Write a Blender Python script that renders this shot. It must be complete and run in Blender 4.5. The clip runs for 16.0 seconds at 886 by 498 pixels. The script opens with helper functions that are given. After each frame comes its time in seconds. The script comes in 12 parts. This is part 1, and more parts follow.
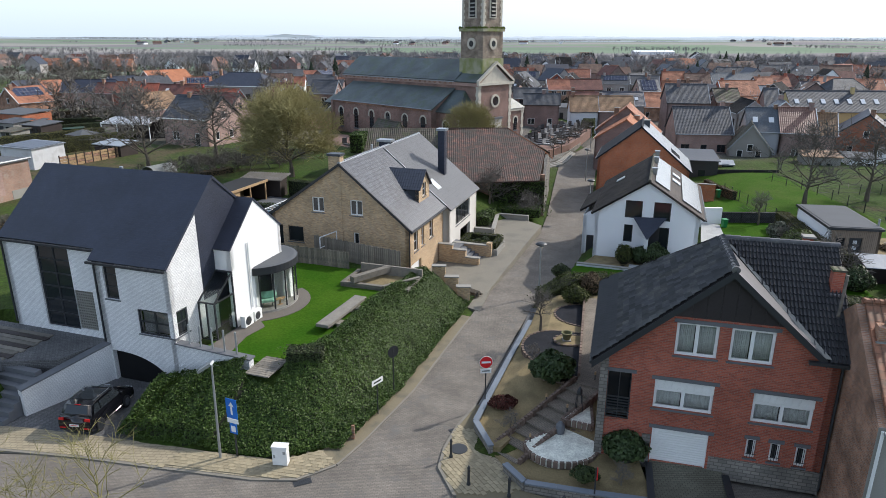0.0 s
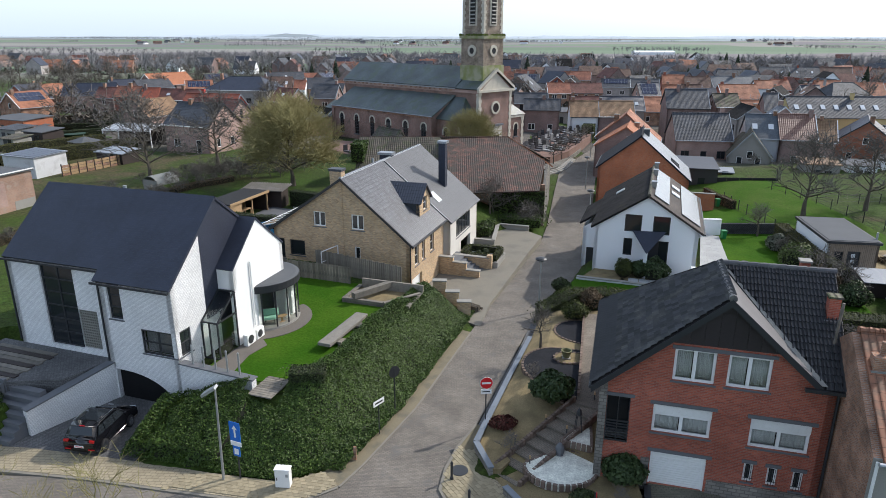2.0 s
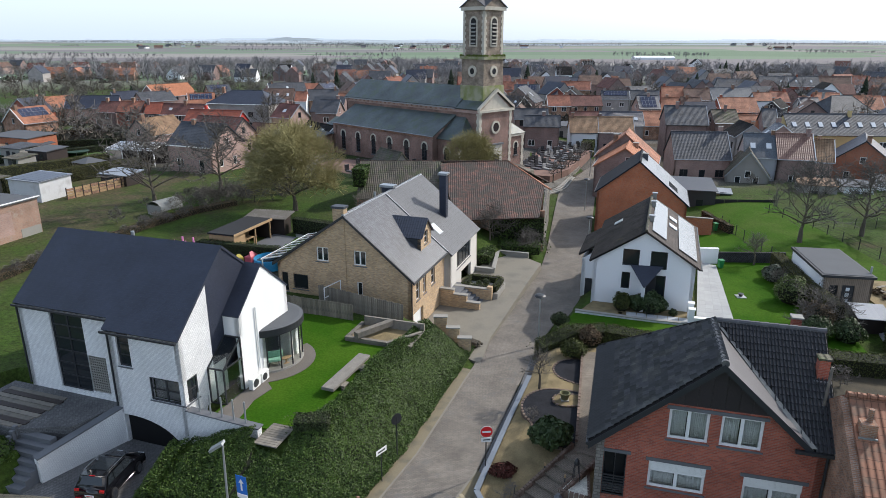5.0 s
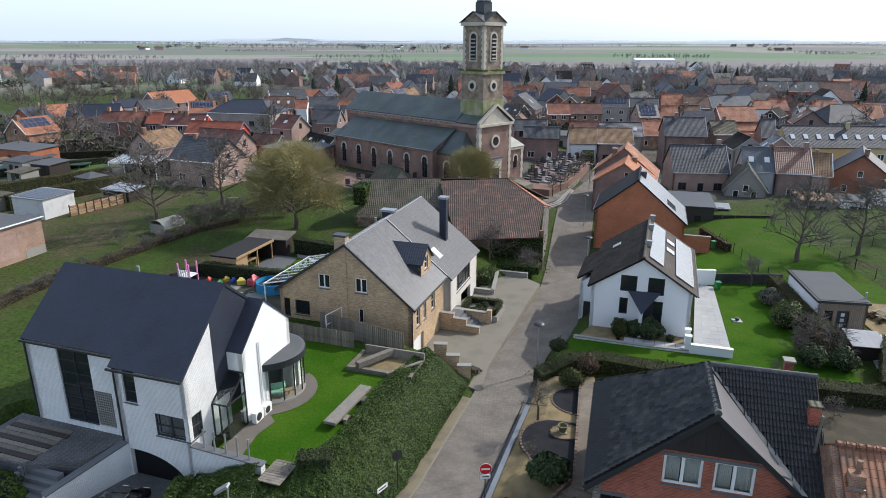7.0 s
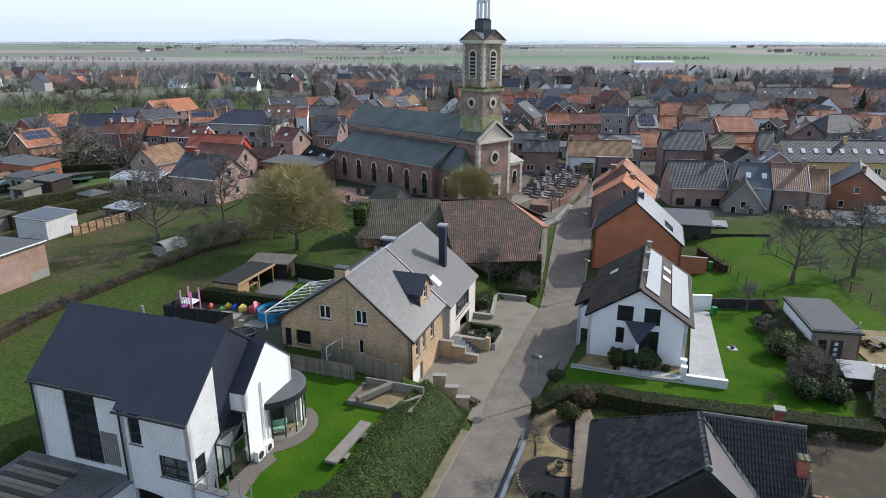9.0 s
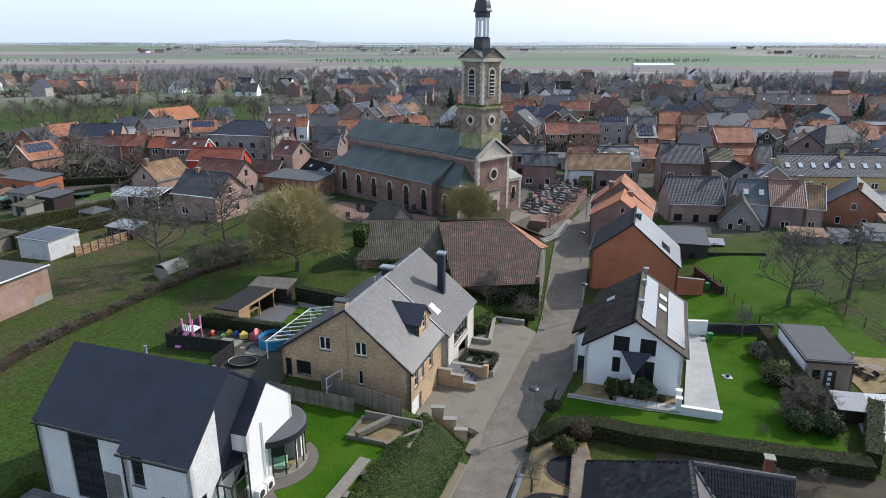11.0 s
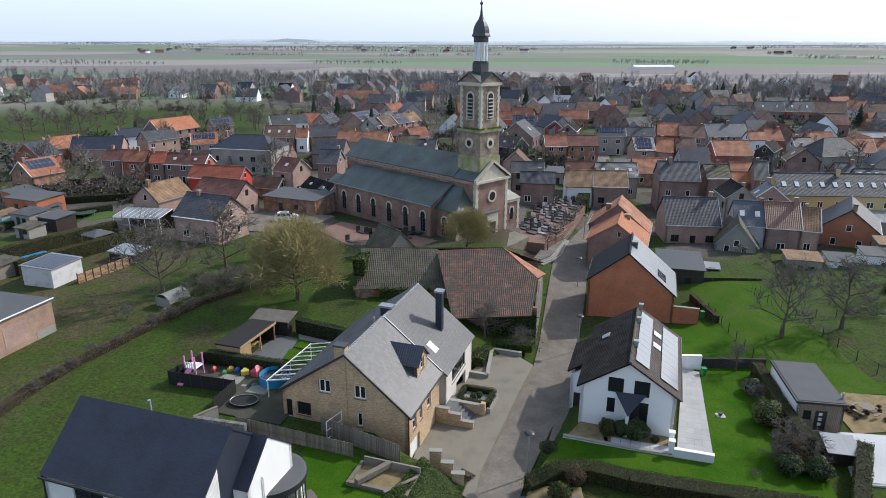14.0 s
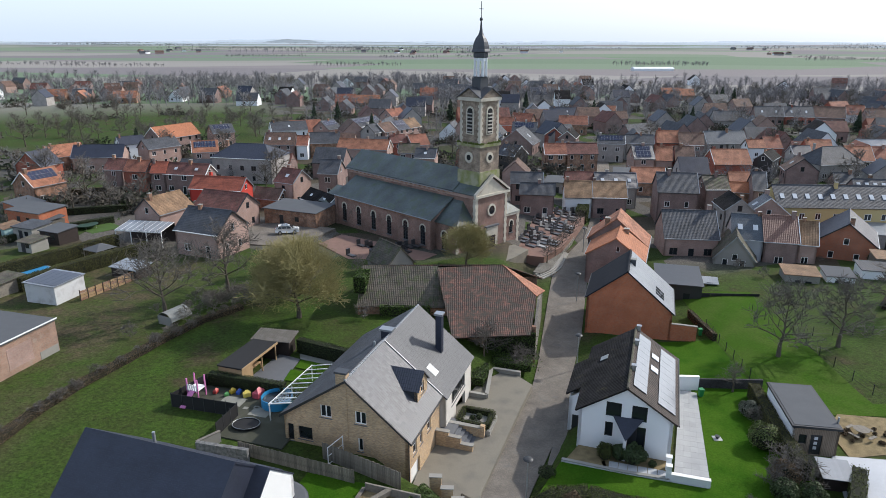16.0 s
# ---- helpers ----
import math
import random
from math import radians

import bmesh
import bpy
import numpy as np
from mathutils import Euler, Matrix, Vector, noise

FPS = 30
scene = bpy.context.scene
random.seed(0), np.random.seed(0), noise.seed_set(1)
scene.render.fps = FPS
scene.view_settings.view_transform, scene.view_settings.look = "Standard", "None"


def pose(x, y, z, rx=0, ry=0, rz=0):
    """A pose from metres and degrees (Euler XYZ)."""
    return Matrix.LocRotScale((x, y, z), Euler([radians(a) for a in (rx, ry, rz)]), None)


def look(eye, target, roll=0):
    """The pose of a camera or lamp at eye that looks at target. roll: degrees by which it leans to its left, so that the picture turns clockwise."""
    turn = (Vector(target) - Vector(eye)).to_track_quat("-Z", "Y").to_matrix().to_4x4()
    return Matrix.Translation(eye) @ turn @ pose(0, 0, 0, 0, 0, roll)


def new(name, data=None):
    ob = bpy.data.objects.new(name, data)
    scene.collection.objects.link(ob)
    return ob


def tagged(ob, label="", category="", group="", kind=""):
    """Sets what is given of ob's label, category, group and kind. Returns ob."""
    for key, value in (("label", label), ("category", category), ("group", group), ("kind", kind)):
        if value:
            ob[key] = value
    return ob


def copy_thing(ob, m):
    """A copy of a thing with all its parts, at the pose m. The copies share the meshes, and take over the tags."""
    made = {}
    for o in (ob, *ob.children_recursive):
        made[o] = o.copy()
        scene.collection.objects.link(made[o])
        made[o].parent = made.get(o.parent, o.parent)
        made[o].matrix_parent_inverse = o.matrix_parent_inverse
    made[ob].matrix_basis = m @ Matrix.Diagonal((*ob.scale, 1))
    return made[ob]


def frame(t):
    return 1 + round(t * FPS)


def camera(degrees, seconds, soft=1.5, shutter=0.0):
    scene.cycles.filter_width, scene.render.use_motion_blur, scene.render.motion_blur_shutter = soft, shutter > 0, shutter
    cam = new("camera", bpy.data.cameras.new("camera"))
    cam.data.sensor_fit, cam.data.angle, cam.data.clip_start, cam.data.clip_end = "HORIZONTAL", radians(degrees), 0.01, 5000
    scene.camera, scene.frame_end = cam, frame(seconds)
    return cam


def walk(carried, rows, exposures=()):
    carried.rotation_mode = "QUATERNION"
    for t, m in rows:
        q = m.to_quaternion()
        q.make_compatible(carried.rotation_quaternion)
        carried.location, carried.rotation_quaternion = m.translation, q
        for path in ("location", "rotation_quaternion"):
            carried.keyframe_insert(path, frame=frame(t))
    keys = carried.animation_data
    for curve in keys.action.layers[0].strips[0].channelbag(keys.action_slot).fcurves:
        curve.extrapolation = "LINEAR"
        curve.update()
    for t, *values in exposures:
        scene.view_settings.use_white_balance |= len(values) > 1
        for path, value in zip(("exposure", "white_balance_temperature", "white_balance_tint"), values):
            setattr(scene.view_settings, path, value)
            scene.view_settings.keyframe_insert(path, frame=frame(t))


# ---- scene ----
cam = camera(68.0, 16.0, soft=0.6)
PATH = [            # seconds, eye, pitch, turn to the left
    (0, 0.948, 0.461, 18.717, -17.884, 2.492),
    (0.5, 0.947, 0.483, 19.036, -17.911, 2.500),
    (1, 0.941, 0.497, 19.349, -17.848, 2.507),
    (1.5, 0.932, 0.503, 19.661, -17.911, 2.514),
    (2, 0.920, 0.505, 19.933, -17.938, 2.521),
    (2.5, 0.909, 0.502, 20.262, -17.856, 2.527),
    (3, 0.897, 0.497, 20.588, -17.793, 2.533),
    (3.5, 0.886, 0.490, 20.966, -17.729, 2.539),
    (4, 0.877, 0.482, 21.545, -17.720, 2.544),
    (6.5, 0.876, 0.465, 24.398, -17.639, 2.567),
    (7, 0.888, 0.470, 25.002, -17.666, 2.570),
    (7.5, 0.903, 0.479, 25.503, -17.575, 2.574),
    (8, 0.923, 0.491, 26.178, -17.603, 2.577),
    (8.5, 0.946, 0.508, 26.951, -17.584, 2.580),
    (9, 0.973, 0.528, 27.716, -17.638, 2.582),
    (11.5, 1.141, 0.678, 31.213, -17.603, 2.590),
    (12, 1.177, 0.715, 31.946, -17.639, 2.591),
    (12.5, 1.210, 0.751, 32.668, -17.693, 2.591),
    (13, 1.242, 0.788, 33.366, -17.720, 2.591),
    (13.5, 1.269, 0.822, 34.002, -17.729, 2.591),
    (14, 1.290, 0.854, 34.591, -17.729, 2.591),
    (14.5, 1.305, 0.882, 35.227, -17.783, 2.590),
    (15, 1.311, 0.904, 35.845, -17.792, 2.589),
    (15.5, 1.308, 0.920, 36.424, -17.729, 2.588),
    (16, 1.292, 0.927, 37.040, -17.729, 2.586),
]
walk(cam, [(t, pose(x, y, z, 90 + pitch, 0, turn) @ pose(0, 0, 0, 0, 0, 0.1)) for t, x, y, z, pitch, turn in PATH], [(0, 0.12), (4, 0.1), (9, 0.05), (13, 0.0), (16, 0.0)])

# ---- light ----
SUN_AZ, SUN_EL = 58.0, 37.0          # degrees right of the +y axis, degrees above the horizon
world = bpy.data.worlds.new("sky")
scene.world = world
world.use_nodes = True
wn, wl = world.node_tree.nodes, world.node_tree.links
sky = wn.new("ShaderNodeTexSky")
sky.sky_type, sky.sun_disc = "NISHITA", False
sky.sun_elevation, sky.sun_rotation = radians(SUN_EL), radians(SUN_AZ)
sky.air_density, sky.dust_density, sky.ozone_density = 1.0, 2.5, 1.5
veil = wn.new("ShaderNodeMixRGB")     # bright haze, thick at the horizon and thin overhead
veil.inputs[2].default_value = (7.5, 9.0, 11.2, 1)
way, high, haze = wn.new("ShaderNodeTexCoord"), wn.new("ShaderNodeSeparateXYZ"), wn.new("ShaderNodeMapRange")
wl.new(way.outputs["Generated"], high.inputs[0]), wl.new(high.outputs[2], haze.inputs["Value"])
haze.interpolation_type = "SMOOTHSTEP"
for k, v in (("From Min", 0.05), ("From Max", 0.6), ("To Min", 0.55), ("To Max", 0.25)):
    haze.inputs[k].default_value = v
wl.new(haze.outputs[0], veil.inputs[0])
wl.new(sky.outputs[0], veil.inputs[1])
wl.new(veil.outputs[0], wn["Background"].inputs[0])
wn["Background"].inputs[1].default_value = 0.155

sun = new("sun", bpy.data.lights.new("sun", "SUN"))
sun.data.energy, sun.data.angle, sun.data.color = 3.7, radians(1.0), (1.0, 0.965, 0.915)
_a, _e = radians(SUN_AZ), radians(SUN_EL)
sun.matrix_world = look((60 * math.sin(_a), 60 * math.cos(_a), 80),
                        (60 * math.sin(_a) - math.sin(_a) * math.cos(_e), 60 * math.cos(_a) - math.cos(_a) * math.cos(_e), 80 - math.sin(_e)))

# ---- materials ----
def material(name, color, rough=0.8, vary=0.15, scale=1.5, fine=25.0, bump=0.2, metal=0.0, spec=0.4, uv=False, obj_vary=0.0, second=None, patch=0.6):
    """Noise at two scales over a base colour; second: a colour that comes through in patches."""
    m = bpy.data.materials.new(name)
    m.use_nodes = True
    n, l = m.node_tree.nodes, m.node_tree.links
    b = n["Principled BSDF"]
    b.inputs["Roughness"].default_value, b.inputs["Metallic"].default_value = rough, metal
    b.inputs["Specular IOR Level"].default_value = spec
    co = n.new("ShaderNodeTexCoord")
    src = co.outputs["UV"] if uv else co.outputs["Object"]
    big, small = n.new("ShaderNodeTexNoise"), n.new("ShaderNodeTexNoise")
    big.inputs["Scale"].default_value, small.inputs["Scale"].default_value = scale, fine
    big.inputs["Detail"].default_value, small.inputs["Detail"].default_value = 5, 3
    l.new(src, big.inputs["Vector"]), l.new(src, small.inputs["Vector"])
    mix = n.new("ShaderNodeMixRGB")
    c = np.array(color)
    if second is None:
        mix.inputs[1].default_value = (*np.clip(c * (1 - vary), 0, 1), 1)
        mix.inputs[2].default_value = (*np.clip(c * (1 + vary), 0, 1), 1)
        l.new(big.outputs["Fac"], mix.inputs[0])
    else:
        ramp = n.new("ShaderNodeValToRGB")
        ramp.color_ramp.elements[0].position, ramp.color_ramp.elements[1].position = patch - 0.12, patch + 0.12
        l.new(big.outputs["Fac"], ramp.inputs[0]), l.new(ramp.outputs[0], mix.inputs[0])
        mix.inputs[1].default_value, mix.inputs[2].default_value = (*color, 1), (*second, 1)
    val = n.new("ShaderNodeMapRange")
    val.inputs["To Min"].default_value, val.inputs["To Max"].default_value = 1 - vary, 1 + vary
    l.new(small.outputs["Fac"], val.inputs["Value"])
    hsv = n.new("ShaderNodeHueSaturation")
    l.new(mix.outputs[0], hsv.inputs["Color"]), l.new(val.outputs[0], hsv.inputs["Value"])
    out = hsv.outputs[0]
    if obj_vary:
        info = n.new("ShaderNodeObjectInfo")
        r2 = n.new("ShaderNodeMapRange")
        r2.inputs["To Min"].default_value, r2.inputs["To Max"].default_value = 1 - obj_vary, 1 + obj_vary
        h2 = n.new("ShaderNodeHueSaturation")
        l.new(info.outputs["Random"], r2.inputs["Value"]), l.new(r2.outputs[0], h2.inputs["Value"])
        l.new(out, h2.inputs["Color"])
        out = h2.outputs[0]
    l.new(out, b.inputs["Base Color"])
    if bump:
        bp = n.new("ShaderNodeBump")
        bp.inputs["Strength"].default_value, bp.inputs["Distance"].default_value = bump, 0.03
        l.new(small.outputs["Fac"], bp.inputs["Height"]), l.new(bp.outputs[0], b.inputs["Normal"])
    return m


def courses(name, color, color2, mortar, bw, bh, gap, rough=0.85, bump=0.5, offset=0.5, wear=0.25, wear_scale=0.5, stain=None, spec=0.3, patch=0.6):
    """Bricks, slates, tiles or setts in courses, in metres of the surface, under large stains."""
    m = bpy.data.materials.new(name)
    m.use_nodes = True
    n, l = m.node_tree.nodes, m.node_tree.links
    b = n["Principled BSDF"]
    b.inputs["Roughness"].default_value, b.inputs["Specular IOR Level"].default_value = rough, spec
    co = n.new("ShaderNodeTexCoord")
    br = n.new("ShaderNodeTexBrick")
    br.offset = offset
    for k, v in (("Color1", (*color, 1)), ("Color2", (*color2, 1)), ("Mortar", (*mortar, 1)), ("Scale", 1.0),
                 ("Mortar Size", gap), ("Mortar Smooth", 0.3), ("Bias", 0.0), ("Brick Width", bw), ("Row Height", bh)):
        br.inputs[k].default_value = v
    l.new(co.outputs["UV"], br.inputs["Vector"])
    big = n.new("ShaderNodeTexNoise")
    big.inputs["Scale"].default_value, big.inputs["Detail"].default_value = wear_scale, 6
    l.new(co.outputs["Object"], big.inputs["Vector"])
    val = n.new("ShaderNodeMapRange")
    val.inputs["From Min"].default_value, val.inputs["From Max"].default_value = 0.3, 0.7
    val.inputs["To Min"].default_value, val.inputs["To Max"].default_value = 1 - wear, 1 + wear
    l.new(big.outputs["Fac"], val.inputs["Value"])
    hsv = n.new("ShaderNodeHueSaturation")
    l.new(br.outputs["Color"], hsv.inputs["Color"]), l.new(val.outputs[0], hsv.inputs["Value"])
    out = hsv.outputs[0]
    if stain is not None:
        sn = n.new("ShaderNodeTexNoise")
        sn.inputs["Scale"].default_value, sn.inputs["Detail"].default_value, sn.inputs["Roughness"].default_value = wear_scale * 1.7, 8, 0.7
        l.new(co.outputs["Object"], sn.inputs["Vector"])
        ramp = n.new("ShaderNodeValToRGB")
        ramp.color_ramp.elements[0].position, ramp.color_ramp.elements[1].position = patch - 0.06, patch + 0.1
        l.new(sn.outputs["Fac"], ramp.inputs[0])
        mx = n.new("ShaderNodeMixRGB")
        mx.inputs[2].default_value = (*stain, 1)
        l.new(ramp.outputs[0], mx.inputs[0]), l.new(out, mx.inputs[1])
        out = mx.outputs[0]
    l.new(out, b.inputs["Base Color"])
    bp = n.new("ShaderNodeBump")
    bp.inputs["Strength"].default_value, bp.inputs["Distance"].default_value, bp.invert = bump, 0.02, True
    l.new(br.outputs["Fac"], bp.inputs["Height"]), l.new(bp.outputs[0], b.inputs["Normal"])
    return m


def pantile(name, color, color2, tw=0.24, th=0.33, rough=0.75, depth=0.05, wear=0.35, stain=None, patch=0.62, spec=0.3):
    """Tiles with a rolled profile: waves across, a saw-tooth up the slope."""
    m = courses(name, color, color2, tuple(v * 0.35 for v in color), tw, th, 0.012, rough, 0.4, 0.0, wear, 0.6, stain, spec, patch)
    n, l = m.node_tree.nodes, m.node_tree.links
    co = n.new("ShaderNodeTexCoord")
    sep = n.new("ShaderNodeSeparateXYZ")
    l.new(co.outputs["UV"], sep.inputs[0])

    def op(kind, a, v):
        o = n.new("ShaderNodeMath")
        o.operation = kind
        l.new(a, o.inputs[0])
        if not isinstance(v, (int, float)):
            l.new(v, o.inputs[1])
        else:
            o.inputs[1].default_value = v
        return o.outputs[0]
    wave = op("SINE", op("MULTIPLY", sep.outputs[0], 2 * math.pi / tw), 0)
    saw = op("FRACT", op("MULTIPLY", sep.outputs[1], 1 / th), 0)
    height = op("SUBTRACT", op("MULTIPLY", wave, 0.28), op("MULTIPLY", saw, 0.9))
    bp = n.new("ShaderNodeBump")
    bp.inputs["Strength"].default_value, bp.inputs["Distance"].default_value = 0.9, depth
    l.new(height, bp.inputs["Height"])
    l.new(bp.outputs[0], n["Principled BSDF"].inputs["Normal"])
    return m


def glass(name, tint=(0.85, 0.92, 0.9), rough=0.02):
    m = bpy.data.materials.new(name)
    m.use_nodes = True
    b = m.node_tree.nodes["Principled BSDF"]
    b.inputs["Base Color"].default_value = (*tint, 1)
    b.inputs["Transmission Weight"].default_value, b.inputs["Roughness"].default_value, b.inputs["IOR"].default_value = 1.0, rough, 1.45
    return m


WHITE_PAINT = material("white_paint", (0.78, 0.78, 0.77), 0.7, 0.05, 0.8, 30, 0.1)
WHITE_BRICK = courses("white_painted_brick", (0.80, 0.80, 0.79), (0.70, 0.70, 0.70), (0.50, 0.50, 0.505), 0.22, 0.075, 0.011, 0.75, 0.6, wear=0.1)
RENDER_WHITE = material("white_render", (0.76, 0.78, 0.80), 0.85, 0.04, 0.4, 40, 0.15)
RENDER_CREAM = material("cream_render", (0.62, 0.59, 0.54), 0.85, 0.05, 0.4, 40, 0.15)
RED_BRICK = courses("red_brick", (0.40, 0.108, 0.064), (0.25, 0.066, 0.044), (0.27, 0.18, 0.145), 0.22, 0.075, 0.008, wear=0.22)
ORANGE_BRICK = courses("orange_brick", (0.46, 0.145, 0.065), (0.36, 0.105, 0.052), (0.34, 0.22, 0.16), 0.22, 0.075, 0.008, wear=0.12)
TAN_BRICK = courses("tan_brick", (0.62, 0.435, 0.25), (0.37, 0.245, 0.145), (0.44, 0.36, 0.27), 0.22, 0.075, 0.012, wear=0.15)
OLD_BRICK = courses("old_brick", (0.38, 0.19, 0.11), (0.21, 0.112, 0.075), (0.30, 0.245, 0.20), 0.22, 0.075, 0.012, bump=0.8, wear=0.5, wear_scale=0.8)
CHURCH_BRICK = courses("church_brick", (0.275, 0.162, 0.128), (0.185, 0.112, 0.094), (0.27, 0.215, 0.185), 0.22, 0.08, 0.009, wear=0.35, wear_scale=0.35, stain=(0.10, 0.085, 0.07), patch=0.62)
BROWN_BRICK = courses("brown_brick", (0.27, 0.18, 0.16), (0.20, 0.135, 0.122), (0.25, 0.205, 0.19), 0.22, 0.08, 0.009, wear=0.2)
GREY_BRICK = courses("grey_brick", (0.36, 0.335, 0.315), (0.29, 0.272, 0.26), (0.36, 0.34, 0.32), 0.22, 0.08, 0.009, wear=0.15)
PINK_BRICK = courses("pink_brick", (0.40, 0.265, 0.22), (0.33, 0.215, 0.18), (0.37, 0.305, 0.28), 0.22, 0.08, 0.009, wear=0.15)
RUBBLE = courses("grey_rubble_stone", (0.24, 0.22, 0.19), (0.16, 0.15, 0.135), (0.12, 0.11, 0.1), 0.34, 0.17, 0.02, wear=0.35, bump=0.8)
LIMESTONE = material("pale_limestone", (0.52, 0.48, 0.40), 0.85, 0.18, 0.8, 14, 0.25, second=(0.40, 0.37, 0.31))
BLUESTONE = material("bluestone", (0.12, 0.125, 0.135), 0.6, 0.15, 1.5, 30, 0.15)
CONCRETE = material("concrete", (0.27, 0.26, 0.235), 0.85, 0.15, 0.7, 20, 0.2)
SLATE = courses("black_slate", (0.030, 0.036, 0.057), (0.026, 0.031, 0.049), (0.019, 0.022, 0.033), 0.3, 0.14, 0.006, 0.5, 0.45, wear=0.16, spec=0.4)
CHURCH_SLATE = courses("church_slate", (0.080, 0.098, 0.098), (0.064, 0.080, 0.081), (0.026, 0.032, 0.032), 0.28, 0.14, 0.006, 0.5, 0.4, wear=0.4, wear_scale=0.3, stain=(0.062, 0.085, 0.05), patch=0.55, spec=0.5)
TILE_BLACK = pantile("black_concrete_tile", (0.022, 0.021, 0.021), (0.014, 0.013, 0.014), 0.3, 0.36, 0.88, wear=0.5, stain=(0.05, 0.047, 0.026), patch=0.63, spec=0.12)
TILE_GREY = pantile("glazed_grey_tile", (0.095, 0.10, 0.115), (0.08, 0.085, 0.10), 0.22, 0.34, 0.35, wear=0.06, spec=0.5)
TILE_RED = pantile("red_clay_tile", (0.29, 0.115, 0.07), (0.23, 0.09, 0.06), stain=(0.19, 0.10, 0.07))
TILE_ORANGE = pantile("orange_clay_tile", (0.36, 0.155, 0.088), (0.30, 0.13, 0.08), stain=(0.27, 0.14, 0.09))
TILE_BROWN = pantile("brown_clay_tile", (0.16, 0.095, 0.07), (0.12, 0.075, 0.06), stain=(0.10, 0.085, 0.05))
TILE_MAROON = pantile("maroon_clay_tile", (0.17, 0.07, 0.055), (0.13, 0.06, 0.05), stain=(0.11, 0.08, 0.06))
TILE_OLD = pantile("old_barn_tile", (0.135, 0.062, 0.044), (0.072, 0.042, 0.034), 0.25, 0.36, wear=0.5, depth=0.08, stain=(0.045, 0.038, 0.03), patch=0.47)
TILE_MOSSY = pantile("mossy_barn_tile", (0.11, 0.09, 0.07), (0.075, 0.07, 0.055), 0.25, 0.36, wear=0.4, depth=0.08, stain=(0.06, 0.075, 0.03), patch=0.55)
TILE_DARK = pantile("dark_grey_tile", (0.072, 0.077, 0.089), (0.054, 0.058, 0.067), rough=0.7, wear=0.25, stain=(0.085, 0.082, 0.075), spec=0.35)
SHEET_GREY = courses("ribbed_grey_sheet", (0.23, 0.25, 0.275), (0.20, 0.22, 0.245), (0.2, 0.21, 0.23), 0.25, 9.0, 0.012, 0.35, 0.6, 0.0, wear=0.1, spec=0.5)
ZINC = material("zinc", (0.33, 0.35, 0.37), 0.4, 0.12, 1.2, 12, 0.08, metal=0.6)
LEAD = material("dark_lead", (0.06, 0.065, 0.075), 0.5, 0.15, 1.5, 12, 0.1, metal=0.2)
FLAT_ROOF = material("grey_roof_felt", (0.085, 0.09, 0.098), 0.9, 0.12, 0.8, 20, 0.1)
ASPHALT = courses("worn_road_pavers", (0.20, 0.176, 0.148), (0.155, 0.137, 0.117), (0.112, 0.100, 0.087), 0.2, 0.1, 0.011, 0.9, 0.4, wear=0.22, wear_scale=0.5, stain=(0.135, 0.128, 0.12), patch=0.6)
PAVE_TAN = courses("tan_concrete_pavers", (0.33, 0.28, 0.19), (0.28, 0.235, 0.16), (0.17, 0.145, 0.10), 0.3, 0.2, 0.016, 0.9, 0.4, wear=0.2)
PAVE_GREY = courses("grey_setts", (0.145, 0.143, 0.143), (0.105, 0.104, 0.106), (0.055, 0.055, 0.056), 0.2, 0.1, 0.01, 0.85, 0.4, wear=0.2)
FORECOURT = material("pale_screed", (0.195, 0.178, 0.143), 0.9, 0.22, 0.5, 18, 0.2, second=(0.15, 0.138, 0.118))
KERB = material("kerb_concrete", (0.20, 0.182, 0.15), 0.9, 0.15, 1.2, 25, 0.2)
TERRACE = courses("grey_terrace_slab", (0.40, 0.41, 0.42), (0.42, 0.43, 0.43), (0.3, 0.3, 0.3), 0.8, 0.8, 0.012, 0.8, 0.2, wear=0.1)
WOOD_GREY = material("weathered_wood", (0.19, 0.17, 0.14), 0.85, 0.3, 3.0, 40, 0.3, obj_vary=0.25, second=(0.13, 0.12, 0.105))
WOOD_DARK = material("dark_stained_wood", (0.035, 0.025, 0.022), 0.7, 0.25, 2.0, 30, 0.2)
WOOD_TAN = material("tan_cladding", (0.36, 0.24, 0.13), 0.75, 0.2, 2.0, 30, 0.2)
FRAME_WHITE = material("white_frame", (0.78, 0.78, 0.77), 0.4, 0.03, 3, 30, 0.0)
FRAME_DARK = material("anthracite_frame", (0.028, 0.03, 0.034), 0.45, 0.1, 3, 30, 0.0)
METAL_DARK = material("dark_painted_metal", (0.04, 0.042, 0.045), 0.45, 0.1, 3, 30, 0.0, metal=0.2)
METAL_GREY = material("galvanised_metal", (0.36, 0.38, 0.39), 0.45, 0.1, 3, 30, 0.0, metal=0.6)
PANE = material("dark_window_glass", (0.018, 0.022, 0.026), 0.06, 0.2, 0.5, 3, 0.0, spec=0.6)
GLASS = glass("clear_glass")
ROOM_GREY = material("dim_grey_blind", (0.16, 0.165, 0.165), 0.9, 0.25, 1.2, 10, 0.1)
CURTAIN = material("net_curtain", (0.55, 0.55, 0.53), 0.95, 0.1, 2.0, 20, 0.1)
SOLAR = courses("solar_panel", (0.022, 0.028, 0.06), (0.02, 0.025, 0.05), (0.35, 0.36, 0.38), 1.0, 1.65, 0.02, 0.12, 0.0, 0.0, wear=0.1, spec=0.7)
LAWN = material("lawn", (0.027, 0.08, 0.0045), 0.95, 0.45, 0.3, 7, 0.9, spec=0.05, second=(0.046, 0.102, 0.008), patch=0.5)
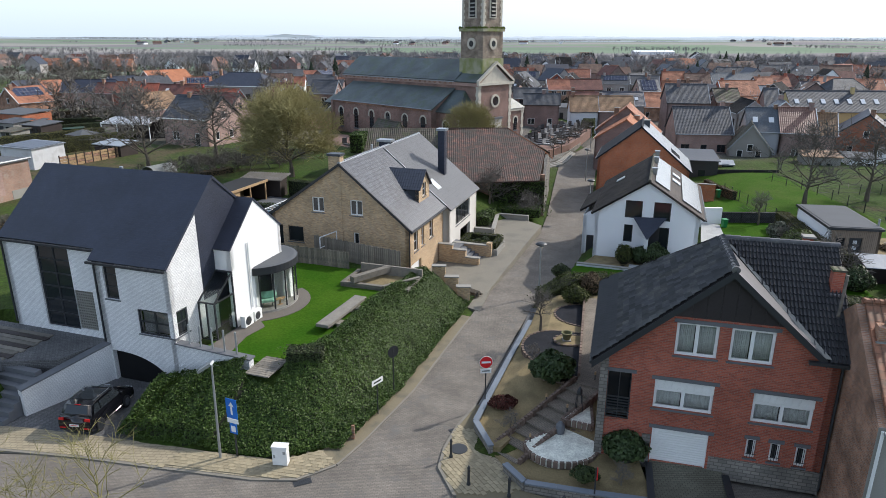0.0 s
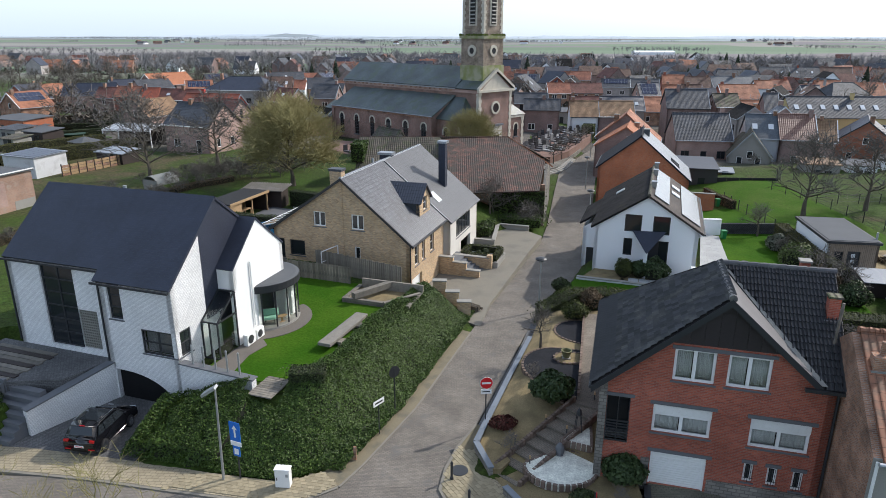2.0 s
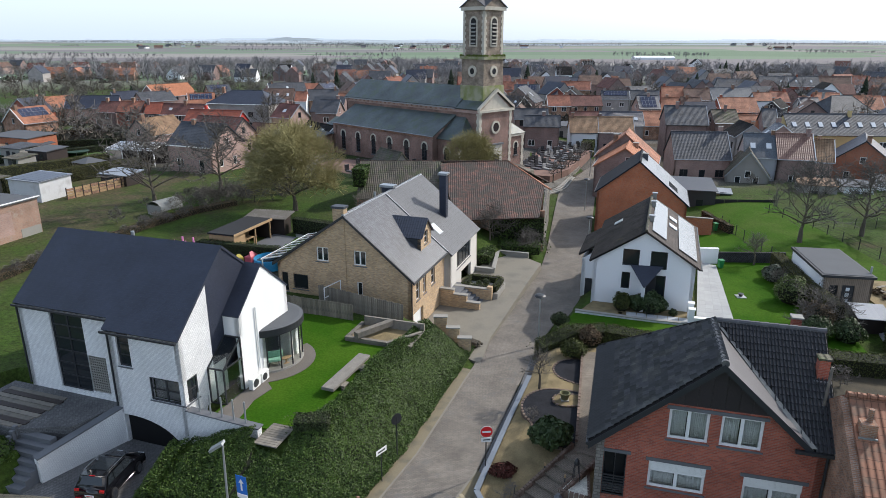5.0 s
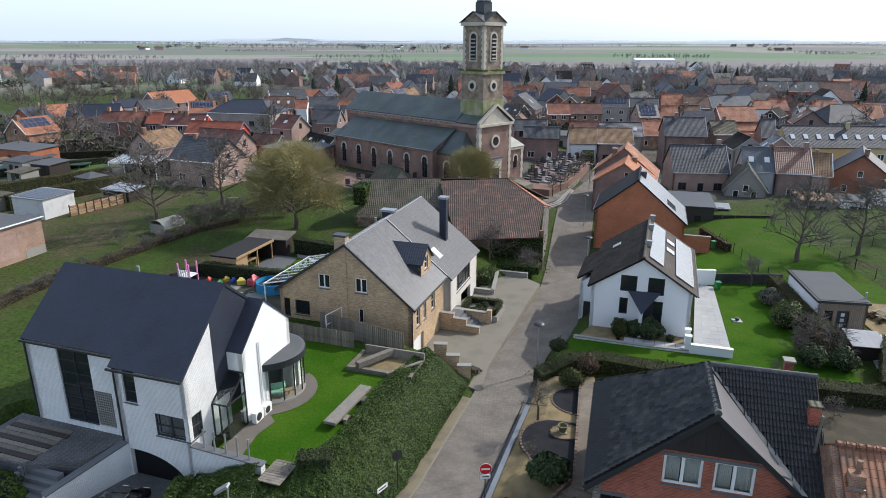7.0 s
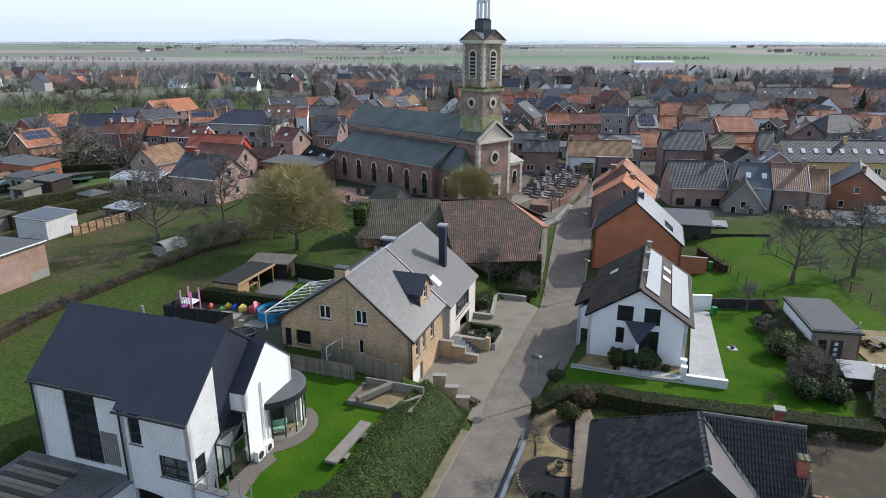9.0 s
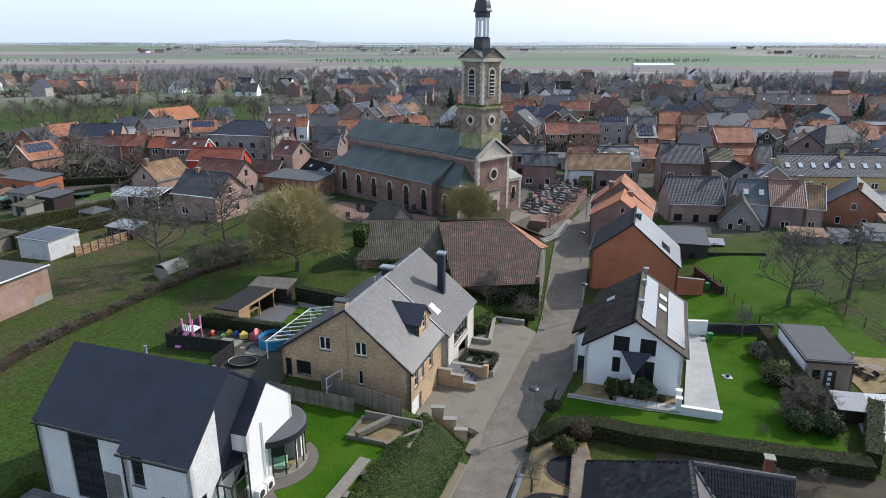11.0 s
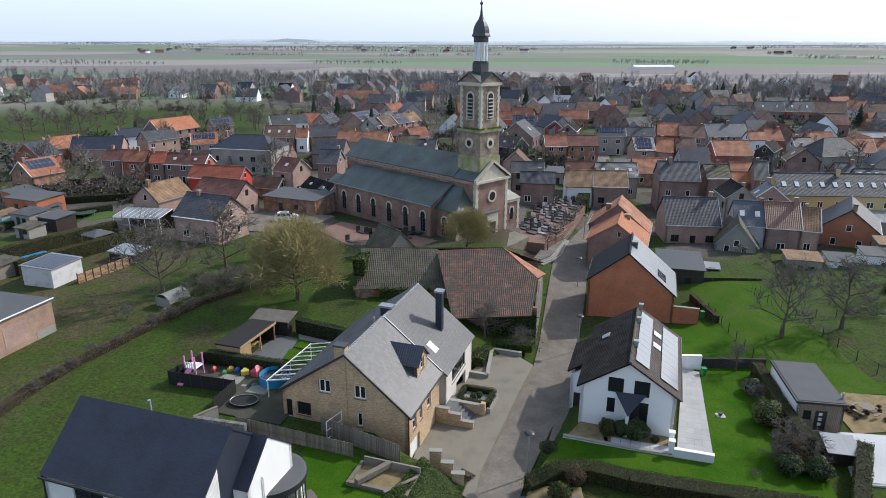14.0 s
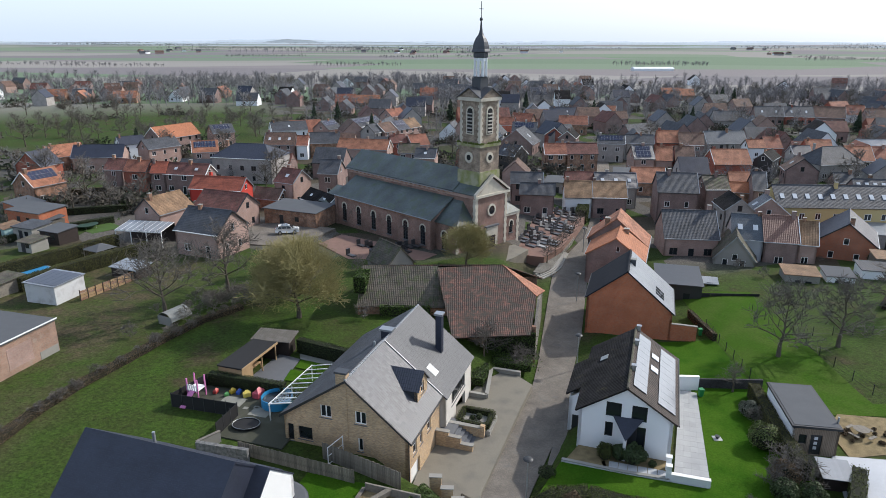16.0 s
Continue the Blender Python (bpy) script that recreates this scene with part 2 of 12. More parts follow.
PLASTIC_WHITE = material("white_plastic", (0.75, 0.75, 0.73), 0.5, 0.05, 2, 20, 0.0)
BARK = material("bark", (0.10, 0.085, 0.065), 0.95, 0.3, 2.0, 20, 0.4)
TWIG = material("twig", (0.125, 0.112, 0.098), 0.95, 0.25, 1.0, 10, 0.0)
TWIG_YELLOW = material("willow_twig", (0.25, 0.218, 0.092), 0.9, 0.25, 0.6, 8, 0.0)
EVERGREEN = material("evergreen_needle", (0.018, 0.035, 0.016), 0.8, 0.4, 1.0, 9, 0.0)
RED_SIGN = material("sign_red", (0.62, 0.02, 0.025), 0.4, 0.04, 3, 20, 0.0)
BLUE_SIGN = material("sign_blue", (0.01, 0.14, 0.52), 0.4, 0.04, 3, 20, 0.0)
BLACK_CAR = material("black_car_paint", (0.006, 0.006, 0.008), 0.12, 0.1, 3, 30, 0.0, spec=0.7)
RUBBER = material("black_rubber", (0.015, 0.015, 0.016), 0.8, 0.1, 5, 40, 0.1)
CHROME = material("bright_metal", (0.6, 0.61, 0.62), 0.25, 0.05, 3, 30, 0.0, metal=1.0)
LAMP_RED = material("red_lamp_lens", (0.45, 0.01, 0.012), 0.2, 0.1, 5, 30, 0.0)
LAMP_CLEAR = material("clear_lamp_lens", (0.6, 0.62, 0.64), 0.15, 0.05, 5, 30, 0.0)
STRAW = material("straw_soil", (0.225, 0.172, 0.088), 0.95, 0.45, 1.2, 18, 0.7, second=(0.14, 0.108, 0.055), patch=0.55)
GRAVEL_DARK = material("dark_slate_gravel", (0.022, 0.023, 0.027), 0.95, 0.5, 1.5, 22, 0.9, spec=0.1)
GRAVEL_WHITE = material("white_gravel", (0.68, 0.67, 0.58), 0.9, 0.5, 2.0, 13, 1.0)
EDGE_BRICK = material("brown_edging_brick", (0.16, 0.115, 0.09), 0.9, 0.2, 2.0, 25, 0.3, obj_vary=0.25)

# ---- builders ----
def thing(name, m, label, category, group="", kind=""):
    ob = new(name)
    ob.empty_display_size = 0.3
    ob.matrix_basis = m
    return tagged(ob, label, category, group, kind)


def metre_uv(me):
    """UV in metres: u level along each face, v up its slope."""
    uv = me.uv_layers.new(name="UVMap").data
    vs = me.vertices
    for p in me.polygons:
        n = p.normal
        if abs(n.z) > 0.985:
            u, v = Vector((1, 0, 0)), Vector((0, 1, 0))
        else:
            u = Vector((-n.y, n.x, 0)).normalized()
            v = n.cross(u)
        for li in p.loop_indices:
            c = vs[me.loops[li].vertex_index].co
            uv[li].uv = (c.dot(u), c.dot(v))


def part(name, bm, material, parent=None, label="", smooth=False):
    me = bpy.data.meshes.new(name)
    bm.normal_update()
    bm.to_mesh(me)
    bm.free()
    me.materials.append(material)
    metre_uv(me)
    if smooth:
        for p in me.polygons:
            p.use_smooth = True
    ob = new(name, me)
    ob.parent = parent
    if label:
        ob["label"] = label
    return ob


def single(name, bm, material, label, category, m=None, group="", kind="", smooth=False):
    ob = part(name, bm, material, None, "", smooth)
    if m is not None:
        ob.matrix_basis = m
    return tagged(ob, label, category, group, kind)


def poly(bm, *pts):
    return bm.faces.new([bm.verts.new(p) for p in pts])


def box(bm, x0, x1, y0, y1, z0, z1, bevel=0.0):
    x0, x1, y0, y1, z0, z1 = min(x0, x1), max(x0, x1), min(y0, y1), max(y0, y1), min(z0, z1), max(z0, z1)
    v = [bm.verts.new((x, y, z)) for z in (z0, z1) for y in (y0, y1) for x in (x0, x1)]
    fs = [bm.faces.new([v[i] for i in q]) for q in ((0, 2, 3, 1), (4, 5, 7, 6), (0, 1, 5, 4), (2, 6, 7, 3), (0, 4, 6, 2), (1, 3, 7, 5))]
    if bevel:
        bmesh.ops.bevel(bm, geom=list({e for f in fs for e in f.edges}), offset=bevel, segments=2, profile=0.5, affect="EDGES")
    return bm


def boxed(*a, **k):
    return box(bmesh.new(), *a, **k)


def tube(bm, a, b, r0, r1=None, seg=8, caps=True):
    a, b = Vector(a), Vector(b)
    r1 = r0 if r1 is None else r1
    w = (b - a).normalized()
    u = w.orthogonal().normalized()
    v = w.cross(u)
    rings = [[bm.verts.new(c + (u * math.cos(2 * math.pi * i / seg) + v * math.sin(2 * math.pi * i / seg)) * r) for i in range(seg)] for c, r in ((a, r0), (b, r1))]
    for i in range(seg):
        j = (i + 1) % seg
        bm.faces.new((rings[0][i], rings[0][j], rings[1][j], rings[1][i]))
    if caps:
        bm.faces.new(rings[0][::-1]), bm.faces.new(rings[1])
    return bm


def lathe(bm, profile, seg=16, centre=(0, 0, 0), start=0.0):
    """Rings of (radius, z) joined up."""
    c = Vector(centre)
    rings = [[bm.verts.new(c + Vector((r * math.cos(start + 2 * math.pi * i / seg), r * math.sin(start + 2 * math.pi * i / seg), z))) for i in range(seg)] for r, z in profile]
    for p, q in zip(rings, rings[1:]):
        for i in range(seg):
            j = (i + 1) % seg
            bm.faces.new((p[i], p[j], q[j], q[i]))
    bm.faces.new(rings[0][::-1]), bm.faces.new(rings[-1])
    return bm


def slab(bm, pts, thick):
    """A flat piece through pts (upper face), thick metres deep, square to the face."""
    P = [Vector(p) for p in pts]
    n = (P[1] - P[0]).cross(P[2] - P[0]).normalized()
    if n.z < 0:
        P, n = P[::-1], -n
    top = [bm.verts.new(p) for p in P]
    low = [bm.verts.new(p - n * thick) for p in P]
    bm.faces.new(top), bm.faces.new(low[::-1])
    for i in range(len(P)):
        j = (i + 1) % len(P)
        bm.faces.new((top[i], low[i], low[j], top[j]))
    return bm


def prism(bm, plan, z0, z1):
    """plan: points (x, y) anticlockwise."""
    lo, hi = [bm.verts.new((x, y, z0)) for x, y in plan], [bm.verts.new((x, y, z1)) for x, y in plan]
    bm.faces.new(lo[::-1]), bm.faces.new(hi)
    for i in range(len(plan)):
        j = (i + 1) % len(plan)
        bm.faces.new((lo[i], lo[j], hi[j], hi[i]))
    return bm


def wall(bm, a, b, top, openings=(), z0=0.0, thick=0.3, arches=()):
    """A wall from a to b (x, y), seen from its outer side with a at the left. top: (distance, height) along it. openings: (x0, x1, z0, z1), cut right through."""
    a, b = Vector((*a, 0)), Vector((*b, 0))
    L = (b - a).length
    u = (b - a) / L
    inn = Vector((-u.y, u.x, 0)) * thick

    def roof(s):
        for (s0, h0), (s1, h1) in zip(top, top[1:]):
            if s0 - 1e-6 <= s <= s1 + 1e-6:
                return h0 + (h1 - h0) * (s - s0) / max(s1 - s0, 1e-9)
        return top[-1][1]
    xs = sorted({0.0, L, *[s for s, _ in top if 0 < s < L], *[v for o in openings for v in o[:2]]})
    zs = sorted({z0, max(h for _, h in top), *[v for o in openings for v in o[2:4]]})

    def put(s, z, d):
        return a + u * s + inn * d + Vector((0, 0, z))
    for x0, x1 in zip(xs, xs[1:]):
        h0, h1 = roof(x0 + 1e-5), roof(x1 - 1e-5)
        for q0, q1 in zip(zs, zs[1:]):
            if any(o[0] - 1e-6 <= x0 and x1 <= o[1] + 1e-6 and o[2] - 1e-6 <= q0 and q1 <= o[3] + 1e-6 for o in openings):
                continue
            ring, out = [(x0, q0), (x1, q0), (x1, q1), (x0, q1)], []
            for i in range(4):
                p, q = ring[i], ring[(i + 1) % 4]
                dp = h0 + (h1 - h0) * (p[0] - x0) / (x1 - x0) - p[1]
                dq = h0 + (h1 - h0) * (q[0] - x0) / (x1 - x0) - q[1]
                if dp >= -1e-9:
                    out.append(p)
                if dp * dq < -1e-12:
                    k = dp / (dp - dq)
                    out.append((p[0] + (q[0] - p[0]) * k, p[1] + (q[1] - p[1]) * k))
            if len(out) >= 3:
                poly(bm, *[put(s, z, 0) for s, z in out])
                poly(bm, *[put(s, z, 1) for s, z in out[::-1]])
    for x0, x1, q0, q1 in [o[:4] for o in openings]:
        ring = [(x0, q0), (x1, q0), (x1, q1), (x0, q1)]
        for i in range(4):
            (s, z), (s2, z2) = ring[i], ring[(i + 1) % 4]
            poly(bm, put(s, z, 0), put(s, z, 1), put(s2, z2, 1), put(s2, z2, 0))
    for (s, h), (s2, h2) in zip(top, top[1:]):
        poly(bm, put(s, h, 0), put(s2, h2, 0), put(s2, h2, 1), put(s, h, 1))
    for s in (0, L):
        poly(bm, put(s, z0, 0), put(s, roof(s), 0), put(s, roof(s), 1), put(s, z0, 1))
    bmesh.ops.remove_doubles(bm, verts=bm.verts, dist=1e-4)
    return bm


def on_wall(a, b):
    """The frame of a wall: x along it, y into it, z up."""
    a, b = Vector((*a, 0)), Vector((*b, 0))
    u = (b - a).normalized()
    return Matrix((( u.x, -u.y, 0, a.x), (u.y, u.x, 0, a.y), (0, 0, 1, 0), (0, 0, 0, 1)))


def window(parent, m, x0, x1, z0, z1, mat=FRAME_WHITE, bars=1, cross=0, sill=BLUESTONE, pane=None, recess=0.12, name="window", fw=0.06):
    """A window in its opening: frame with mullions and transoms, one pane each, and a sill."""
    bm = bmesh.new()
    d0, d1 = recess, recess + 0.07
    box(bm, x0, x0 + fw, d0, d1, z0, z1), box(bm, x1 - fw, x1, d0, d1, z0, z1)
    box(bm, x0 + fw, x1 - fw, d0, d1, z0, z0 + fw), box(bm, x0 + fw, x1 - fw, d0, d1, z1 - fw, z1)
    for i in range(1, bars):
        c = x0 + (x1 - x0) * i / bars
        box(bm, c - fw * 0.6, c + fw * 0.6, d0 + 0.004, d1, z0 + fw, z1 - fw)
    for i in range(1, cross + 1):
        c = z0 + (z1 - z0) * i / (cross + 1)
        box(bm, x0 + fw, x1 - fw, d0 + 0.008, d1, c - fw * 0.4, c + fw * 0.4)
    w = part(name, bm, mat, parent)
    w.matrix_basis = m
    for i in range(max(bars, 1)):
        a, b = x0 + (x1 - x0) * i / max(bars, 1), x0 + (x1 - x0) * (i + 1) / max(bars, 1)
        g = part("pane", boxed(a + fw * 0.5, b - fw * 0.5, d0 + 0.03, d0 + 0.045, z0 + fw * 0.5, z1 - fw * 0.5), pane or PANE, w)
        g.visible_shadow = pane is None
    if sill:
        part("sill", boxed(x0 - 0.08, x1 + 0.08, -0.06, d0, z0 - 0.07, z0 - 0.004), sill, w)
    return w


def gabled(name, m, w, l, eaves, ridge, rx=None, z0=-0.5, brick=RED_BRICK, tile=TILE_RED, label="", category="house", group="", openings=None, over=0.25,
           frame_mat=FRAME_WHITE, chimney=None, verge=None, thick=0.16, ends=None, detail=True, fine=True):
    """A house with its ridge along local y: gable ends at y = 0 and y = l, eaves at x = 0 and x = w. eaves: heights left and right.
    openings: per wall ('front', 'right', 'back', 'left') a list of (x0, x1, z0, z1, bars)."""
    rx = w / 2 if rx is None else rx
    eL, eR = eaves
    h = thing(name, m, label, category, group)
    openings = openings or {}
    ring = {"front": ((0, 0), (w, 0), [(0, eL), (rx, ridge), (w, eR)]),
            "right": ((w, 0), (w, l), [(0, eR), (l, eR)]),
            "back": ((w, l), (0, l), [(0, eR), (w - rx, ridge), (w, eL)]),
            "left": ((0, l), (0, 0), [(0, eL), (l, eL)])}
    for side, (a, b, top) in ring.items():
        ops = openings.get(side, [])
        mat = (ends or {}).get(side, brick)
        part("wall", wall(bmesh.new(), a, b, top, [o[:4] for o in ops], z0), mat, h)
        if detail:
            for o in ops:
                window(h, on_wall(a, b), *o[:4], frame_mat, o[4] if len(o) > 4 else 1, sill=BLUESTONE if fine else None)
    up = 0.06
    kL, kR = (ridge - eL) / rx, (ridge - eR) / (w - rx)
    for sx, k, e in ((-1, kL, eL), (1, kR, eR)):
        xe = -over if sx < 0 else w + over
        ze = (eL if sx < 0 else eR) - over * k
        part("roof", slab(bmesh.new(), [(xe, -over, ze + up), (rx, -over, ridge + up), (rx, l + over, ridge + up), (xe, l + over, ze + up)], thick), tile, h)
        if detail and fine:
            g = tube(bmesh.new(), (xe + sx * 0.05, -over, ze - 0.02), (xe + sx * 0.05, l + over, ze - 0.02), 0.07, seg=6)
            part("gutter", g, verge or ZINC, h)
    part("ridge_cap", tube(bmesh.new(), (rx, -over, ridge + up), (rx, l + over, ridge + up), 0.11, seg=6), tile, h)
    if chimney:
        cx, cy, cw, ch = chimney[:4]
        ct = ridge - abs(cx - rx) * (kL if cx < rx else kR)
        stack = part("chimney", boxed(cx - cw / 2, cx + cw / 2, cy - cw / 2, cy + cw / 2, ct - 0.6, ct + ch), chimney[4] if len(chimney) > 4 else brick, h)
        part("chimney_cap", boxed(cx - cw / 2 - 0.06, cx + cw / 2 + 0.06, cy - cw / 2 - 0.06, cy + cw / 2 + 0.06, ct + ch, ct + ch + 0.08), CONCRETE, stack)
    return h


def lerp(t, pts):
    return float(np.interp(t, [p[0] for p in pts], [p[1] for p in pts]))


def smooth(a, b, t):
    t = min(max((t - a) / (b - a), 0.0), 1.0)
    return t * t * (3 - 2 * t)




def street(x, y, z=0.0, turn=0.0):
    """A pose whose y runs up the street."""
    return pose(x, y, z, 0, 0, -16 + turn)

# ---- ground ----
ROAD_L = [(22, -6.5), (27.6, -4.2), (32.8, -2.1), (43, 1.0), (48.3, 2.3), (61.4, 6.5), (67.1, 8.3), (74, 9.7), (91.8, 12.6), (105.3, 14.9), (116, 18.4), (129.6, 24.2), (144.4, 27.9), (157.9, 30.8), (175, 34.5), (230, 44)]
ROAD_R = [(22, -0.6), (27.4, -0.1), (31.3, 1.4), (37.9, 3.4), (46.4, 5.9), (50.1, 7.2), (59.1, 10.5), (65.9, 12.5), (73.3, 14.0), (83, 16.4), (97.7, 19.3), (114.5, 22.7), (133, 27.6), (147, 31.5), (164, 36), (175, 38.5), (230, 48)]
ROAD_Z = [(0, 0), (42, 0), (55, -0.6), (80, -1.0), (140, -1.0), (230, -1.2)]
LEFT_TOP = [(0, 0), (26.6, 0), (30.6, 2.3), (95, 2.4), (130, 1.4), (200, -0.8), (260, -1.2)]
LEFT_D0 = [(26, 0.55), (46, 0.55), (49, 6.5), (66, 6.5), (70, 1.0), (95, 1.0), (105, 4.0), (130, 6)]
LEFT_D1 = [(26, 4.4), (45, 3.6), (49, 9.5), (66, 9.5), (72, 10), (95, 10), (105, 9), (130, 14)]
RIGHT_TOP = [(0, 0), (22, 0.0), (25.5, 0.15), (34, 0.6), (44, 0.75), (50, 0.85), (64, 0.7), (76, -0.3), (84, -0.9), (120, -1.0), (260, -1.2)]


def far_z(x, y):
    d = math.hypot(x, y)
    z = lerp(d, [(0, -1.0), (200, -1.2), (650, -2.8), (1500, -1.0), (3000, 2.0), (4500, 6.0)])
    if d > 700:
        z += (6 + d * 0.0012) * noise.noise(Vector((x * 0.0011, y * 0.0011, 3.1))) * smooth(700, 1800, d)
    return z


def ground_z(x, y):
    xl, xr, rz = lerp(y, ROAD_L), lerp(y, ROAD_R), lerp(y, ROAD_Z)
    if y < 26.2 or xl <= x <= xr:
        z = rz
    elif x < xl:
        z = rz + (lerp(y, LEFT_TOP) - rz) * smooth(lerp(y, LEFT_D0), lerp(y, LEFT_D1), xl - x)
        lx, ly = 0.9613 * (x + 14.8) - 0.2756 * (y - 31.9), 0.2756 * (x + 14.8) + 0.9613 * (y - 31.9)
        if -7.4 < lx < 0.9 and ly < 1.6:
            z = -0.05
        elif -14.5 < lx <= -7.4 and -4.3 < ly < 1.6:
            z = 1.2
        elif 0.9 <= lx < 4.9 and ly < 0.4 and y > 26.2:
            z *= 0.3 + 0.7 * smooth(0.9, 4.9, lx)
    else:
        z = rz + (lerp(y, RIGHT_TOP) - rz) * smooth(0.4, 2.6, x - xr)
        if x > 26:
            z += (0.5 - z) * smooth(26, 40, x) * smooth(60, 70, y) * (1 - smooth(100, 130, y))
    k = max(smooth(150, 230, y), smooth(70, 160, abs(x)))
    return z + (far_z(x, y) - z) * k


def field_axis(parts):
    out = []
    for a, b, s in parts:
        out += list(np.arange(a, b, s))
    return out + [parts[-1][1]]


GX = field_axis([(-5200, -1200, 250), (-1200, -300, 60), (-300, -80, 11), (-80, -30, 2.2), (-30, 40, 0.8), (40, 90, 2.2), (90, 300, 11), (300, 1200, 60), (1200, 5200, 250)])
GY = field_axis([(-300, 0, 30), (0, 20, 4), (20, 75, 0.8), (75, 140, 1.8), (140, 320, 9), (320, 1200, 50), (1200, 4900, 200)])
nx = len(GX)
gverts = []
for y in GY:
    xl, xr = lerp(y, ROAD_L), lerp(y, ROAD_R)
    for x in GX:
        on = (xl - 0.5 < x < xr + 0.5 and y < 228) or (y < 27)
        gverts.append((x, y, ground_z(x, y) - (0.16 if on else 0.0)))
gfaces = [(j * nx + i, j * nx + i + 1, (j + 1) * nx + i + 1, (j + 1) * nx + i) for j in range(len(GY) - 1) for i in range(nx - 1)]


def ground_material():
    """Grass near by, farmland in wide strips of green, straw and bare soil far out, haze mixed into its colours."""
    m = bpy.data.materials.new("grass_and_fields")
    m.use_nodes = True
    n, l = m.node_tree.nodes, m.node_tree.links
    b = n["Principled BSDF"]
    b.inputs["Roughness"].default_value, b.inputs["Specular IOR Level"].default_value = 0.95, 0.15
    co = n.new("ShaderNodeTexCoord")

    def noise_at(scale, detail=5, rough=0.6):
        t = n.new("ShaderNodeTexNoise")
        t.inputs["Scale"].default_value, t.inputs["Detail"].default_value, t.inputs["Roughness"].default_value = scale, detail, rough
        l.new(co.outputs["Object"], t.inputs["Vector"])
        return t.outputs["Fac"]

    def ramp(fac, stops):
        r = n.new("ShaderNodeValToRGB")
        while len(r.color_ramp.elements) < len(stops):
            r.color_ramp.elements.new(0.5)
        for e, (p, c) in zip(r.color_ramp.elements, stops):
            e.position, e.color = p, (*c, 1)
        l.new(fac, r.inputs[0])
        return r.outputs[0]

    def mix(fac, a, c, kind="MIX"):
        x = n.new("ShaderNodeMixRGB")
        x.blend_type = kind
        for s, v in ((0, fac), (1, a), (2, c)):
            if isinstance(v, (int, float)):
                x.inputs[s].default_value = v
            elif isinstance(v, tuple):
                x.inputs[s].default_value = (*v, 1)
            else:
                l.new(v, x.inputs[s])
        return x.outputs[0]
    grass = ramp(noise_at(0.16, 9, 0.68), [(0.34, (0.062, 0.054, 0.027)), (0.44, (0.041, 0.06, 0.0125)), (0.64, (0.041, 0.08, 0.0105))])
    tuft = ramp(noise_at(3.2, 8, 0.78), [(0.33, (0.38, 0.38, 0.38)), (0.5, (0.9, 0.9, 0.9)), (0.68, (1.6, 1.6, 1.5))])
    # dry rough pasture beyond the meadow hedge, with tall straw-coloured patches
    gx = n.new("ShaderNodeSeparateXYZ")
    l.new(co.outputs["Object"], gx.inputs[0])
    dry = n.new("ShaderNodeMapRange")
    dry.inputs["From Min"].default_value, dry.inputs["From Max"].default_value = -36, -44
    l.new(gx.outputs[0], dry.inputs["Value"])
    low = n.new("ShaderNodeMapRange")
    low.inputs["From Min"].default_value, low.inputs["From Max"].default_value = 118, 104
    l.new(gx.outputs[1], low.inputs["Value"])
    rough_part = n.new("ShaderNodeMath")
    rough_part.operation = "MULTIPLY"
    l.new(dry.outputs[0], rough_part.inputs[0]), l.new(low.outputs[0], rough_part.inputs[1])
    straw = ramp(noise_at(0.22, 8, 0.7), [(0.4, (0.085, 0.07, 0.04)), (0.5, (0.062, 0.068, 0.026)), (0.66, (0.044, 0.075, 0.014))])
    grass = mix(rough_part.outputs[0], grass, straw)
    near = mix(1.0, grass, tuft, "MULTIPLY")
    # gardens and yards of the village: soil, gravel and turf in small plots
    plot = n.new("ShaderNodeTexVoronoi")
    plot.inputs["Scale"].default_value = 0.09
    l.new(co.outputs["Object"], plot.inputs["Vector"])
    ps = n.new("ShaderNodeSeparateColor")
    l.new(plot.outputs["Color"], ps.inputs[0])
    yards = ramp(ps.outputs[0], [(0.0, (0.04, 0.065, 0.014)), (0.25, (0.075, 0.062, 0.045)), (0.45, (0.09, 0.085, 0.078)), (0.7, (0.045, 0.05, 0.025)), (0.85, (0.11, 0.10, 0.09))])
    yards.node.color_ramp.interpolation = "CONSTANT"
    sx = n.new("ShaderNodeSeparateXYZ")
    l.new(co.outputs["Object"], sx.inputs[0])
    vr = n.new("ShaderNodeMapRange")
    vr.inputs["From Min"].default_value, vr.inputs["From Max"].default_value = 100, 112
    l.new(sx.outputs[1], vr.inputs["Value"])
    # the orchard left of the church stays grass
    orch = n.new("ShaderNodeMath")
    orch.operation = "MULTIPLY_ADD"
    orch.inputs[1].default_value, orch.inputs[2].default_value = 0.30, 0.0
    l.new(sx.outputs[1], orch.inputs[0])
    side = n.new("ShaderNodeMath")
    side.operation = "ADD"
    l.new(sx.outputs[0], side.inputs[0]), l.new(orch.outputs[0], side.inputs[1])
    keep = n.new("ShaderNodeMapRange")
    keep.inputs["From Min"].default_value, keep.inputs["From Max"].default_value = -12, 6
    l.new(side.outputs[0], keep.inputs["Value"])
    close = n.new("ShaderNodeMapRange")
    close.inputs["From Min"].default_value, close.inputs["From Max"].default_value = 240, 222
    l.new(sx.outputs[1], close.inputs["Value"])
    town = n.new("ShaderNodeMath")
    town.operation = "MAXIMUM"
    l.new(keep.outputs[0], town.inputs[0]), l.new(close.outputs[0], town.inputs[1])
    both = n.new("ShaderNodeMath")
    both.operation = "MULTIPLY"
    l.new(vr.outputs[0], both.inputs[0]), l.new(town.outputs[0], both.inputs[1])
    near = mix(both.outputs[0], near, mix(1.0, yards, tuft, "MULTIPLY"))
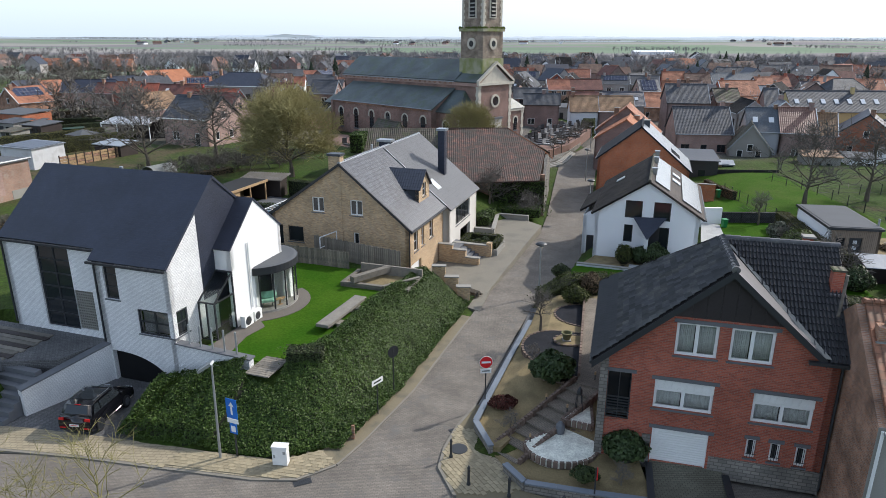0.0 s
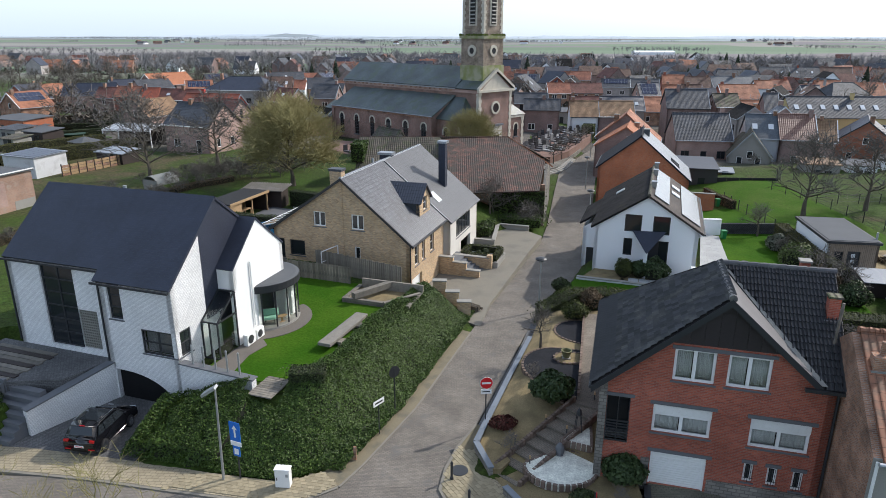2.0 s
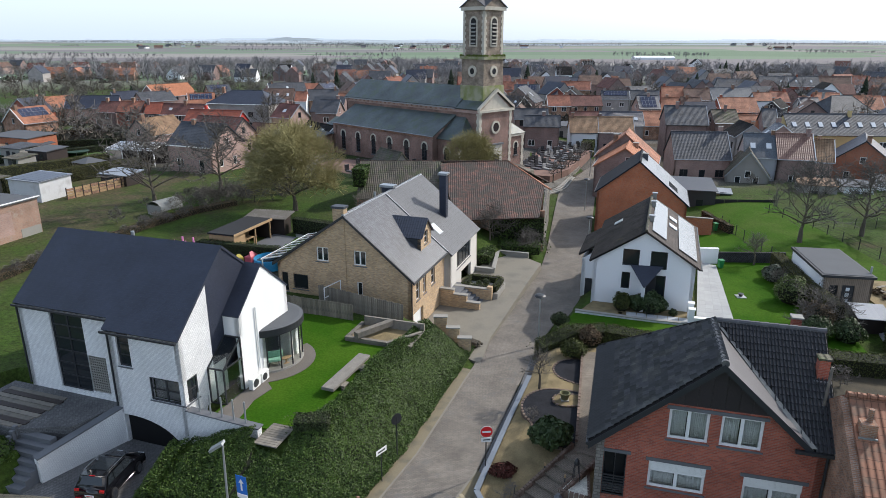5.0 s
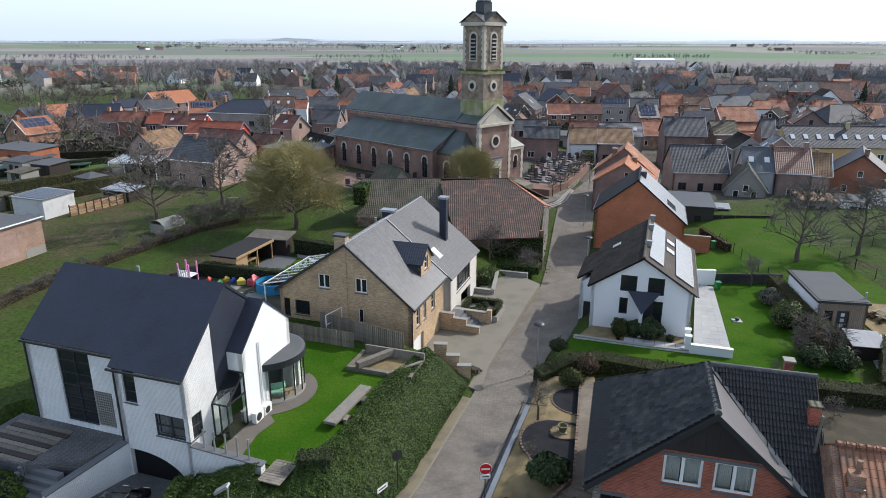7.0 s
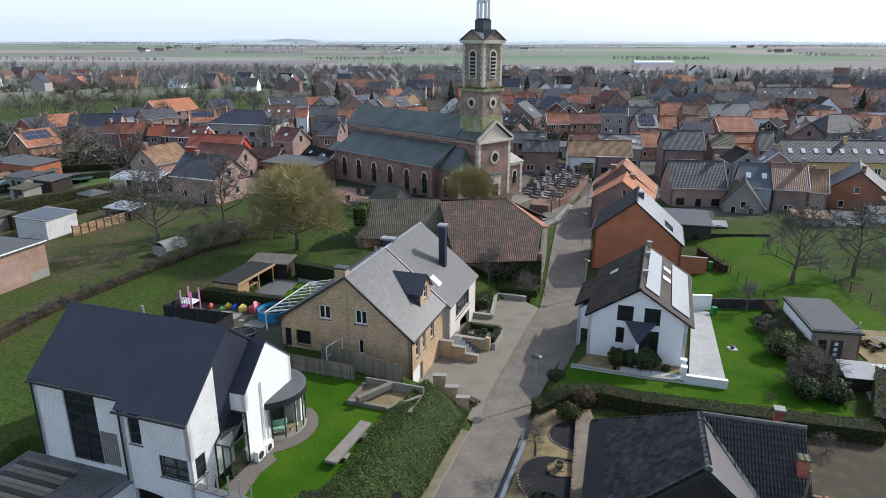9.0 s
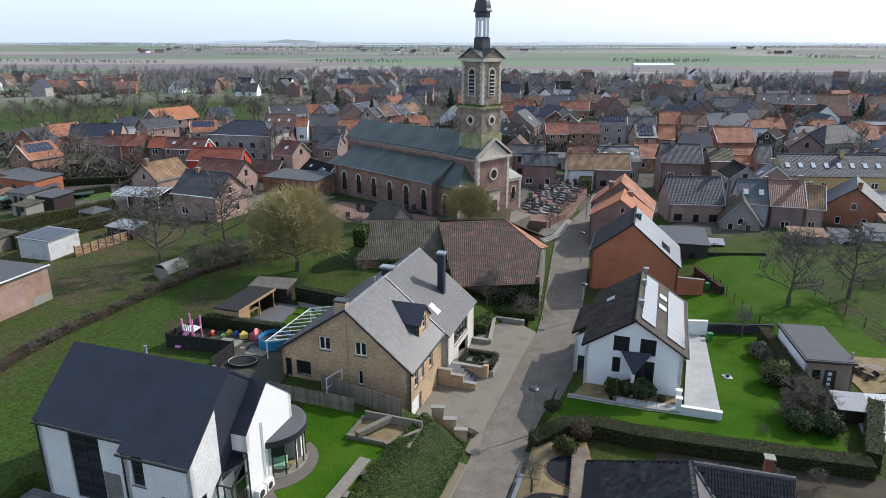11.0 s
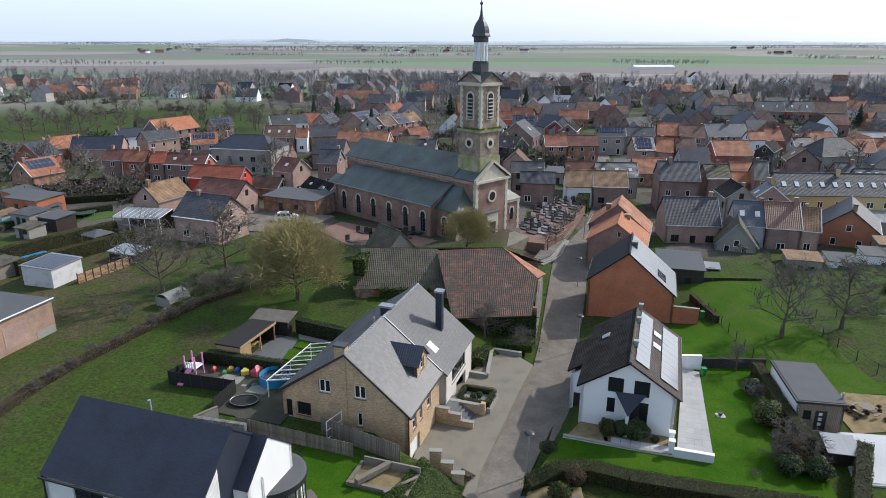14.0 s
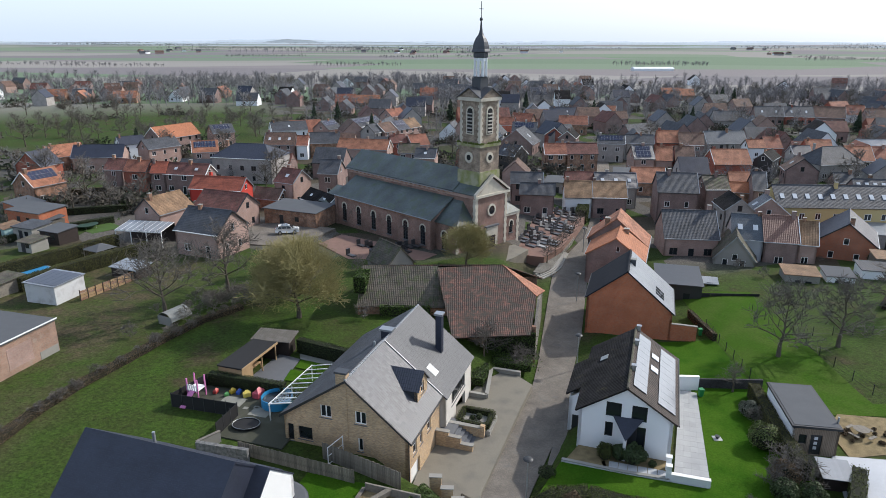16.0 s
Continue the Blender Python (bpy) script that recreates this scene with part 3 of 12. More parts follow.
    # farmland: long cells, the colours greyed and blued for distance haze
    mp = n.new("ShaderNodeMapping")
    mp.inputs["Scale"].default_value = (0.0019, 0.0062, 0.0)
    mp.inputs["Rotation"].default_value = (0, 0, 0.12)
    l.new(co.outputs["Object"], mp.inputs[0])
    vo = n.new("ShaderNodeTexVoronoi")
    vo.inputs["Scale"].default_value = 1.0
    l.new(mp.outputs[0], vo.inputs["Vector"])
    sp = n.new("ShaderNodeSeparateColor")
    l.new(vo.outputs["Color"], sp.inputs[0])
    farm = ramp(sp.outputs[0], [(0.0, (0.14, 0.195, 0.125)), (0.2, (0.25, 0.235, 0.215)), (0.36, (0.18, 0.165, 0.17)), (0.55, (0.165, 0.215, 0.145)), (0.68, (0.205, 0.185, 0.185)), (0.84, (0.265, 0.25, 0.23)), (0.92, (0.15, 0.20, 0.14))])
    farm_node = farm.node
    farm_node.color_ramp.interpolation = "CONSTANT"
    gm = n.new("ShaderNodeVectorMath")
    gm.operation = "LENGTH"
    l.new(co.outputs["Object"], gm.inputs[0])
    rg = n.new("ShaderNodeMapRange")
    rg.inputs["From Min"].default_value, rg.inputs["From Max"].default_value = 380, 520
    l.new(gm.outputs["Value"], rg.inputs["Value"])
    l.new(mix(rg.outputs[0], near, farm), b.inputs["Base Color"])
    bp = n.new("ShaderNodeBump")
    bp.inputs["Strength"].default_value, bp.inputs["Distance"].default_value = 0.7, 0.15
    l.new(noise_at(3.0, 6, 0.7), bp.inputs["Height"]), l.new(bp.outputs[0], b.inputs["Normal"])
    return m


gme = bpy.data.meshes.new("ground")
gme.from_pydata(gverts, [], gfaces)
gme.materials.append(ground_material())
ground = tagged(new("ground", gme), "rough grass and distant farmland in strips", "ground", kind="structure")


def strip(name, left, right, ys, mat, lift, label, category="road", depth=0.12):
    """A paved strip between two lines x(y), laid on the road's height."""
    bm = bmesh.new()
    rows = []
    for y in ys:
        z = lerp(y, ROAD_Z) + lift
        rows.append([bm.verts.new(p) for p in ((left(y), y, z - depth), (left(y), y, z), (right(y), y, z), (right(y), y, z - depth))])
    for p, q in zip(rows, rows[1:]):
        for i in range(3):
            bm.faces.new((p[i], p[i + 1], q[i + 1], q[i]))
    bm.faces.new(rows[0]), bm.faces.new(rows[-1][::-1])
    bmesh.ops.recalc_face_normals(bm, faces=bm.faces)
    return single(name, bm, mat, label, category, kind="structure")


strip("road", lambda y: lerp(y, ROAD_L) + 0.0, lambda y: lerp(y, ROAD_R) - 0.0, list(np.arange(26.0, 229, 1.5)), ASPHALT, 0.0, "narrow grey paved village street")
single("cross_road", boxed(-120, 120, 17.0, 26.0, -0.12, -0.004), ASPHALT, "grey paved cross street at the junction", "road", kind="structure")

# ---- red brick house with the garage ----
TILE_UMBER = pantile("dark_umber_tile", (0.055, 0.042, 0.036), (0.04, 0.032, 0.028), 0.3, 0.36, stain=(0.07, 0.055, 0.045))


def ribbed(x0, x1, y0, y1, z0, z1, n):
    """One sheet with n level ribs, closed at the back."""
    bm = bmesh.new()
    line = []
    for i in range(n):
        a, b = z0 + (z1 - z0) * i / n, z0 + (z1 - z0) * (i + 1) / n
        g = (b - a) * 0.12
        line += [(y0 + 0.018, a), (y0, a + g), (y0, b - g)]
    line += [(y0 + 0.018, z1), (y1, z1), (y1, z0)]
    rows = [[bm.verts.new((x, y, z)) for y, z in line] for x in (x0, x1)]
    k = len(line)
    for i in range(k):
        j = (i + 1) % k
        bm.faces.new((rows[0][i], rows[1][i], rows[1][j], rows[0][j]))
    bm.faces.new(rows[0]), bm.faces.new(rows[1][::-1])
    bmesh.ops.recalc_face_normals(bm, faces=bm.faces)
    return bm


GABLE_PANEL = material("dark_brown_panel", (0.035, 0.028, 0.03), 0.55, 0.2, 0.8, 12, 0.05, obj_vary=0.25)
def by_island(m, low, high):
    """Shade each separate tile a little lighter or darker."""
    n, l = m.node_tree.nodes, m.node_tree.links
    b = n["Principled BSDF"]
    old = b.inputs["Base Color"].links[0].from_socket
    g, r, x = n.new("ShaderNodeNewGeometry"), n.new("ShaderNodeMapRange"), n.new("ShaderNodeVectorMath")
    r.inputs["To Min"].default_value, r.inputs["To Max"].default_value = low, high
    x.operation = "SCALE"
    l.new(g.outputs["Random Per Island"], r.inputs["Value"]), l.new(r.outputs[0], x.inputs["Scale"])
    l.new(old, x.inputs[0]), l.new(x.outputs[0], b.inputs["Base Color"])
    return m


TILE_LOOSE = by_island(material("black_concrete_tile_piece", (0.046, 0.046, 0.050), 0.45, 0.4, 1.2, 9, 0.2, spec=0.5, obj_vary=0.1, second=(0.095, 0.092, 0.08), patch=0.6), 0.55, 1.6)
TILE_GLAZED = by_island(material("glazed_grey_tile_piece", (0.070, 0.074, 0.085), 0.42, 0.12, 1.2, 14, 0.05, spec=0.5, obj_vary=0.12), 0.72, 1.3)
CLEAR = glass("window_pane_glass", (0.95, 0.97, 0.97), 0.0)


def curtains(parent, x0, x1, z0, z1):
    """Pleated net curtains behind both sashes, and an added dark panel standing in for the dim room."""
    mid = (x0 + x1) / 2
    for a, b in ((x0 + 0.08, mid - 0.1), (mid + 0.1, x1 - 0.08)):
        bm = bmesh.new()
        n, prev = 26, None
        for i in range(n + 1):
            x = a + (b - a) * i / n
            y = 0.29 + 0.028 * math.sin(i * 2.1) + 0.012 * math.sin(i * 0.9)
            row = [bm.verts.new((x, y, z)) for z in (z0 + 0.05, z1 - 0.05)] + [bm.verts.new((x, y + 0.006, z)) for z in (z1 - 0.05, z0 + 0.05)]
            if prev:
                for k in range(4):
                    bm.faces.new((prev[k], row[k], row[(k + 1) % 4], prev[(k + 1) % 4]))
            prev = row
        part("curtain", bm, CURTAIN, parent, "white pleated net curtain", smooth=True)
    part("room_back", boxed(x0 - 0.1, x1 + 0.1, 0.6, 0.62, z0 - 0.1, z1 + 0.1), WOOD_DARK, parent)


def tile_mesh(name, mat, roll=0.07, tw=0.30, tl=0.40):
    """One double-roll roof tile, lying in x and y."""
    bm = bmesh.new()
    prof = [(0, 0.0), (0.18, 0.0), (0.32, roll), (0.46, 0.0), (0.68, 0.0), (0.84, roll), (1.0, 0.012)]
    rows = [[bm.verts.new((tw * a, y, z + up)) for a, z in prof] for y, up in ((0, 0.035 + 0.4 * roll), (tl, 0.012))]
    low = [bm.verts.new((tw * a, 0, 0.0)) for a, z in prof]
    for i in range(len(prof) - 1):
        bm.faces.new((rows[0][i], rows[0][i + 1], rows[1][i + 1], rows[1][i]))
        bm.faces.new((low[i], low[i + 1], rows[0][i + 1], rows[0][i]))
    me = bpy.data.meshes.new(name)
    bm.normal_update(), bm.to_mesh(me), bm.free()
    me.materials.append(mat)
    return me


def lay_tiles(parent, ring, count, mat, roll=0.07, tw=0.30, tl=0.34):
    """Tiles over a roof plane: the first courses as pieces, the rest joined."""
    P = [Vector(p) for p in ring]
    n = (P[1] - P[0]).cross(P[2] - P[0]).normalized()
    n = n if n.z > 0 else -n
    up = Vector((0, 0, 1))
    v = (up - n * n.z).normalized()
    u = v.cross(n)
    o = P[0]
    flat = [((p - o).dot(u), (p - o).dot(v)) for p in P]
    us, vs = [a for a, b in flat], [b for a, b in flat]

    def within(a, b):
        c = False
        for (x1, y1), (x2, y2) in zip(flat, flat[1:] + flat[:1]):
            if (y1 > b) != (y2 > b) and a < (x2 - x1) * (b - y1) / (y2 - y1) + x1:
                c = not c
        return c
    spots = []
    for j in range(int((max(vs) - min(vs)) / tl) + 1):
        for i in range(int((max(us) - min(us)) / tw) + 1):
            a, b = min(us) + tw * i, min(vs) + tl * j
            if within(a + tw / 2, b + tl / 2) and within(a + tw * 0.1, b + tl * 0.45) and within(a + tw * 0.9, b + tl * 0.45):
                spots.append((a, b))
    me = tile_mesh("roof_tile", mat, roll)
    r = random.Random(len(spots))
    rest = bmesh.new()
    for k, (a, b) in enumerate(spots):
        p = o + u * a + v * b + n * (0.004 + r.uniform(0, 0.006))
        m = Matrix(((u.x, v.x, n.x, p.x), (u.y, v.y, n.y, p.y), (u.z, v.z, n.z, p.z), (0, 0, 0, 1)))
        if k < count:
            t = new("roof_tile", me)
            t.parent = parent
            t.matrix_basis = m
        else:
            base = len(rest.verts)
            c = me.copy()
            c.transform(m)
            rest.from_mesh(c)
            bpy.data.meshes.remove(c)
    if len(spots) > count:
        t = part("tile_field", rest, mat, parent)
        t["kind"] = "stuff"


def red_house():
    m = pose(6.8, 26.68, 0, 0, 0, -13)
    h = thing("brick_house", m, "red brick house with black tiled roof, white shutters and garage door", "house")
    W, D, Z0 = 9.25, 9.3, 0.2
    kl = 0.89
    front = [(0, 5.65), (4.82, 9.95), (8.5, 6.67), (8.9, 6.5), (W, 6.5)]
    gx = {"garage": (2.4, 4.75, 0.56, 2.26)}
    wins = [(2.92, 4.6, 5.9, 7.42, 2), (5.06, 6.75, 5.9, 7.4, 2)]
    shut = [(2.3, 4.72, 3.26, 4.66, 2), (6.26, 8.6, 3.2, 4.6, 2)]
    small = [(6.26, 6.66, 1.44, 2.38, 1), (7.2, 7.62, 1.42, 2.34, 1), (8.2, 8.62, 1.36, 2.32, 1)]
    balcony = [(0.32, 1.32, 2.5, 4.78)]
    ops = [gx["garage"], *wins, *shut, *small, *balcony]
    a, b = (0, 0), (W, 0)
    # the wall stops below the boarded gable
    low = [(0, 5.6), (2.35, 7.69), (7.3, 7.69), (8.5, 6.62), (8.9, 6.5), (W, 6.5)]
    part("wall", wall(bmesh.new(), a, b, low, [o[:4] for o in ops], Z0), RED_BRICK, h)
    part("wall", wall(bmesh.new(), (W, 0), (W, D), [(0, 6.5), (4.3, 9.8), (D, 5.6)], [], Z0), RED_BRICK, h)
    part("wall", wall(bmesh.new(), (W, D), (0, D), [(0, 5.6), (W, 5.6)], [], Z0), RED_BRICK, h)
    part("wall", wall(bmesh.new(), (0, D), (0, 0), [(0, 5.6), (D, 5.6)], [(3.2, 4.2, 2.6, 4.6), (6.2, 7.1, 0.9, 2.9)], Z0), RED_BRICK, h)
    n = 9
    for i in range(n):
        x0, x1 = 2.35 + 4.95 * i / n, 2.35 + 4.95 * (i + 1) / n - 0.008
        bd = bmesh.new()
        t0, t1 = (min(9.95 - abs(x - 4.82) * kl - 0.04, 9.9) for x in (x0, x1))
        v = [bd.verts.new(p) for p in ((x0, -0.03, 7.69), (x1, -0.03, 7.69), (x1, -0.03, max(t1, 7.7)), (x0, -0.03, max(t0, 7.7)))]
        w = [bd.verts.new(q.co + Vector((0, 0.06, 0))) for q in v]
        bd.faces.new(v), bd.faces.new(w[::-1])
        for k in range(4):
            bd.faces.new((v[k], w[k], w[(k + 1) % 4], v[(k + 1) % 4]))
        part("gable_panel", bd, GABLE_PANEL, h, "dark brown smooth cladding panel")
    wm = on_wall(a, b)
    for o in wins:
        window(h, wm, *o[:4], FRAME_WHITE, 2, fw=0.12, pane=CLEAR)
        curtains(h, o[0], o[1], o[2], o[3])
    for x0, x1, z0, z1, _ in shut:
        window(h, wm, x0, x1, z0, z1 - 0.45, FRAME_WHITE, 2, fw=0.12, pane=CLEAR)
        curtains(h, x0, x1, z0, z1 - 0.45)
        part("roller_shutter", ribbed(x0, x1, 0.05, 0.13, z1 - 0.446, z1, 9), PLASTIC_WHITE, h, "white roller shutter, partly lowered")
    for o in small:
        window(h, wm, *o[:4], FRAME_WHITE, 1, fw=0.1)
        g = bmesh.new()
        for i in range(3):
            x = o[0] + (o[1] - o[0]) * (i + 1) / 4
            tube(g, (x, -0.05, o[2] + 0.05), (x, -0.05, o[3] - 0.05), 0.012, seg=5)
        tube(g, (o[0] - 0.05, -0.05, o[2] + 0.25), (o[1] + 0.05, -0.05, o[2] + 0.25), 0.012, seg=5)
        part("window_grille", g, METAL_DARK, h)
    for x0, x1, z in ((2.8, 6.9, 7.42), (2.15, 4.9, 4.67), (6.1, 8.8, 4.61), (2.25, 4.95, 2.28), (6.16, 6.76, 2.4), (7.1, 7.72, 2.36), (8.1, 8.72, 2.34), (0.2, 1.5, 4.8)):
        part("lintel", boxed(x0, x1, -0.05, 0.1, z, z + 0.16), BLUESTONE, h)
    x0, x1, z0, z1 = gx["garage"]
    gd = part("garage_door", ribbed(x0 + 0.06, x1 - 0.06, 0.12, 0.17, z0, z1 - 0.05, 14), PLASTIC_WHITE, h, "white ribbed garage door")
    fr = bmesh.new()
    box(fr, x0 - 0.0, x0 + 0.06, 0.06, 0.18, z0, z1), box(fr, x1 - 0.06, x1, 0.06, 0.18, z0, z1), box(fr, x0, x1, 0.06, 0.18, z1 - 0.05, z1)
    part("door_frame", fr, FRAME_WHITE, gd)
    # rubble stone pier and plinth
    part("stone_pier", boxed(-0.04, 0.3, -0.05, 0.5, Z0, 5.45), RUBBLE, h)
    part("stone_plinth", boxed(4.85, W + 0.03, -0.05, 0.1, Z0, 1.25), RUBBLE, h)
    part("stone_plinth", boxed(2.0, 2.36, -0.05, 0.1, Z0, 1.9), RUBBLE, h)
    # balcony recess with railing; its dark back stands for the shade inside
    part("balcony_door", boxed(0.3, 1.35, 0.9, 0.95, 2.4, 4.8), PANE, h)
    part("balcony_floor", boxed(0.3, 1.34, 0.0, 0.92, 2.38, 2.5), CONCRETE, h)
    rail = part("railing", boxed(0.32, 1.34, -0.045, 0.005, 3.53, 3.59), METAL_DARK, h, "dark metal balcony railing")
    for i in range(7):
        part("rail_bar", boxed(0.32, 1.34, -0.04, 0.0, 2.55 + 0.14 * i, 2.6 + 0.14 * i), METAL_DARK, rail)
    for x in (0.34, 0.83, 1.3):
        part("rail_post", tube(bmesh.new(), (x, -0.02, 2.5), (x, -0.02, 4.78), 0.02, seg=6), METAL_DARK, rail)
    # roof planes
    o, z, e = -0.35, 9.98, 0.06
    planes = {"left": [(-0.4, o, 5.33), (4.82, o, z), (4.8, 4.3, z), (-0.4, 9.7, 5.33)],
              "right": [(4.82, o, z), (8.62, o, 6.58), (4.8, 4.3, z)],
              "front": [(8.62, o, 6.5), (9.65, o, 6.5), (9.65, 4.3, z), (4.8, 4.3, z)],
              "back": [(4.8, 4.3, z), (9.65, 4.3, z), (9.65, 9.7, 5.33), (-0.4, 9.7, 5.33)]}
    for k, p in planes.items():
        part("roof", slab(bmesh.new(), p, 0.14), material("grey_roof_sheet", (0.115, 0.11, 0.115), 0.55, 0.15, 1.0, 18, 0.1) if k == "right" else TILE_BLACK, h)
    lay_tiles(h, planes["front"], 180, TILE_LOOSE, 0.09)
    lay_tiles(h, planes["left"], 120, TILE_LOOSE, 0.12)
    for p, q in (((4.82, o, z + 0.02), (4.8, 4.3, z + 0.02)), ((9.65, 4.3, z + 0.02), (4.8, 4.3, z + 0.02))):
        p, q = Vector(p), Vector(q)
        for i in range(12):
            part("ridge_cap", tube(bmesh.new(), p.lerp(q, i / 12), p.lerp(q, (i + 1.12) / 12), 0.165, 0.135, 10), TILE_LOOSE, h)
    part("ridge_cap", tube(bmesh.new(), (4.8, 4.3, z + 0.03), (-0.4, 9.7, 5.38), 0.12, seg=8), TILE_BLACK, h)
    # verge boards
    for x0, z0, x1, z1 in ((-0.42, 5.25, 4.82, 9.92), (4.82, 9.92, 8.62, 6.52)):
        part("verge_board", slab(bmesh.new(), [(x0, o - 0.03, z0 - 0.26), (x1, o - 0.03, z1 - 0.26), (x1, o - 0.029, z1 + 0.06), (x0, o - 0.029, z0 + 0.06)], 0.04), FRAME_DARK, h)
    part("gutter", tube(bmesh.new(), (-0.45, o, 5.25), (-0.45, 9.7, 5.25), 0.08, seg=8), METAL_DARK, h)
    part("gutter", boxed(7.95, 9.7, o - 0.12, o + 0.05, 6.36, 6.5), METAL_DARK, h)
    part("valley_flashing", slab(bmesh.new(), [(8.5, o, 6.66), (8.75, o, 6.66), (5.0, 4.25, 10.0), (4.85, 4.25, 10.03)], 0.02), CONCRETE, h)
    c = part("chimney", boxed(9.02, 9.46, 2.3, 2.74, 7.6, 9.45), RED_BRICK, h)
    part("chimney_cap", boxed(8.96, 9.52, 2.24, 2.8, 9.45, 9.54), TILE_MOSSY, c)
    part("flashing", boxed(8.9, 9.6, 2.15, 2.35, 7.95, 8.5), ZINC, c)
    c = part("chimney", boxed(8.65, 9.05, 6.0, 6.4, 8.0, 9.8), RED_BRICK, h)
    part("chimney_cap", boxed(8.58, 9.12, 5.93, 6.47, 9.8, 9.88), CONCRETE, c)
    part("downpipe", tube(bmesh.new(), (W + 0.05, -0.06, 0.4), (W + 0.05, -0.06, 6.4), 0.05, seg=6), METAL_DARK, h)
    return h


red_house()

# neighbour against its side
TILE_CLAY = pantile("weathered_clay_tile", (0.27, 0.125, 0.075), (0.20, 0.09, 0.055), 0.26, 0.36, stain=(0.13, 0.085, 0.06), patch=0.55, depth=0.08)
nb = thing("neighbour_house", pose(15.95, 24.55, 0, 0, 0, -13), "old rough brick house with orange clay tiles", "house")
part("wall", wall(bmesh.new(), (0, 4.8), (0, -3.95), [(0, 5.9), (4.45, 8.85), (8.75, 6.0)], [], -0.1), OLD_BRICK, nb)
part("wall", wall(bmesh.new(), (0.004, -4.0), (9, -4.0), [(0, 6.0), (9, 6.0)], [], -0.1), CONCRETE, nb)
part("roof", slab(bmesh.new(), [(0.28, -4.2, 6.0), (9.2, -4.2, 6.0), (9.2, 0.35, 9.0), (0.28, 0.35, 9.0)], 0.14), TILE_CLAY, nb)
part("roof", slab(bmesh.new(), [(0.28, 0.35, 9.0), (9.2, 0.35, 9.0), (9.2, 4.9, 6.0), (0.28, 4.9, 6.0)], 0.14), TILE_CLAY, nb)
for i in range(24):
    part("ridge_tile", tube(bmesh.new(), (0.2 + 0.37 * i, 0.35, 9.0), (0.56 + 0.37 * i, 0.35, 8.98), 0.14, 0.12, 8), TILE_CLAY, nb)
ch = part("chimney", boxed(0.42, 0.98, -1.2, -0.7, 7.4, 8.55), OLD_BRICK, nb)
part("flue", tube(bmesh.new(), (0.75, -0.9, 8.55), (0.75, -0.9, 9.1), 0.11, seg=8), OLD_BRICK, ch)
part("flashing", boxed(0.36, 1.04, -1.26, -1.18, 7.5, 8.0), ZINC, ch)
part("downpipe", tube(bmesh.new(), (0.12, -4.08, -0.1), (0.12, -4.08, 5.9), 0.06, seg=8), PLASTIC_WHITE, nb)
part("vent_pipe", tube(bmesh.new(), (-0.25, 1.2, 7.9), (-0.2, 1.2, 9.7), 0.06, seg=8), WOOD_GREY, nb)
part("gutter", tube(bmesh.new(), (0.1, -4.26, 5.92), (9.2, -4.26, 5.92), 0.08, seg=8), ZINC, nb)


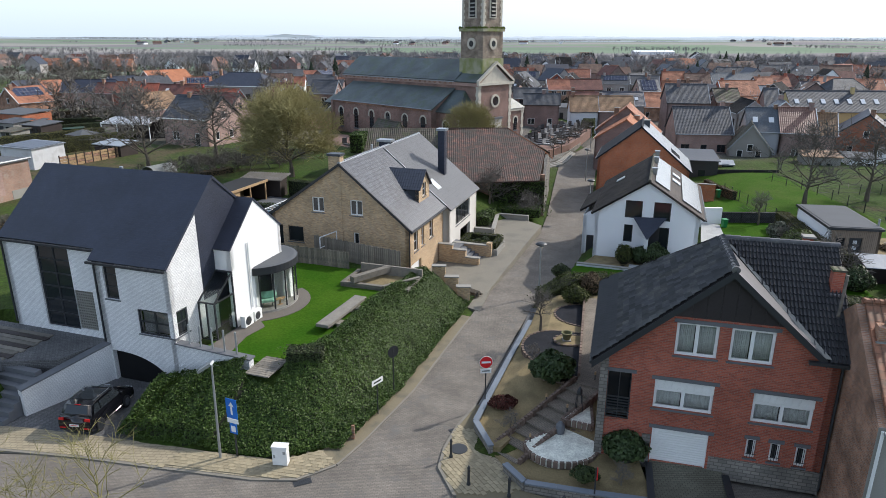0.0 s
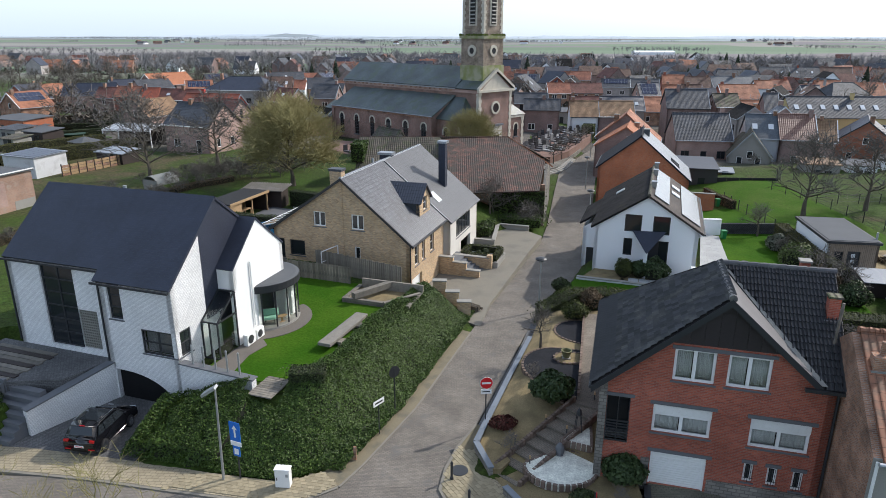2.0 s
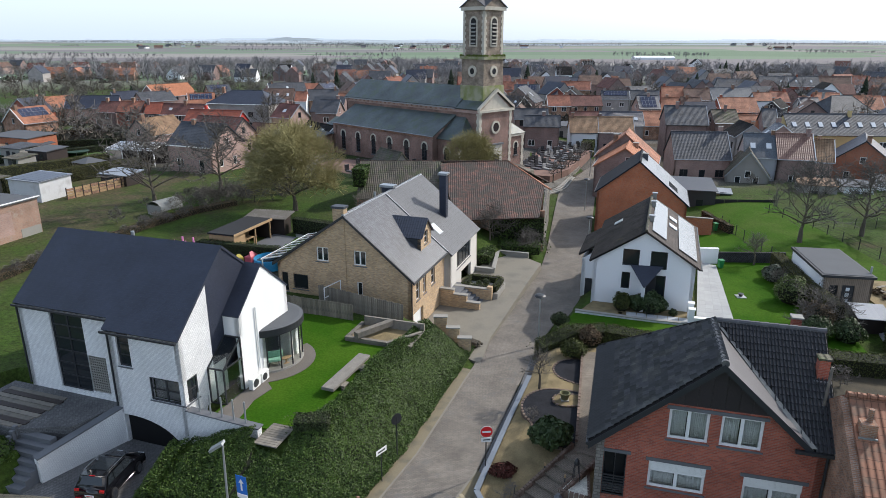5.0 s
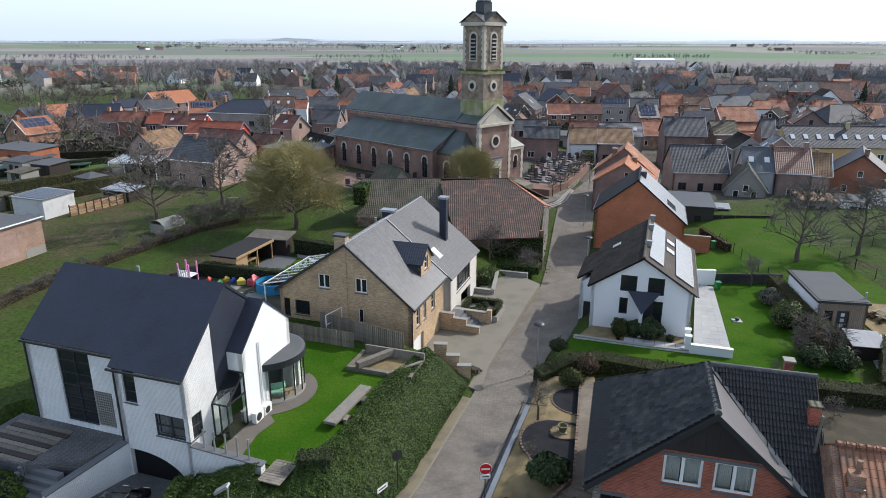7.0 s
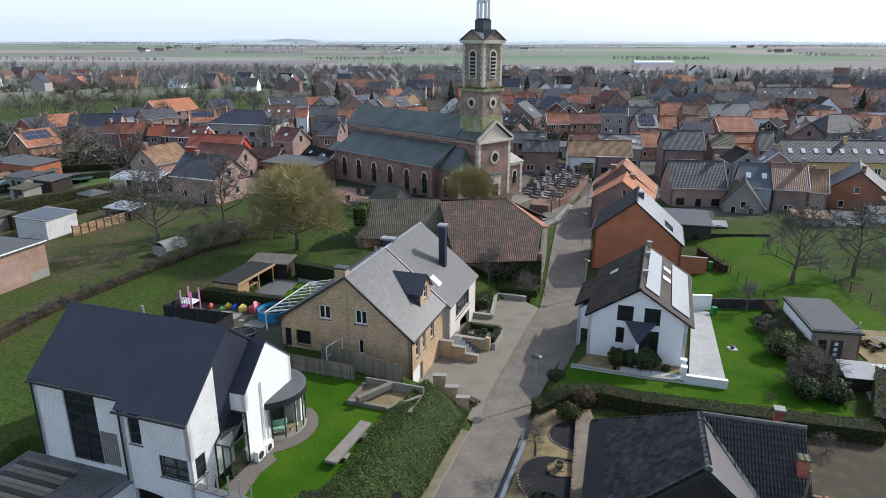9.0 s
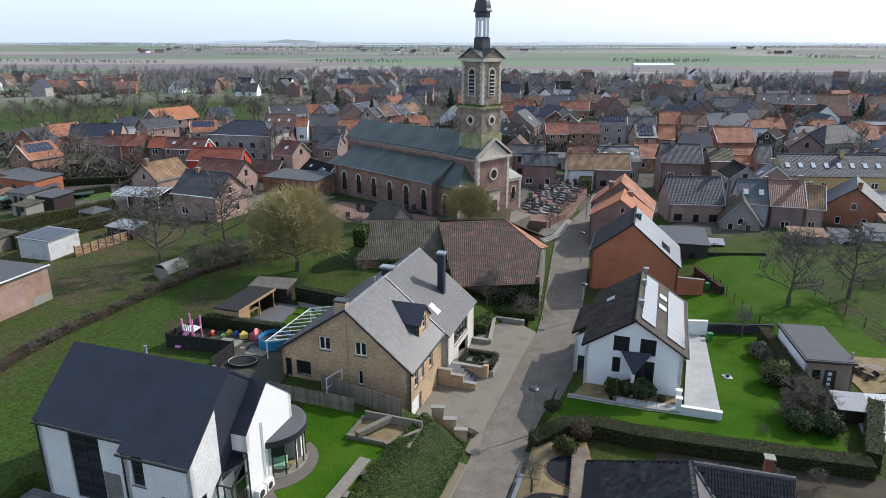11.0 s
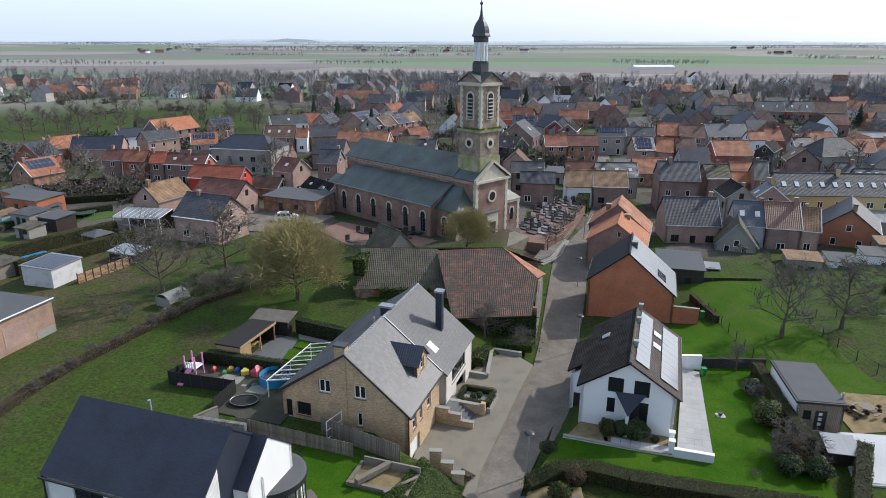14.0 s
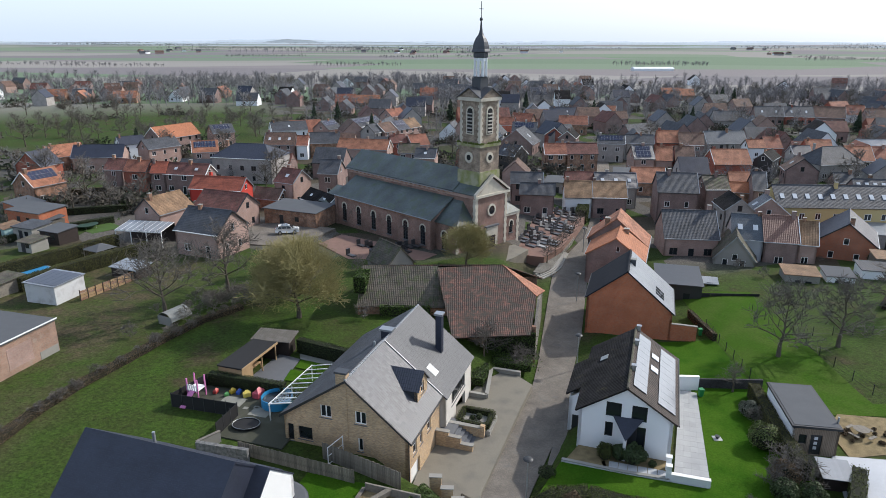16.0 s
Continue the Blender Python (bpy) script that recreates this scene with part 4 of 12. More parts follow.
# ---- modern white house ----
def modern_house():
    h = thing("modern_house", street(-14.8, 31.9), "white painted brick house with steep black slate roofs", "house")
    F = 2.4
    # front block, over the arched garage
    front_ops = [(0.5, 1.4, 5.05, 7.15), (2.5, 4.72, 3.25, 4.7)]
    top = [(0, 7.4), (4.8, 7.4)]
    bm = wall(bmesh.new(), (-4.8, 0), (0.0, 0), top, [*front_ops, (0.3, 4.3, -0.6, 1.91)], -0.6)
    part("wall", bm, WHITE_BRICK, h)
    # brickwork over the curve of the garage arch
    curve = [(-3.9 + 3.4 * math.sin(radians(90 * i / 24)), 1.91 * math.cos(radians(90 * i / 24))) for i in range(25)] + [(-0.5, -0.6)]
    sp = bmesh.new()
    for (xa, za), (xb, zb) in zip(curve, curve[1:]):
        if xb - xa > 1e-4:
            poly(sp, (xa, 0, za), (xb, 0, zb), (xb, 0, 1.91), (xa, 0, 1.91))
        poly(sp, (xa, 0, za), (xa, 0.3, za), (xb, 0.3, zb), (xb, 0, zb))
    part("arch_spandrel", sp, WHITE_BRICK, h)
    part("wall", wall(bmesh.new(), (-12, 0.5), (-4.8, 0.5), [(0, 7.66), (7.2, 7.66)], [(2.4, 4.85, F + 0.1, 7.5), (4.85, 6.2, F + 0.2, 5.0)], 2.0), WHITE_BRICK, h)
    part("wall", wall(bmesh.new(), (-4.8, 0.8), (-4.8, 0), [(0, 8.08), (0.8, 7.36)], [], 2.0), WHITE_BRICK, h)
    part("wall", wall(bmesh.new(), (0, 0), (0, 2.62), [(0, 7.36), (2.62, 9.7)], [(0.05, 1.15, 3.25, 4.7)], 1.0), WHITE_BRICK, h)
    part("slate_wall", wall(bmesh.new(), (0, 2.62), (0, 9.2), [(0, 9.7), (1.73, 11.25), (6.58, 7.4)], [], F), SLATE, h, "slate-hung gable wall")
    part("wall", wall(bmesh.new(), (0, 9.2), (-12, 9.2), [(0, 7.4), (12, 7.4)], [], F), WHITE_BRICK, h)
    part("wall", wall(bmesh.new(), (-12, 9.2), (-12, 0.5), [(0, 7.2), (4.85, 11.15), (8.7, 7.72)], [], 1.8), WHITE_BRICK, h)
    # main roof, one plane with a stepped eave
    k = (11.32 - 7.4) / 4.35
    z = lambda y: 7.42 + k * y
    part("roof", slab(bmesh.new(), [(0.06, -0.18, z(-0.18)), (0.06, 4.35, z(4.35)), (-12.15, 4.35, z(4.35)), (-12.15, 0.35, z(0.35)), (-5.05, 0.35, z(0.35)), (-5.05, -0.18, z(-0.18))], 0.14), SLATE, h)
    part("roof", slab(bmesh.new(), [(-12.15, 4.35, z(4.35)), (0.06, 4.35, z(4.35)), (0.06, 9.4, 7.25), (-12.15, 9.4, 7.25)], 0.14), SLATE, h)
    for x0, x1, y in ((-12.15, -5.05, 0.3), (-5.1, 0.06, -0.23)):
        part("gutter", boxed(x0, x1, y - 0.1, y + 0.02, z(y) - 0.14, z(y) - 0.02), FRAME_DARK, h)
    part("downpipe", boxed(-4.86, -4.78, -0.1, -0.02, 2.4, 7.3), FRAME_DARK, h)
    part("downpipe", boxed(-12.06, -11.98, 0.4, 0.48, 2.4, 7.7), FRAME_DARK, h)
    part("flue", tube(bmesh.new(), (-7.5, 5.6, 10.0), (-7.5, 5.6, 11.15), 0.11, seg=10), METAL_GREY, h)
    # gable wing
    G = 1.1
    part("wall", wall(bmesh.new(), (G, 3.86), (G, 9.1), [(0, 7.26), (2.56, 9.62), (5.24, 7.39)], [(2.55, 5.1, F + 0.02, 5.1)], F), WHITE_PAINT, h)
    part("wall", wall(bmesh.new(), (0, 3.86), (G, 3.86), [(0, 7.26), (G, 7.26)], [], 5.9), WHITE_PAINT, h)
    part("wall", wall(bmesh.new(), (G, 9.1), (0, 9.1), [(0, 7.39), (G, 7.39)], [], F), WHITE_PAINT, h)
    part("roof", slab(bmesh.new(), [(-1.5, 3.75, 7.2), (G + 0.05, 3.75, 7.2), (G + 0.05, 6.42, 9.68), (-1.5, 6.42, 9.68)], 0.1), SLATE, h)
    part("roof", slab(bmesh.new(), [(-1.5, 6.42, 9.68), (G + 0.05, 6.42, 9.68), (G + 0.05, 9.2, 7.34), (-1.5, 9.2, 7.34)], 0.1), SLATE, h)
    # tall glazed entrance with a glass-block screen beside it
    wm = on_wall((-12, 0.5), (-4.8, 0.5))
    tw = part("tall_window", boxed(3.58, 3.67, 0.1, 0.2, F + 0.1, 7.5), FRAME_DARK, h, "two-storey dark framed glazing")
    tw.matrix_basis = wm
    for x in (2.4, 4.76):
        part("jamb", boxed(x, x + 0.09, 0.1, 0.2, F + 0.1, 7.5), FRAME_DARK, tw)
    for i in range(7):
        q = F + 0.1 + 4.92 * i / 6
        part("transom", boxed(2.4, 4.85, 0.105, 0.195, q, q + 0.08), FRAME_DARK, tw)
    for i in range(2):
        for j in range(6):
            part("pane", boxed(2.49 + 1.18 * i, 3.58 + 1.18 * i, 0.14, 0.155, F + 0.18 + 0.82 * j, F + 0.92 + 0.82 * j), PANE, tw)
    sc = part("block_screen", boxed(4.87, 6.18, 0.22, 0.25, F + 0.22, 4.98), RUBBER, h, "pierced concrete block screen")
    sc.matrix_basis = wm
    for i in range(9):
        part("upright", boxed(4.87 + 0.158 * i, 4.915 + 0.158 * i, 0.06, 0.22, F + 0.22, 4.98), CONCRETE, sc)
    for j in range(15):
        part("course", boxed(4.87, 6.18, 0.065, 0.215, F + 0.22 + 0.168 * j, F + 0.265 + 0.168 * j), CONCRETE, sc)
    # windows of the front block
    wm = on_wall((-4.8, 0), (0, 0))
    window(h, wm, 0.5, 1.4, 5.05, 7.15, FRAME_DARK, 1, 2, recess=0.1, fw=0.08)
    window(h, wm, 2.5, 4.72, 3.25, 4.7, FRAME_DARK, 2, 1, recess=0.03, fw=0.09, pane=CLEAR)
    part("blind", boxed(2.6, 4.6, 0.3, 0.34, 3.3, 4.66), ROOM_GREY, h, "pale blind behind the corner window").matrix_basis = wm
    window(h, on_wall((0, 0), (0, 2)), 0.05, 1.15, 3.25, 4.7, FRAME_DARK, 1, 1, recess=0.03, fw=0.09)
    part("garage_door", boxed(-4.7, -0.2, 0.27, 0.29, -0.6, 1.98), material("matt_black_door", (0.012, 0.012, 0.013), 0.9, 0.2, 2, 20, 0.0, spec=0.15), h, "black arched garage door")
    # glazed bay with a sloping top
    bay = part("glazed_bay", tube(bmesh.new(), (0.05, 2.05, F), (0.05, 2.05, 4.6), 0.055, seg=4), FRAME_DARK, h, "dark framed glass bay with sloping top")
    for p, q in (((1.1, 2.05, F), (1.1, 2.05, 4.6)), ((1.1, 3.8, F), (1.1, 3.8, 5.9)), ((0.05, 2.05, 4.6), (1.1, 2.05, 4.6)), ((0.05, 2.05, 4.6), (0.05, 3.8, 5.9)), ((1.1, 2.05, 4.6), (1.1, 3.8, 5.9)), ((0.05, 3.8, 5.9), (1.1, 3.8, 5.9)), ((0.05, 2.05, F), (1.1, 2.05, F)), ((1.1, 2.05, F), (1.1, 3.8, F)), ((1.1, 2.05, 4.6), (1.1, 3.8, 4.6)), ((0.55, 2.05, F), (0.55, 2.05, 4.6))):
        part("bay_bar", tube(bmesh.new(), p, q, 0.055, seg=4), FRAME_DARK, bay)
    part("pane", slab(bmesh.new(), [(0.08, 2.07, 4.62), (1.08, 2.07, 4.62), (1.08, 3.78, 5.9), (0.08, 3.78, 5.9)], 0.02), GLASS, bay)
    part("pane", boxed(0.08, 1.08, 2.05, 2.07, F, 4.6), GLASS, bay)
    part("pane", boxed(1.09, 1.11, 2.08, 3.78, F, 4.6), GLASS, bay)
    part("curtain", boxed(0.03, 0.06, 2.1, 3.7, F, 4.5), CURTAIN, bay)
    # rotunda
    c, R = (-0.1, 8.03), 2.45
    rt = bmesh.new()
    lathe(rt, [(R + 0.05, 5.0), (R + 0.12, 5.02), (R + 0.12, 5.42), (R - 0.1, 5.48), (0.05, 5.52)], 48, (*c, 0))
    rot = part("rotunda_roof", rt, FLAT_ROOF, h, "flat round grey roof with black fascia")
    fa = bmesh.new()
    ring = [(R + 0.14, 4.98), (R + 0.14, 5.43), (R + 0.124, 5.44), (R + 0.124, 4.97)]
    lathe(fa, ring, 48, (*c, 0))
    part("fascia", fa, FRAME_DARK, rot)
    base = bmesh.new()
    lathe(base, [(R, F - 0.3), (R, F + 0.15), (R - 0.3, F + 0.15)], 48, (*c, 0))
    part("plinth", base, CONCRETE, rot)
    for i in range(8):
        a = radians(-54 + 21 * i)
        x, y = c[0] + (R - 0.08) * math.cos(a), c[1] + (R - 0.08) * math.sin(a)
        part("mullion", tube(bmesh.new(), (x, y, F + 0.15), (x, y, 5.0), 0.05, seg=6), FRAME_DARK, rot)
    gl = bmesh.new()
    pts = [(c[0] + (R - 0.1) * math.cos(radians(-80 + 5 * i)), c[1] + (R - 0.1) * math.sin(radians(-80 + 5 * i))) for i in range(36)]
    for p, q in zip(pts, pts[1:]):
        poly(gl, (*p, F + 0.15), (*q, F + 0.15), (*q, 5.0), (*p, 5.0))
    g = part("glazing", gl, GLASS, rot)
    g.visible_shadow = False
    part("floor", lathe(bmesh.new(), [(R - 0.2, F - 0.1), (R - 0.2, F + 0.1), (0.02, F + 0.101)], 32, (*c, 0)), BLUESTONE, rot)
    part("column", tube(bmesh.new(), (1.25, 8.3, F + 0.1), (1.25, 8.3, 5.0), 0.09, seg=12), PLASTIC_WHITE, rot)
    # white pipes on the wing, heat pump units
    for y in (4.9,):
        part("pipe", tube(bmesh.new(), (G + 0.08, y + 0.55, F + 0.7), (G + 0.08, y + 0.55, 7.2), 0.05, seg=8), PLASTIC_WHITE, h)
    return h


modern_house()
MS = street(-14.8, 31.9)
ac = thing("armchair", MS @ pose(0.9, 7.3, 2.5, 0, 0, 30), "mint green shell armchair behind the curved glass", "chair")
MINT = material("mint_upholstery", (0.28, 0.52, 0.40), 0.8, 0.08, 3, 30, 0.1)
part("seat", boxed(-0.38, 0.38, -0.36, 0.36, 0.34, 0.5, bevel=0.06), MINT, ac)
part("backrest", boxed(-0.38, 0.38, 0.26, 0.4, 0.5, 0.95, bevel=0.05), MINT, ac)
for x in (-0.3, 0.3):
    for y in (-0.28, 0.28):
        part("leg", tube(bmesh.new(), (x, y, 0), (x * 0.8, y * 0.8, 0.34), 0.02, seg=6), METAL_DARK, ac)
ct = thing("coffee_table", MS @ pose(1.5, 7.6, 2.5), "small round tan table behind the curved glass", "table")
part("top", tube(bmesh.new(), (0, 0, 0.42), (0, 0, 0.46), 0.34, seg=18), WOOD_TAN, ct)
part("base", lathe(bmesh.new(), [(0.22, 0), (0.2, 0.05), (0.06, 0.1), (0.06, 0.42)], 12), WOOD_TAN, ct)
for y, s in ((4.3, 1.0), (5.25, 0.9)):
    u = thing("heat_pump", street(-14.8, 31.9) @ pose(1.5, y, 2.38, 0, 0, 90), "white outdoor heat pump unit beside the wall", "heat pump", "heat pumps")
    part("casing", boxed(-0.42 * s, 0.42 * s, -0.16, 0.16, 0.05, 0.75 * s, bevel=0.02), PLASTIC_WHITE, u)
    part("fan_grille", lathe(bmesh.new(), [(0.26 * s, 0), (0.26 * s, 0.02), (0.05, 0.03)], 20), METAL_DARK, u).matrix_basis = pose(-0.08, -0.162, 0.4 * s, 90)


# ---- tan brick house ----
def tan_house():
    h = thing("tan_house", street(-15.3, 51.9), "long tan brick house with glazed grey tile roof and dormer", "house")
    W, L1, L = 12.0, 8.2, 17.3
    rx, R, eR, eL, Z0 = 6.35, 9.4, 4.75, 5.1, -1.2
    fo = [(3.72, 4.82, 5.42, 6.65, 2), (7.07, 8.16, 5.4, 6.65, 2), (7.27, 7.78, 2.7, 4.02, 1), (0.1, 0.92, 2.4, 4.1, 1), (1.4, 2.8, 2.75, 4.06, 1)]
    a, b = (0, 0), (W, 0)
    part("wall", wall(bmesh.new(), a, b, [(0, eL), (rx, R), (W, eR)], [o[:4] for o in fo], Z0), TAN_BRICK, h)
    for o in fo:
        window(h, on_wall(a, b), *o[:4], FRAME_WHITE if o[0] > 2.6 or o[2] > 5 else FRAME_DARK, o[4], fw=0.1)
    so = [(1.1, 1.95, 2.5, 4.1, 1), (2.75, 3.4, 2.5, 4.1, 1), (4.7, 5.6, 2.6, 4.1, 1)]
    a, b = (W, 0), (W, L1)
    part("wall", wall(bmesh.new(), a, b, [(0, eR), (L1, eR)], [*[o[:4] for o in so], (0.4, 2.7, -0.4, 1.6)], Z0), TAN_BRICK, h)
    for o in so:
        window(h, on_wall(a, b), *o[:4], FRAME_WHITE, 1, 1)
    gd = part("garage_door", boxed(0.4, 2.7, 0.2, 0.25, -0.4, 1.6), PLASTIC_WHITE, h, "white garage door")
    gd.matrix_basis = on_wall(a, b)
    part("wall", wall(bmesh.new(), (0, L), (0, 0), [(0, eL), (L, eL)], [], Z0), TAN_BRICK, h)
    part("wall", wall(bmesh.new(), (W, L), (0, L), [(0, eR), (W - rx, R), (W, eL)], [], Z0), TAN_BRICK, h)
    # white rendered rear part, standing forward
    W2 = W + 0.5
    a, b = (W2, L1 + 0.3), (W2, L)
    part("wall", wall(bmesh.new(), a, b, [(0, 4.28), (L - L1 - 0.3, 4.28)], [(1.9, 6.4, 2.2, 3.9), (3.4, 6.6, -0.9, 1.5)], Z0), RENDER_CREAM, h)
    window(h, on_wall(a, b), 1.9, 6.4, 2.2, 3.9, FRAME_DARK, 4)
    part("wall", wall(bmesh.new(), (W - 0.5, L1 + 0.3), (W2, L1 + 0.3), [(0, 4.65), (1.0, 4.28)], [], Z0), RENDER_CREAM, h)
    part("wall", wall(bmesh.new(), (W2, L), (W - 1, L), [(0, 4.28), (1.5, 5.2)], [], Z0), RENDER_CREAM, h)
    k = (R - eR) / (W - rx)
    zr = lambda x: R + 0.07 - k * (x - rx)
    part("roof", slab(bmesh.new(), [(rx, -0.15, R + 0.07), (W + 0.3, -0.15, zr(W + 0.3)), (W + 0.3, L1, zr(W + 0.3)), (rx, L1, R + 0.07)], 0.15), TILE_GREY, h)
    part("roof", slab(bmesh.new(), [(rx, L1, R + 0.16), (W2 + 0.3, L1, zr(W2 + 0.3) + 0.09), (W2 + 0.3, L + 0.2, zr(W2 + 0.3) + 0.09), (rx, L + 0.2, R + 0.16)], 0.15), TILE_GREY_FLAT, h)
    kl = (R - eL) / rx
    part("roof", slab(bmesh.new(), [(-0.4, -0.15, eL - 0.4 * kl + 0.07), (rx, -0.15, R + 0.07), (rx, L + 0.2, R + 0.07), (-0.4, L + 0.2, eL - 0.4 * kl + 0.07)], 0.15), TILE_DARK, h)
    lay_tiles(h, [(rx, -0.15, R + 0.08), (W + 0.3, -0.15, zr(W + 0.3) + 0.01), (W + 0.3, L1 - 0.1, zr(W + 0.3) + 0.01), (rx, L1 - 0.1, R + 0.08)], 90, TILE_GLAZED, 0.012)
    cap = bmesh.new()
    for i in range(40):
        tube(cap, (rx, -0.15 + 0.44 * i, R + 0.1), (rx, 0.3 + 0.44 * i, R + 0.07), 0.12, 0.1, 8)
    part("ridge_tiles", cap, ZINC, h)
    part("verge", slab(bmesh.new(), [(rx, -0.2, R - 0.12), (W + 0.35, -0.2, zr(W + 0.35) - 0.2), (W + 0.35, -0.199, zr(W + 0.35) + 0.02), (rx, -0.199, R + 0.1)], 0.05), FRAME_DARK, h)
    part("verge", slab(bmesh.new(), [(-0.4, -0.2, eL - 0.4 * kl - 0.2), (rx, -0.2, R - 0.12), (rx, -0.199, R + 0.1), (-0.4, -0.199, eL - 0.4 * kl + 0.1)], 0.05), FRAME_DARK, h)
    part("gutter", tube(bmesh.new(), (W + 0.35, -0.15, zr(W + 0.3) - 0.08), (W + 0.35, L1, zr(W + 0.3) - 0.08), 0.07, seg=8), METAL_DARK, h)
    part("downpipe", tube(bmesh.new(), (W + 0.06, -0.02, -0.4), (W + 0.06, -0.02, 4.5), 0.05, seg=8), METAL_DARK, h)
    part("verge_flashing", slab(bmesh.new(), [(rx, L1 - 0.06, R + 0.19), (W + 0.3, L1 - 0.06, zr(W + 0.3) + 0.12), (W + 0.3, L1 + 0.02, zr(W + 0.3) + 0.12), (rx, L1 + 0.02, R + 0.19)], 0.03), ZINC, h)
    c = part("chimney", boxed(5.42, 6.4, -0.06, 0.6, 4.0, 10.0), TAN_BRICK, h)
    part("chimney_cap", boxed(5.34, 6.48, -0.14, 0.68, 10.0, 10.18), LEAD, c)
    part("chimney_breast", boxed(5.42, 6.4, -0.08, -0.003, Z0, 4.0), TAN_BRICK, c)
    c = part("chimney", boxed(9.75, 10.4, 13.4, 14.05, 6.0, 10.4), SLATE, h, "dark slate-clad chimney stack")
    part("chimney_cap", boxed(9.62, 10.53, 13.27, 14.18, 10.4, 10.6), ZINC, c)
    c = part("chimney", boxed(5.35, 6.45, 9.7, 10.3, 8.3, 9.7), SLATE, h)
    part("chimney_cap", boxed(5.2, 6.6, 9.55, 10.45, 9.7, 9.9), ZINC, c)
    part("vent_pipe", tube(bmesh.new(), (5.9, 7.0, 9.0), (5.9, 7.0, 9.85), 0.11, seg=8), METAL_GREY, h)
    # dormer
    d0, d1, dx, dz0, dz1 = 4.6, 7.2, 11.1, 5.5, 6.85
    part("wall", wall(bmesh.new(), (dx, d0), (dx, d1), [(0, dz1), ((d1 - d0) / 2, 8.15), (d1 - d0, dz1)], [(0.9, 1.75, 5.95, 7.1)], dz0 - 0.1), TAN_BRICK, h)
    window(h, on_wall((dx, d0), (dx, d1)), 0.9, 1.75, 5.95, 7.1, FRAME_WHITE, 1, 1)
    for y, s in ((d0, 1), (d1, -1)):
        part("dormer_cheek", poly_mesh([(dx, y, dz0 - 0.1), (dx, y, dz1), (rx + (R - dz1) / k, y, dz1), ], 0.1, (0, s, 0)), LEAD, h, "dark slate dormer cheek")
    mid = (d0 + d1) / 2
    back = rx + (R - 8.2) / k - 0.3
    backe = rx + (R - dz1) / k
    for y, s in ((d0 - 0.2, 1), (d1 + 0.2, -1)):
        part("dormer_roof", slab(bmesh.new(), [(dx + 0.2, y, dz1 - 0.1), (dx + 0.2, mid, 8.22), (back - 0.2, mid, 8.22), (backe - 0.3, y, dz1 - 0.1)], 0.09), TILE_BLUE, h)
    # skylight
    zz = lambda x: zr(x) + 0.14
    sk = part("skylight", slab(bmesh.new(), [(10.15, 9.6, zz(10.15)), (11.1, 9.6, zz(11.1)), (11.1, 10.6, zz(11.1)), (10.15, 10.6, zz(10.15))], 0.08), METAL_GREY, h)
    part("pane", slab(bmesh.new(), [(10.25, 9.7, zz(10.25) + 0.01), (11.0, 9.7, zz(11.0) + 0.01), (11.0, 10.5, zz(11.0) + 0.01), (10.25, 10.5, zz(10.25) + 0.01)], 0.02), LAMP_CLEAR, sk)
    return h


def poly_mesh(pts, thick, way):
    bm = bmesh.new()
    w = Vector(way) * thick
    a, b = [bm.verts.new(p) for p in pts], [bm.verts.new(Vector(p) + w) for p in pts]
    bm.faces.new(a), bm.faces.new(b[::-1])
    for i in range(len(pts)):
        j = (i + 1) % len(pts)
        bm.faces.new((a[i], b[i], b[j], a[j]))
    bmesh.ops.recalc_face_normals(bm, faces=bm.faces)
    return bm


TILE_GREY_FLAT = courses("flat_grey_tile", (0.070, 0.073, 0.082), (0.060, 0.063, 0.071), (0.028, 0.029, 0.034), 0.3, 0.4, 0.014, 0.5, 0.5, wear=0.1, spec=0.4)
TILE_BLUE = pantile("blue_black_tile", (0.05, 0.055, 0.075), (0.042, 0.046, 0.062), 0.22, 0.34, 0.4, wear=0.08, spec=0.5)
tan_house()


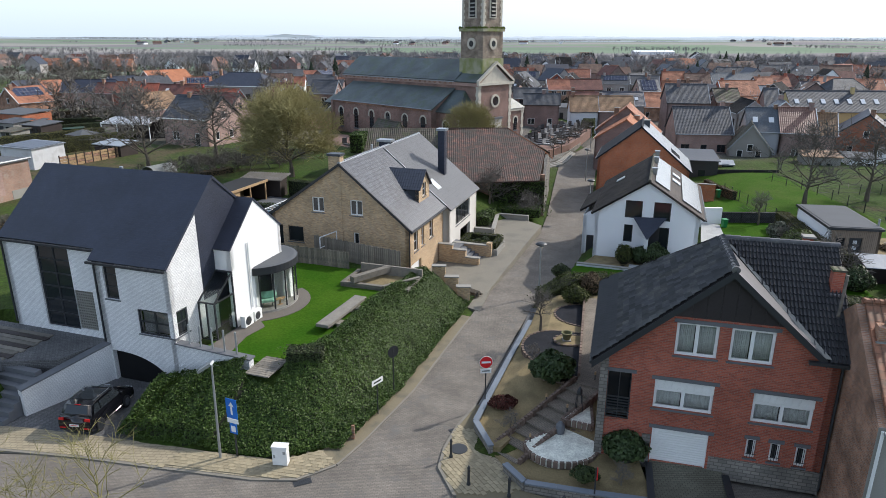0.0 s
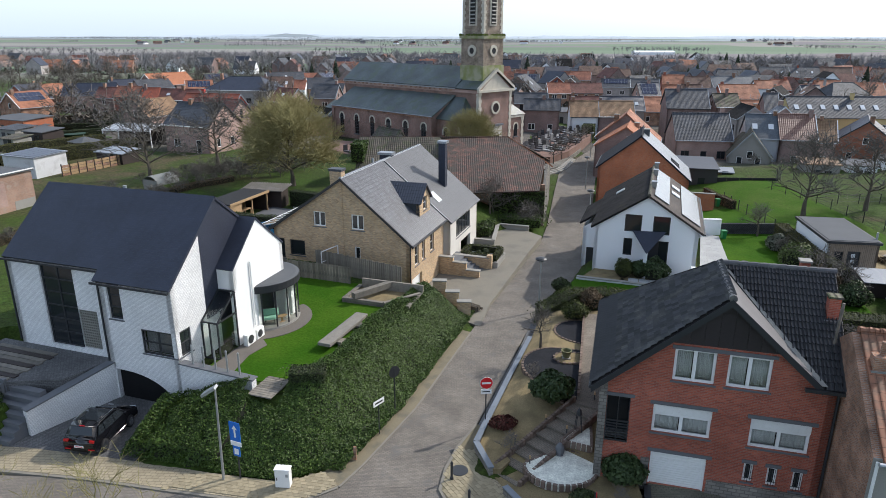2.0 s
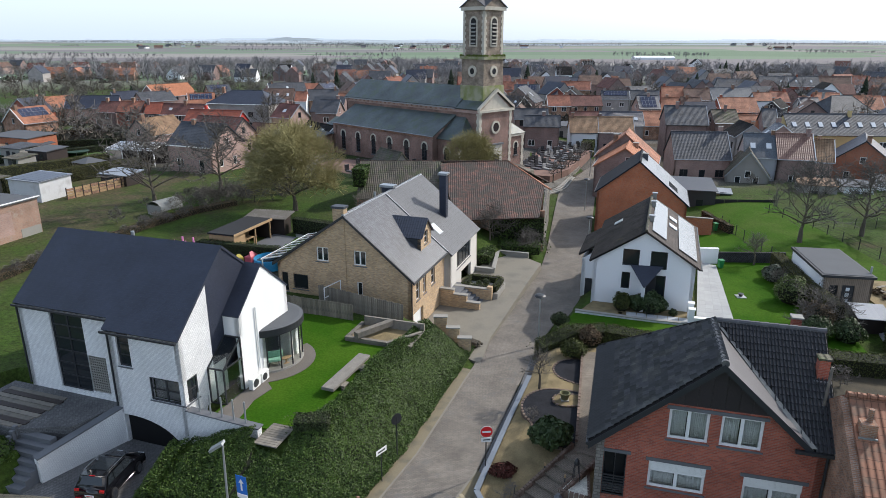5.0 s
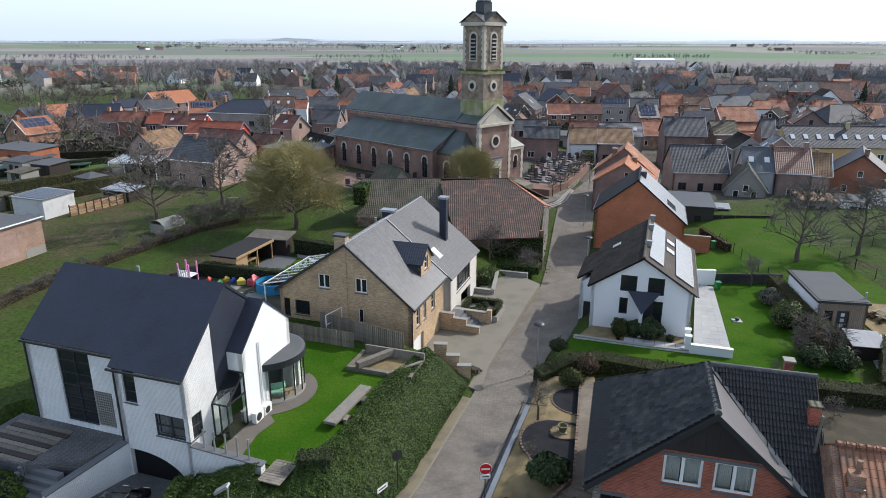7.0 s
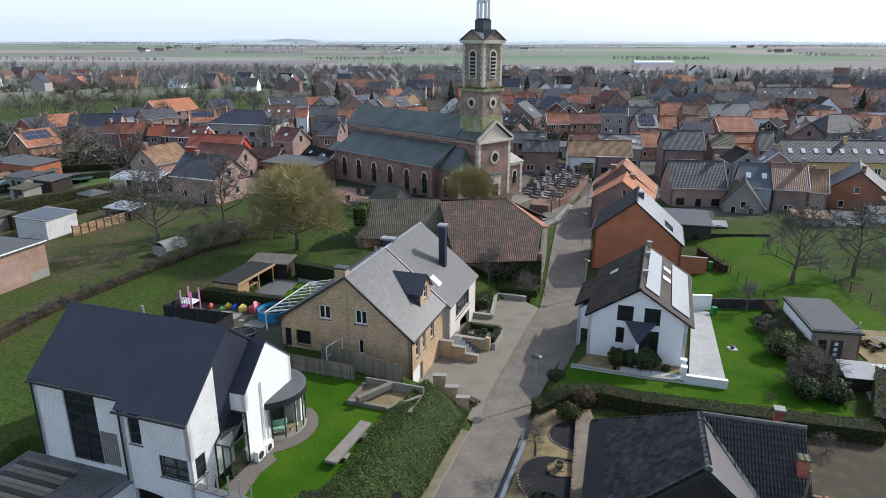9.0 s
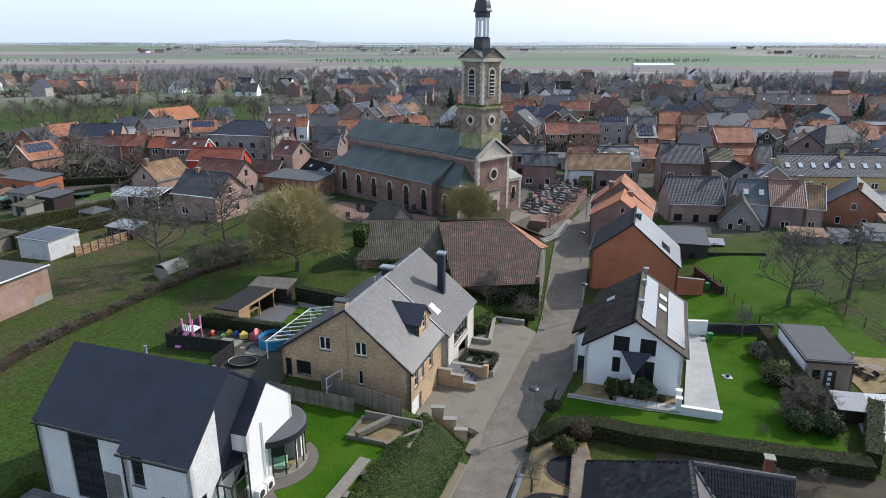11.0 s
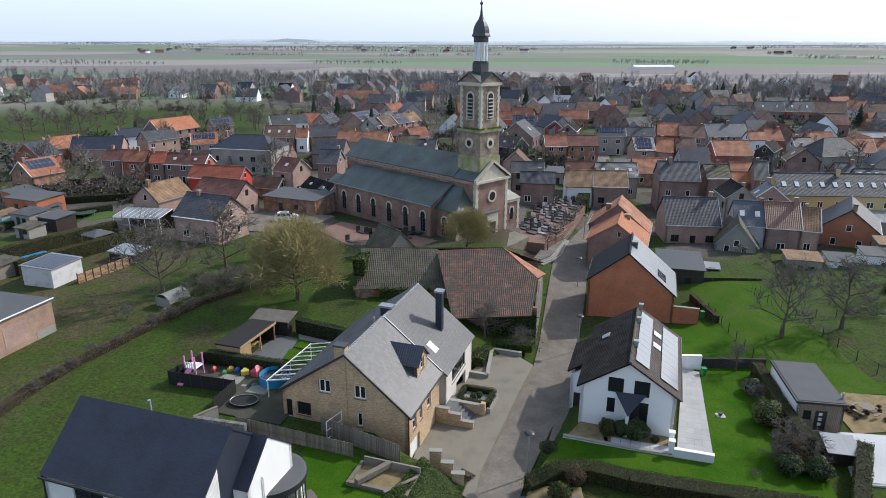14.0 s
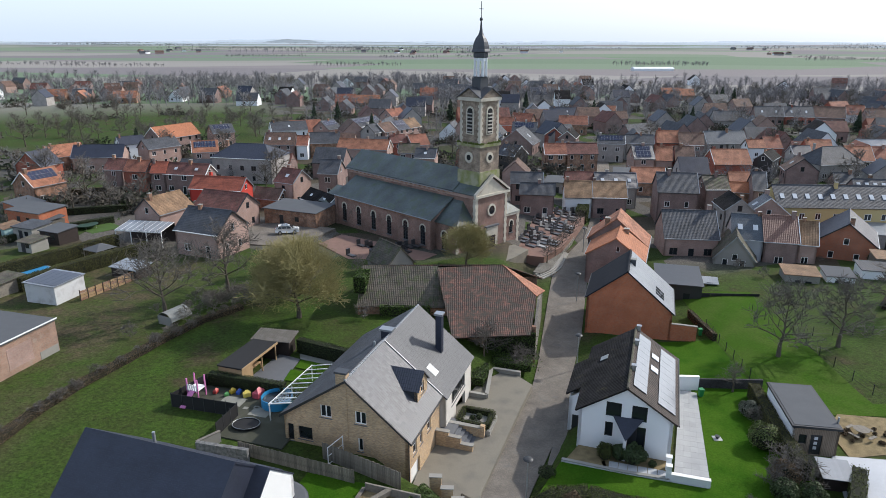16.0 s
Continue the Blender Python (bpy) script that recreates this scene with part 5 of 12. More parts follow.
# ---- white house across the street ----
def white_house():
    h = thing("white_house", street(11.4, 54.4, 0, 0), "white rendered house with black tiles and solar panels", "house")
    W, L, eL, eR, R, Z0 = 8.25, 13.0, 4.92, 5.05, 7.68, -0.6
    fo = [(2.4, 3.75, 4.5, 5.98), (4.65, 5.98, 4.42, 5.98), (2.42, 3.12, 2.42, 3.92), (4.3, 6.0, 1.2, 3.9)]
    a, b = (0, 0), (W, 0)
    part("wall", wall(bmesh.new(), a, b, [(0, eL), (4.12, R - 0.1), (W, eR)], fo, Z0), RENDER_WHITE, h)
    wm = on_wall(a, b)
    for o in fo[:3]:
        window(h, wm, *o, FRAME_DARK, 1, sill=None, fw=0.07)
    door = window(h, wm, *fo[3], FRAME_DARK, 1, 0, sill=None, fw=0.08, name="entrance_door")
    part("door_leaf", boxed(4.4, 5.15, 0.1, 0.15, 1.25, 3.82), FRAME_DARK, door)
    part("mullion", boxed(5.15, 5.25, 0.1, 0.18, 1.25, 3.82), FRAME_DARK, door)
    for a, b, top in (((W, 0), (W, L), [(0, eR), (L, eR)]), ((W, L), (0, L), [(0, eR), (4.12, R - 0.1), (W, eL)]), ((0, L), (0, 0), [(0, eL), (L, eL)])):
        part("wall", wall(bmesh.new(), a, b, top, [], Z0), RENDER_WHITE, h)
    # side extension toward the street
    part("wall", wall(bmesh.new(), (-1.4, 4.2), (0, 4.2), [(0, 3.35), (1.4, 4.3)], [], -0.9), RENDER_WHITE, h)
    part("wall", wall(bmesh.new(), (-1.4, 10.2), (-1.4, 4.2), [(0, 3.35), (6, 3.35)], [(4.3, 5.3, -0.5, 1.7)], -0.9), RENDER_WHITE, h)
    part("wall", wall(bmesh.new(), (0, 10.2), (-1.4, 10.2), [(0, 4.3), (1.4, 3.35)], [], -0.9), RENDER_WHITE, h)
    part("garage_door", boxed(-1.0, -0.3, 4.13, 4.19, -0.8, 1.5), FRAME_DARK, h, "dark slatted door")
    k = (R - eL) / 4.12
    kr = (R - eR) / 4.13
    z = lambda x: R + 0.05 - (k * (4.12 - x) if x < 4.12 else kr * (x - 4.12))
    part("roof", slab(bmesh.new(), [(-0.35, -0.25, z(-0.35)), (4.12, -0.25, z(4.12)), (4.12, L + 0.3, z(4.12)), (-0.35, L + 0.3, z(-0.35))], 0.16), TILE_BLACK, h)
    part("roof", slab(bmesh.new(), [(-1.75, 4.0, z(-1.75) + 0.03), (-0.3, 4.0, z(-0.3) + 0.03), (-0.3, 10.4, z(-0.3) + 0.03), (-1.75, 10.4, z(-1.75) + 0.03)], 0.16), TILE_BLACK, h)
    part("roof", slab(bmesh.new(), [(4.12, -0.25, z(4.12)), (W + 0.4, -0.25, z(W + 0.4)), (W + 0.4, L + 0.3, z(W + 0.4)), (4.12, L + 0.3, z(4.12))], 0.16), TILE_UMBER, h)
    part("ridge_cap", tube(bmesh.new(), (4.12, -0.25, R + 0.05), (4.12, L + 0.3, R + 0.05), 0.13, seg=8), TILE_MOSSY, h)
    part("gutter", tube(bmesh.new(), (W + 0.45, -0.25, z(W + 0.4) - 0.06), (W + 0.45, L + 0.3, z(W + 0.4) - 0.06), 0.07, seg=8), METAL_DARK, h)
    for x0, x1, n in ((4.55, 5.75, 9), (6.8, 8.35, 9)):
        for i in range(n):
            y0 = 0.9 + (L - 1.6) * i / n
            y1 = y0 + (L - 1.6) / n - 0.03
            p = part("solar_panel", slab(bmesh.new(), [(x0, y0, z(x0) + 0.13), (x1, y0, z(x1) + 0.13), (x1, y1, z(x1) + 0.13), (x0, y1, z(x0) + 0.13)], 0.05), SOLAR_SHEEN, h)
    for y in (6.2, 8.9):
        part("skylight", slab(bmesh.new(), [(5.95, y, z(5.95) + 0.12), (6.65, y, z(6.65) + 0.12), (6.65, y + 1.0, z(6.65) + 0.12), (5.95, y + 1.0, z(5.95) + 0.12)], 0.06), LAMP_CLEAR, h)
    part("skylight", slab(bmesh.new(), [(1.0, 8.2, z(1.0) + 0.12), (1.7, 8.2, z(1.7) + 0.12), (1.7, 9.1, z(1.7) + 0.12), (1.0, 9.1, z(1.0) + 0.12)], 0.06), METAL_GREY, h)
    for y in (3.6, 9.2, 12.9):
        c = part("chimney", boxed(4.2, 4.6, y, y + 0.4, 7.2, 8.05), CONCRETE, h)
        part("chimney_cap", boxed(4.15, 4.65, y - 0.05, y + 0.45, 8.05, 8.12), ZINC, c)
    # pointed porch roof
    part("porch_roof", poly_tri([(3.05, -0.02, 4.62), (5.75, -0.02, 4.72), (4.35, -1.5, 3.15)], (4.4, -0.02, 3.3)), SLATE, h, "small pointed slate porch roof")
    part("porch_pier", boxed(4.15, 4.45, -1.3, -0.02, 0.7, 3.2), RENDER_WHITE, h)
    return h


def poly_tri(pts, apex):
    bm = bmesh.new()
    v = [bm.verts.new(p) for p in pts] + [bm.verts.new(apex)]
    for q in ((0, 2, 1), (0, 3, 2), (2, 3, 1), (0, 1, 3)):
        bm.faces.new([v[i] for i in q])
    bmesh.ops.recalc_face_normals(bm, faces=bm.faces)
    return bm


# Black panels given a pale half-metal base: reflected sky put into the colour.
SOLAR_SHEEN = material("sky_sheen_solar_panel", (0.30, 0.31, 0.33), 0.16, 0.08, 0.5, 4, 0.0, metal=0.55, spec=0.8)
white_house()

# ---- barn ----
barn = thing("barn", pose(0, 0, 0), "old barn with sagging weathered clay tile roof", "barn")
BR = 7.6
part("wall", boxed(-0.9, 9.3, 74.2, 74.6, -1.2, 3.9), OLD_BRICK, barn)
part("wall", boxed(-13.0, -0.5, 80.5, 80.9, -0.5, 3.6), OLD_BRICK, barn)
part("wall", boxed(-0.9, -0.5, 74.6, 80.5, -0.8, 3.7), OLD_BRICK, barn)
part("wall", wall(bmesh.new(), (9.3, 74.2), (11.5, 88.5), [(0, 3.5), (5.5, 5.3), (14.4, 3.2)], [], -1.5), RUBBLE, barn)
part("wall", boxed(-13.4, -13.0, 80.6, 92, 0, 3.5), OLD_BRICK, barn)
part("wall", boxed(-13.0, 11.0, 91.6, 92, -1, 3.9), OLD_BRICK, barn)
part("roof", slab(bmesh.new(), [(-0.8, 71.6, 3.4), (8.5, 72.5, 3.6), (9.75, 79.7, 5.62), (5.6, 86.4, BR - 0.1), (-3.4, 85.4, BR - 0.25)], 0.15), TILE_OLD, barn)
part("roof", slab(bmesh.new(), [(-13.6, 80.2, 3.6), (-0.6, 80.2, 3.6), (-3.2, 85.4, BR - 0.05), (-13.6, 85.2, BR - 0.05)], 0.15), TILE_MOSSY, barn)
part("roof", slab(bmesh.new(), [(9.8, 79.7, 5.68), (11.7, 87.2, 3.56), (5.6, 86.4, BR)], 0.15), TILE_ORANGE, barn)
part("roof", slab(bmesh.new(), [(-13.6, 85.3, BR), (5.6, 86.4, BR), (11.9, 92.5, 3.5), (-13.6, 92.5, 3.5)], 0.15), TILE_OLD, barn)
part("gable", poly_mesh([(-13.5, 80.2, -0.5), (-13.5, 80.2, 3.6), (-13.5, 85.3, BR - 0.1), (-13.5, 92, 3.6), (-13.5, 92, -0.5)], 0.3, (1, 0, 0)), OLD_BRICK, barn)

# ---- orange brick house ----
MATT_SLATE = material("matt_dark_slate", (0.022, 0.024, 0.03), 0.85, 0.25, 1.0, 14, 0.25, spec=0.15)
OH = pose(16.87, 83.56, 0, 0, 0, -15)
gabled("orange_house", OH, 11.0, 9.3, (4.39, 3.27), 8.36, 4.93, -1.6, ORANGE_BRICK, MATT_SLATE, "orange brick house with slate and solar sheet roof", chimney=(5.5, 4.5, 0.7, 0.75, LEAD), verge=FRAME_DARK)
pv = thing("solar_roof", OH, "pale ribbed solar sheeting on the roof", "solar panels")
oz = lambda x: 8.45 - 0.838 * (x - 4.93)
for i in range(12):           # ribbed sheets side by side
    y0 = -0.22 + 0.81 * i
    part("sheet", slab(bmesh.new(), [(5.15, y0, oz(5.15)), (11.25, y0, oz(11.25)), (11.25, y0 + 0.79, oz(11.25)), (5.15, y0 + 0.79, oz(5.15))], 0.05), SHEET_GREY, pv)
for i in range(3):
    part("skylight", slab(bmesh.new(), [(8.7, 1.2 + 1.0 * i, oz(8.7) + 0.04), (9.8, 1.2 + 1.0 * i, oz(9.8) + 0.04), (9.8, 2.0 + 1.0 * i, oz(9.8) + 0.04), (8.7, 2.0 + 1.0 * i, oz(8.7) + 0.04)], 0.06), PANE, pv)
gw_ = thing("garden_wall", OH, "low orange brick garden wall with a pale coping", "wall")
part("wall", boxed(11.0, 14.15, 0.0, 0.3, -1.6, 1.7), ORANGE_BRICK, gw_)
part("coping", boxed(11.0, 14.2, -0.05, 0.35, 1.7, 1.78), CONCRETE, gw_)

# ---- church ----
# local x runs across the front, local y back along the nave from the front
CH = pose(4.7, 112.8, 0, 0, 0, 47.3)
church = thing("church", CH, "brick village church with slate roofs and stone-trimmed tower", "church")


def arched(bm, cx, y, z0, w, h, d, seg=10):
    """A round-headed flat piece facing -y."""
    pts = [(cx - w / 2, z0), (cx + w / 2, z0)] + [(cx + w / 2 * math.cos(math.pi * i / seg), z0 + h - w / 2 + w / 2 * math.sin(math.pi * i / seg)) for i in range(seg + 1)]
    a, b = [bm.verts.new((x, y, z)) for x, z in pts], [bm.verts.new((x, y + d, z)) for x, z in pts]
    bm.faces.new(a), bm.faces.new(b[::-1])
    for i in range(len(pts)):
        j = (i + 1) % len(pts)
        bm.faces.new((a[i], b[i], b[j], a[j]))
    bmesh.ops.recalc_face_normals(bm, faces=bm.faces)
    return bm


def church_window(parent, m, cx, z0, w, h):
    """A round-headed window: stone hood with short drops, sill, dark pane with bars."""
    t = bmesh.new()
    zc, r0, r1, n = z0 + h - w / 2, w / 2 + 0.02, w / 2 + 0.26, 12
    arc = [(math.cos(math.pi * i / n), math.sin(math.pi * i / n)) for i in range(n + 1)]
    rim = [(cx + r1, zc - 0.55)] + [(cx + r1 * c, zc + r1 * q) for c, q in arc] + [(cx - r1, zc - 0.55)]
    bore = [(cx + r0, zc - 0.55)] + [(cx + r0 * c, zc + r0 * q) for c, q in arc] + [(cx - r0, zc - 0.55)]
    for (a0, b0), (a1, b1) in zip(zip(rim, bore), zip(rim[1:], bore[1:])):
        f = [(a0[0], -0.09, a0[1]), (a1[0], -0.09, a1[1]), (b1[0], -0.09, b1[1]), (b0[0], -0.09, b0[1])]
        poly(t, *f), poly(t, (a0[0], 0.02, a0[1]), (a1[0], 0.02, a1[1]), (a1[0], -0.09, a1[1]), (a0[0], -0.09, a0[1]))
        poly(t, (b0[0], -0.09, b0[1]), (b1[0], -0.09, b1[1]), (b1[0], 0.02, b1[1]), (b0[0], 0.02, b0[1]))
    bmesh.ops.remove_doubles(t, verts=t.verts, dist=1e-4)
    bmesh.ops.recalc_face_normals(t, faces=t.faces)
    t = part("window_hood", t, LIMESTONE, parent, "pale stone window hood")
    t.matrix_basis = m
    part("sill", boxed(cx - w / 2 - 0.15, cx + w / 2 + 0.15, -0.14, 0.02, z0 - 0.2, z0 - 0.02), BLUESTONE, t)
    part("pane", arched(bmesh.new(), cx, -0.02, z0, w, h, 0.06), PANE, t)
    g = bmesh.new()
    tube(g, (cx, -0.03, z0), (cx, -0.03, z0 + h), 0.03, seg=4)
    for i in range(1, 6):
        tube(g, (cx - w / 2, -0.03, z0 + h * i / 6.3), (cx + w / 2, -0.03, z0 + h * i / 6.3), 0.02, seg=4)
    part("lattice", g, METAL_DARK, t)


B0 = 0.5
HW, NL = 4.05, 36.0                      # half width of nave, length behind the front
part("wall", wall(bmesh.new(), (-HW, 0), (HW, 0), [(0, 11.7), (HW, 14.4), (2 * HW, 11.7)], [], B0), CHURCH_BRICK, church)
part("nave_wall", wall(bmesh.new(), (-HW, NL), (-HW, 0), [(0, 11.8), (NL, 11.8)], [], B0), CHURCH_BRICK, church)
part("nave_wall", wall(bmesh.new(), (HW, 0), (HW, NL), [(0, 11.8), (NL, 11.8)], [], B0), CHURCH_BRICK, church)
part("wall", wall(bmesh.new(), (HW, NL), (-HW, NL), [(0, 11.8), (HW, 14.8), (2 * HW, 11.8)], [], B0), CHURCH_BRICK, church)
for s in (-1, 1):
    part("nave_roof", slab(bmesh.new(), [(s * (HW + 0.35), 5.2, 11.85), (0, 5.2, 15.1), (0, NL + 0.2, 15.1), (s * (HW + 0.35), NL + 0.2, 11.85)], 0.15), CHURCH_SLATE, church)
    part("front_roof", slab(bmesh.new(), [(s * (HW + 0.4), -0.3, 11.75), (0, -0.3, 14.65), (0, 5.3, 14.65), (s * (HW + 0.4), 5.3, 11.75)], 0.15), CHURCH_SLATE, church)
    part("cornice", boxed(s * HW, s * (HW + 0.2), 0.0, NL, 11.05, 11.55), PINK_BRICK, church)
    part("gutter", boxed(s * (HW + 0.02), s * (HW + 0.42), 5.2, NL + 0.1, 11.56, 11.72), ZINC, church)
    for i in range(24):
        part("dentil", boxed(s * (HW + 0.205), s * (HW + 0.3), 6.0 + 1.25 * i, 6.5 + 1.25 * i, 11.25, 11.55), OLD_BRICK, church)
    # aisle
    AX = 9.3
    a, b = ((s * AX, NL - 3), (s * AX, 5.6)) if s < 0 else ((AX, 5.6), (AX, NL - 3))
    part("aisle_wall", wall(bmesh.new(), a, b, [(0, 7.4), (NL - 8.6, 7.4)], [], B0), CHURCH_BRICK, church)
    part("aisle_end", wall(bmesh.new(), (s * AX, 5.6) if s < 0 else (HW, 5.6), (-HW, 5.6) if s < 0 else (AX, 5.6), [(0, 7.4 if s < 0 else 10.4), (AX - HW, 10.4 if s < 0 else 7.4)], [], B0), CHURCH_BRICK, church)
    part("aisle_back", wall(bmesh.new(), (-HW, NL - 3) if s < 0 else (AX, NL - 3), (s * AX, NL - 3) if s < 0 else (HW, NL - 3), [(0, 10.4 if s < 0 else 7.4), (AX - HW, 7.4 if s < 0 else 10.4)], [], B0), CHURCH_BRICK, church)
    part("aisle_roof", slab(bmesh.new(), [(s * (AX + 0.3), 5.3, 7.45), (s * (HW - 0.02), 5.3, 10.6), (s * (HW - 0.02), NL - 2.8, 10.6), (s * (AX + 0.3), NL - 2.8, 7.45)], 0.15), CHURCH_SLATE, church)
    part("aisle_cornice", boxed(s * AX, s * (AX + 0.22), 5.4, NL - 3, 7.0, 7.32), OLD_BRICK, church)
    part("gutter", tube(bmesh.new(), (s * (AX + 0.36), 5.3, 7.36), (s * (AX + 0.36), NL - 2.8, 7.36), 0.09, seg=6), ZINC, church)
    # corner chapel beside the front, lower with hipped slate
    q = [(s * HW, 0.5), (s * 8.2, 0.5), (s * 8.2, 5.6), (s * HW, 5.6)]
    part("chapel_wall", prism(bmesh.new(), q if s > 0 else q[::-1], B0, 6.9), CHURCH_BRICK, church)
    part("chapel_roof", slab(bmesh.new(), [(s * 8.5, 0.2, 6.95), (s * 8.5, 5.6, 7.0), (s * HW, 5.6, 10.3), (s * HW, 3.0, 10.3)], 0.12), CHURCH_SLATE, church)
    part("chapel_roof", slab(bmesh.new(), [(s * 8.5, 0.2, 6.95), (s * HW, 0.2, 6.95), (s * HW, 3.0, 10.3)], 0.12), CHURCH_SLATE, church)
    part("chapel_cornice", boxed(s * HW, s * 8.3, 0.3, 0.5, 6.5, 6.9), LIMESTONE, church)
    for x in (s * (HW - 0.2), s * 8.0):
        for i in range(18 if abs(x) < 5 else 10):
            w = 0.75 if i % 2 else 0.5
            part("quoin", boxed(x - w / 2, x + w / 2, (-0.05 if abs(x) < 5 else 0.45), 0.55, B0 + 0.6 * i, B0 + 0.6 * i + 0.585), LIMESTONE, church, "pale stone quoin")
    m = on_wall((-AX, NL - 3), (-AX, 5.6)) if s < 0 else on_wall((AX, 5.6), (AX, NL - 3))
    for i in range(6):
        church_window(church, m, 2.6 + 4.55 * i, 2.6, 1.15, 3.5)
    church_window(church, on_wall((-8.2, 0.5), (-HW, 0.5)) if s < 0 else on_wall((HW, 0.5), (8.2, 0.5)), 2.1, 3.2, 0.9, 2.2)
    if s < 0:
        church_window(church, on_wall((-8.2, 5.6), (-8.2, 0.5)), 2.2, 2.4, 1.2, 3.2)
    # buttress strips
    for i in range(2):
        part("pilaster", boxed(s * (AX - 0.1), s * (AX + 0.25), 5.5 + i * (NL - 8.9), 5.9 + i * (NL - 8.9) + 0.3, B0, 7.3), CHURCH_BRICK, church)
# sacristy at the far end
part("sacristy", prism(bmesh.new(), [(-8.8, NL - 3), (-HW, NL - 3), (-HW, NL + 3.5), (-8.8, NL + 3.5)], B0, 5.0), CHURCH_BRICK, church)
part("sacristy_roof", slab(bmesh.new(), [(-9.1, NL - 3, 5.0), (-HW, NL - 3, 7.6), (-HW, NL + 3.8, 7.6), (-9.1, NL + 3.8, 5.0)], 0.12), CHURCH_SLATE, church)
# front: pediment, rose, portal
for s in (-1, 1):
    part("pediment_moulding", slab(bmesh.new(), [(s * (HW + 0.45), -0.4, 11.55), (0, -0.4, 14.5), (0, -0.399, 14.95), (s * (HW + 0.45), -0.399, 11.95)], 0.5), LIMESTONE, church)
part("pediment_cornice", boxed(-HW - 0.4, HW + 0.4, -0.4, 0.1, 11.2, 11.6), LIMESTONE, church)
part("tympanum", slab(bmesh.new(), [(-HW + 0.4, -0.08, 11.6), (HW - 0.4, -0.08, 11.6), (0, -0.079, 14.2)], 0.07), LIMESTONE, church)


def roundel(name, m, r, rim, mat, parent, glass_mat=PANE):
    o = part(name, lathe(bmesh.new(), [(r + rim, 0), (r + rim, 0.14), (r, 0.16), (r, 0.1)], 28), mat, parent)
    o.matrix_basis = m
    part("pane", lathe(bmesh.new(), [(r, 0.05), (r, 0.12), (0.02, 0.121)], 24), glass_mat, o)
    return o


roundel("rose_window", pose(0, 0, 8.6, 90), 0.75, 0.35, LIMESTONE, church)
pt = part("portal", boxed(-1.5, 1.5, -0.3, 0, B0, 5.6), LIMESTONE, church, "stone portal")
part("door", boxed(-0.85, 0.85, -0.34, -0.28, B0, 4.0), WOOD_DARK, pt)
part("portal_cornice", boxed(-1.7, 1.7, -0.5, 0, 5.6, 5.9), BLUESTONE, pt)
# tower
TY0, TW = 0.74, 2.45


def stage(name, w, z0, z1, mat, label=""):
    return part(name, boxed(-w, w, TY0 + 2.45 - w, TY0 + 2.45 + w, z0, z1), mat, church, label)


stage("tower_skirt", TW + 0.15, 12.5, 15.4, LIMESTONE_MOSS := material("mossy_limestone", (0.33, 0.32, 0.22), 0.9, 0.2, 0.7, 12, 0.3, second=(0.20, 0.22, 0.08), patch=0.5), "moss-stained stone base of the tower")
stage("tower_stage", TW, 15.4, 19.6, TOWER_BRICK := courses("tower_brick", (0.29, 0.225, 0.175), (0.18, 0.14, 0.11), (0.29, 0.25, 0.2), 0.3, 0.13, 0.014, wear=0.4, wear_scale=0.9, stain=(0.27, 0.23, 0.16), patch=0.6))
stage("tower_cornice", TW + 0.25, 19.6, 20.1, LIMESTONE_MOSS)
MOSS = material("green_moss", (0.07, 0.09, 0.015), 0.95, 0.35, 2.0, 14, 0.6)
mo = bmesh.new()
for i in range(160):
    a = random.random()
    sd = random.randrange(4)
    u = (random.random() * 2 - 1) * (TW + 0.2)
    v = TW + 0.05 + 0.18 * random.random()
    x, y = ((u, -v), (u, v), (-v, u), (v, u))[sd]
    r = 0.08 + 0.14 * random.random()
    lathe(mo, [(r, 20.05), (r * 0.8, 20.15 + r * 0.7), (0.02, 20.2 + r)], 6, (x, y + TY0 + 2.45, 0))
part("moss", mo, MOSS, church, "clumps of green moss on the cornice")
stage("belfry", TW - 0.15, 20.1, 27.2, TOWER_BRICK)
stage("belfry_cornice", TW + 0.2, 27.2, 27.75, LIMESTONE)
for s in (-1, 1):
    for q in (-1, 1):
        for i in range(15):
            w = 0.62 if i % 2 else 0.42
            cx, cy = s * (TW - w / 2 - 0.1), TY0 + 2.45 + q * (TW - w / 2 - 0.1)
            part("tower_quoin", boxed(cx - w / 2, cx + w / 2, cy - w / 2, cy + w / 2, 20.2 + 0.46 * i, 20.2 + 0.46 * i + 0.45), LIMESTONE, church)
tc = (0, TY0 + 2.45)
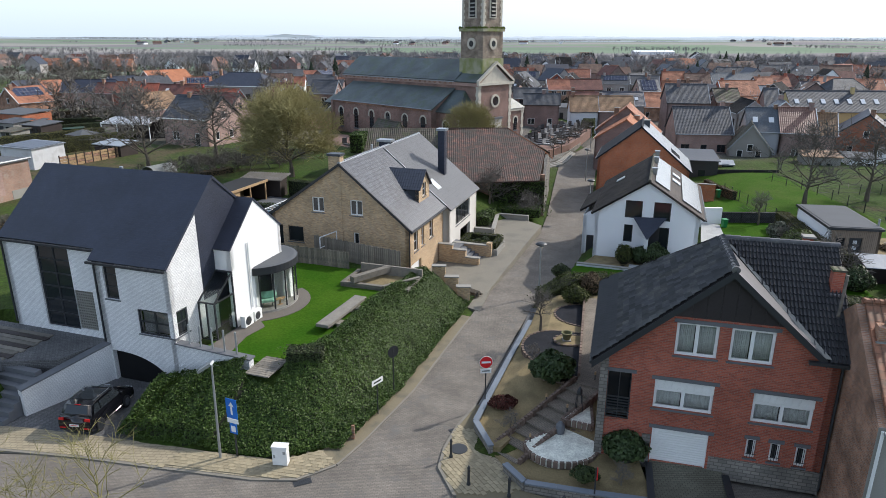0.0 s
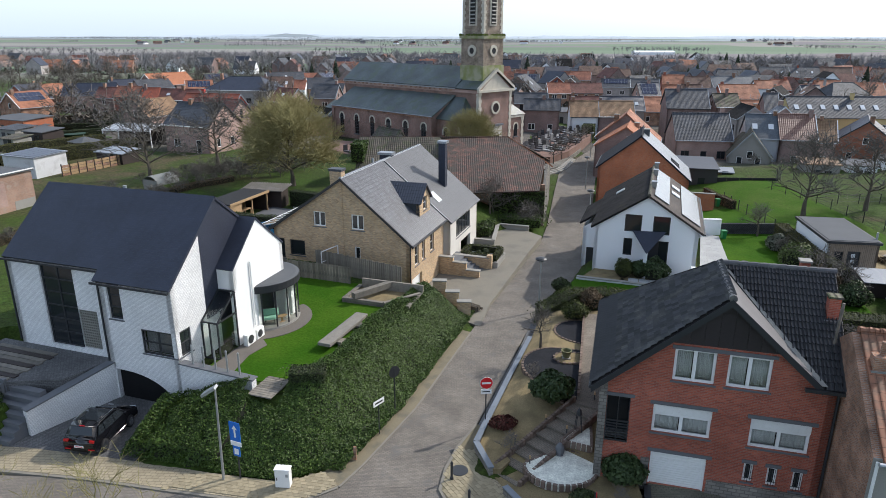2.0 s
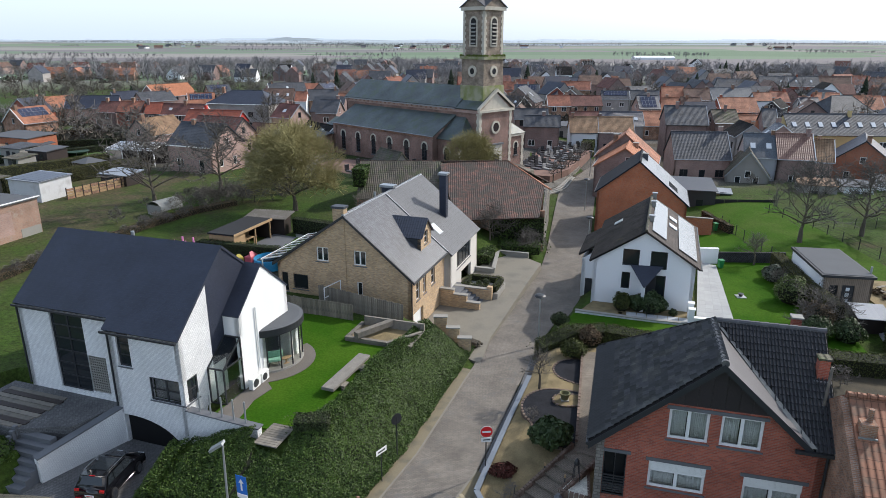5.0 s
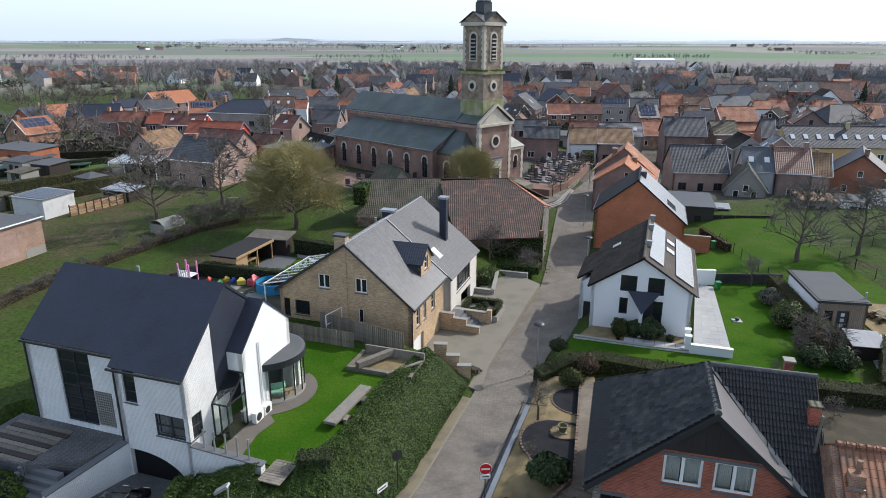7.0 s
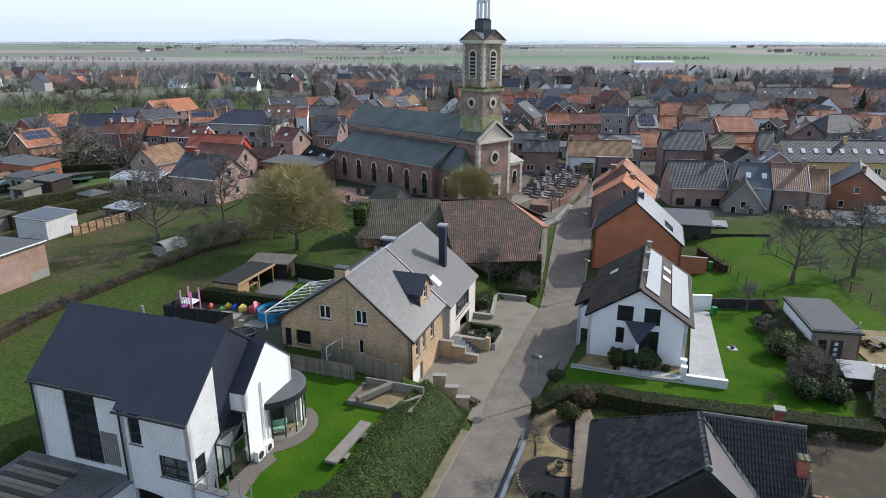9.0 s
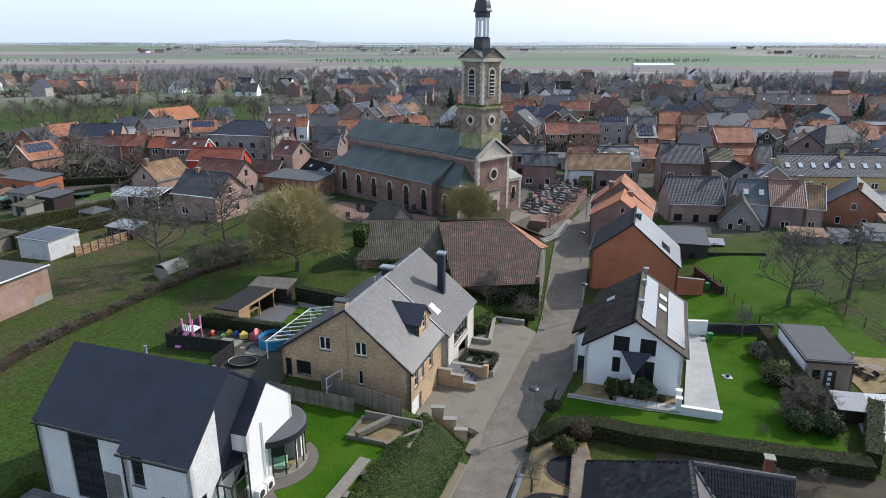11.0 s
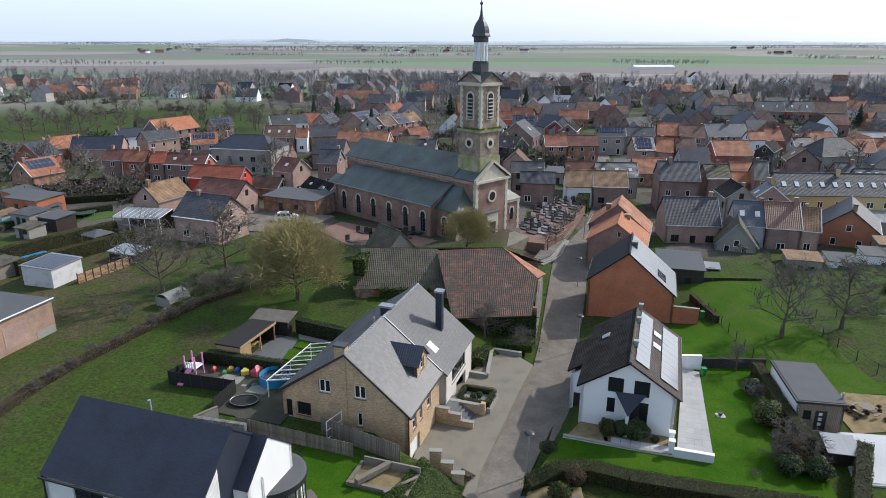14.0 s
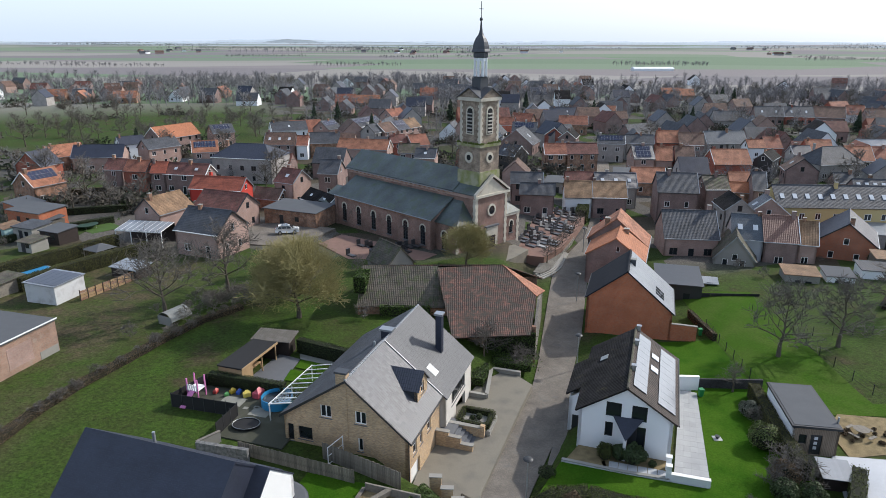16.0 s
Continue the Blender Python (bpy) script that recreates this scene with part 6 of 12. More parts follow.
for k in range(4):
    m = pose(tc[0], tc[1], 0, 0, 0, 90 * k) @ pose(0, -(TW - 0.15), 0)
    o = part("belfry_surround", arched(bmesh.new(), 0, -0.1, 21.6, 1.75, 4.7, 0.12), LIMESTONE, church)
    o.matrix_basis = m
    # Black plate on the wall, painted as the dark inside the bell opening.
    part("belfry_opening", arched(bmesh.new(), 0, -0.13, 21.8, 1.15, 4.2, 0.06), RUBBER, o)
    lv = bmesh.new()
    for i in range(6):
        slab(lv, [(-0.55, -0.3, 22.0 + 0.6 * i), (0.55, -0.3, 22.0 + 0.6 * i), (0.55, -0.1, 22.25 + 0.6 * i), (-0.55, -0.1, 22.25 + 0.6 * i)], 0.05)
    part("louvres", lv, CONCRETE, o)
    roundel("tower_roundel", pose(tc[0], tc[1], 0, 0, 0, 90 * k) @ pose(0, -TW, 17.7, 90), 0.5, 0.42, LIMESTONE, church)
    # small pediment over each face
    m2 = pose(tc[0], tc[1], 0, 0, 0, 90 * k) @ pose(0, -(TW + 0.2), 0)
    p = part("pediment", slab(bmesh.new(), [(-TW - 0.2, 0.1, 27.75), (TW + 0.2, 0.1, 27.75), (0, 0.101, 29.2)], 0.12), TOWER_BRICK, church)
    p.matrix_basis = m2
    for s in (-1, 1):
        r = part("pediment_roof", slab(bmesh.new(), [(s * (TW + 0.4), -0.15, 27.7), (0, -0.15, 29.4), (0, TW + 0.2, 29.4), ], 0.12), LEAD, p)
lan = part("lantern", boxed(-0.95, 0.95, tc[1] - 0.95, tc[1] + 0.95, 28.2, 30.9), LEAD, church, "lead-clad lantern base")
LW = material("lantern_white", (0.7, 0.72, 0.75), 0.6, 0.08, 1.0, 20, 0.05)
o8 = math.pi / 8
part("lantern_floor", lathe(bmesh.new(), [(1.2, 30.9), (1.25, 31.1), (0.1, 31.15)], 8, (*tc, 0), o8), LEAD, lan)
for i in range(8):
    a = o8 + i * math.pi / 4
    part("column", tube(bmesh.new(), (tc[0] + 1.0 * math.cos(a), tc[1] + 1.0 * math.sin(a), 31.1), (tc[0] + 1.0 * math.cos(a), tc[1] + 1.0 * math.sin(a), 34.2), 0.2, seg=8), LW, lan)
part("entablature", lathe(bmesh.new(), [(1.2, 34.1), (1.3, 34.2), (1.3, 34.9), (0.9, 34.92)], 8, (*tc, 0), o8), LEAD, lan)
part("frieze", lathe(bmesh.new(), [(1.12, 33.6), (1.16, 34.1), (0.9, 34.11)], 8, (*tc, 0), o8), LW, lan)
part("dome", lathe(bmesh.new(), [(1.2, 34.9), (1.68, 35.0), (1.62, 35.2), (1.46, 35.5), (1.4, 36.0), (1.22, 36.6), (0.9, 37.2), (0.5, 37.7), (0.3, 38.2), (0.2, 38.8), (0.12, 39.8), (0.05, 40.0)], 8, (*tc, 0), o8), LEAD, lan, "lead dome")
part("finial_ball", lathe(bmesh.new(), [(0.04, 39.85), (0.2, 39.95), (0.28, 40.15), (0.2, 40.35), (0.04, 40.45)], 12, (*tc, 0)), LEAD, lan)
cr = bmesh.new()
box(cr, -0.04, 0.04, tc[1] - 0.04, tc[1] + 0.04, 40.4, 42.9), box(cr, -0.5, 0.5, tc[1] - 0.04, tc[1] + 0.04, 41.7, 41.78)
part("cross", cr, METAL_DARK, lan)

# ---- the village round the church ----
TILE_BROWN2 = pantile("light_brown_tile", (0.25, 0.155, 0.09), (0.20, 0.125, 0.075), stain=(0.16, 0.125, 0.075))
TILE_ORANGE2 = pantile("bright_orange_tile", (0.42, 0.17, 0.085), (0.37, 0.145, 0.078), wear=0.12)
TILE_RED2 = pantile("dark_red_tile", (0.30, 0.085, 0.05), (0.25, 0.075, 0.05), wear=0.2)
TILE_MAROON2 = pantile("glazed_maroon_tile", (0.20, 0.11, 0.085), (0.165, 0.09, 0.07), 0.3, 0.36, 0.45, wear=0.12)
SLATE_BLUE = courses("blue_slate", (0.085, 0.10, 0.12), (0.07, 0.085, 0.10), (0.03, 0.035, 0.04), 0.3, 0.16, 0.008, 0.5, 0.4, wear=0.15)
GREY_RENDER = material("grey_render", (0.36, 0.37, 0.39), 0.9, 0.08, 0.5, 30, 0.1)
RED_RENDER = material("red_painted_render", (0.50, 0.05, 0.035), 0.8, 0.08, 0.5, 30, 0.1)
YELLOW_RENDER = material("yellow_render", (0.50, 0.39, 0.19), 0.9, 0.08, 0.4, 30, 0.1)
ORANGE_BRICK2 = courses("orange_red_brick", (0.36, 0.14, 0.08), (0.30, 0.11, 0.065), (0.26, 0.18, 0.14), 0.22, 0.08, 0.009, wear=0.15)
gabled("clay_roof_house", pose(20.0, 103.4, 0, 0, 0, -17), 9.1, 7.6, (4.0, 3.6), 6.9, 4.5, -1.6, BROWN_BRICK, TILE_ORANGE2, "brown brick house with bright orange clay tiles", chimney=(5.6, 6.6, 0.8, 0.7, OLD_BRICK), openings={"front": [(4.6, 5.2, 4.6, 5.5, 1)]})
gabled("clay_roof_house", pose(21.6, 111.6, 0, 0, 0, -17), 10.0, 7.0, (4.2, 3.6), 8.0, 4.6, -1.6, BROWN_BRICK, TILE_ORANGE, "brown brick house with weathered orange tiles", chimney=(3.0, 1.2, 0.8, 1.0, OLD_BRICK))


def window_row(length, storeys, rng, z_base):
    ops = []
    for s in range(storeys):
        n = max(1, int(length / 3.0))
        for i in range(n):
            c = length * (i + 0.5) / n + rng.uniform(-0.25, 0.25)
            w = rng.choice((0.9, 1.1, 1.4))
            z = z_base + 0.95 + 2.7 * s
            if s == 0 and i == n // 2 and n > 1:
                ops.append((c - 0.5, c + 0.5, z_base + 0.1, z + 1.25, 1))
            else:
                ops.append((c - w / 2, c + w / 2, z, z + 1.3, 2 if w > 1 else 1))
    return ops


def small_window(parent, m, x0, x1, z0, z1, mat, bars=1):
    """A window seen from far: frame with mullions in one piece, one pane behind it."""
    bm = bmesh.new()
    fw = 0.09
    box(bm, x0, x0 + fw, 0.05, 0.12, z0, z1), box(bm, x1 - fw, x1, 0.05, 0.12, z0, z1)
    box(bm, x0 + fw, x1 - fw, 0.05, 0.12, z0, z0 + fw), box(bm, x0 + fw, x1 - fw, 0.05, 0.12, z1 - fw, z1)
    for i in range(1, bars):
        c = x0 + (x1 - x0) * i / bars
        box(bm, c - 0.05, c + 0.05, 0.054, 0.12, z0 + fw, z1 - fw)
    w = part("window", bm, mat, parent)
    w.matrix_basis = m
    part("pane", boxed(x0 + fw * 0.5, x1 - fw * 0.5, 0.09, 0.1, z0 + fw * 0.5, z1 - fw * 0.5), PANE, w)
    return w


def hip_roof(h, w, l, e, r, tile, over=0.3):
    """Four slopes to a short ridge along local y."""
    k = r / (w / 2)
    z, q = e - over * k + 0.06, w / 2 * 0.75
    a, b = (w / 2, q, e + r + 0.06), (w / 2, l - q, e + r + 0.06)
    c = [(-over, -over, z), (w + over, -over, z), (w + over, l + over, z), (-over, l + over, z)]
    for pts in ((c[0], c[1], a), (c[1], c[2], b, a), (c[2], c[3], b), (c[3], c[0], a, b)):
        part("roof", slab(bmesh.new(), pts, 0.12), tile, h)
    for p, s in ((a, c[0]), (a, c[1]), (b, c[2]), (b, c[3]), (a, b)):
        part("ridge_cap", tube(bmesh.new(), p, s, 0.1, seg=5), tile, h)


def village_house(x, y, g, turn, w, l, eave, rise, brick, tile, label, panel=0, sky=0, chim=1, hip=0):
    """A house whose long front looks along local x; its gable that looks to the street has windows too."""
    rng = random.Random(int(x * 7 + y * 13))
    m = pose(x, y, g, 0, 0, turn)
    storeys = 2 if eave >= 4.3 else 1
    back = (m.to_3x3() @ Vector((0, 1, 0))).y < 0
    end = "back" if back else "front"
    fm = rng.choice((FRAME_WHITE, FRAME_WHITE, FRAME_WHITE, FRAME_DARK))
    ops = {"right": [o for o in window_row(l, storeys, rng, 0.0) if o[3] < eave - 0.15]}
    ops[end] = [] if hip else [(w * 0.5 - 0.45, w * 0.5 + 0.45, eave - 0.3, eave + 0.9, 1)]
    ops[end] += [(w * 0.28 - 0.45, w * 0.28 + 0.45, 1.0, 2.3, 1), (w * 0.7 - 0.45, w * 0.7 + 0.45, 1.0, 2.3, 1)]
    h = thing("village_house", m, label, "house", "village houses")
    top = [(0, eave), (l, eave)]
    gab = [(0, eave), (w, eave)] if hip else [(0, eave), (w / 2, eave + rise), (w, eave)]
    for side, a, b, t in (("front", (0, 0), (w, 0), gab), ("right", (w, 0), (w, l), top), ("back", (w, l), (0, l), gab), ("left", (0, l), (0, 0), top)):
        part("wall", wall(bmesh.new(), a, b, t, [o[:4] for o in ops.get(side, [])], -1.5), brick, h)
        for o in ops.get(side, []):
            small_window(h, on_wall(a, b), *o[:4], fm, o[4])
    k = rise / (w / 2)
    z = lambda q: eave + rise + 0.06 - k * (q - w / 2)
    if hip:
        hip_roof(h, w, l, eave, rise, tile)
    else:
        ov = 0.22
        for pts in ([(-ov, -ov, eave - ov * k + 0.06), (w / 2, -ov, z(w / 2)), (w / 2, l + ov, z(w / 2)), (-ov, l + ov, eave - ov * k + 0.06)],
                    [(w / 2, -ov, z(w / 2)), (w + ov, -ov, z(w + ov)), (w + ov, l + ov, z(w + ov)), (w / 2, l + ov, z(w / 2))]):
            part("roof", slab(bmesh.new(), pts, 0.13), tile, h)
        part("ridge_cap", tube(bmesh.new(), (w / 2, -ov, z(w / 2)), (w / 2, l + ov, z(w / 2)), 0.11, seg=6), tile, h)
        ye = l + ov if back else -ov
        vb = bmesh.new()
        for s in (-1, 1):
            xe = w / 2 + s * (w / 2 + ov)
            slab(vb, [(w / 2, ye - 0.05, z(w / 2) + 0.03), (xe, ye - 0.05, eave - ov * k + 0.09), (xe, ye + 0.07, eave - ov * k + 0.09), (w / 2, ye + 0.07, z(w / 2) + 0.03)], 0.2)
        part("verge_board", vb, rng.choice((FRAME_DARK, FRAME_WHITE, ZINC)), h)
    part("gutter", tube(bmesh.new(), (w + 0.3, -0.2, z(w + 0.22) - 0.08), (w + 0.3, l + 0.2, z(w + 0.22) - 0.08), 0.09, seg=5), rng.choice((ZINC, FRAME_WHITE, ZINC, METAL_DARK)), h)
    for i in range(chim):
        cx, cy, cw = w / 2 + rng.uniform(-0.5, 0.5), l * rng.choice((0.1, 0.9, 0.55, 0.3)), rng.uniform(0.5, 0.75)
        ct = eave + rise + rng.uniform(0.5, 1.0)
        stack = part("chimney", boxed(cx - cw / 2, cx + cw / 2, cy - cw / 2, cy + cw / 2, eave + rise - 0.8, ct), rng.choice((OLD_BRICK, brick if brick not in (METAL_DARK, RENDER_WHITE) else OLD_BRICK)), h)
        part("chimney_cap", boxed(cx - cw / 2 - 0.06, cx + cw / 2 + 0.06, cy - cw / 2 - 0.06, cy + cw / 2 + 0.06, ct, ct + 0.08), CONCRETE, stack)
    if panel:
        n = max(2, int((l - 1.0) / 1.06))
        rows = 2 if w < 8 else 3
        wd = min(0.26, 0.78 / rows) * w / 2
        for i in range(n):
            for j in range(rows):
                q0 = w / 2 + w * 0.05 + j * (wd + 0.04)
                y0 = l / 2 - n * 0.53 + i * 1.06
                part("solar_panel", slab(bmesh.new(), [(q0, y0, z(q0) + 0.1), (q0 + wd, y0, z(q0 + wd) + 0.1), (q0 + wd, y0 + 1.0, z(q0 + wd) + 0.1), (q0, y0 + 1.0, z(q0) + 0.1)], 0.04), SOLAR, h)
    for i in range(sky):
        q0, q1 = w * 0.72, w * 0.83
        y0 = l * (i + 0.5) / sky - 0.4
        part("skylight", slab(bmesh.new(), [(q0, y0, z(q0) + 0.1), (q1, y0, z(q1) + 0.1), (q1, y0 + 0.8, z(q1) + 0.1), (q0, y0 + 0.8, z(q0) + 0.1)], 0.05), LAMP_CLEAR, h)
    return h


village_house(-105.5, 146.3, 0.3, -24, 7.8, 7.9, 4.5, 3.1, OLD_BRICK, TILE_ORANGE, "old brick house with solar panels on orange tiles", panel=1)
village_house(-124.8, 175.1, -0.8, -14, 9.0, 7.1, 4.6, 3.6, RED_BRICK, SLATE, "red brick house under a black slate roof")
village_house(-128.8, 193.1, -1.1, -33, 7.4, 9.8, 4.5, 3.0, OLD_BRICK, TILE_ORANGE, "long low building with orange clay tiles")
village_house(-118.0, 194.9, -1.0, -78, 7.8, 14.1, 4.7, 3.1, PINK_BRICK, SLATE, "long house with a broad black slate roof")
village_house(-115.6, 210.7, -1.3, -45, 5.6, 7.9, 5.8, 2.2, RENDER_WHITE, SLATE, "white walled house with a dark slate roof")
village_house(-103.4, 201.5, -1.2, -34, 6.2, 10.9, 5.9, 2.5, PINK_BRICK, TILE_DARK, "pale brick house with a dark tiled roof")
village_house(-114.6, 228.3, -1.4, -27, 9.2, 16.9, 5.3, 3.7, BROWN_BRICK, TILE_ORANGE2, "large barn with a bright orange tiled roof", chim=0)
village_house(-97.6, 242.4, -1.4, -48, 6.6, 8.1, 5.6, 2.6, PINK_BRICK, TILE_DARK, "pink brick house with a low roof and solar panels", panel=1)
village_house(-85.7, 201.1, -1.1, -68, 7.2, 7.4, 5.5, 2.9, PINK_BRICK, TILE_ORANGE, "brick house with an orange roof and solar panels", panel=1)
village_house(-91.3, 166.7, 0.2, -96, 5.6, 5.0, 5.4, 2.2, BROWN_BRICK, TILE_MAROON, "terraced house with maroon tiles")
village_house(-83.7, 161.6, 0.4, -95, 5.4, 5.8, 5.8, 2.2, RED_BRICK, TILE_RED, "terraced house with red tiles")
village_house(-77.4, 160.9, 0.5, -87, 5.4, 3.5, 5.4, 2.2, BROWN_BRICK, TILE_RED2, "terraced house with dark red tiles and white gable")
village_house(-73.2, 161.3, 0.5, -99, 5.4, 11.0, 5.2, 2.2, BROWN_BRICK, TILE_MAROON, "house with maroon tiled roof and skylights", sky=2)
village_house(-59.3, 143.9, 1.1, -99, 5.6, 12.0, 5.0, 2.2, RED_RENDER, TILE_RED2, "low house with bright red rendered gable and red tiles")
village_house(-50.3, 128.7, 1.6, -110, 6.6, 10.2, 4.6, 2.6, PINK_BRICK, TILE_MAROON, "low brick barn with maroon tiles", chim=0)
village_house(-61.6, 117.0, 1.7, -24, 6.6, 8.0, 4.8, 2.6, PINK_BRICK, TILE_BROWN2, "pink brick house with a brown tiled gable roof")
village_house(-46.0, 112.5, 2.0, -110, 7.8, 8.9, 4.5, 3.1, PINK_BRICK, TILE_DARK, "brick house with a shallow grey tiled roof")
village_house(-67.3, 185.9, -0.4, -100, 11.5, 17.4, 7.0, 3.0, GREY_BRICK, SLATE, "large tan brick presbytery", hip=1)
village_house(-40.4, 149.9, 0.9, -117, 6.2, 5.4, 5.7, 2.5, PINK_BRICK, TILE_MAROON, "pink brick house with maroon tiles", sky=1)
village_house(-46.5, 146.7, 1.0, -107, 4.8, 6.7, 2.3, 1.9, OLD_BRICK, TILE_BROWN, "low outbuilding with a brown roof", chim=0)
village_house(-32.0, 141.3, 1.2, -139, 4.8, 10.9, 3.1, 1.9, RENDER_WHITE, TILE_BLACK, "low white building with skylights in a black roof", sky=2, chim=0)
village_house(-35.1, 162.3, 0.4, -96, 6.8, 4.7, 5.9, 2.7, BROWN_BRICK, TILE_DARK, "brown brick house with white windows and dark roof")
village_house(-67.6, 221.8, -1.3, -87, 8.2, 9.7, 5.3, 3.3, BROWN_BRICK, TILE_BROWN, "brown brick house with skylights in a brown roof", sky=3)
village_house(-57.3, 222.1, -1.3, -87, 6.8, 3.6, 4.9, 2.7, RENDER_WHITE, TILE_RED, "small white house with red tiles")
village_house(-76.3, 249.5, -1.4, -63, 7.0, 13.2, 5.8, 2.8, RENDER_WHITE, TILE_DARK, "large pale house with a grey steep roof", sky=1)
village_house(-54.9, 226.8, -1.3, -78, 7.6, 9.9, 5.0, 3.0, OLD_BRICK, TILE_DARK, "old brick house with a mossy dark roof")
village_house(-61.3, 257.7, -1.4, -24, 7.4, 8.5, 5.0, 3.0, BROWN_BRICK, TILE_DARK, "house with solar panels on a dark roof", panel=1)
village_house(-41.1, 215.8, -1.2, -100, 6.6, 16.7, 5.0, 2.6, PINK_BRICK, TILE_ORANGE, "long house with orange clay tiles")
village_house(-51.9, 264.4, -1.5, -28, 7.2, 19.0, 5.1, 2.9, RENDER_WHITE, TILE_DARK, "pale terraced house with solar panels", panel=1)
village_house(-40.8, 246.3, -1.4, -28, 6.8, 6.0, 5.5, 2.7, GREY_BRICK, TILE_DARK, "grey terraced gable house")
village_house(-37.6, 250.4, -1.4, -33, 7.2, 6.6, 5.3, 2.9, PINK_BRICK, TILE_BROWN, "pink terraced gable house")
village_house(-33.6, 258.1, -1.4, -33, 7.6, 6.9, 5.2, 3.0, PINK_BRICK, TILE_BLUE, "terraced gable house with solar panels", panel=1)
village_house(-29.7, 264.0, -1.4, -33, 7.4, 7.2, 5.2, 3.0, PINK_BRICK, TILE_BROWN2, "terraced gable house with brown tiles")
village_house(-41.4, 304.2, -1.6, -35, 7.4, 9.8, 5.2, 3.0, PINK_BRICK, TILE_RED, "brick house with pale red tiles")
village_house(-27.4, 223.0, -1.3, -71, 5.6, 5.0, 5.6, 2.2, RED_BRICK, TILE_MAROON, "brick house with maroon roof")
village_house(-22.3, 224.1, -1.3, -61, 7.6, 6.3, 4.8, 3.0, PINK_BRICK, TILE_RED, "brick house with red tiles and pale gable")
village_house(-21.4, 203.6, -1.1, -87, 5.8, 6.2, 5.5, 2.3, BROWN_BRICK, TILE_MOSSY, "brown brick house with a mossy roof")
village_house(-14.4, 190.5, -0.8, -97, 5.6, 5.7, 6.0, 2.2, PINK_BRICK, TILE_DARK, "house with dark tiles behind the church", sky=1)
village_house(13.2, 203.6, -1.1, -132, 6.8, 6.3, 5.3, 2.7, METAL_DARK, TILE_DARK, "black clad house with skylights", sky=2)
village_house(10.4, 232.1, -1.3, -19, 12.0, 11.0, 3.8, 4.8, BROWN_BRICK, TILE_DARK, "brown brick barn with a grey roof", sky=1, chim=0)
village_house(11.5, 281.6, -1.5, -102, 7.0, 7.8, 5.0, 2.8, RED_BRICK, TILE_RED, "brick house with red tiles")
village_house(20.6, 297.9, -1.5, -116, 7.4, 9.2, 4.8, 3.0, OLD_BRICK, TILE_RED, "brick house with weathered red tiles")
village_house(17.3, 264.1, -1.4, -98, 7.4, 9.2, 4.8, 3.0, GREY_BRICK, TILE_DARK, "house with a dark solar roof", panel=1)
village_house(39.1, 332.3, -1.7, -100, 7.8, 22.5, 4.1, 3.1, GREY_BRICK, TILE_BLUE, "long house with a navy roof and skylights", sky=4)
village_house(59.4, 308.4, -1.6, -86, 7.2, 10.5, 4.9, 2.9, PINK_BRICK, TILE_BROWN, "brick house with brown tiles")
village_house(63.6, 338.2, -1.7, -106, 7.2, 8.7, 4.7, 2.9, BROWN_BRICK, TILE_ORANGE, "brick house with orange tiles")
village_house(38.3, 290.1, -1.5, -97, 7.8, 11.8, 4.5, 3.1, OLD_BRICK, TILE_RED, "low house with red tiles")
village_house(22.7, 205.4, -1.1, -87, 6.8, 6.4, 5.3, 2.7, OLD_BRICK, TILE_RED, "brick house with weathered red tiles")
village_house(29.4, 206.2, -1.2, -87, 6.4, 9.3, 5.4, 2.6, OLD_BRICK, TILE_MAROON, "brick house with maroon tiles")
village_house(27.4, 243.3, -1.4, -16, 6.8, 10.0, 5.3, 2.7, RED_BRICK, TILE_BLACK, "gabled brick house with a black roof")
village_house(31.2, 233.9, -1.4, -16, 6.0, 10.0, 5.6, 2.4, BROWN_BRICK, TILE_BLACK, "gabled brown house with a black roof")
village_house(42.6, 223.0, -1.3, -96, 5.8, 8.5, 6.1, 2.3, GREY_BRICK, TILE_DARK, "grey brick house with solar panels", panel=1)
village_house(52.5, 226.6, -1.3, -96, 6.0, 8.8, 5.8, 2.4, GREY_BRICK, TILE_DARK, "grey brick house with a mossy roof")
village_house(63.4, 229.4, -1.3, -99, 8.4, 6.7, 6.0, 3.4, RED_BRICK, TILE_ORANGE, "brick house with orange tiles")
village_house(69.7, 227.0, -1.3, -97, 8.2, 7.7, 5.7, 3.3, BROWN_BRICK, TILE_BROWN, "brick house with brown tiles")
village_house(47.8, 200.7, -1.2, -87, 8.2, 5.8, 5.3, 3.3, PINK_BRICK, TILE_BLUE, "brick house with blue-grey solar tiles", panel=1)
village_house(56.6, 203.0, -1.2, -101, 8.4, 4.5, 4.6, 3.4, PINK_BRICK, TILE_ORANGE, "brick house with orange tiles")
village_house(62.4, 204.7, -1.2, -99, 8.8, 5.3, 4.5, 3.5, RED_BRICK, TILE_BROWN, "brick house with brown tiles and white windows")
village_house(42.7, 175.5, -1.1, -92, 7.8, 8.2, 3.5, 3.1, OLD_BRICK, TILE_ORANGE, "low outbuilding with orange tiles", chim=0)
village_house(42.1, 149.1, -1.0, -96, 8.4, 8.2, 7.0, 3.4, BROWN_BRICK, TILE_DARK, "tall brown brick house with a dark roof")
village_house(22.4, 151.8, -1.0, -93, 7.2, 5.8, 4.7, 2.9, RENDER_WHITE, TILE_BROWN2, "white rendered house with brown tiles")
village_house(28.2, 151.4, -1.0, -92, 7.0, 7.5, 4.8, 2.8, BROWN_BRICK, TILE_BROWN2, "brown brick house with brown tiles")
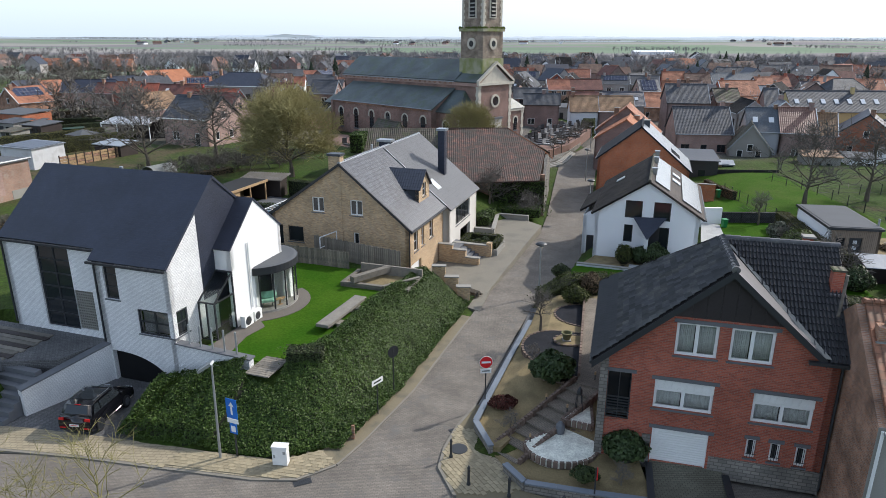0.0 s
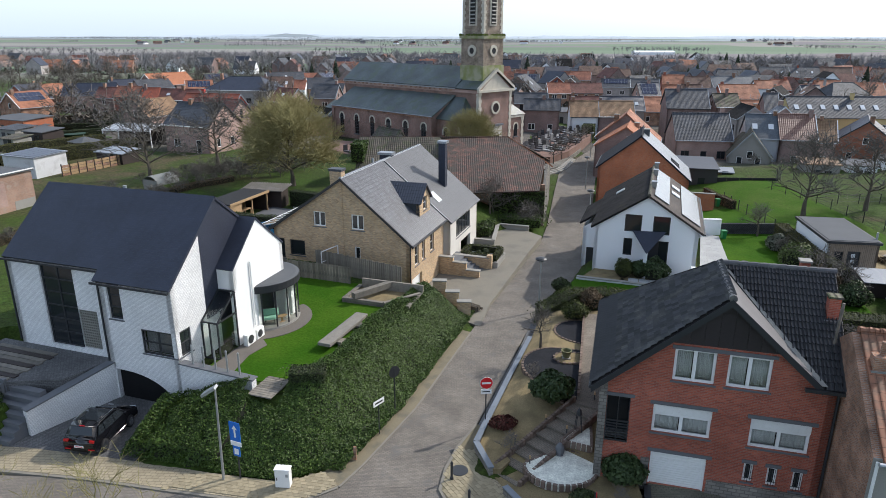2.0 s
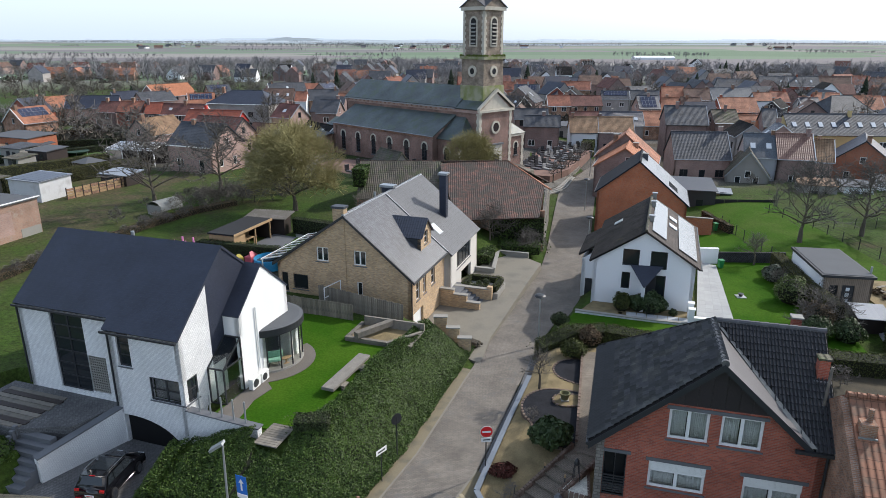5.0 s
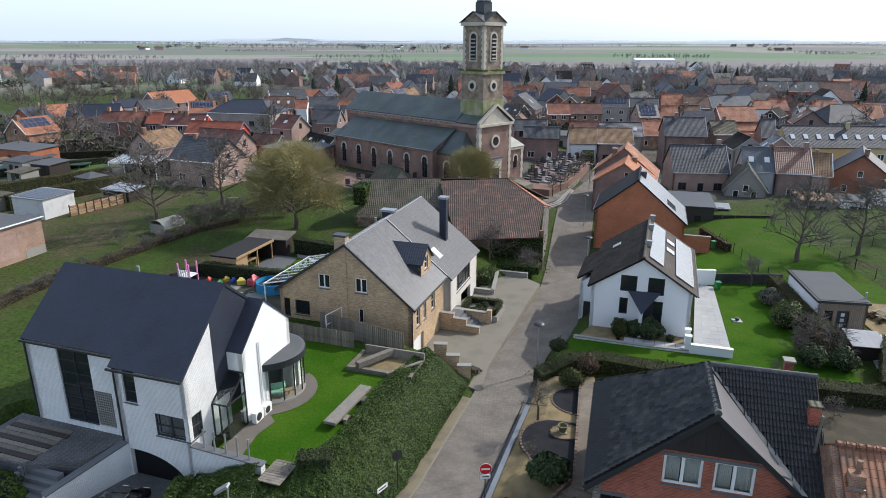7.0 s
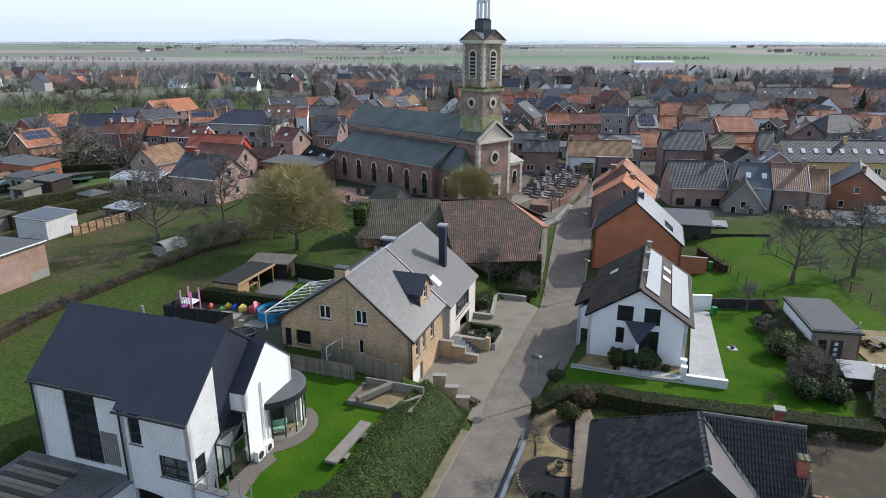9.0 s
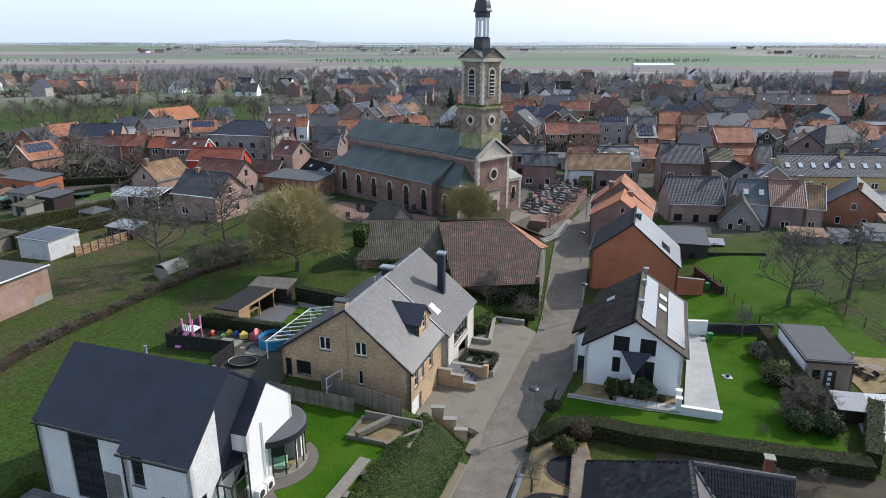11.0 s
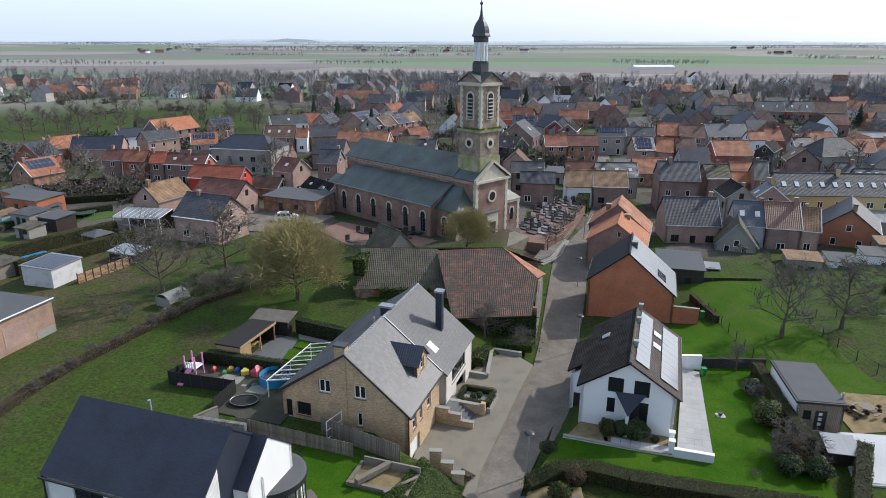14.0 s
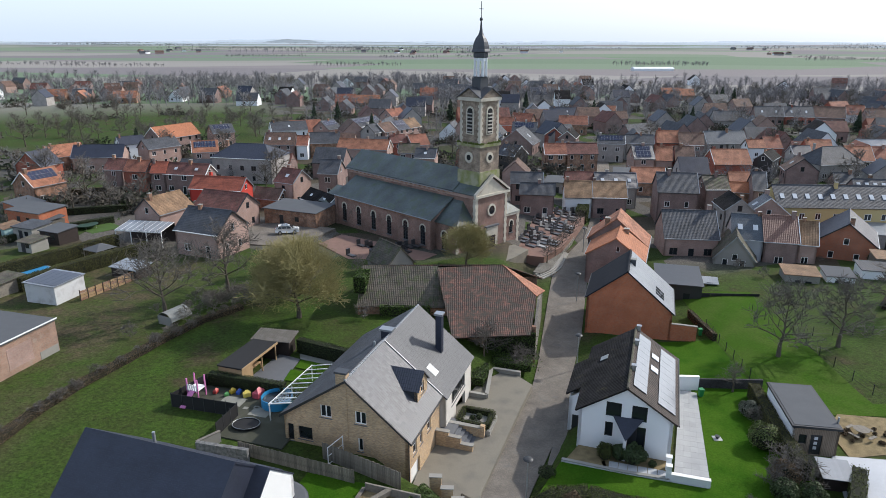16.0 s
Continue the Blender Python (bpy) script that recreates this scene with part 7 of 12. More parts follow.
village_house(23.9, 161.5, -1.0, -93, 4.8, 6.5, 5.7, 1.9, OLD_BRICK, TILE_MAROON, "brick house with maroon tiles")
village_house(30.5, 160.4, -1.0, -91, 6.8, 9.4, 5.1, 2.7, GREY_BRICK, TILE_BLUE, "house with navy tiles and skylights", sky=3)
village_house(10.3, 152.9, 0.8, -92, 4.8, 7.1, 5.3, 1.9, BROWN_BRICK, TILE_DARK, "low brick house with dark tiles behind the cemetery")
village_house(12.0, 143.3, 0.6, -96, 4.8, 7.2, 5.1, 1.9, BROWN_BRICK, TILE_DARK, "brick house with dark glazed tiles")
village_house(78.9, 232.4, -1.4, -87, 8.8, 6.5, 5.5, 3.5, GREY_BRICK, SLATE_BLUE, "grey brick house with slate roof")
village_house(85.8, 232.9, -1.4, -87, 8.8, 6.5, 5.5, 3.5, GREY_BRICK, SLATE_BLUE, "grey brick house with slate roof")
village_house(68.5, 194.8, -1.2, -87, 8.8, 10.2, 5.1, 3.5, RED_BRICK, TILE_ORANGE, "red brick house with orange tiles")
village_house(86.4, 213.6, -1.3, -87, 5.2, 5.3, 6.5, 2.1, RENDER_WHITE, TILE_ORANGE, "tall pale house with orange tiles")
village_house(93.8, 220.3, -1.3, -87, 7.2, 5.1, 5.7, 2.9, RED_BRICK, TILE_RED, "house with red tiles")
village_house(80.8, 189.6, -1.2, -35, 4.8, 10.0, 6.1, 1.9, METAL_DARK, TILE_BLACK, "dark clad house with a black roof")
village_house(91.2, 177.1, -1.1, 167, 7.8, 6.3, 6.1, 3.1, BROWN_BRICK, TILE_BROWN, "brown brick house with gable end", sky=1)
village_house(62.7, 140.3, -1.0, -91, 8.8, 22.4, 6.3, 3.5, YELLOW_RENDER, TILE_DARK, "long yellow rendered building with rows of skylights", sky=9)
village_house(64.9, 134.1, -1.0, 174, 8.2, 4.0, 4.9, 3.3, PINK_BRICK, TILE_BLUE, "house with a navy tiled gable roof", sky=1)
village_house(56.9, 135.7, -1.0, 177, 5.6, 7.6, 6.2, 2.2, GREY_BRICK, TILE_BLACK, "house with a black tiled gable roof")
village_house(52.0, 149.8, -1.0, -87, 6.0, 5.1, 7.0, 2.4, BROWN_BRICK, TILE_MOSSY, "brown brick house with a mossy roof")
village_house(67.0, 172.3, -1.1, -96, 4.8, 4.8, 4.1, 1.9, OLD_BRICK, TILE_ORANGE, "low outbuilding with pale orange tiles", chim=0)
village_house(62.0, 159.9, -1.1, -101, 4.8, 5.4, 4.1, 1.9, OLD_BRICK, TILE_ORANGE2, "low outbuilding with orange tiles", chim=0)
village_house(66.9, 158.4, -1.0, -102, 8.6, 2.7, 5.6, 3.4, BROWN_BRICK, TILE_DARK, "house with dark tiles")
village_house(96.5, 198.3, -1.2, -77, 10.5, 14.1, 4.8, 4.2, GREY_BRICK, TILE_DARK, "grey house with slate hips", hip=1)
village_house(109.7, 201.3, -1.2, -96, 8.6, 6.9, 5.4, 3.4, PINK_BRICK, TILE_ORANGE, "house with orange-brown tiles")
village_house(117.5, 201.3, -1.2, -97, 7.2, 5.9, 5.7, 2.9, PINK_BRICK, TILE_RED, "brick house with red tiles")
village_house(105.7, 216.9, -1.3, -96, 9.2, 7.4, 4.9, 3.7, RED_BRICK, TILE_ORANGE, "house with orange tiles")
village_house(137.7, 336.0, -1.8, -99, 10.2, 12.7, 4.1, 4.1, BROWN_BRICK, TILE_DARK, "terraced house with dark tiles", sky=2)
village_house(151.9, 337.4, -1.8, -99, 10.8, 13.1, 3.9, 4.3, RED_BRICK, TILE_DARK, "terraced house with dark tiles", sky=2)
village_house(167.8, 338.6, -1.8, -110, 11.4, 13.6, 3.6, 4.6, BROWN_BRICK, TILE_BROWN, "terraced house with brown tiles")
village_house(111.2, 315.9, -1.7, -97, 9.6, 13.7, 4.0, 3.8, GREY_BRICK, TILE_DARK, "grey low house with a dark roof")
village_house(131.7, 233.7, -1.4, -95, 4.8, 9.5, 4.3, 1.9, GREY_BRICK, SHEET_GREY, "hall with a pale sheet roof", chim=0)
village_house(97.8, 208.1, -1.3, -87, 5.4, 5.5, 5.4, 2.2, GREY_BRICK, SLATE, "house with slate roof")
village_house(92.3, 171.1, -1.1, -97, 5.2, 4.2, 4.3, 2.1, BROWN_BRICK, TILE_DARK, "low terraced building with dark tiles")
village_house(92.3, 162.1, -1.1, -97, 4.8, 7.3, 4.7, 1.9, BROWN_BRICK, TILE_DARK, "low terraced building with dark tiles and skylights", sky=4)
village_house(188.5, 348.2, -1.9, -108, 10.6, 7.8, 3.8, 4.2, RENDER_WHITE, TILE_RED, "pale house with red tiles")
village_house(187.7, 330.4, -1.8, -104, 9.4, 8.9, 4.2, 3.8, PINK_BRICK, TILE_BROWN, "pink house with a brown roof")
village_house(36.8, 125.0, -1.1, -94, 9.0, 9.3, 4.2, 4.0, PINK_BRICK, TILE_DARK, "old brick house with a dark weathered roof", chim=1)
village_house(48.9, 121.3, -1.1, -103, 8.0, 5.0, 5.0, 3.4, GREY_RENDER, SLATE_BLUE, "grey rendered house with blue slate and skylights", sky=2)
village_house(53.6, 119.9, -1.1, -101, 8.0, 5.4, 5.0, 3.6, BROWN_BRICK, TILE_MAROON2, "brick house with glazed maroon-brown tiles")
village_house(59.8, 118.7, -1.1, -107, 7.0, 3.0, 4.6, 3.2, PINK_BRICK, TILE_BROWN2, "brick house with light brown tiles")
village_house(63.0, 116.6, -1.1, -28, 9.4, 12.0, 4.0, 3.6, ORANGE_BRICK2, SLATE, "orange brick gabled house with slate")
village_house(43.1, 110.5, -1.1, -19, 6.6, 10.0, 2.4, 4.0, CONCRETE, TILE_MOSSY, "old grey barn with a mossy roof")

# ---- trees ----
def branch_mesh(name, segs, mat):
    verts, faces = [], []
    for a, b, r0, r1, n in segs:
        w = (b - a)
        if w.length < 1e-6:
            continue
        w = w.normalized()
        u = w.orthogonal().normalized()
        v = w.cross(u)
        k = len(verts)
        for c, r in ((a, r0), (b, r1)):
            for i in range(n):
                t = 2 * math.pi * i / n
                verts.append(c + (u * math.cos(t) + v * math.sin(t)) * r)
        for i in range(n):
            j = (i + 1) % n
            faces.append((k + i, k + j, k + n + j, k + n + i))
    me = bpy.data.meshes.new(name)
    me.from_pydata(verts, [], faces)
    me.materials.append(mat)
    return me


def grow(rng, height, trunk_h, spread, depth, kids, r, droop=0.0, thin=0.012):
    """Limbs and twigs of a bare tree: (limbs, twigs) as tapered pieces."""
    limbs, twigs = [], []

    def limb(p, d, length, rad, level):
        n = 3 if level < 2 else 2
        for i in range(n):
            d2 = (d + Vector((rng.uniform(-1, 1), rng.uniform(-1, 1), rng.uniform(-0.6, 0.8) - droop * level * 0.3)) * 0.22).normalized()
            q = p + d2 * (length / n)
            r1 = max(rad * (1 - 0.45 / n), thin * 0.8)
            (limbs if level < 2 else twigs).append((p, q, rad, r1, 6 if level == 0 else 4 if level < 2 else 3))
            p, d, rad = q, d2, r1
            if level < depth:
                for _ in range(kids[min(level, len(kids) - 1)] if i > 0 or level > 0 else 0):
                    s = Vector((rng.uniform(-1, 1), rng.uniform(-1, 1), rng.uniform(-0.35, 0.75) - droop * 0.4))
                    d3 = (d * 0.55 + s.normalized() * spread).normalized()
                    limb(p, d3, length * rng.uniform(0.5, 0.78), max(rad * 0.6, thin), level + 1)
    for i in range(3):
        a, b = Vector((0, 0, trunk_h * i / 3 - (0.3 if i == 0 else 0))), Vector((rng.uniform(-0.05, 0.05), rng.uniform(-0.05, 0.05), trunk_h * (i + 1) / 3))
        limbs.append((a, b, r * (1.25 - 0.12 * i), r * (1.13 - 0.12 * i), 8))
    crown = height - trunk_h
    p, rad = Vector((0, 0, trunk_h)), r * 0.8
    n = 8
    for i in range(n):
        q = Vector((p.x + rng.uniform(-0.12, 0.12), p.y + rng.uniform(-0.12, 0.12), trunk_h + crown * 0.72 * (i + 1) / n))
        limbs.append((p, q, rad, rad * 0.86, 6))
        p, rad = q, rad * 0.86
        for k in range(2 if i else 3):
            a = 2 * math.pi * (0.38 * i + k / (2 if i else 3) + rng.random() * 0.25)
            rise = 0.45 + 0.9 * i / n
            d = Vector((math.cos(a) * spread, math.sin(a) * spread, rise)).normalized()
            limb(p, d, crown * rng.uniform(0.30, 0.44) * (1.12 - 0.6 * i / n), rad * 0.6, 0 if i < 5 else 1)
    return limbs, twigs


def bare_tree(name, label, seed, height, trunk_h, spread, depth, kids, r, bark=BARK, twig=TWIG, droop=0.0, thin=0.012):
    rng = random.Random(seed)
    limbs, twigs = grow(rng, height, trunk_h, spread, depth, kids, r, droop, thin)
    t = thing(name, pose(0, 0, -400), label, "tree", "bare trees")
    a = new("trunk", branch_mesh("trunk", limbs, bark))
    b = new("crown", branch_mesh("crown", twigs, twig))
    a.parent = b.parent = t
    return t


def stand(proto, x, y, turn=0.0, size=1.0, label="", z=None):
    c = copy_thing(proto, pose(x, y, ground_z(x, y) if z is None else z, 0, 0, turn))
    c.scale = (size, size, size)
    if label:
        c["label"] = label
    return c


OAK = bare_tree("bare_tree", "leafless fruit tree with a spreading brown crown on grass", 3, 9.5, 1.6, 0.95, 3, (1, 2, 3), 0.24, BARK, TWIG, 0.0, 0.028)
OAK2 = bare_tree("bare_tree", "leafless broad tree with grey-brown twigs on grass", 11, 9.0, 1.5, 1.0, 3, (1, 2, 3), 0.23, BARK, TWIG, 0.0, 0.028)
WILLOW = bare_tree("willow_tree", "round willow with dense yellowish bare twigs", 7, 8.0, 0.9, 1.0, 3, (2, 4, 4), 0.24, BARK, TWIG_YELLOW, 0.0, 0.026)
tips = random.Random(12)
sprays = []
for i in range(7000):
    a, u_ = tips.uniform(0, 6.283), tips.uniform(-0.55, 1.0)
    k = tips.uniform(0.72, 1.03) * (1 + 0.16 * noise.noise(Vector((2.2 * math.cos(a), 2.2 * math.sin(a), 2.5 * u_))))
    c_ = math.sqrt(max(0.0, 1 - u_ * u_))
    p = Vector((4.3 * c_ * k * math.cos(a), 4.3 * c_ * k * math.sin(a), 4.2 + 3.9 * u_ * k))
    d = (Vector((p.x, p.y, (p.z - 2.0) * 0.8)).normalized() + Vector((tips.uniform(-0.6, 0.6), tips.uniform(-0.6, 0.6), tips.uniform(-0.3, 0.6)))).normalized()
    sprays.append((p, p + d * tips.uniform(0.35, 0.8), 0.014, 0.006, 3))
tip = new("twig_haze", branch_mesh("twig_haze", sprays, TWIG_YELLOW))
tip.parent = WILLOW
POLLARD = bare_tree("small_tree", "small pruned bare tree with reddish twigs", 5, 3.0, 1.0, 1.0, 2, (2, 3), 0.08, BARK, TWIG, 0.0, 0.008)
TREE_M = [bare_tree("bare_tree", "leafless village tree with brown twigs", 20 + i, 10.0, 1.8, 0.85, 2, (2, 2) if i < 2 else (1, 2), 0.24, BARK, TWIG, 0.0, 0.05 if i < 2 else 0.06) for i in range(4)]
def far_tree(seed, height, width):
    """Small cheap tree for woods seen from hundreds of metres away."""
    r = random.Random(seed)
    limbs, twigs = [], []
    top = Vector((r.uniform(-0.3, 0.3), r.uniform(-0.3, 0.3), height * 0.75))
    limbs.append((Vector((0, 0, -0.3)), Vector((0, 0, height * 0.2)), 0.24, 0.19, 4))
    limbs.append((Vector((0, 0, height * 0.2)), top, 0.19, 0.06, 3))
    for i in range(11):
        h = height * (0.16 + 0.52 * i / 10)
        a = 2.4 * i + r.random()
        reach = width * (0.5 + 0.5 * math.sin(math.pi * (0.2 + 0.65 * i / 10))) * r.uniform(0.6, 1.0)
        p = Vector((0, 0, h))
        q = p + Vector((math.cos(a) * reach, math.sin(a) * reach, height * r.uniform(0.1, 0.26)))
        limbs.append((p, q, 0.11, 0.05, 3))
        for k in range(6):
            f = 0.25 + 0.15 * k
            b = p.lerp(q, f)
            d = Vector((r.uniform(-1, 1), r.uniform(-1, 1), r.uniform(-0.2, 1.0))).normalized()
            twigs.append((b, b + d * height * r.uniform(0.10, 0.22), 0.075, 0.03, 3))
    t = thing("bare_tree", pose(0, 0, -400), "distant leafless hazy brown tree", "tree", "bare trees")
    for n, segs, m in (("trunk", limbs, BARK), ("crown", twigs, TWIG)):
        o = new(n, branch_mesh(n, segs, m))
        o.parent = t
    return t


TREE_F = [far_tree(40 + i, 10.5 + i, 4.2 - 0.7 * i) for i in range(3)]
def conifer(name, label, seed, height, radius):
    """An evergreen: a trunk in whorls of drooping dark sprays."""
    r = random.Random(seed)
    t = thing(name, pose(0, 0, -400), label, "tree", "evergreens")
    sprays = []
    for i in range(230):
        h = height * (0.06 + 0.92 * (i / 230))
        reach = radius * (1 - h / height) ** 0.8 * r.uniform(0.55, 1.1) + 0.12
        a = r.uniform(0, 6.28)
        p = Vector((math.cos(a) * reach * 0.15, math.sin(a) * reach * 0.15, h + 0.2))
        q = Vector((math.cos(a) * reach, math.sin(a) * reach, h - reach * r.uniform(0.0, 0.35)))
        m = p.lerp(q, 0.6)
        w = 0.1 + 0.16 * reach
        sprays += [(p, m, 0.05, w, 4), (m, q, w, 0.02, 4)]
    for n, segs, mat in (("trunk", [(Vector((0, 0, -0.3)), Vector((0, 0, height * 0.9)), 0.2, 0.05, 6)], BARK), ("crown", sprays, EVERGREEN)):
        o = new(n, branch_mesh(n, segs, mat))
        o.parent = t
    return t


CONIFER = conifer("evergreen_tree", "dark green conifer among the houses", 4, 9.0, 2.2)
SCRUB = bare_tree("bare_shrub", "leafless brown garden shrub", 61, 2.4, 0.12, 1.1, 2, (1, 2), 0.05, TWIG, TWIG, 0.0, 0.025)
SHRUB = bare_tree("bare_shrub", "dense leafless shrub with brown twigs", 60, 2.6, 0.15, 1.1, 2, (2, 3), 0.05, TWIG, TWIG)

for p, x, y, s, a in ((OAK, -38.6, 78.6, 1.15, 10), (OAK2, -33.5, 87.5, 1.2, 80), (WILLOW, -21.0, 79.0, 1.3, 0), (OAK, 38.6, 74.5, 1.0, 140), (OAK2, 47.2, 77.5, 1.05, 200), (OAK, 60, 88, 1.0, 50), (OAK2, 56, 70, 0.9, 10), (POLLARD, 29.6, 64.9, 1.3, 0), (WILLOW, 0.5, 100.5, 0.85, 130)):
    stand(p, x, y, a, s)

# ---- far village ----
def plain_house(name, w, l, e, r, brick, tile, label, rich=False):
    h = thing(name, pose(0, 0, -400), label, "house", "distant houses")
    bm = bmesh.new()
    pts = [(0, 0), (w, 0), (w, l), (0, l)]
    prism(bm, pts, -2, e)
    for y in (0.0, l):
        f = [bm.verts.new(p) for p in ((0, y, e), (w, y, e), (w / 2, y, e + r))]
        bm.faces.new(f if y == 0 else f[::-1])
    part("wall", bm, brick, h)
    k = r / (w / 2)
    bm = bmesh.new()          # one folded roof
    fold = [(-0.3, e - 0.3 * k), (w / 2, e + r), (w + 0.3, e - 0.3 * k)]
    rows = [[bm.verts.new((x, y, z + d)) for x, z in fold for d in (0.08, -0.1)] for y in (-0.2, l + 0.2)]
    a, b = rows
    for i in (0, 2):
        bm.faces.new((a[i], a[i + 2], b[i + 2], b[i])), bm.faces.new((a[i + 1], b[i + 1], b[i + 3], a[i + 3]))
        for q in rows:
            bm.faces.new((q[i], q[i + 1], q[i + 3], q[i + 2]))
    bm.faces.new((a[0], b[0], b[1], a[1])), bm.faces.new((a[4], a[5], b[5], b[4]))
    bmesh.ops.recalc_face_normals(bm, faces=bm.faces)
    part("roof", bm, tile, h)
    part("window", boxed(w * 0.25 - 0.5, w * 0.25 + 0.5, -0.05, 0.02, 1.0, 2.2), PANE, h)
    part("window", boxed(w - 0.02, w + 0.05, l * 0.4 - 0.6, l * 0.4 + 0.6, 1.2, 2.4), PANE, h)
    if rich:
        for x0, x1, y0, y1, z0 in ((w * 0.7 - 0.5, w * 0.7 + 0.5, -0.05, 0.02, 1.0), (w * 0.5 - 0.45, w * 0.5 + 0.45, -0.05, 0.02, e - 0.6), (w * 0.4 - 0.5, w * 0.4 + 0.5, l - 0.02, l + 0.05, 1.0), (w - 0.02, w + 0.05, l * 0.75 - 0.5, l * 0.75 + 0.5, 1.2), (-0.05, 0.02, l * 0.35 - 0.5, l * 0.35 + 0.5, 1.1)):
            part("window", boxed(x0, x1, y0, y1, z0, z0 + 1.25), PANE, h)
    return h


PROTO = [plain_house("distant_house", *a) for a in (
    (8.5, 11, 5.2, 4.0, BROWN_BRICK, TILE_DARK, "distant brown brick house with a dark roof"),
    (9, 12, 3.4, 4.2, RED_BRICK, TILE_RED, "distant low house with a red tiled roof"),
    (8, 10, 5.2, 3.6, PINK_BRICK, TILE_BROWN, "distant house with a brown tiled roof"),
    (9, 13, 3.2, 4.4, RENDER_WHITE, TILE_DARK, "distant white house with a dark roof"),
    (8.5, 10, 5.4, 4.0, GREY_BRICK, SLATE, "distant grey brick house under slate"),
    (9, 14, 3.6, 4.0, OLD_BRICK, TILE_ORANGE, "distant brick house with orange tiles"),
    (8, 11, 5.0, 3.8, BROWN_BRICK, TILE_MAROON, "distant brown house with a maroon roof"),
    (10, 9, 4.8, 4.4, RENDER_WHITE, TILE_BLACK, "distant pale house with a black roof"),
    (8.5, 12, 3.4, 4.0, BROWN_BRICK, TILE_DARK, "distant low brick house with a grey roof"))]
rng = random.Random(12)
placed = []


def open_land(x, y):
    """Orchard and meadows left of the church, the street, and the farmland past the village."""
    if y < 228 or y > 700:
        return True
    s = x / y
    if s < -0.24 and y < 400:
        return True
    if s < -0.24 and y > 560:
        return True
    if y > 480 + 170 * noise.noise(Vector((s * 3.0, 1.7, 0))) + (60 if s < 0.2 else 0) and rng.random() < 0.75:
        return True
    return abs(s) > 0.95


tries = 0
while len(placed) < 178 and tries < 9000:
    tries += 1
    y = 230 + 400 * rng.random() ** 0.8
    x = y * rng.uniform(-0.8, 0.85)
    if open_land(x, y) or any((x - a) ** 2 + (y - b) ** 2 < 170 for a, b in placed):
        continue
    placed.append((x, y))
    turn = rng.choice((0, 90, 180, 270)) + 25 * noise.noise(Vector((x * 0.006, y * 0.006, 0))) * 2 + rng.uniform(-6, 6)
    # Orange and red picked seldom: muted roof colours stand in for haze.
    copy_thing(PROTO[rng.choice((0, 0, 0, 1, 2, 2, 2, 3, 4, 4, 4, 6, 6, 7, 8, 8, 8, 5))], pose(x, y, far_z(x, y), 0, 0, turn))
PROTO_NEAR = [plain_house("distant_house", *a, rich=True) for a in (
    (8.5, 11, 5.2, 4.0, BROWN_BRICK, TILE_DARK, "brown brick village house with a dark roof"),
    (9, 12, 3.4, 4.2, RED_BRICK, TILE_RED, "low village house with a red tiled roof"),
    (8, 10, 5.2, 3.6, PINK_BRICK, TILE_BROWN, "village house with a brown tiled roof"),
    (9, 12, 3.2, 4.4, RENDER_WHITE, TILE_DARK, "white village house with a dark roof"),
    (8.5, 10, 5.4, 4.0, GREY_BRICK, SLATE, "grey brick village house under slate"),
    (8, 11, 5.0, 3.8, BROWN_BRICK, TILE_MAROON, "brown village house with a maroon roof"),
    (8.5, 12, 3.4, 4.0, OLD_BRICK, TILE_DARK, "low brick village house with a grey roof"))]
# closer in, the rows behind the first houses
near_homes = [(o.matrix_basis @ Vector((4, 4, 0))).to_2d() for o in scene.objects if o.name.startswith("village_house")]
taken = [(v.x, v.y) for v in near_homes] + [(x, y) for x, y in placed]
fill, tries = [], 0
while len(fill) < 38 and tries < 9000:
    tries += 1
    y = 165 + 150 * rng.random()
    x = y * rng.uniform(-0.66, 0.74)
    if (x < 0 and y < 185) or (x / y < -0.20 and y > 205) or lerp(y, ROAD_L) - 9 < x < lerp(y, ROAD_R) + 8 or -52 < x < 6 and y < 195:
        continue
    if any((x - a) ** 2 + (y - b) ** 2 < 145 for a, b in taken):
        continue
    taken.append((x, y)), fill.append((x, y))
    turn = rng.choice((-95, -95, -90, -12, 168)) + rng.uniform(-6, 6)
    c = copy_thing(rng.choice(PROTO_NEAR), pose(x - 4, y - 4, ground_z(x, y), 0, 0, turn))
    f = rng.uniform(0.75, 0.95)
    c.scale = (f, f * rng.uniform(0.8, 1.1), f)
placed += fill
for p in PROTO + PROTO_NEAR:
    for o in (*p.children_recursive, p):
        bpy.data.objects.remove(o)

# trees between the houses, in the orchard and along the fields
spots = []
for i in range(420):
    y = 132 + 440 * rng.random() ** 1.3
    x = y * rng.uniform(-0.7, 0.8)
    if any((x - a) ** 2 + (y - b) ** 2 < 40 for a, b in placed) or any((x - a) ** 2 + (y - b) ** 2 < 45 for a, b in taken) or lerp(y, ROAD_L) - 12 < x < lerp(y, ROAD_R) + 6 or (y < 165 and -45 < x < 60):
        continue
    if len(spots) > 140:
        break
    spots.append((x, y))
for x, y in spots:
    stand(rng.choice(TREE_M), x, y, rng.uniform(0, 360), rng.uniform(0.7, 1.15))
for i in range(9):
    for j in range(7):
        x, y = -215 + 17 * i + rng.uniform(-3, 3) + 4 * j, 262 + 15 * j + rng.uniform(-3, 3)
        if x / y > -0.27:
            continue
        stand(rng.choice(TREE_M), x, y, rng.uniform(0, 360), rng.uniform(0.5, 0.75), "leafless orchard tree in a row on grass")


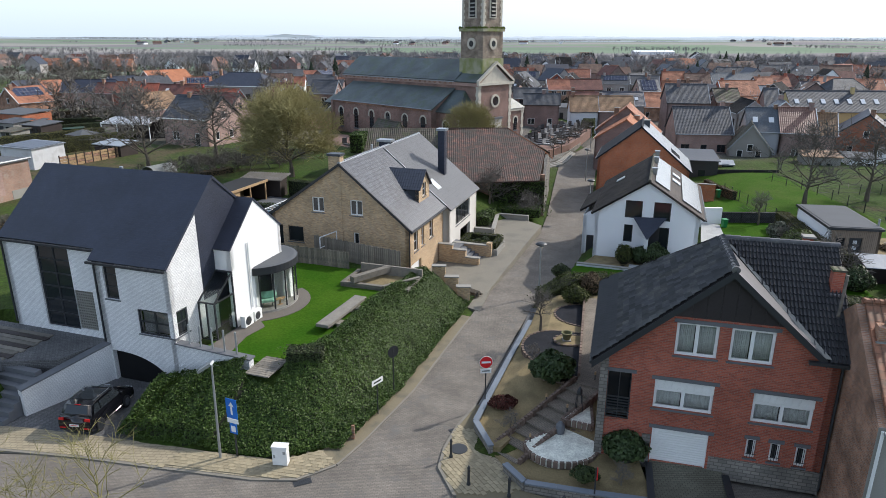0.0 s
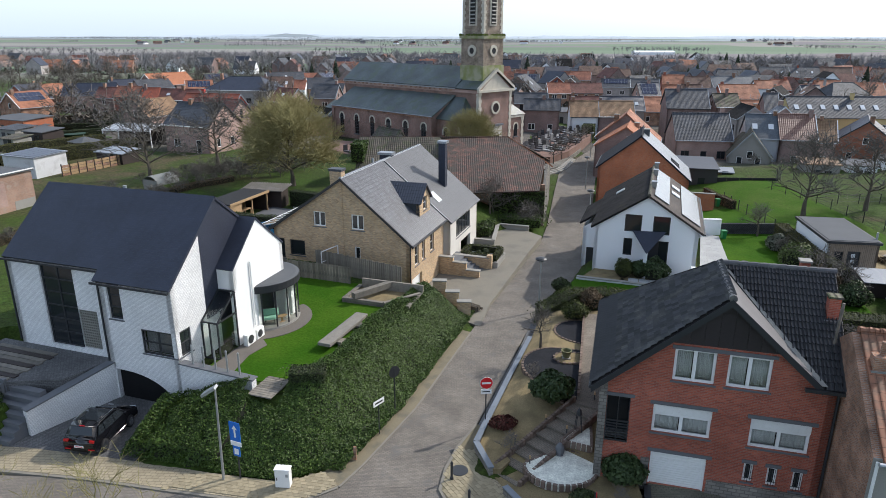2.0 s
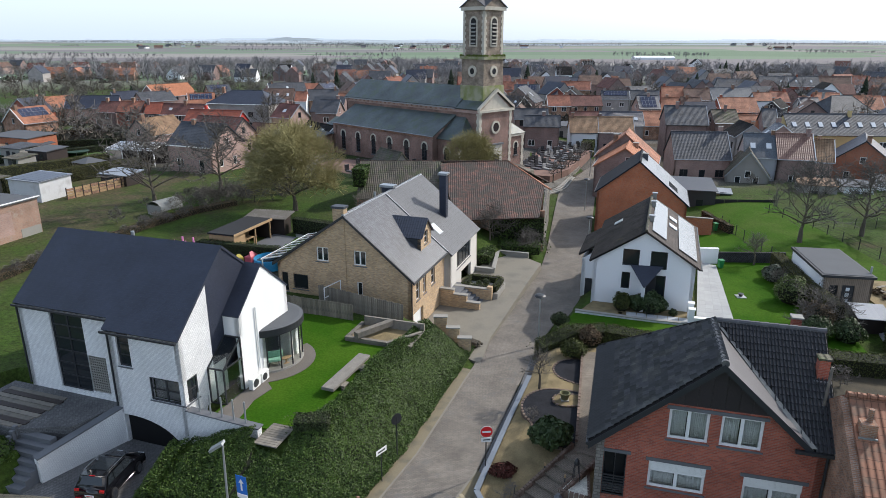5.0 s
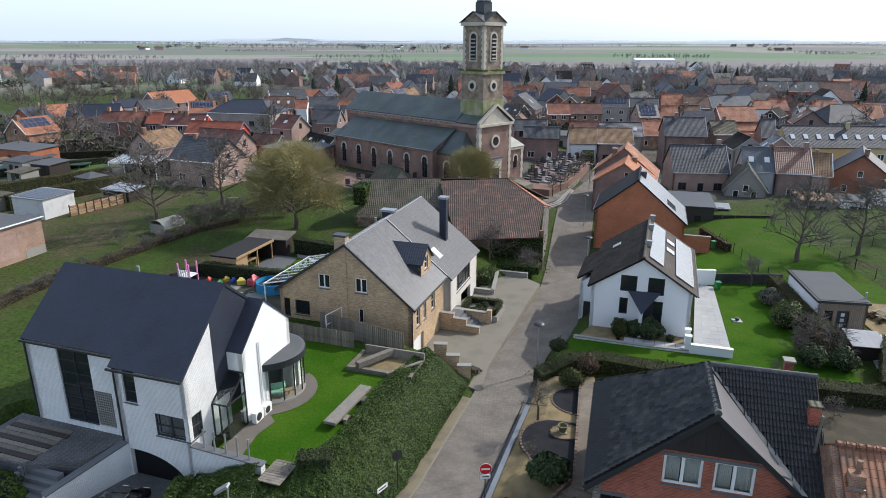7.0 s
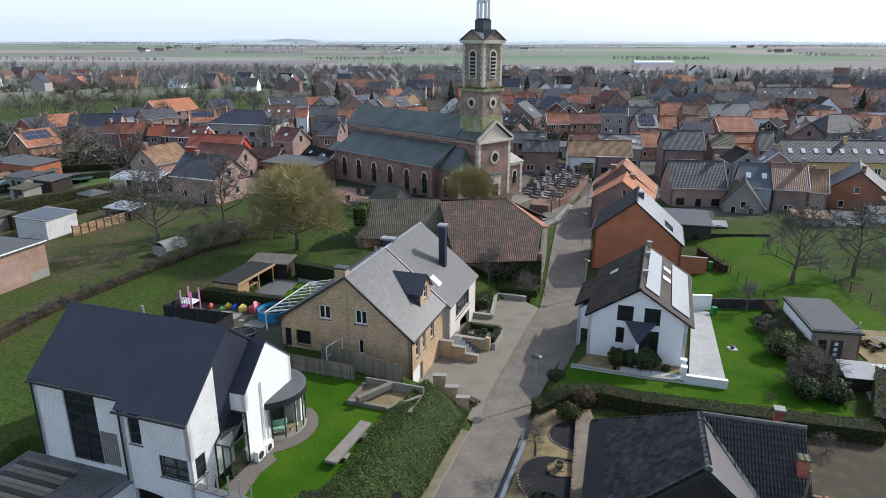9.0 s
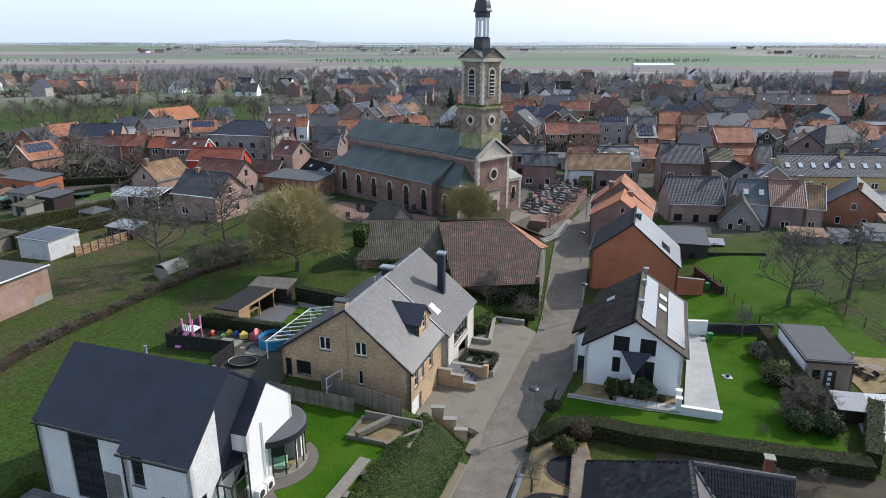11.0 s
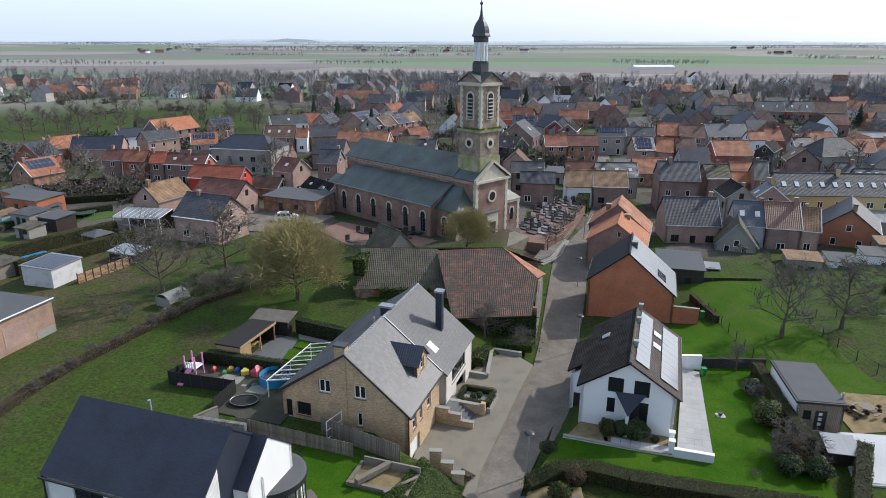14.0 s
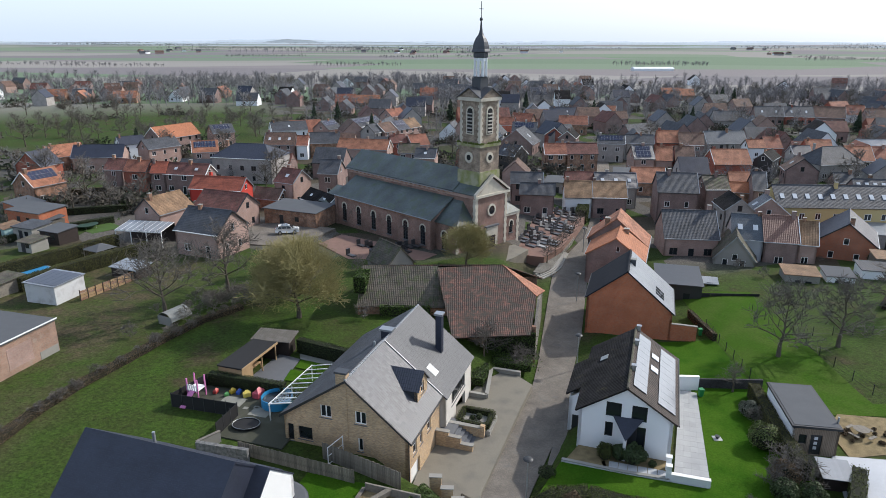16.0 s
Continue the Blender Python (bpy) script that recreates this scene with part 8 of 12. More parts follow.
# Twig colours paled and greyed: the haze over far woods is painted in.
FAR_TWIG = material("haze_grey_twigs", (0.19, 0.185, 0.19), 0.95, 0.3, 0.02, 0.5, 0.0)
HAZY_TWIG = material("haze_pale_twigs", (0.19, 0.20, 0.205), 0.95, 0.15, 0.01, 0.2, 0.0)


def forest(name, label, points, protos, seed):
    """Many small bare trees as one mesh."""
    r = random.Random(seed)
    bm_v, bm_f = [], []
    src = []
    for p in protos:
        for o in p.children:
            me = o.data
            co = np.array([v.co[:] for v in me.vertices])
            fa = np.array([f.vertices[:] if len(f.vertices) == 4 else (*f.vertices[:], f.vertices[-1]) for f in me.polygons])
            src.append((protos.index(p), co, fa))
    k = 0
    for x, y, s in points:
        pick = r.randrange(len(protos))
        a = r.uniform(0, 6.28)
        c, q = math.cos(a) * s, math.sin(a) * s
        for i, co, fa in src:
            if i != pick:
                continue
            bm_v.append(np.column_stack((co[:, 0] * c - co[:, 1] * q + x, co[:, 0] * q + co[:, 1] * c + y, co[:, 2] * s + far_z(x, y))))
            bm_f.append(fa + k)
            k += len(co)
    me = bpy.data.meshes.new(name)
    V, F = np.concatenate(bm_v), np.concatenate(bm_f)
    me.vertices.add(len(V)), me.vertices.foreach_set("co", V.ravel())
    me.loops.add(F.size), me.loops.foreach_set("vertex_index", F.ravel().astype(np.int32))
    me.polygons.add(len(F)), me.polygons.foreach_set("loop_start", np.arange(0, F.size, 4, dtype=np.int32))
    me.update(calc_edges=True)
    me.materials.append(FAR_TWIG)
    return tagged(new(name, me), label, "woodland", kind="stuff")


pts = []
while len(pts) < 1600:
    y = 150 + 515 * rng.random()
    x = y * rng.uniform(-0.85, 0.9)
    if 225 < y < 400 and x / y < -0.25 or any((x - a) ** 2 + (y - b) ** 2 < 36 for a, b in taken) or y < 225 and (any((x - a) ** 2 + (y - b) ** 2 < 50 for a, b in placed) or -55 < x < 62):
        continue
    if noise.noise(Vector((x * 0.012, y * 0.012, 2.2))) + rng.uniform(-0.35, 0.35) < -0.12:
        continue
    pts.append((x, y, rng.uniform(0.35, 0.95) if y > 300 else rng.uniform(0.3, 0.65)))
forest("distant_woods", "leafless trees among houses and fields, painted haze-grey", pts, TREE_F, 5)


def scrub(name, label, mat, seed, count, low, high):
    """Rows and clumps of garden bushes between the village houses, one mesh of many small sprays."""
    r = np.random.RandomState(seed)
    spots = []
    while len(spots) < count:
        y = 128 + 460 * r.rand() ** 1.2
        x = y * r.uniform(-0.85, 0.9)
        if (x / y < -0.27 and 235 < y < 400 and r.rand() < 0.8) or (y < 170 and -50 < x < 62):
            continue
        a, k = r.uniform(0, math.pi), r.randint(3, 13)
        for i in range(k):
            px_, py_ = x + 1.7 * i * math.cos(a) + r.normal(0, 0.3), y + 1.7 * i * math.sin(a) + r.normal(0, 0.3)
            if lerp(py_, ROAD_L) - 5 < px_ < lerp(py_, ROAD_R) + 5 or any((px_ - c) ** 2 + (py_ - d) ** 2 < 22 for c, d in (*taken, *placed)):
                continue
            spots.append((px_, py_, r.uniform(low, high)))
    per = 34
    c = np.repeat(np.array(spots), per, axis=0)
    d = r.normal(0, 1, (len(c), 3))
    d /= np.linalg.norm(d, axis=1)[:, None]
    base = np.array([ground_z(x, y) for x, y, _ in spots]).repeat(per)
    mid = np.column_stack((c[:, 0] + d[:, 0] * c[:, 2] * 0.62, c[:, 1] + d[:, 1] * c[:, 2] * 0.62, base + c[:, 2] * (0.5 + 0.5 * d[:, 2])))
    V = (mid[:, None, :] + r.normal(0, 0.3, (len(c), 3, 3)) * c[:, 2][:, None, None] * 0.62).reshape(-1, 3)
    me = bpy.data.meshes.new(name)
    me.from_pydata(V.tolist(), [], np.arange(len(V)).reshape(-1, 3).tolist())
    me.materials.append(mat)
    return tagged(new(name, me), label, "shrubs", kind="stuff")


scrub("garden_scrub", "grey-brown leafless bushes in the village gardens", material("grey_brown_scrub", (0.085, 0.076, 0.06), 0.95, 0.35, 0.08, 1.5, 0.0), 3, 2600, 1.0, 3.2)
scrub("garden_evergreens", "dark green hedges and bushes in the village gardens", material("dull_dark_green_bushes", (0.034, 0.045, 0.024), 0.9, 0.35, 0.08, 1.5, 0.0), 4, 1000, 1.0, 2.6)
for p in TREE_F:
    for o in (*p.children_recursive, p):
        bpy.data.objects.remove(o)

# woods and rows of trees far out between the fields
TINY = []
for k in range(3):
    r_ = random.Random(90 + k)
    segs = [(Vector((0, 0, -0.5)), Vector((0, 0, 7)), 0.3, 0.15, 3)]
    for q in range(15):
        a, h = r_.uniform(0, 6.28), r_.uniform(2.5, 7)
        b = Vector((0, 0, h))
        segs.append((b, b + Vector((math.cos(a) * r_.uniform(1, 3.4), math.sin(a) * r_.uniform(1, 3.4), r_.uniform(0.6, 4.2))), 0.24, 0.12, 3))
    t_ = thing("bare_tree", pose(0, 0, -400), "distant leafless hazy tree", "tree")
    o_ = new("trunk", branch_mesh("trunk", segs, BARK))
    o_.parent = t_
    TINY.append(t_)
pts = []
while len(pts) < 900:          # woods at the edge of the village
    d = rng.uniform(420, 700)
    x = rng.uniform(-0.8, 0.85) * d
    if noise.noise(Vector((x * 0.006, d * 0.008, 7.7))) > 0.06 and not (x / d < -0.28 and d < 470):
        pts.append((x, d, rng.uniform(0.6, 1.15)))
while len(pts) < 2100:         # rows along lanes and field edges
    d = 900 + 2700 * rng.random()
    x0 = rng.uniform(-0.8, 0.7) * d
    for k in range(rng.randrange(20, 70)):
        x, y = x0 + 3.0 * k + rng.uniform(-2, 2), d + rng.uniform(-7, 7) + k * 0.4
        pts.append((x, y, rng.uniform(0.35, 0.85)))
while len(pts) < 3300:         # trees between the houses at the edge of the village
    d = rng.uniform(395, 640)
    x = rng.uniform(-0.82, 0.1 if rng.random() < 0.6 else 0.85) * d
    if noise.noise(Vector((x * 0.01, d * 0.014, 3.1))) > -0.22:
        pts.append((x, d, rng.uniform(0.45, 1.05)))
forest("far_woods", "rows and woods of leafless trees between far fields, painted haze-grey", pts, TINY, 8)
pts = []
while len(pts) < 2600:         # belts of trees and hamlets' gardens towards the horizon
    d = 1500 + 2900 * rng.random() ** 0.7
    x0 = rng.uniform(-0.85, 0.8) * d
    deep = rng.uniform(6, 40)
    for k in range(rng.randrange(30, 130)):
        pts.append((x0 + 6.5 * k + rng.uniform(-3, 3), d + rng.uniform(-deep, deep), rng.uniform(0.5, 1.25)))
forest("far_tree_belts", "belts of trees near the horizon, painted haze-pale", pts, TINY, 9).data.materials[0] = HAZY_TWIG
for p in TINY:
    for o in (*p.children_recursive, p):
        bpy.data.objects.remove(o)
for x, y, s_ in ((146, 400, 1.5), (140, 392, 1.3), (152, 398, 1.4), (98, 300, 1.2), (93, 296, 1.0), (-116, 226, 1.0), (-60, 300, 1.3), (-72, 305, 1.1), (60, 330, 1.2), (210, 330, 1.2), (216, 322, 1.0), (-40, 270, 1.1), (120, 262, 1.0), (170, 300, 1.1), (-10, 330, 1.2), (30, 370, 1.3)):
    stand(CONIFER, x, y, 40 * s_, s_, z=far_z(x, y) if y > 240 else None)

for k in range(26):            # hamlets out in the fields
    d = rng.choice((1750, 1900, 2300)) + rng.uniform(-60, 60)
    x = d * (rng.choice((-0.48, -0.42, -0.2, -0.12, -0.05, 0.1, 0.42)) + rng.uniform(-0.05, 0.05))
    h_ = thing("farm_house", pose(x, d, far_z(x, d), 0, 0, rng.uniform(0, 180)), "small house in a far hamlet", "house", "far hamlets")
    w_, l_ = rng.uniform(8, 11), rng.uniform(10, 22)
    part("wall", boxed(0, w_, 0, l_, -2, 4.0), rng.choice((RENDER_WHITE, PINK_BRICK, GREY_BRICK)), h_)
    bm = bmesh.new()
    slab(bm, [(-0.4, -0.3, 4.0), (w_ / 2, -0.3, 8.0), (w_ / 2, l_ + 0.3, 8.0), (-0.4, l_ + 0.3, 4.0)], 0.3), slab(bm, [(w_ / 2, -0.3, 8.0), (w_ + 0.4, -0.3, 4.0), (w_ + 0.4, l_ + 0.3, 4.0), (w_ / 2, l_ + 0.3, 8.0)], 0.3)
    part("roof", bm, rng.choice((TILE_DARK, TILE_DARK, TILE_BROWN)), h_)

def ridge(y, span, hgt, mat, seed):
    """A long low wooded rise across the horizon; mat holds its haze as colour."""
    bm = bmesh.new()
    prev = None
    for i in range(161):
        x = span * (2 * i / 160 - 1)
        z = hgt * (0.55 + 0.45 * noise.noise(Vector((x * 0.0011, seed, 0.3)))) + hgt * 0.22 * noise.noise(Vector((x * 0.012, seed, 1.7)))
        row = [bm.verts.new((x, y - 60, far_z(x, y - 60) - 4)), bm.verts.new((x, y, far_z(x, y) + z)), bm.verts.new((x, y + 60, far_z(x, y + 60) - 4))]
        if prev:
            for k in range(2):
                bm.faces.new((prev[k], row[k], row[k + 1], prev[k + 1]))
        prev = row
    bmesh.ops.recalc_face_normals(bm, faces=bm.faces)
    single("backdrop", bm, mat, "wooded rise on the horizon, haze painted pale blue", "backdrop", kind="structure", smooth=True)


# Each rise paler and bluer than the last: distance haze as base colour.
ridge(3300, 3600, 9, material("haze_blue_rise_near", (0.27, 0.31, 0.33), 0.95, 0.15, 0.01, 0.06, 0.0), 1.0)
ridge(4000, 4200, 17, material("haze_blue_rise_mid", (0.36, 0.41, 0.445), 0.95, 0.1, 0.008, 0.05, 0.0), 2.0)
ridge(4700, 4800, 27, material("haze_blue_rise_far", (0.45, 0.51, 0.56), 0.95, 0.08, 0.006, 0.04, 0.0), 3.0)
FAR_WOOD = material("haze_blue_woodland", (0.24, 0.28, 0.30), 0.95, 0.1, 0.01, 0.05, 0.0)
# low wooded hill and a spoil heap on the horizon, their haze painted in
for x, y, r, hgt in ((-1160, 4350, 300, 34), (-700, 4600, 900, 16), (1900, 4600, 1300, 14), (-2600, 4600, 1200, 14)):
    bm = bmesh.new()
    n = 40
    prev = None
    for i in range(n + 1):
        t = -1 + 2 * i / n
        z = hgt * (1 - t * t) ** 1.5 * (1 + 0.12 * noise.noise(Vector((t * 6, x * 0.01, 0))))
        row = [bm.verts.new((x + r * t, y - 150, -10)), bm.verts.new((x + r * t, y, z)), bm.verts.new((x + r * t, y + 150, -10))]
        if prev:
            for k in range(2):
                bm.faces.new((prev[k], row[k], row[k + 1], prev[k + 1]))
        prev = row
    bmesh.ops.recalc_face_normals(bm, faces=bm.faces)
    single("hill", bm, FAR_WOOD, "low hill on the horizon, haze in its colour", "hill", kind="structure", smooth=True)

# ---- leaves and hedges ----
def leaf_mesh(name, centres, normals, sizes, mat, seed=1, spread=0.6):
    """Small folded leaves at the given places, as one mesh."""
    r = np.random.RandomState(seed)
    n = len(centres)
    C, N = np.asarray(centres, float), np.asarray(normals, float) + r.normal(0, spread, (n, 3))
    N /= np.linalg.norm(N, axis=1)[:, None]
    T = np.cross(N, r.normal(0, 1, (n, 3)))
    T /= np.linalg.norm(T, axis=1)[:, None] + 1e-9
    B = np.cross(N, T)
    S = np.asarray(sizes, float)[:, None]
    P = np.stack((C - T * S * 0.55, C - B * S * 0.42 + N * S * 0.12, C + T * S * 0.6, C + B * S * 0.42 + N * S * 0.12), 1).reshape(-1, 3)
    F = np.arange(4 * n, dtype=np.int32)
    me = bpy.data.meshes.new(name)
    me.vertices.add(4 * n), me.vertices.foreach_set("co", P.ravel())
    me.loops.add(4 * n), me.loops.foreach_set("vertex_index", F)
    me.polygons.add(n), me.polygons.foreach_set("loop_start", np.arange(0, 4 * n, 4, dtype=np.int32))
    me.update(calc_edges=True)
    me.materials.append(mat)
    return me


def leaf_material(name, dark, light, rough=0.5, spec=0.5):
    """Leaves that differ one from the next."""
    m = bpy.data.materials.new(name)
    m.use_nodes = True
    n, l = m.node_tree.nodes, m.node_tree.links
    b = n["Principled BSDF"]
    b.inputs["Roughness"].default_value, b.inputs["Specular IOR Level"].default_value = rough, spec
    g = n.new("ShaderNodeNewGeometry")
    t = n.new("ShaderNodeTexNoise")
    t.inputs["Scale"].default_value = 0.9
    co = n.new("ShaderNodeTexCoord")
    l.new(co.outputs["Object"], t.inputs["Vector"])
    ad = n.new("ShaderNodeMath")
    ad.operation = "MULTIPLY_ADD"
    ad.inputs[1].default_value = 0.65
    l.new(g.outputs["Random Per Island"], ad.inputs[0])
    sc = n.new("ShaderNodeMath")
    sc.operation = "MULTIPLY"
    sc.inputs[1].default_value = 0.5
    l.new(t.outputs["Fac"], sc.inputs[0]), l.new(sc.outputs[0], ad.inputs[2])
    mx = n.new("ShaderNodeMixRGB")
    mx.inputs[1].default_value, mx.inputs[2].default_value = (*dark, 1), (*light, 1)
    l.new(ad.outputs[0], mx.inputs[0]), l.new(mx.outputs[0], b.inputs["Base Color"])
    return m


IVY = leaf_material("ivy_leaves", (0.005, 0.013, 0.003), (0.072, 0.124, 0.019), 0.55, 0.25)
BOXWOOD = leaf_material("clipped_hedge_leaves", (0.012, 0.022, 0.008), (0.055, 0.075, 0.02), 0.6, 0.3)
OLIVE_HEDGE = leaf_material("olive_hedge_leaves", (0.016, 0.024, 0.007), (0.078, 0.092, 0.022), 0.7, 0.2)
BROWN_HEDGE = leaf_material("brown_winter_hedge", (0.045, 0.033, 0.022), (0.16, 0.115, 0.07), 0.8, 0.2)
MOSSY_HEDGE = leaf_material("mossy_olive_hedge_leaves", (0.035, 0.04, 0.014), (0.11, 0.105, 0.04), 0.75, 0.15)
LIGHT_BOX = leaf_material("pale_box_leaves", (0.03, 0.05, 0.012), (0.12, 0.15, 0.045), 0.6, 0.25)
RHODO = leaf_material("rhododendron_leaves", (0.015, 0.03, 0.01), (0.06, 0.09, 0.03), 0.55, 0.3)
RUSSET = leaf_material("russet_leaves", (0.03, 0.01, 0.008), (0.10, 0.03, 0.022), 0.7, 0.2)
# Near-black: the shade among leaves and stems put into one colour.
UNDER = material("leaf_shade_paint", (0.014, 0.016, 0.008), 0.95, 0.3, 2, 10, 0.3)


def hedge(name, path, width, height, mat, label, category="hedge", density=110, leaf=0.1, z=None, kind=""):
    """A clipped hedge along path: a dense core, dark as inner shade, and leaves all over its faces."""
    r = np.random.RandomState(int(abs(path[0][0] * 10 + path[0][1])))
    core = bmesh.new()
    C, N = [], []
    for (xa, ya), (xb, yb) in zip(path, path[1:]):
        L = math.hypot(xb - xa, yb - ya)
        ux, uy = (xb - xa) / L, (yb - ya) / L
        nx_, ny_ = -uy, ux
        k = max(1, int(L / 2.0))
        for i in range(k):
            x0, y0, x1, y1 = xa + (xb - xa) * i / k, ya + (yb - ya) * i / k, xa + (xb - xa) * (i + 1) / k, ya + (yb - ya) * (i + 1) / k
            g0, g1 = (ground_z(x0, y0), ground_z(x1, y1)) if z is None else (z, z)
            w = width / 2 - 0.07
            p = [(x0 + nx_ * w, y0 + ny_ * w), (x0 - nx_ * w, y0 - ny_ * w), (x1 - nx_ * w, y1 - ny_ * w), (x1 + nx_ * w, y1 + ny_ * w)]
            gs = (g0, g0, g1, g1)
            lo, hi = [core.verts.new((*q, g - 0.1)) for q, g in zip(p, gs)], [core.verts.new((*q, g + height - 0.08)) for q, g in zip(p, gs)]
            core.faces.new(hi)
            for a in range(4):
                core.faces.new((lo[a], lo[(a + 1) % 4], hi[(a + 1) % 4], hi[a]))
        area = L * (2 * height + width) + 2 * width * height
        for _ in range(int(area * density)):
            t = r.uniform(-width / 2 / L, 1 + width / 2 / L) if r.rand() < 0.08 else r.rand()
            f = r.rand() * (2 * height + width)
            px_, py_ = xa + (xb - xa) * t, ya + (yb - ya) * t
            g = ground_z(px_, py_) if z is None else z
            wob = 0.05 * math.sin(px_ * 2.1 + py_ * 1.7) + r.normal(0, 0.03)
            if f < height:
                o, h, n = width / 2 + wob, f, (nx_, ny_, 0.1)
            elif f < 2 * height:
                o, h, n = -width / 2 - wob, f - height, (-nx_, -ny_, 0.1)
            else:
                o, h, n = (r.rand() - 0.5) * width, height + wob, (0, 0, 1)
            C.append((px_ + nx_ * o, py_ + ny_ * o, g + h)), N.append(n)
        for t, sgn in ((0, -1), (1, 1)):
            for _ in range(int(width * height * density)):
                o = (r.rand() - 0.5) * width
                px_, py_ = xa + (xb - xa) * t + ux * sgn * r.normal(0.02, 0.03), ya + (yb - ya) * t + uy * sgn * r.normal(0.02, 0.03)
                g = ground_z(px_, py_) if z is None else z
                C.append((px_ + nx_ * o, py_ + ny_ * o, g + r.rand() * height)), N.append((ux * sgn, uy * sgn, 0.1))
    h = thing(name, pose(0, 0, 0), label, category, kind=kind)
    bmesh.ops.recalc_face_normals(core, faces=core.faces)
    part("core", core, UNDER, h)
    o = new("leaves", leaf_mesh("leaves", C, N, r.uniform(0.7, 1.3, len(C)) * leaf, mat, 3))
    o.parent = h
    return h


def bush(name, x, y, rx, ry, rz, mat, label, n=1500, leaf=0.13, z=None, lump=0.15, category="shrub"):
    """A rounded shrub: leaves through a lumpy dome round a core painted dark as shade."""
    r = np.random.RandomState(int(abs(x * 31 + y * 17)))
    g = ground_z(x, y) if z is None else z
    d = r.normal(0, 1, (n, 3))
    d /= np.linalg.norm(d, axis=1)[:, None]
    d[:, 2] = np.where(d[:, 2] < -0.35, -d[:, 2], d[:, 2])
    rad = r.uniform(0.8, 1.05, n) + lump * np.sin(d[:, 0] * 5 + x) * np.cos(d[:, 1] * 4 + y) + lump * 0.5 * np.sin(d[:, 2] * 7)
    C = d * rad[:, None] * np.array([rx, ry, rz]) + np.array([0, 0, rz * 0.75])
    t = thing(name, pose(x, y, g), label, category)
    o = new("leaves", leaf_mesh("leaves", C, d, r.uniform(0.7, 1.3, n) * leaf, mat, 5))
    o.parent = t
    core = lathe(bmesh.new(), [(0.3 * rx, 0), (0.72 * rx, rz * 0.35), (0.78 * rx, rz * 0.8), (0.6 * rx, rz * 1.3), (0.2 * rx, rz * 1.55)], 10)
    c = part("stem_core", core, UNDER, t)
    c.scale = (1, ry / rx, 1)
    return t

# ---- pavements ----
def ribbon(name, a, b, z, depth, mat, label, category="pavement", steps=6):
    """A raised strip between two lines of as many points."""
    bm = bmesh.new()
    rows = []
    for i in range(len(a) - 1):
        for s in range(steps + (1 if i == len(a) - 2 else 0)):
            t = s / steps
            p = [a[i][k] + (a[i + 1][k] - a[i][k]) * t for k in (0, 1)]
            q = [b[i][k] + (b[i + 1][k] - b[i][k]) * t for k in (0, 1)]
            zz = z + (lerp(p[1], ROAD_Z) if p[1] > 26 else 0)
            rows.append([bm.verts.new(v) for v in ((*p, zz - depth), (*p, zz), (*q, zz), (*q, zz - depth))])
    for p, q in zip(rows, rows[1:]):
        for i in range(3):
            bm.faces.new((p[i], p[i + 1], q[i + 1], q[i]))
    bm.faces.new(rows[0]), bm.faces.new(rows[-1][::-1])
    bmesh.ops.recalc_face_normals(bm, faces=bm.faces)
    return single(name, bm, mat, label, category, kind="structure")


KERB_L = [(-60, 27.6), (-21.3, 26.35), (-17, 25.95), (-13, 25.35), (-8.6, 24.75), (-6.6, 24.8), (-5.06, 25.9), (-4.2, 27.6), (-2.07, 32.8), (1.0, 43.0)]
FOOT_L = [(-60, 29.4), (-21.3, 28.1), (-16.2, 27.4), (-12.4, 26.75), (-10.0, 26.3), (-7.7, 26.0), (-5.95, 26.9), (-4.75, 28.7), (-2.75, 33.3), (0.45, 43.3)]
SAND = material("trodden_sand", (0.19, 0.16, 0.105), 0.95, 0.25, 0.9, 20, 0.3, second=(0.12, 0.11, 0.08))
PAVE_BED = material("sandy_joint_bed", (0.16, 0.135, 0.085), 0.95, 0.2, 1.0, 30, 0.2)
pav_l = ribbon("pavement_left", KERB_L[:7], FOOT_L[:7], 0.075, 0.2, PAVE_TAN, "tan concrete paver footway at the bend")
ribbon("verge_left", KERB_L[6:], FOOT_L[6:], 0.06, 0.2, SAND, "sandy gutter strip beside the ivy bank")
KA = [(x, y - 0.16) for x, y in KERB_L[:7]]
ribbon("kerb_road", [(x + 0.1, y - 0.06) for x, y in KERB_L[6:]], KERB_L[6:], 0.05, 0.2, KERB, "worn concrete edging beside the street", "kerb")
ribbon("kerb_left", KA, KERB_L[:7], 0.06, 0.2, KERB, "worn concrete kerb", "kerb")
RC = [(0.52, 21.0), (0.52, 23.95), (-0.24, 25.85), (-0.05, 27.4), (0.5, 29.2), (1.45, 31.3), (3.4, 37.9), (5.6, 45.6)]
RW = [(12.0, 21.0), (3.3, 24.4), (2.5, 25.6), (2.0, 27.0), (1.3, 28.9), (1.75, 30.9), (3.7, 37.3), (5.8, 45.4)]
pav_r = ribbon("pavement_right", RC[:6], RW[:6], 0.075, 0.2, PAVE_BED, "tan concrete paver footway at the corner")
ribbon("kerb_right", [(x - 0.15, y) for x, y in RC[1:6]], RC[1:6], 0.085, 0.2, KERB, "rounded concrete kerb at the corner", "kerb")
single("footway_front", boxed(3.2, 60, 21.2, 23.6, -0.1, 0.078), PAVE_TAN, "tan paver footway before the garden walls", "pavement", kind="structure")
PAVER_MATS = material("tan_paver", (0.29, 0.245, 0.16), 0.9, 0.16, 2.0, 30, 0.2, obj_vary=0.16)
pv_me = bpy.data.meshes.new("paver")
pb = boxed(-0.14, 0.14, -0.1, 0.1, 0, 0.03)
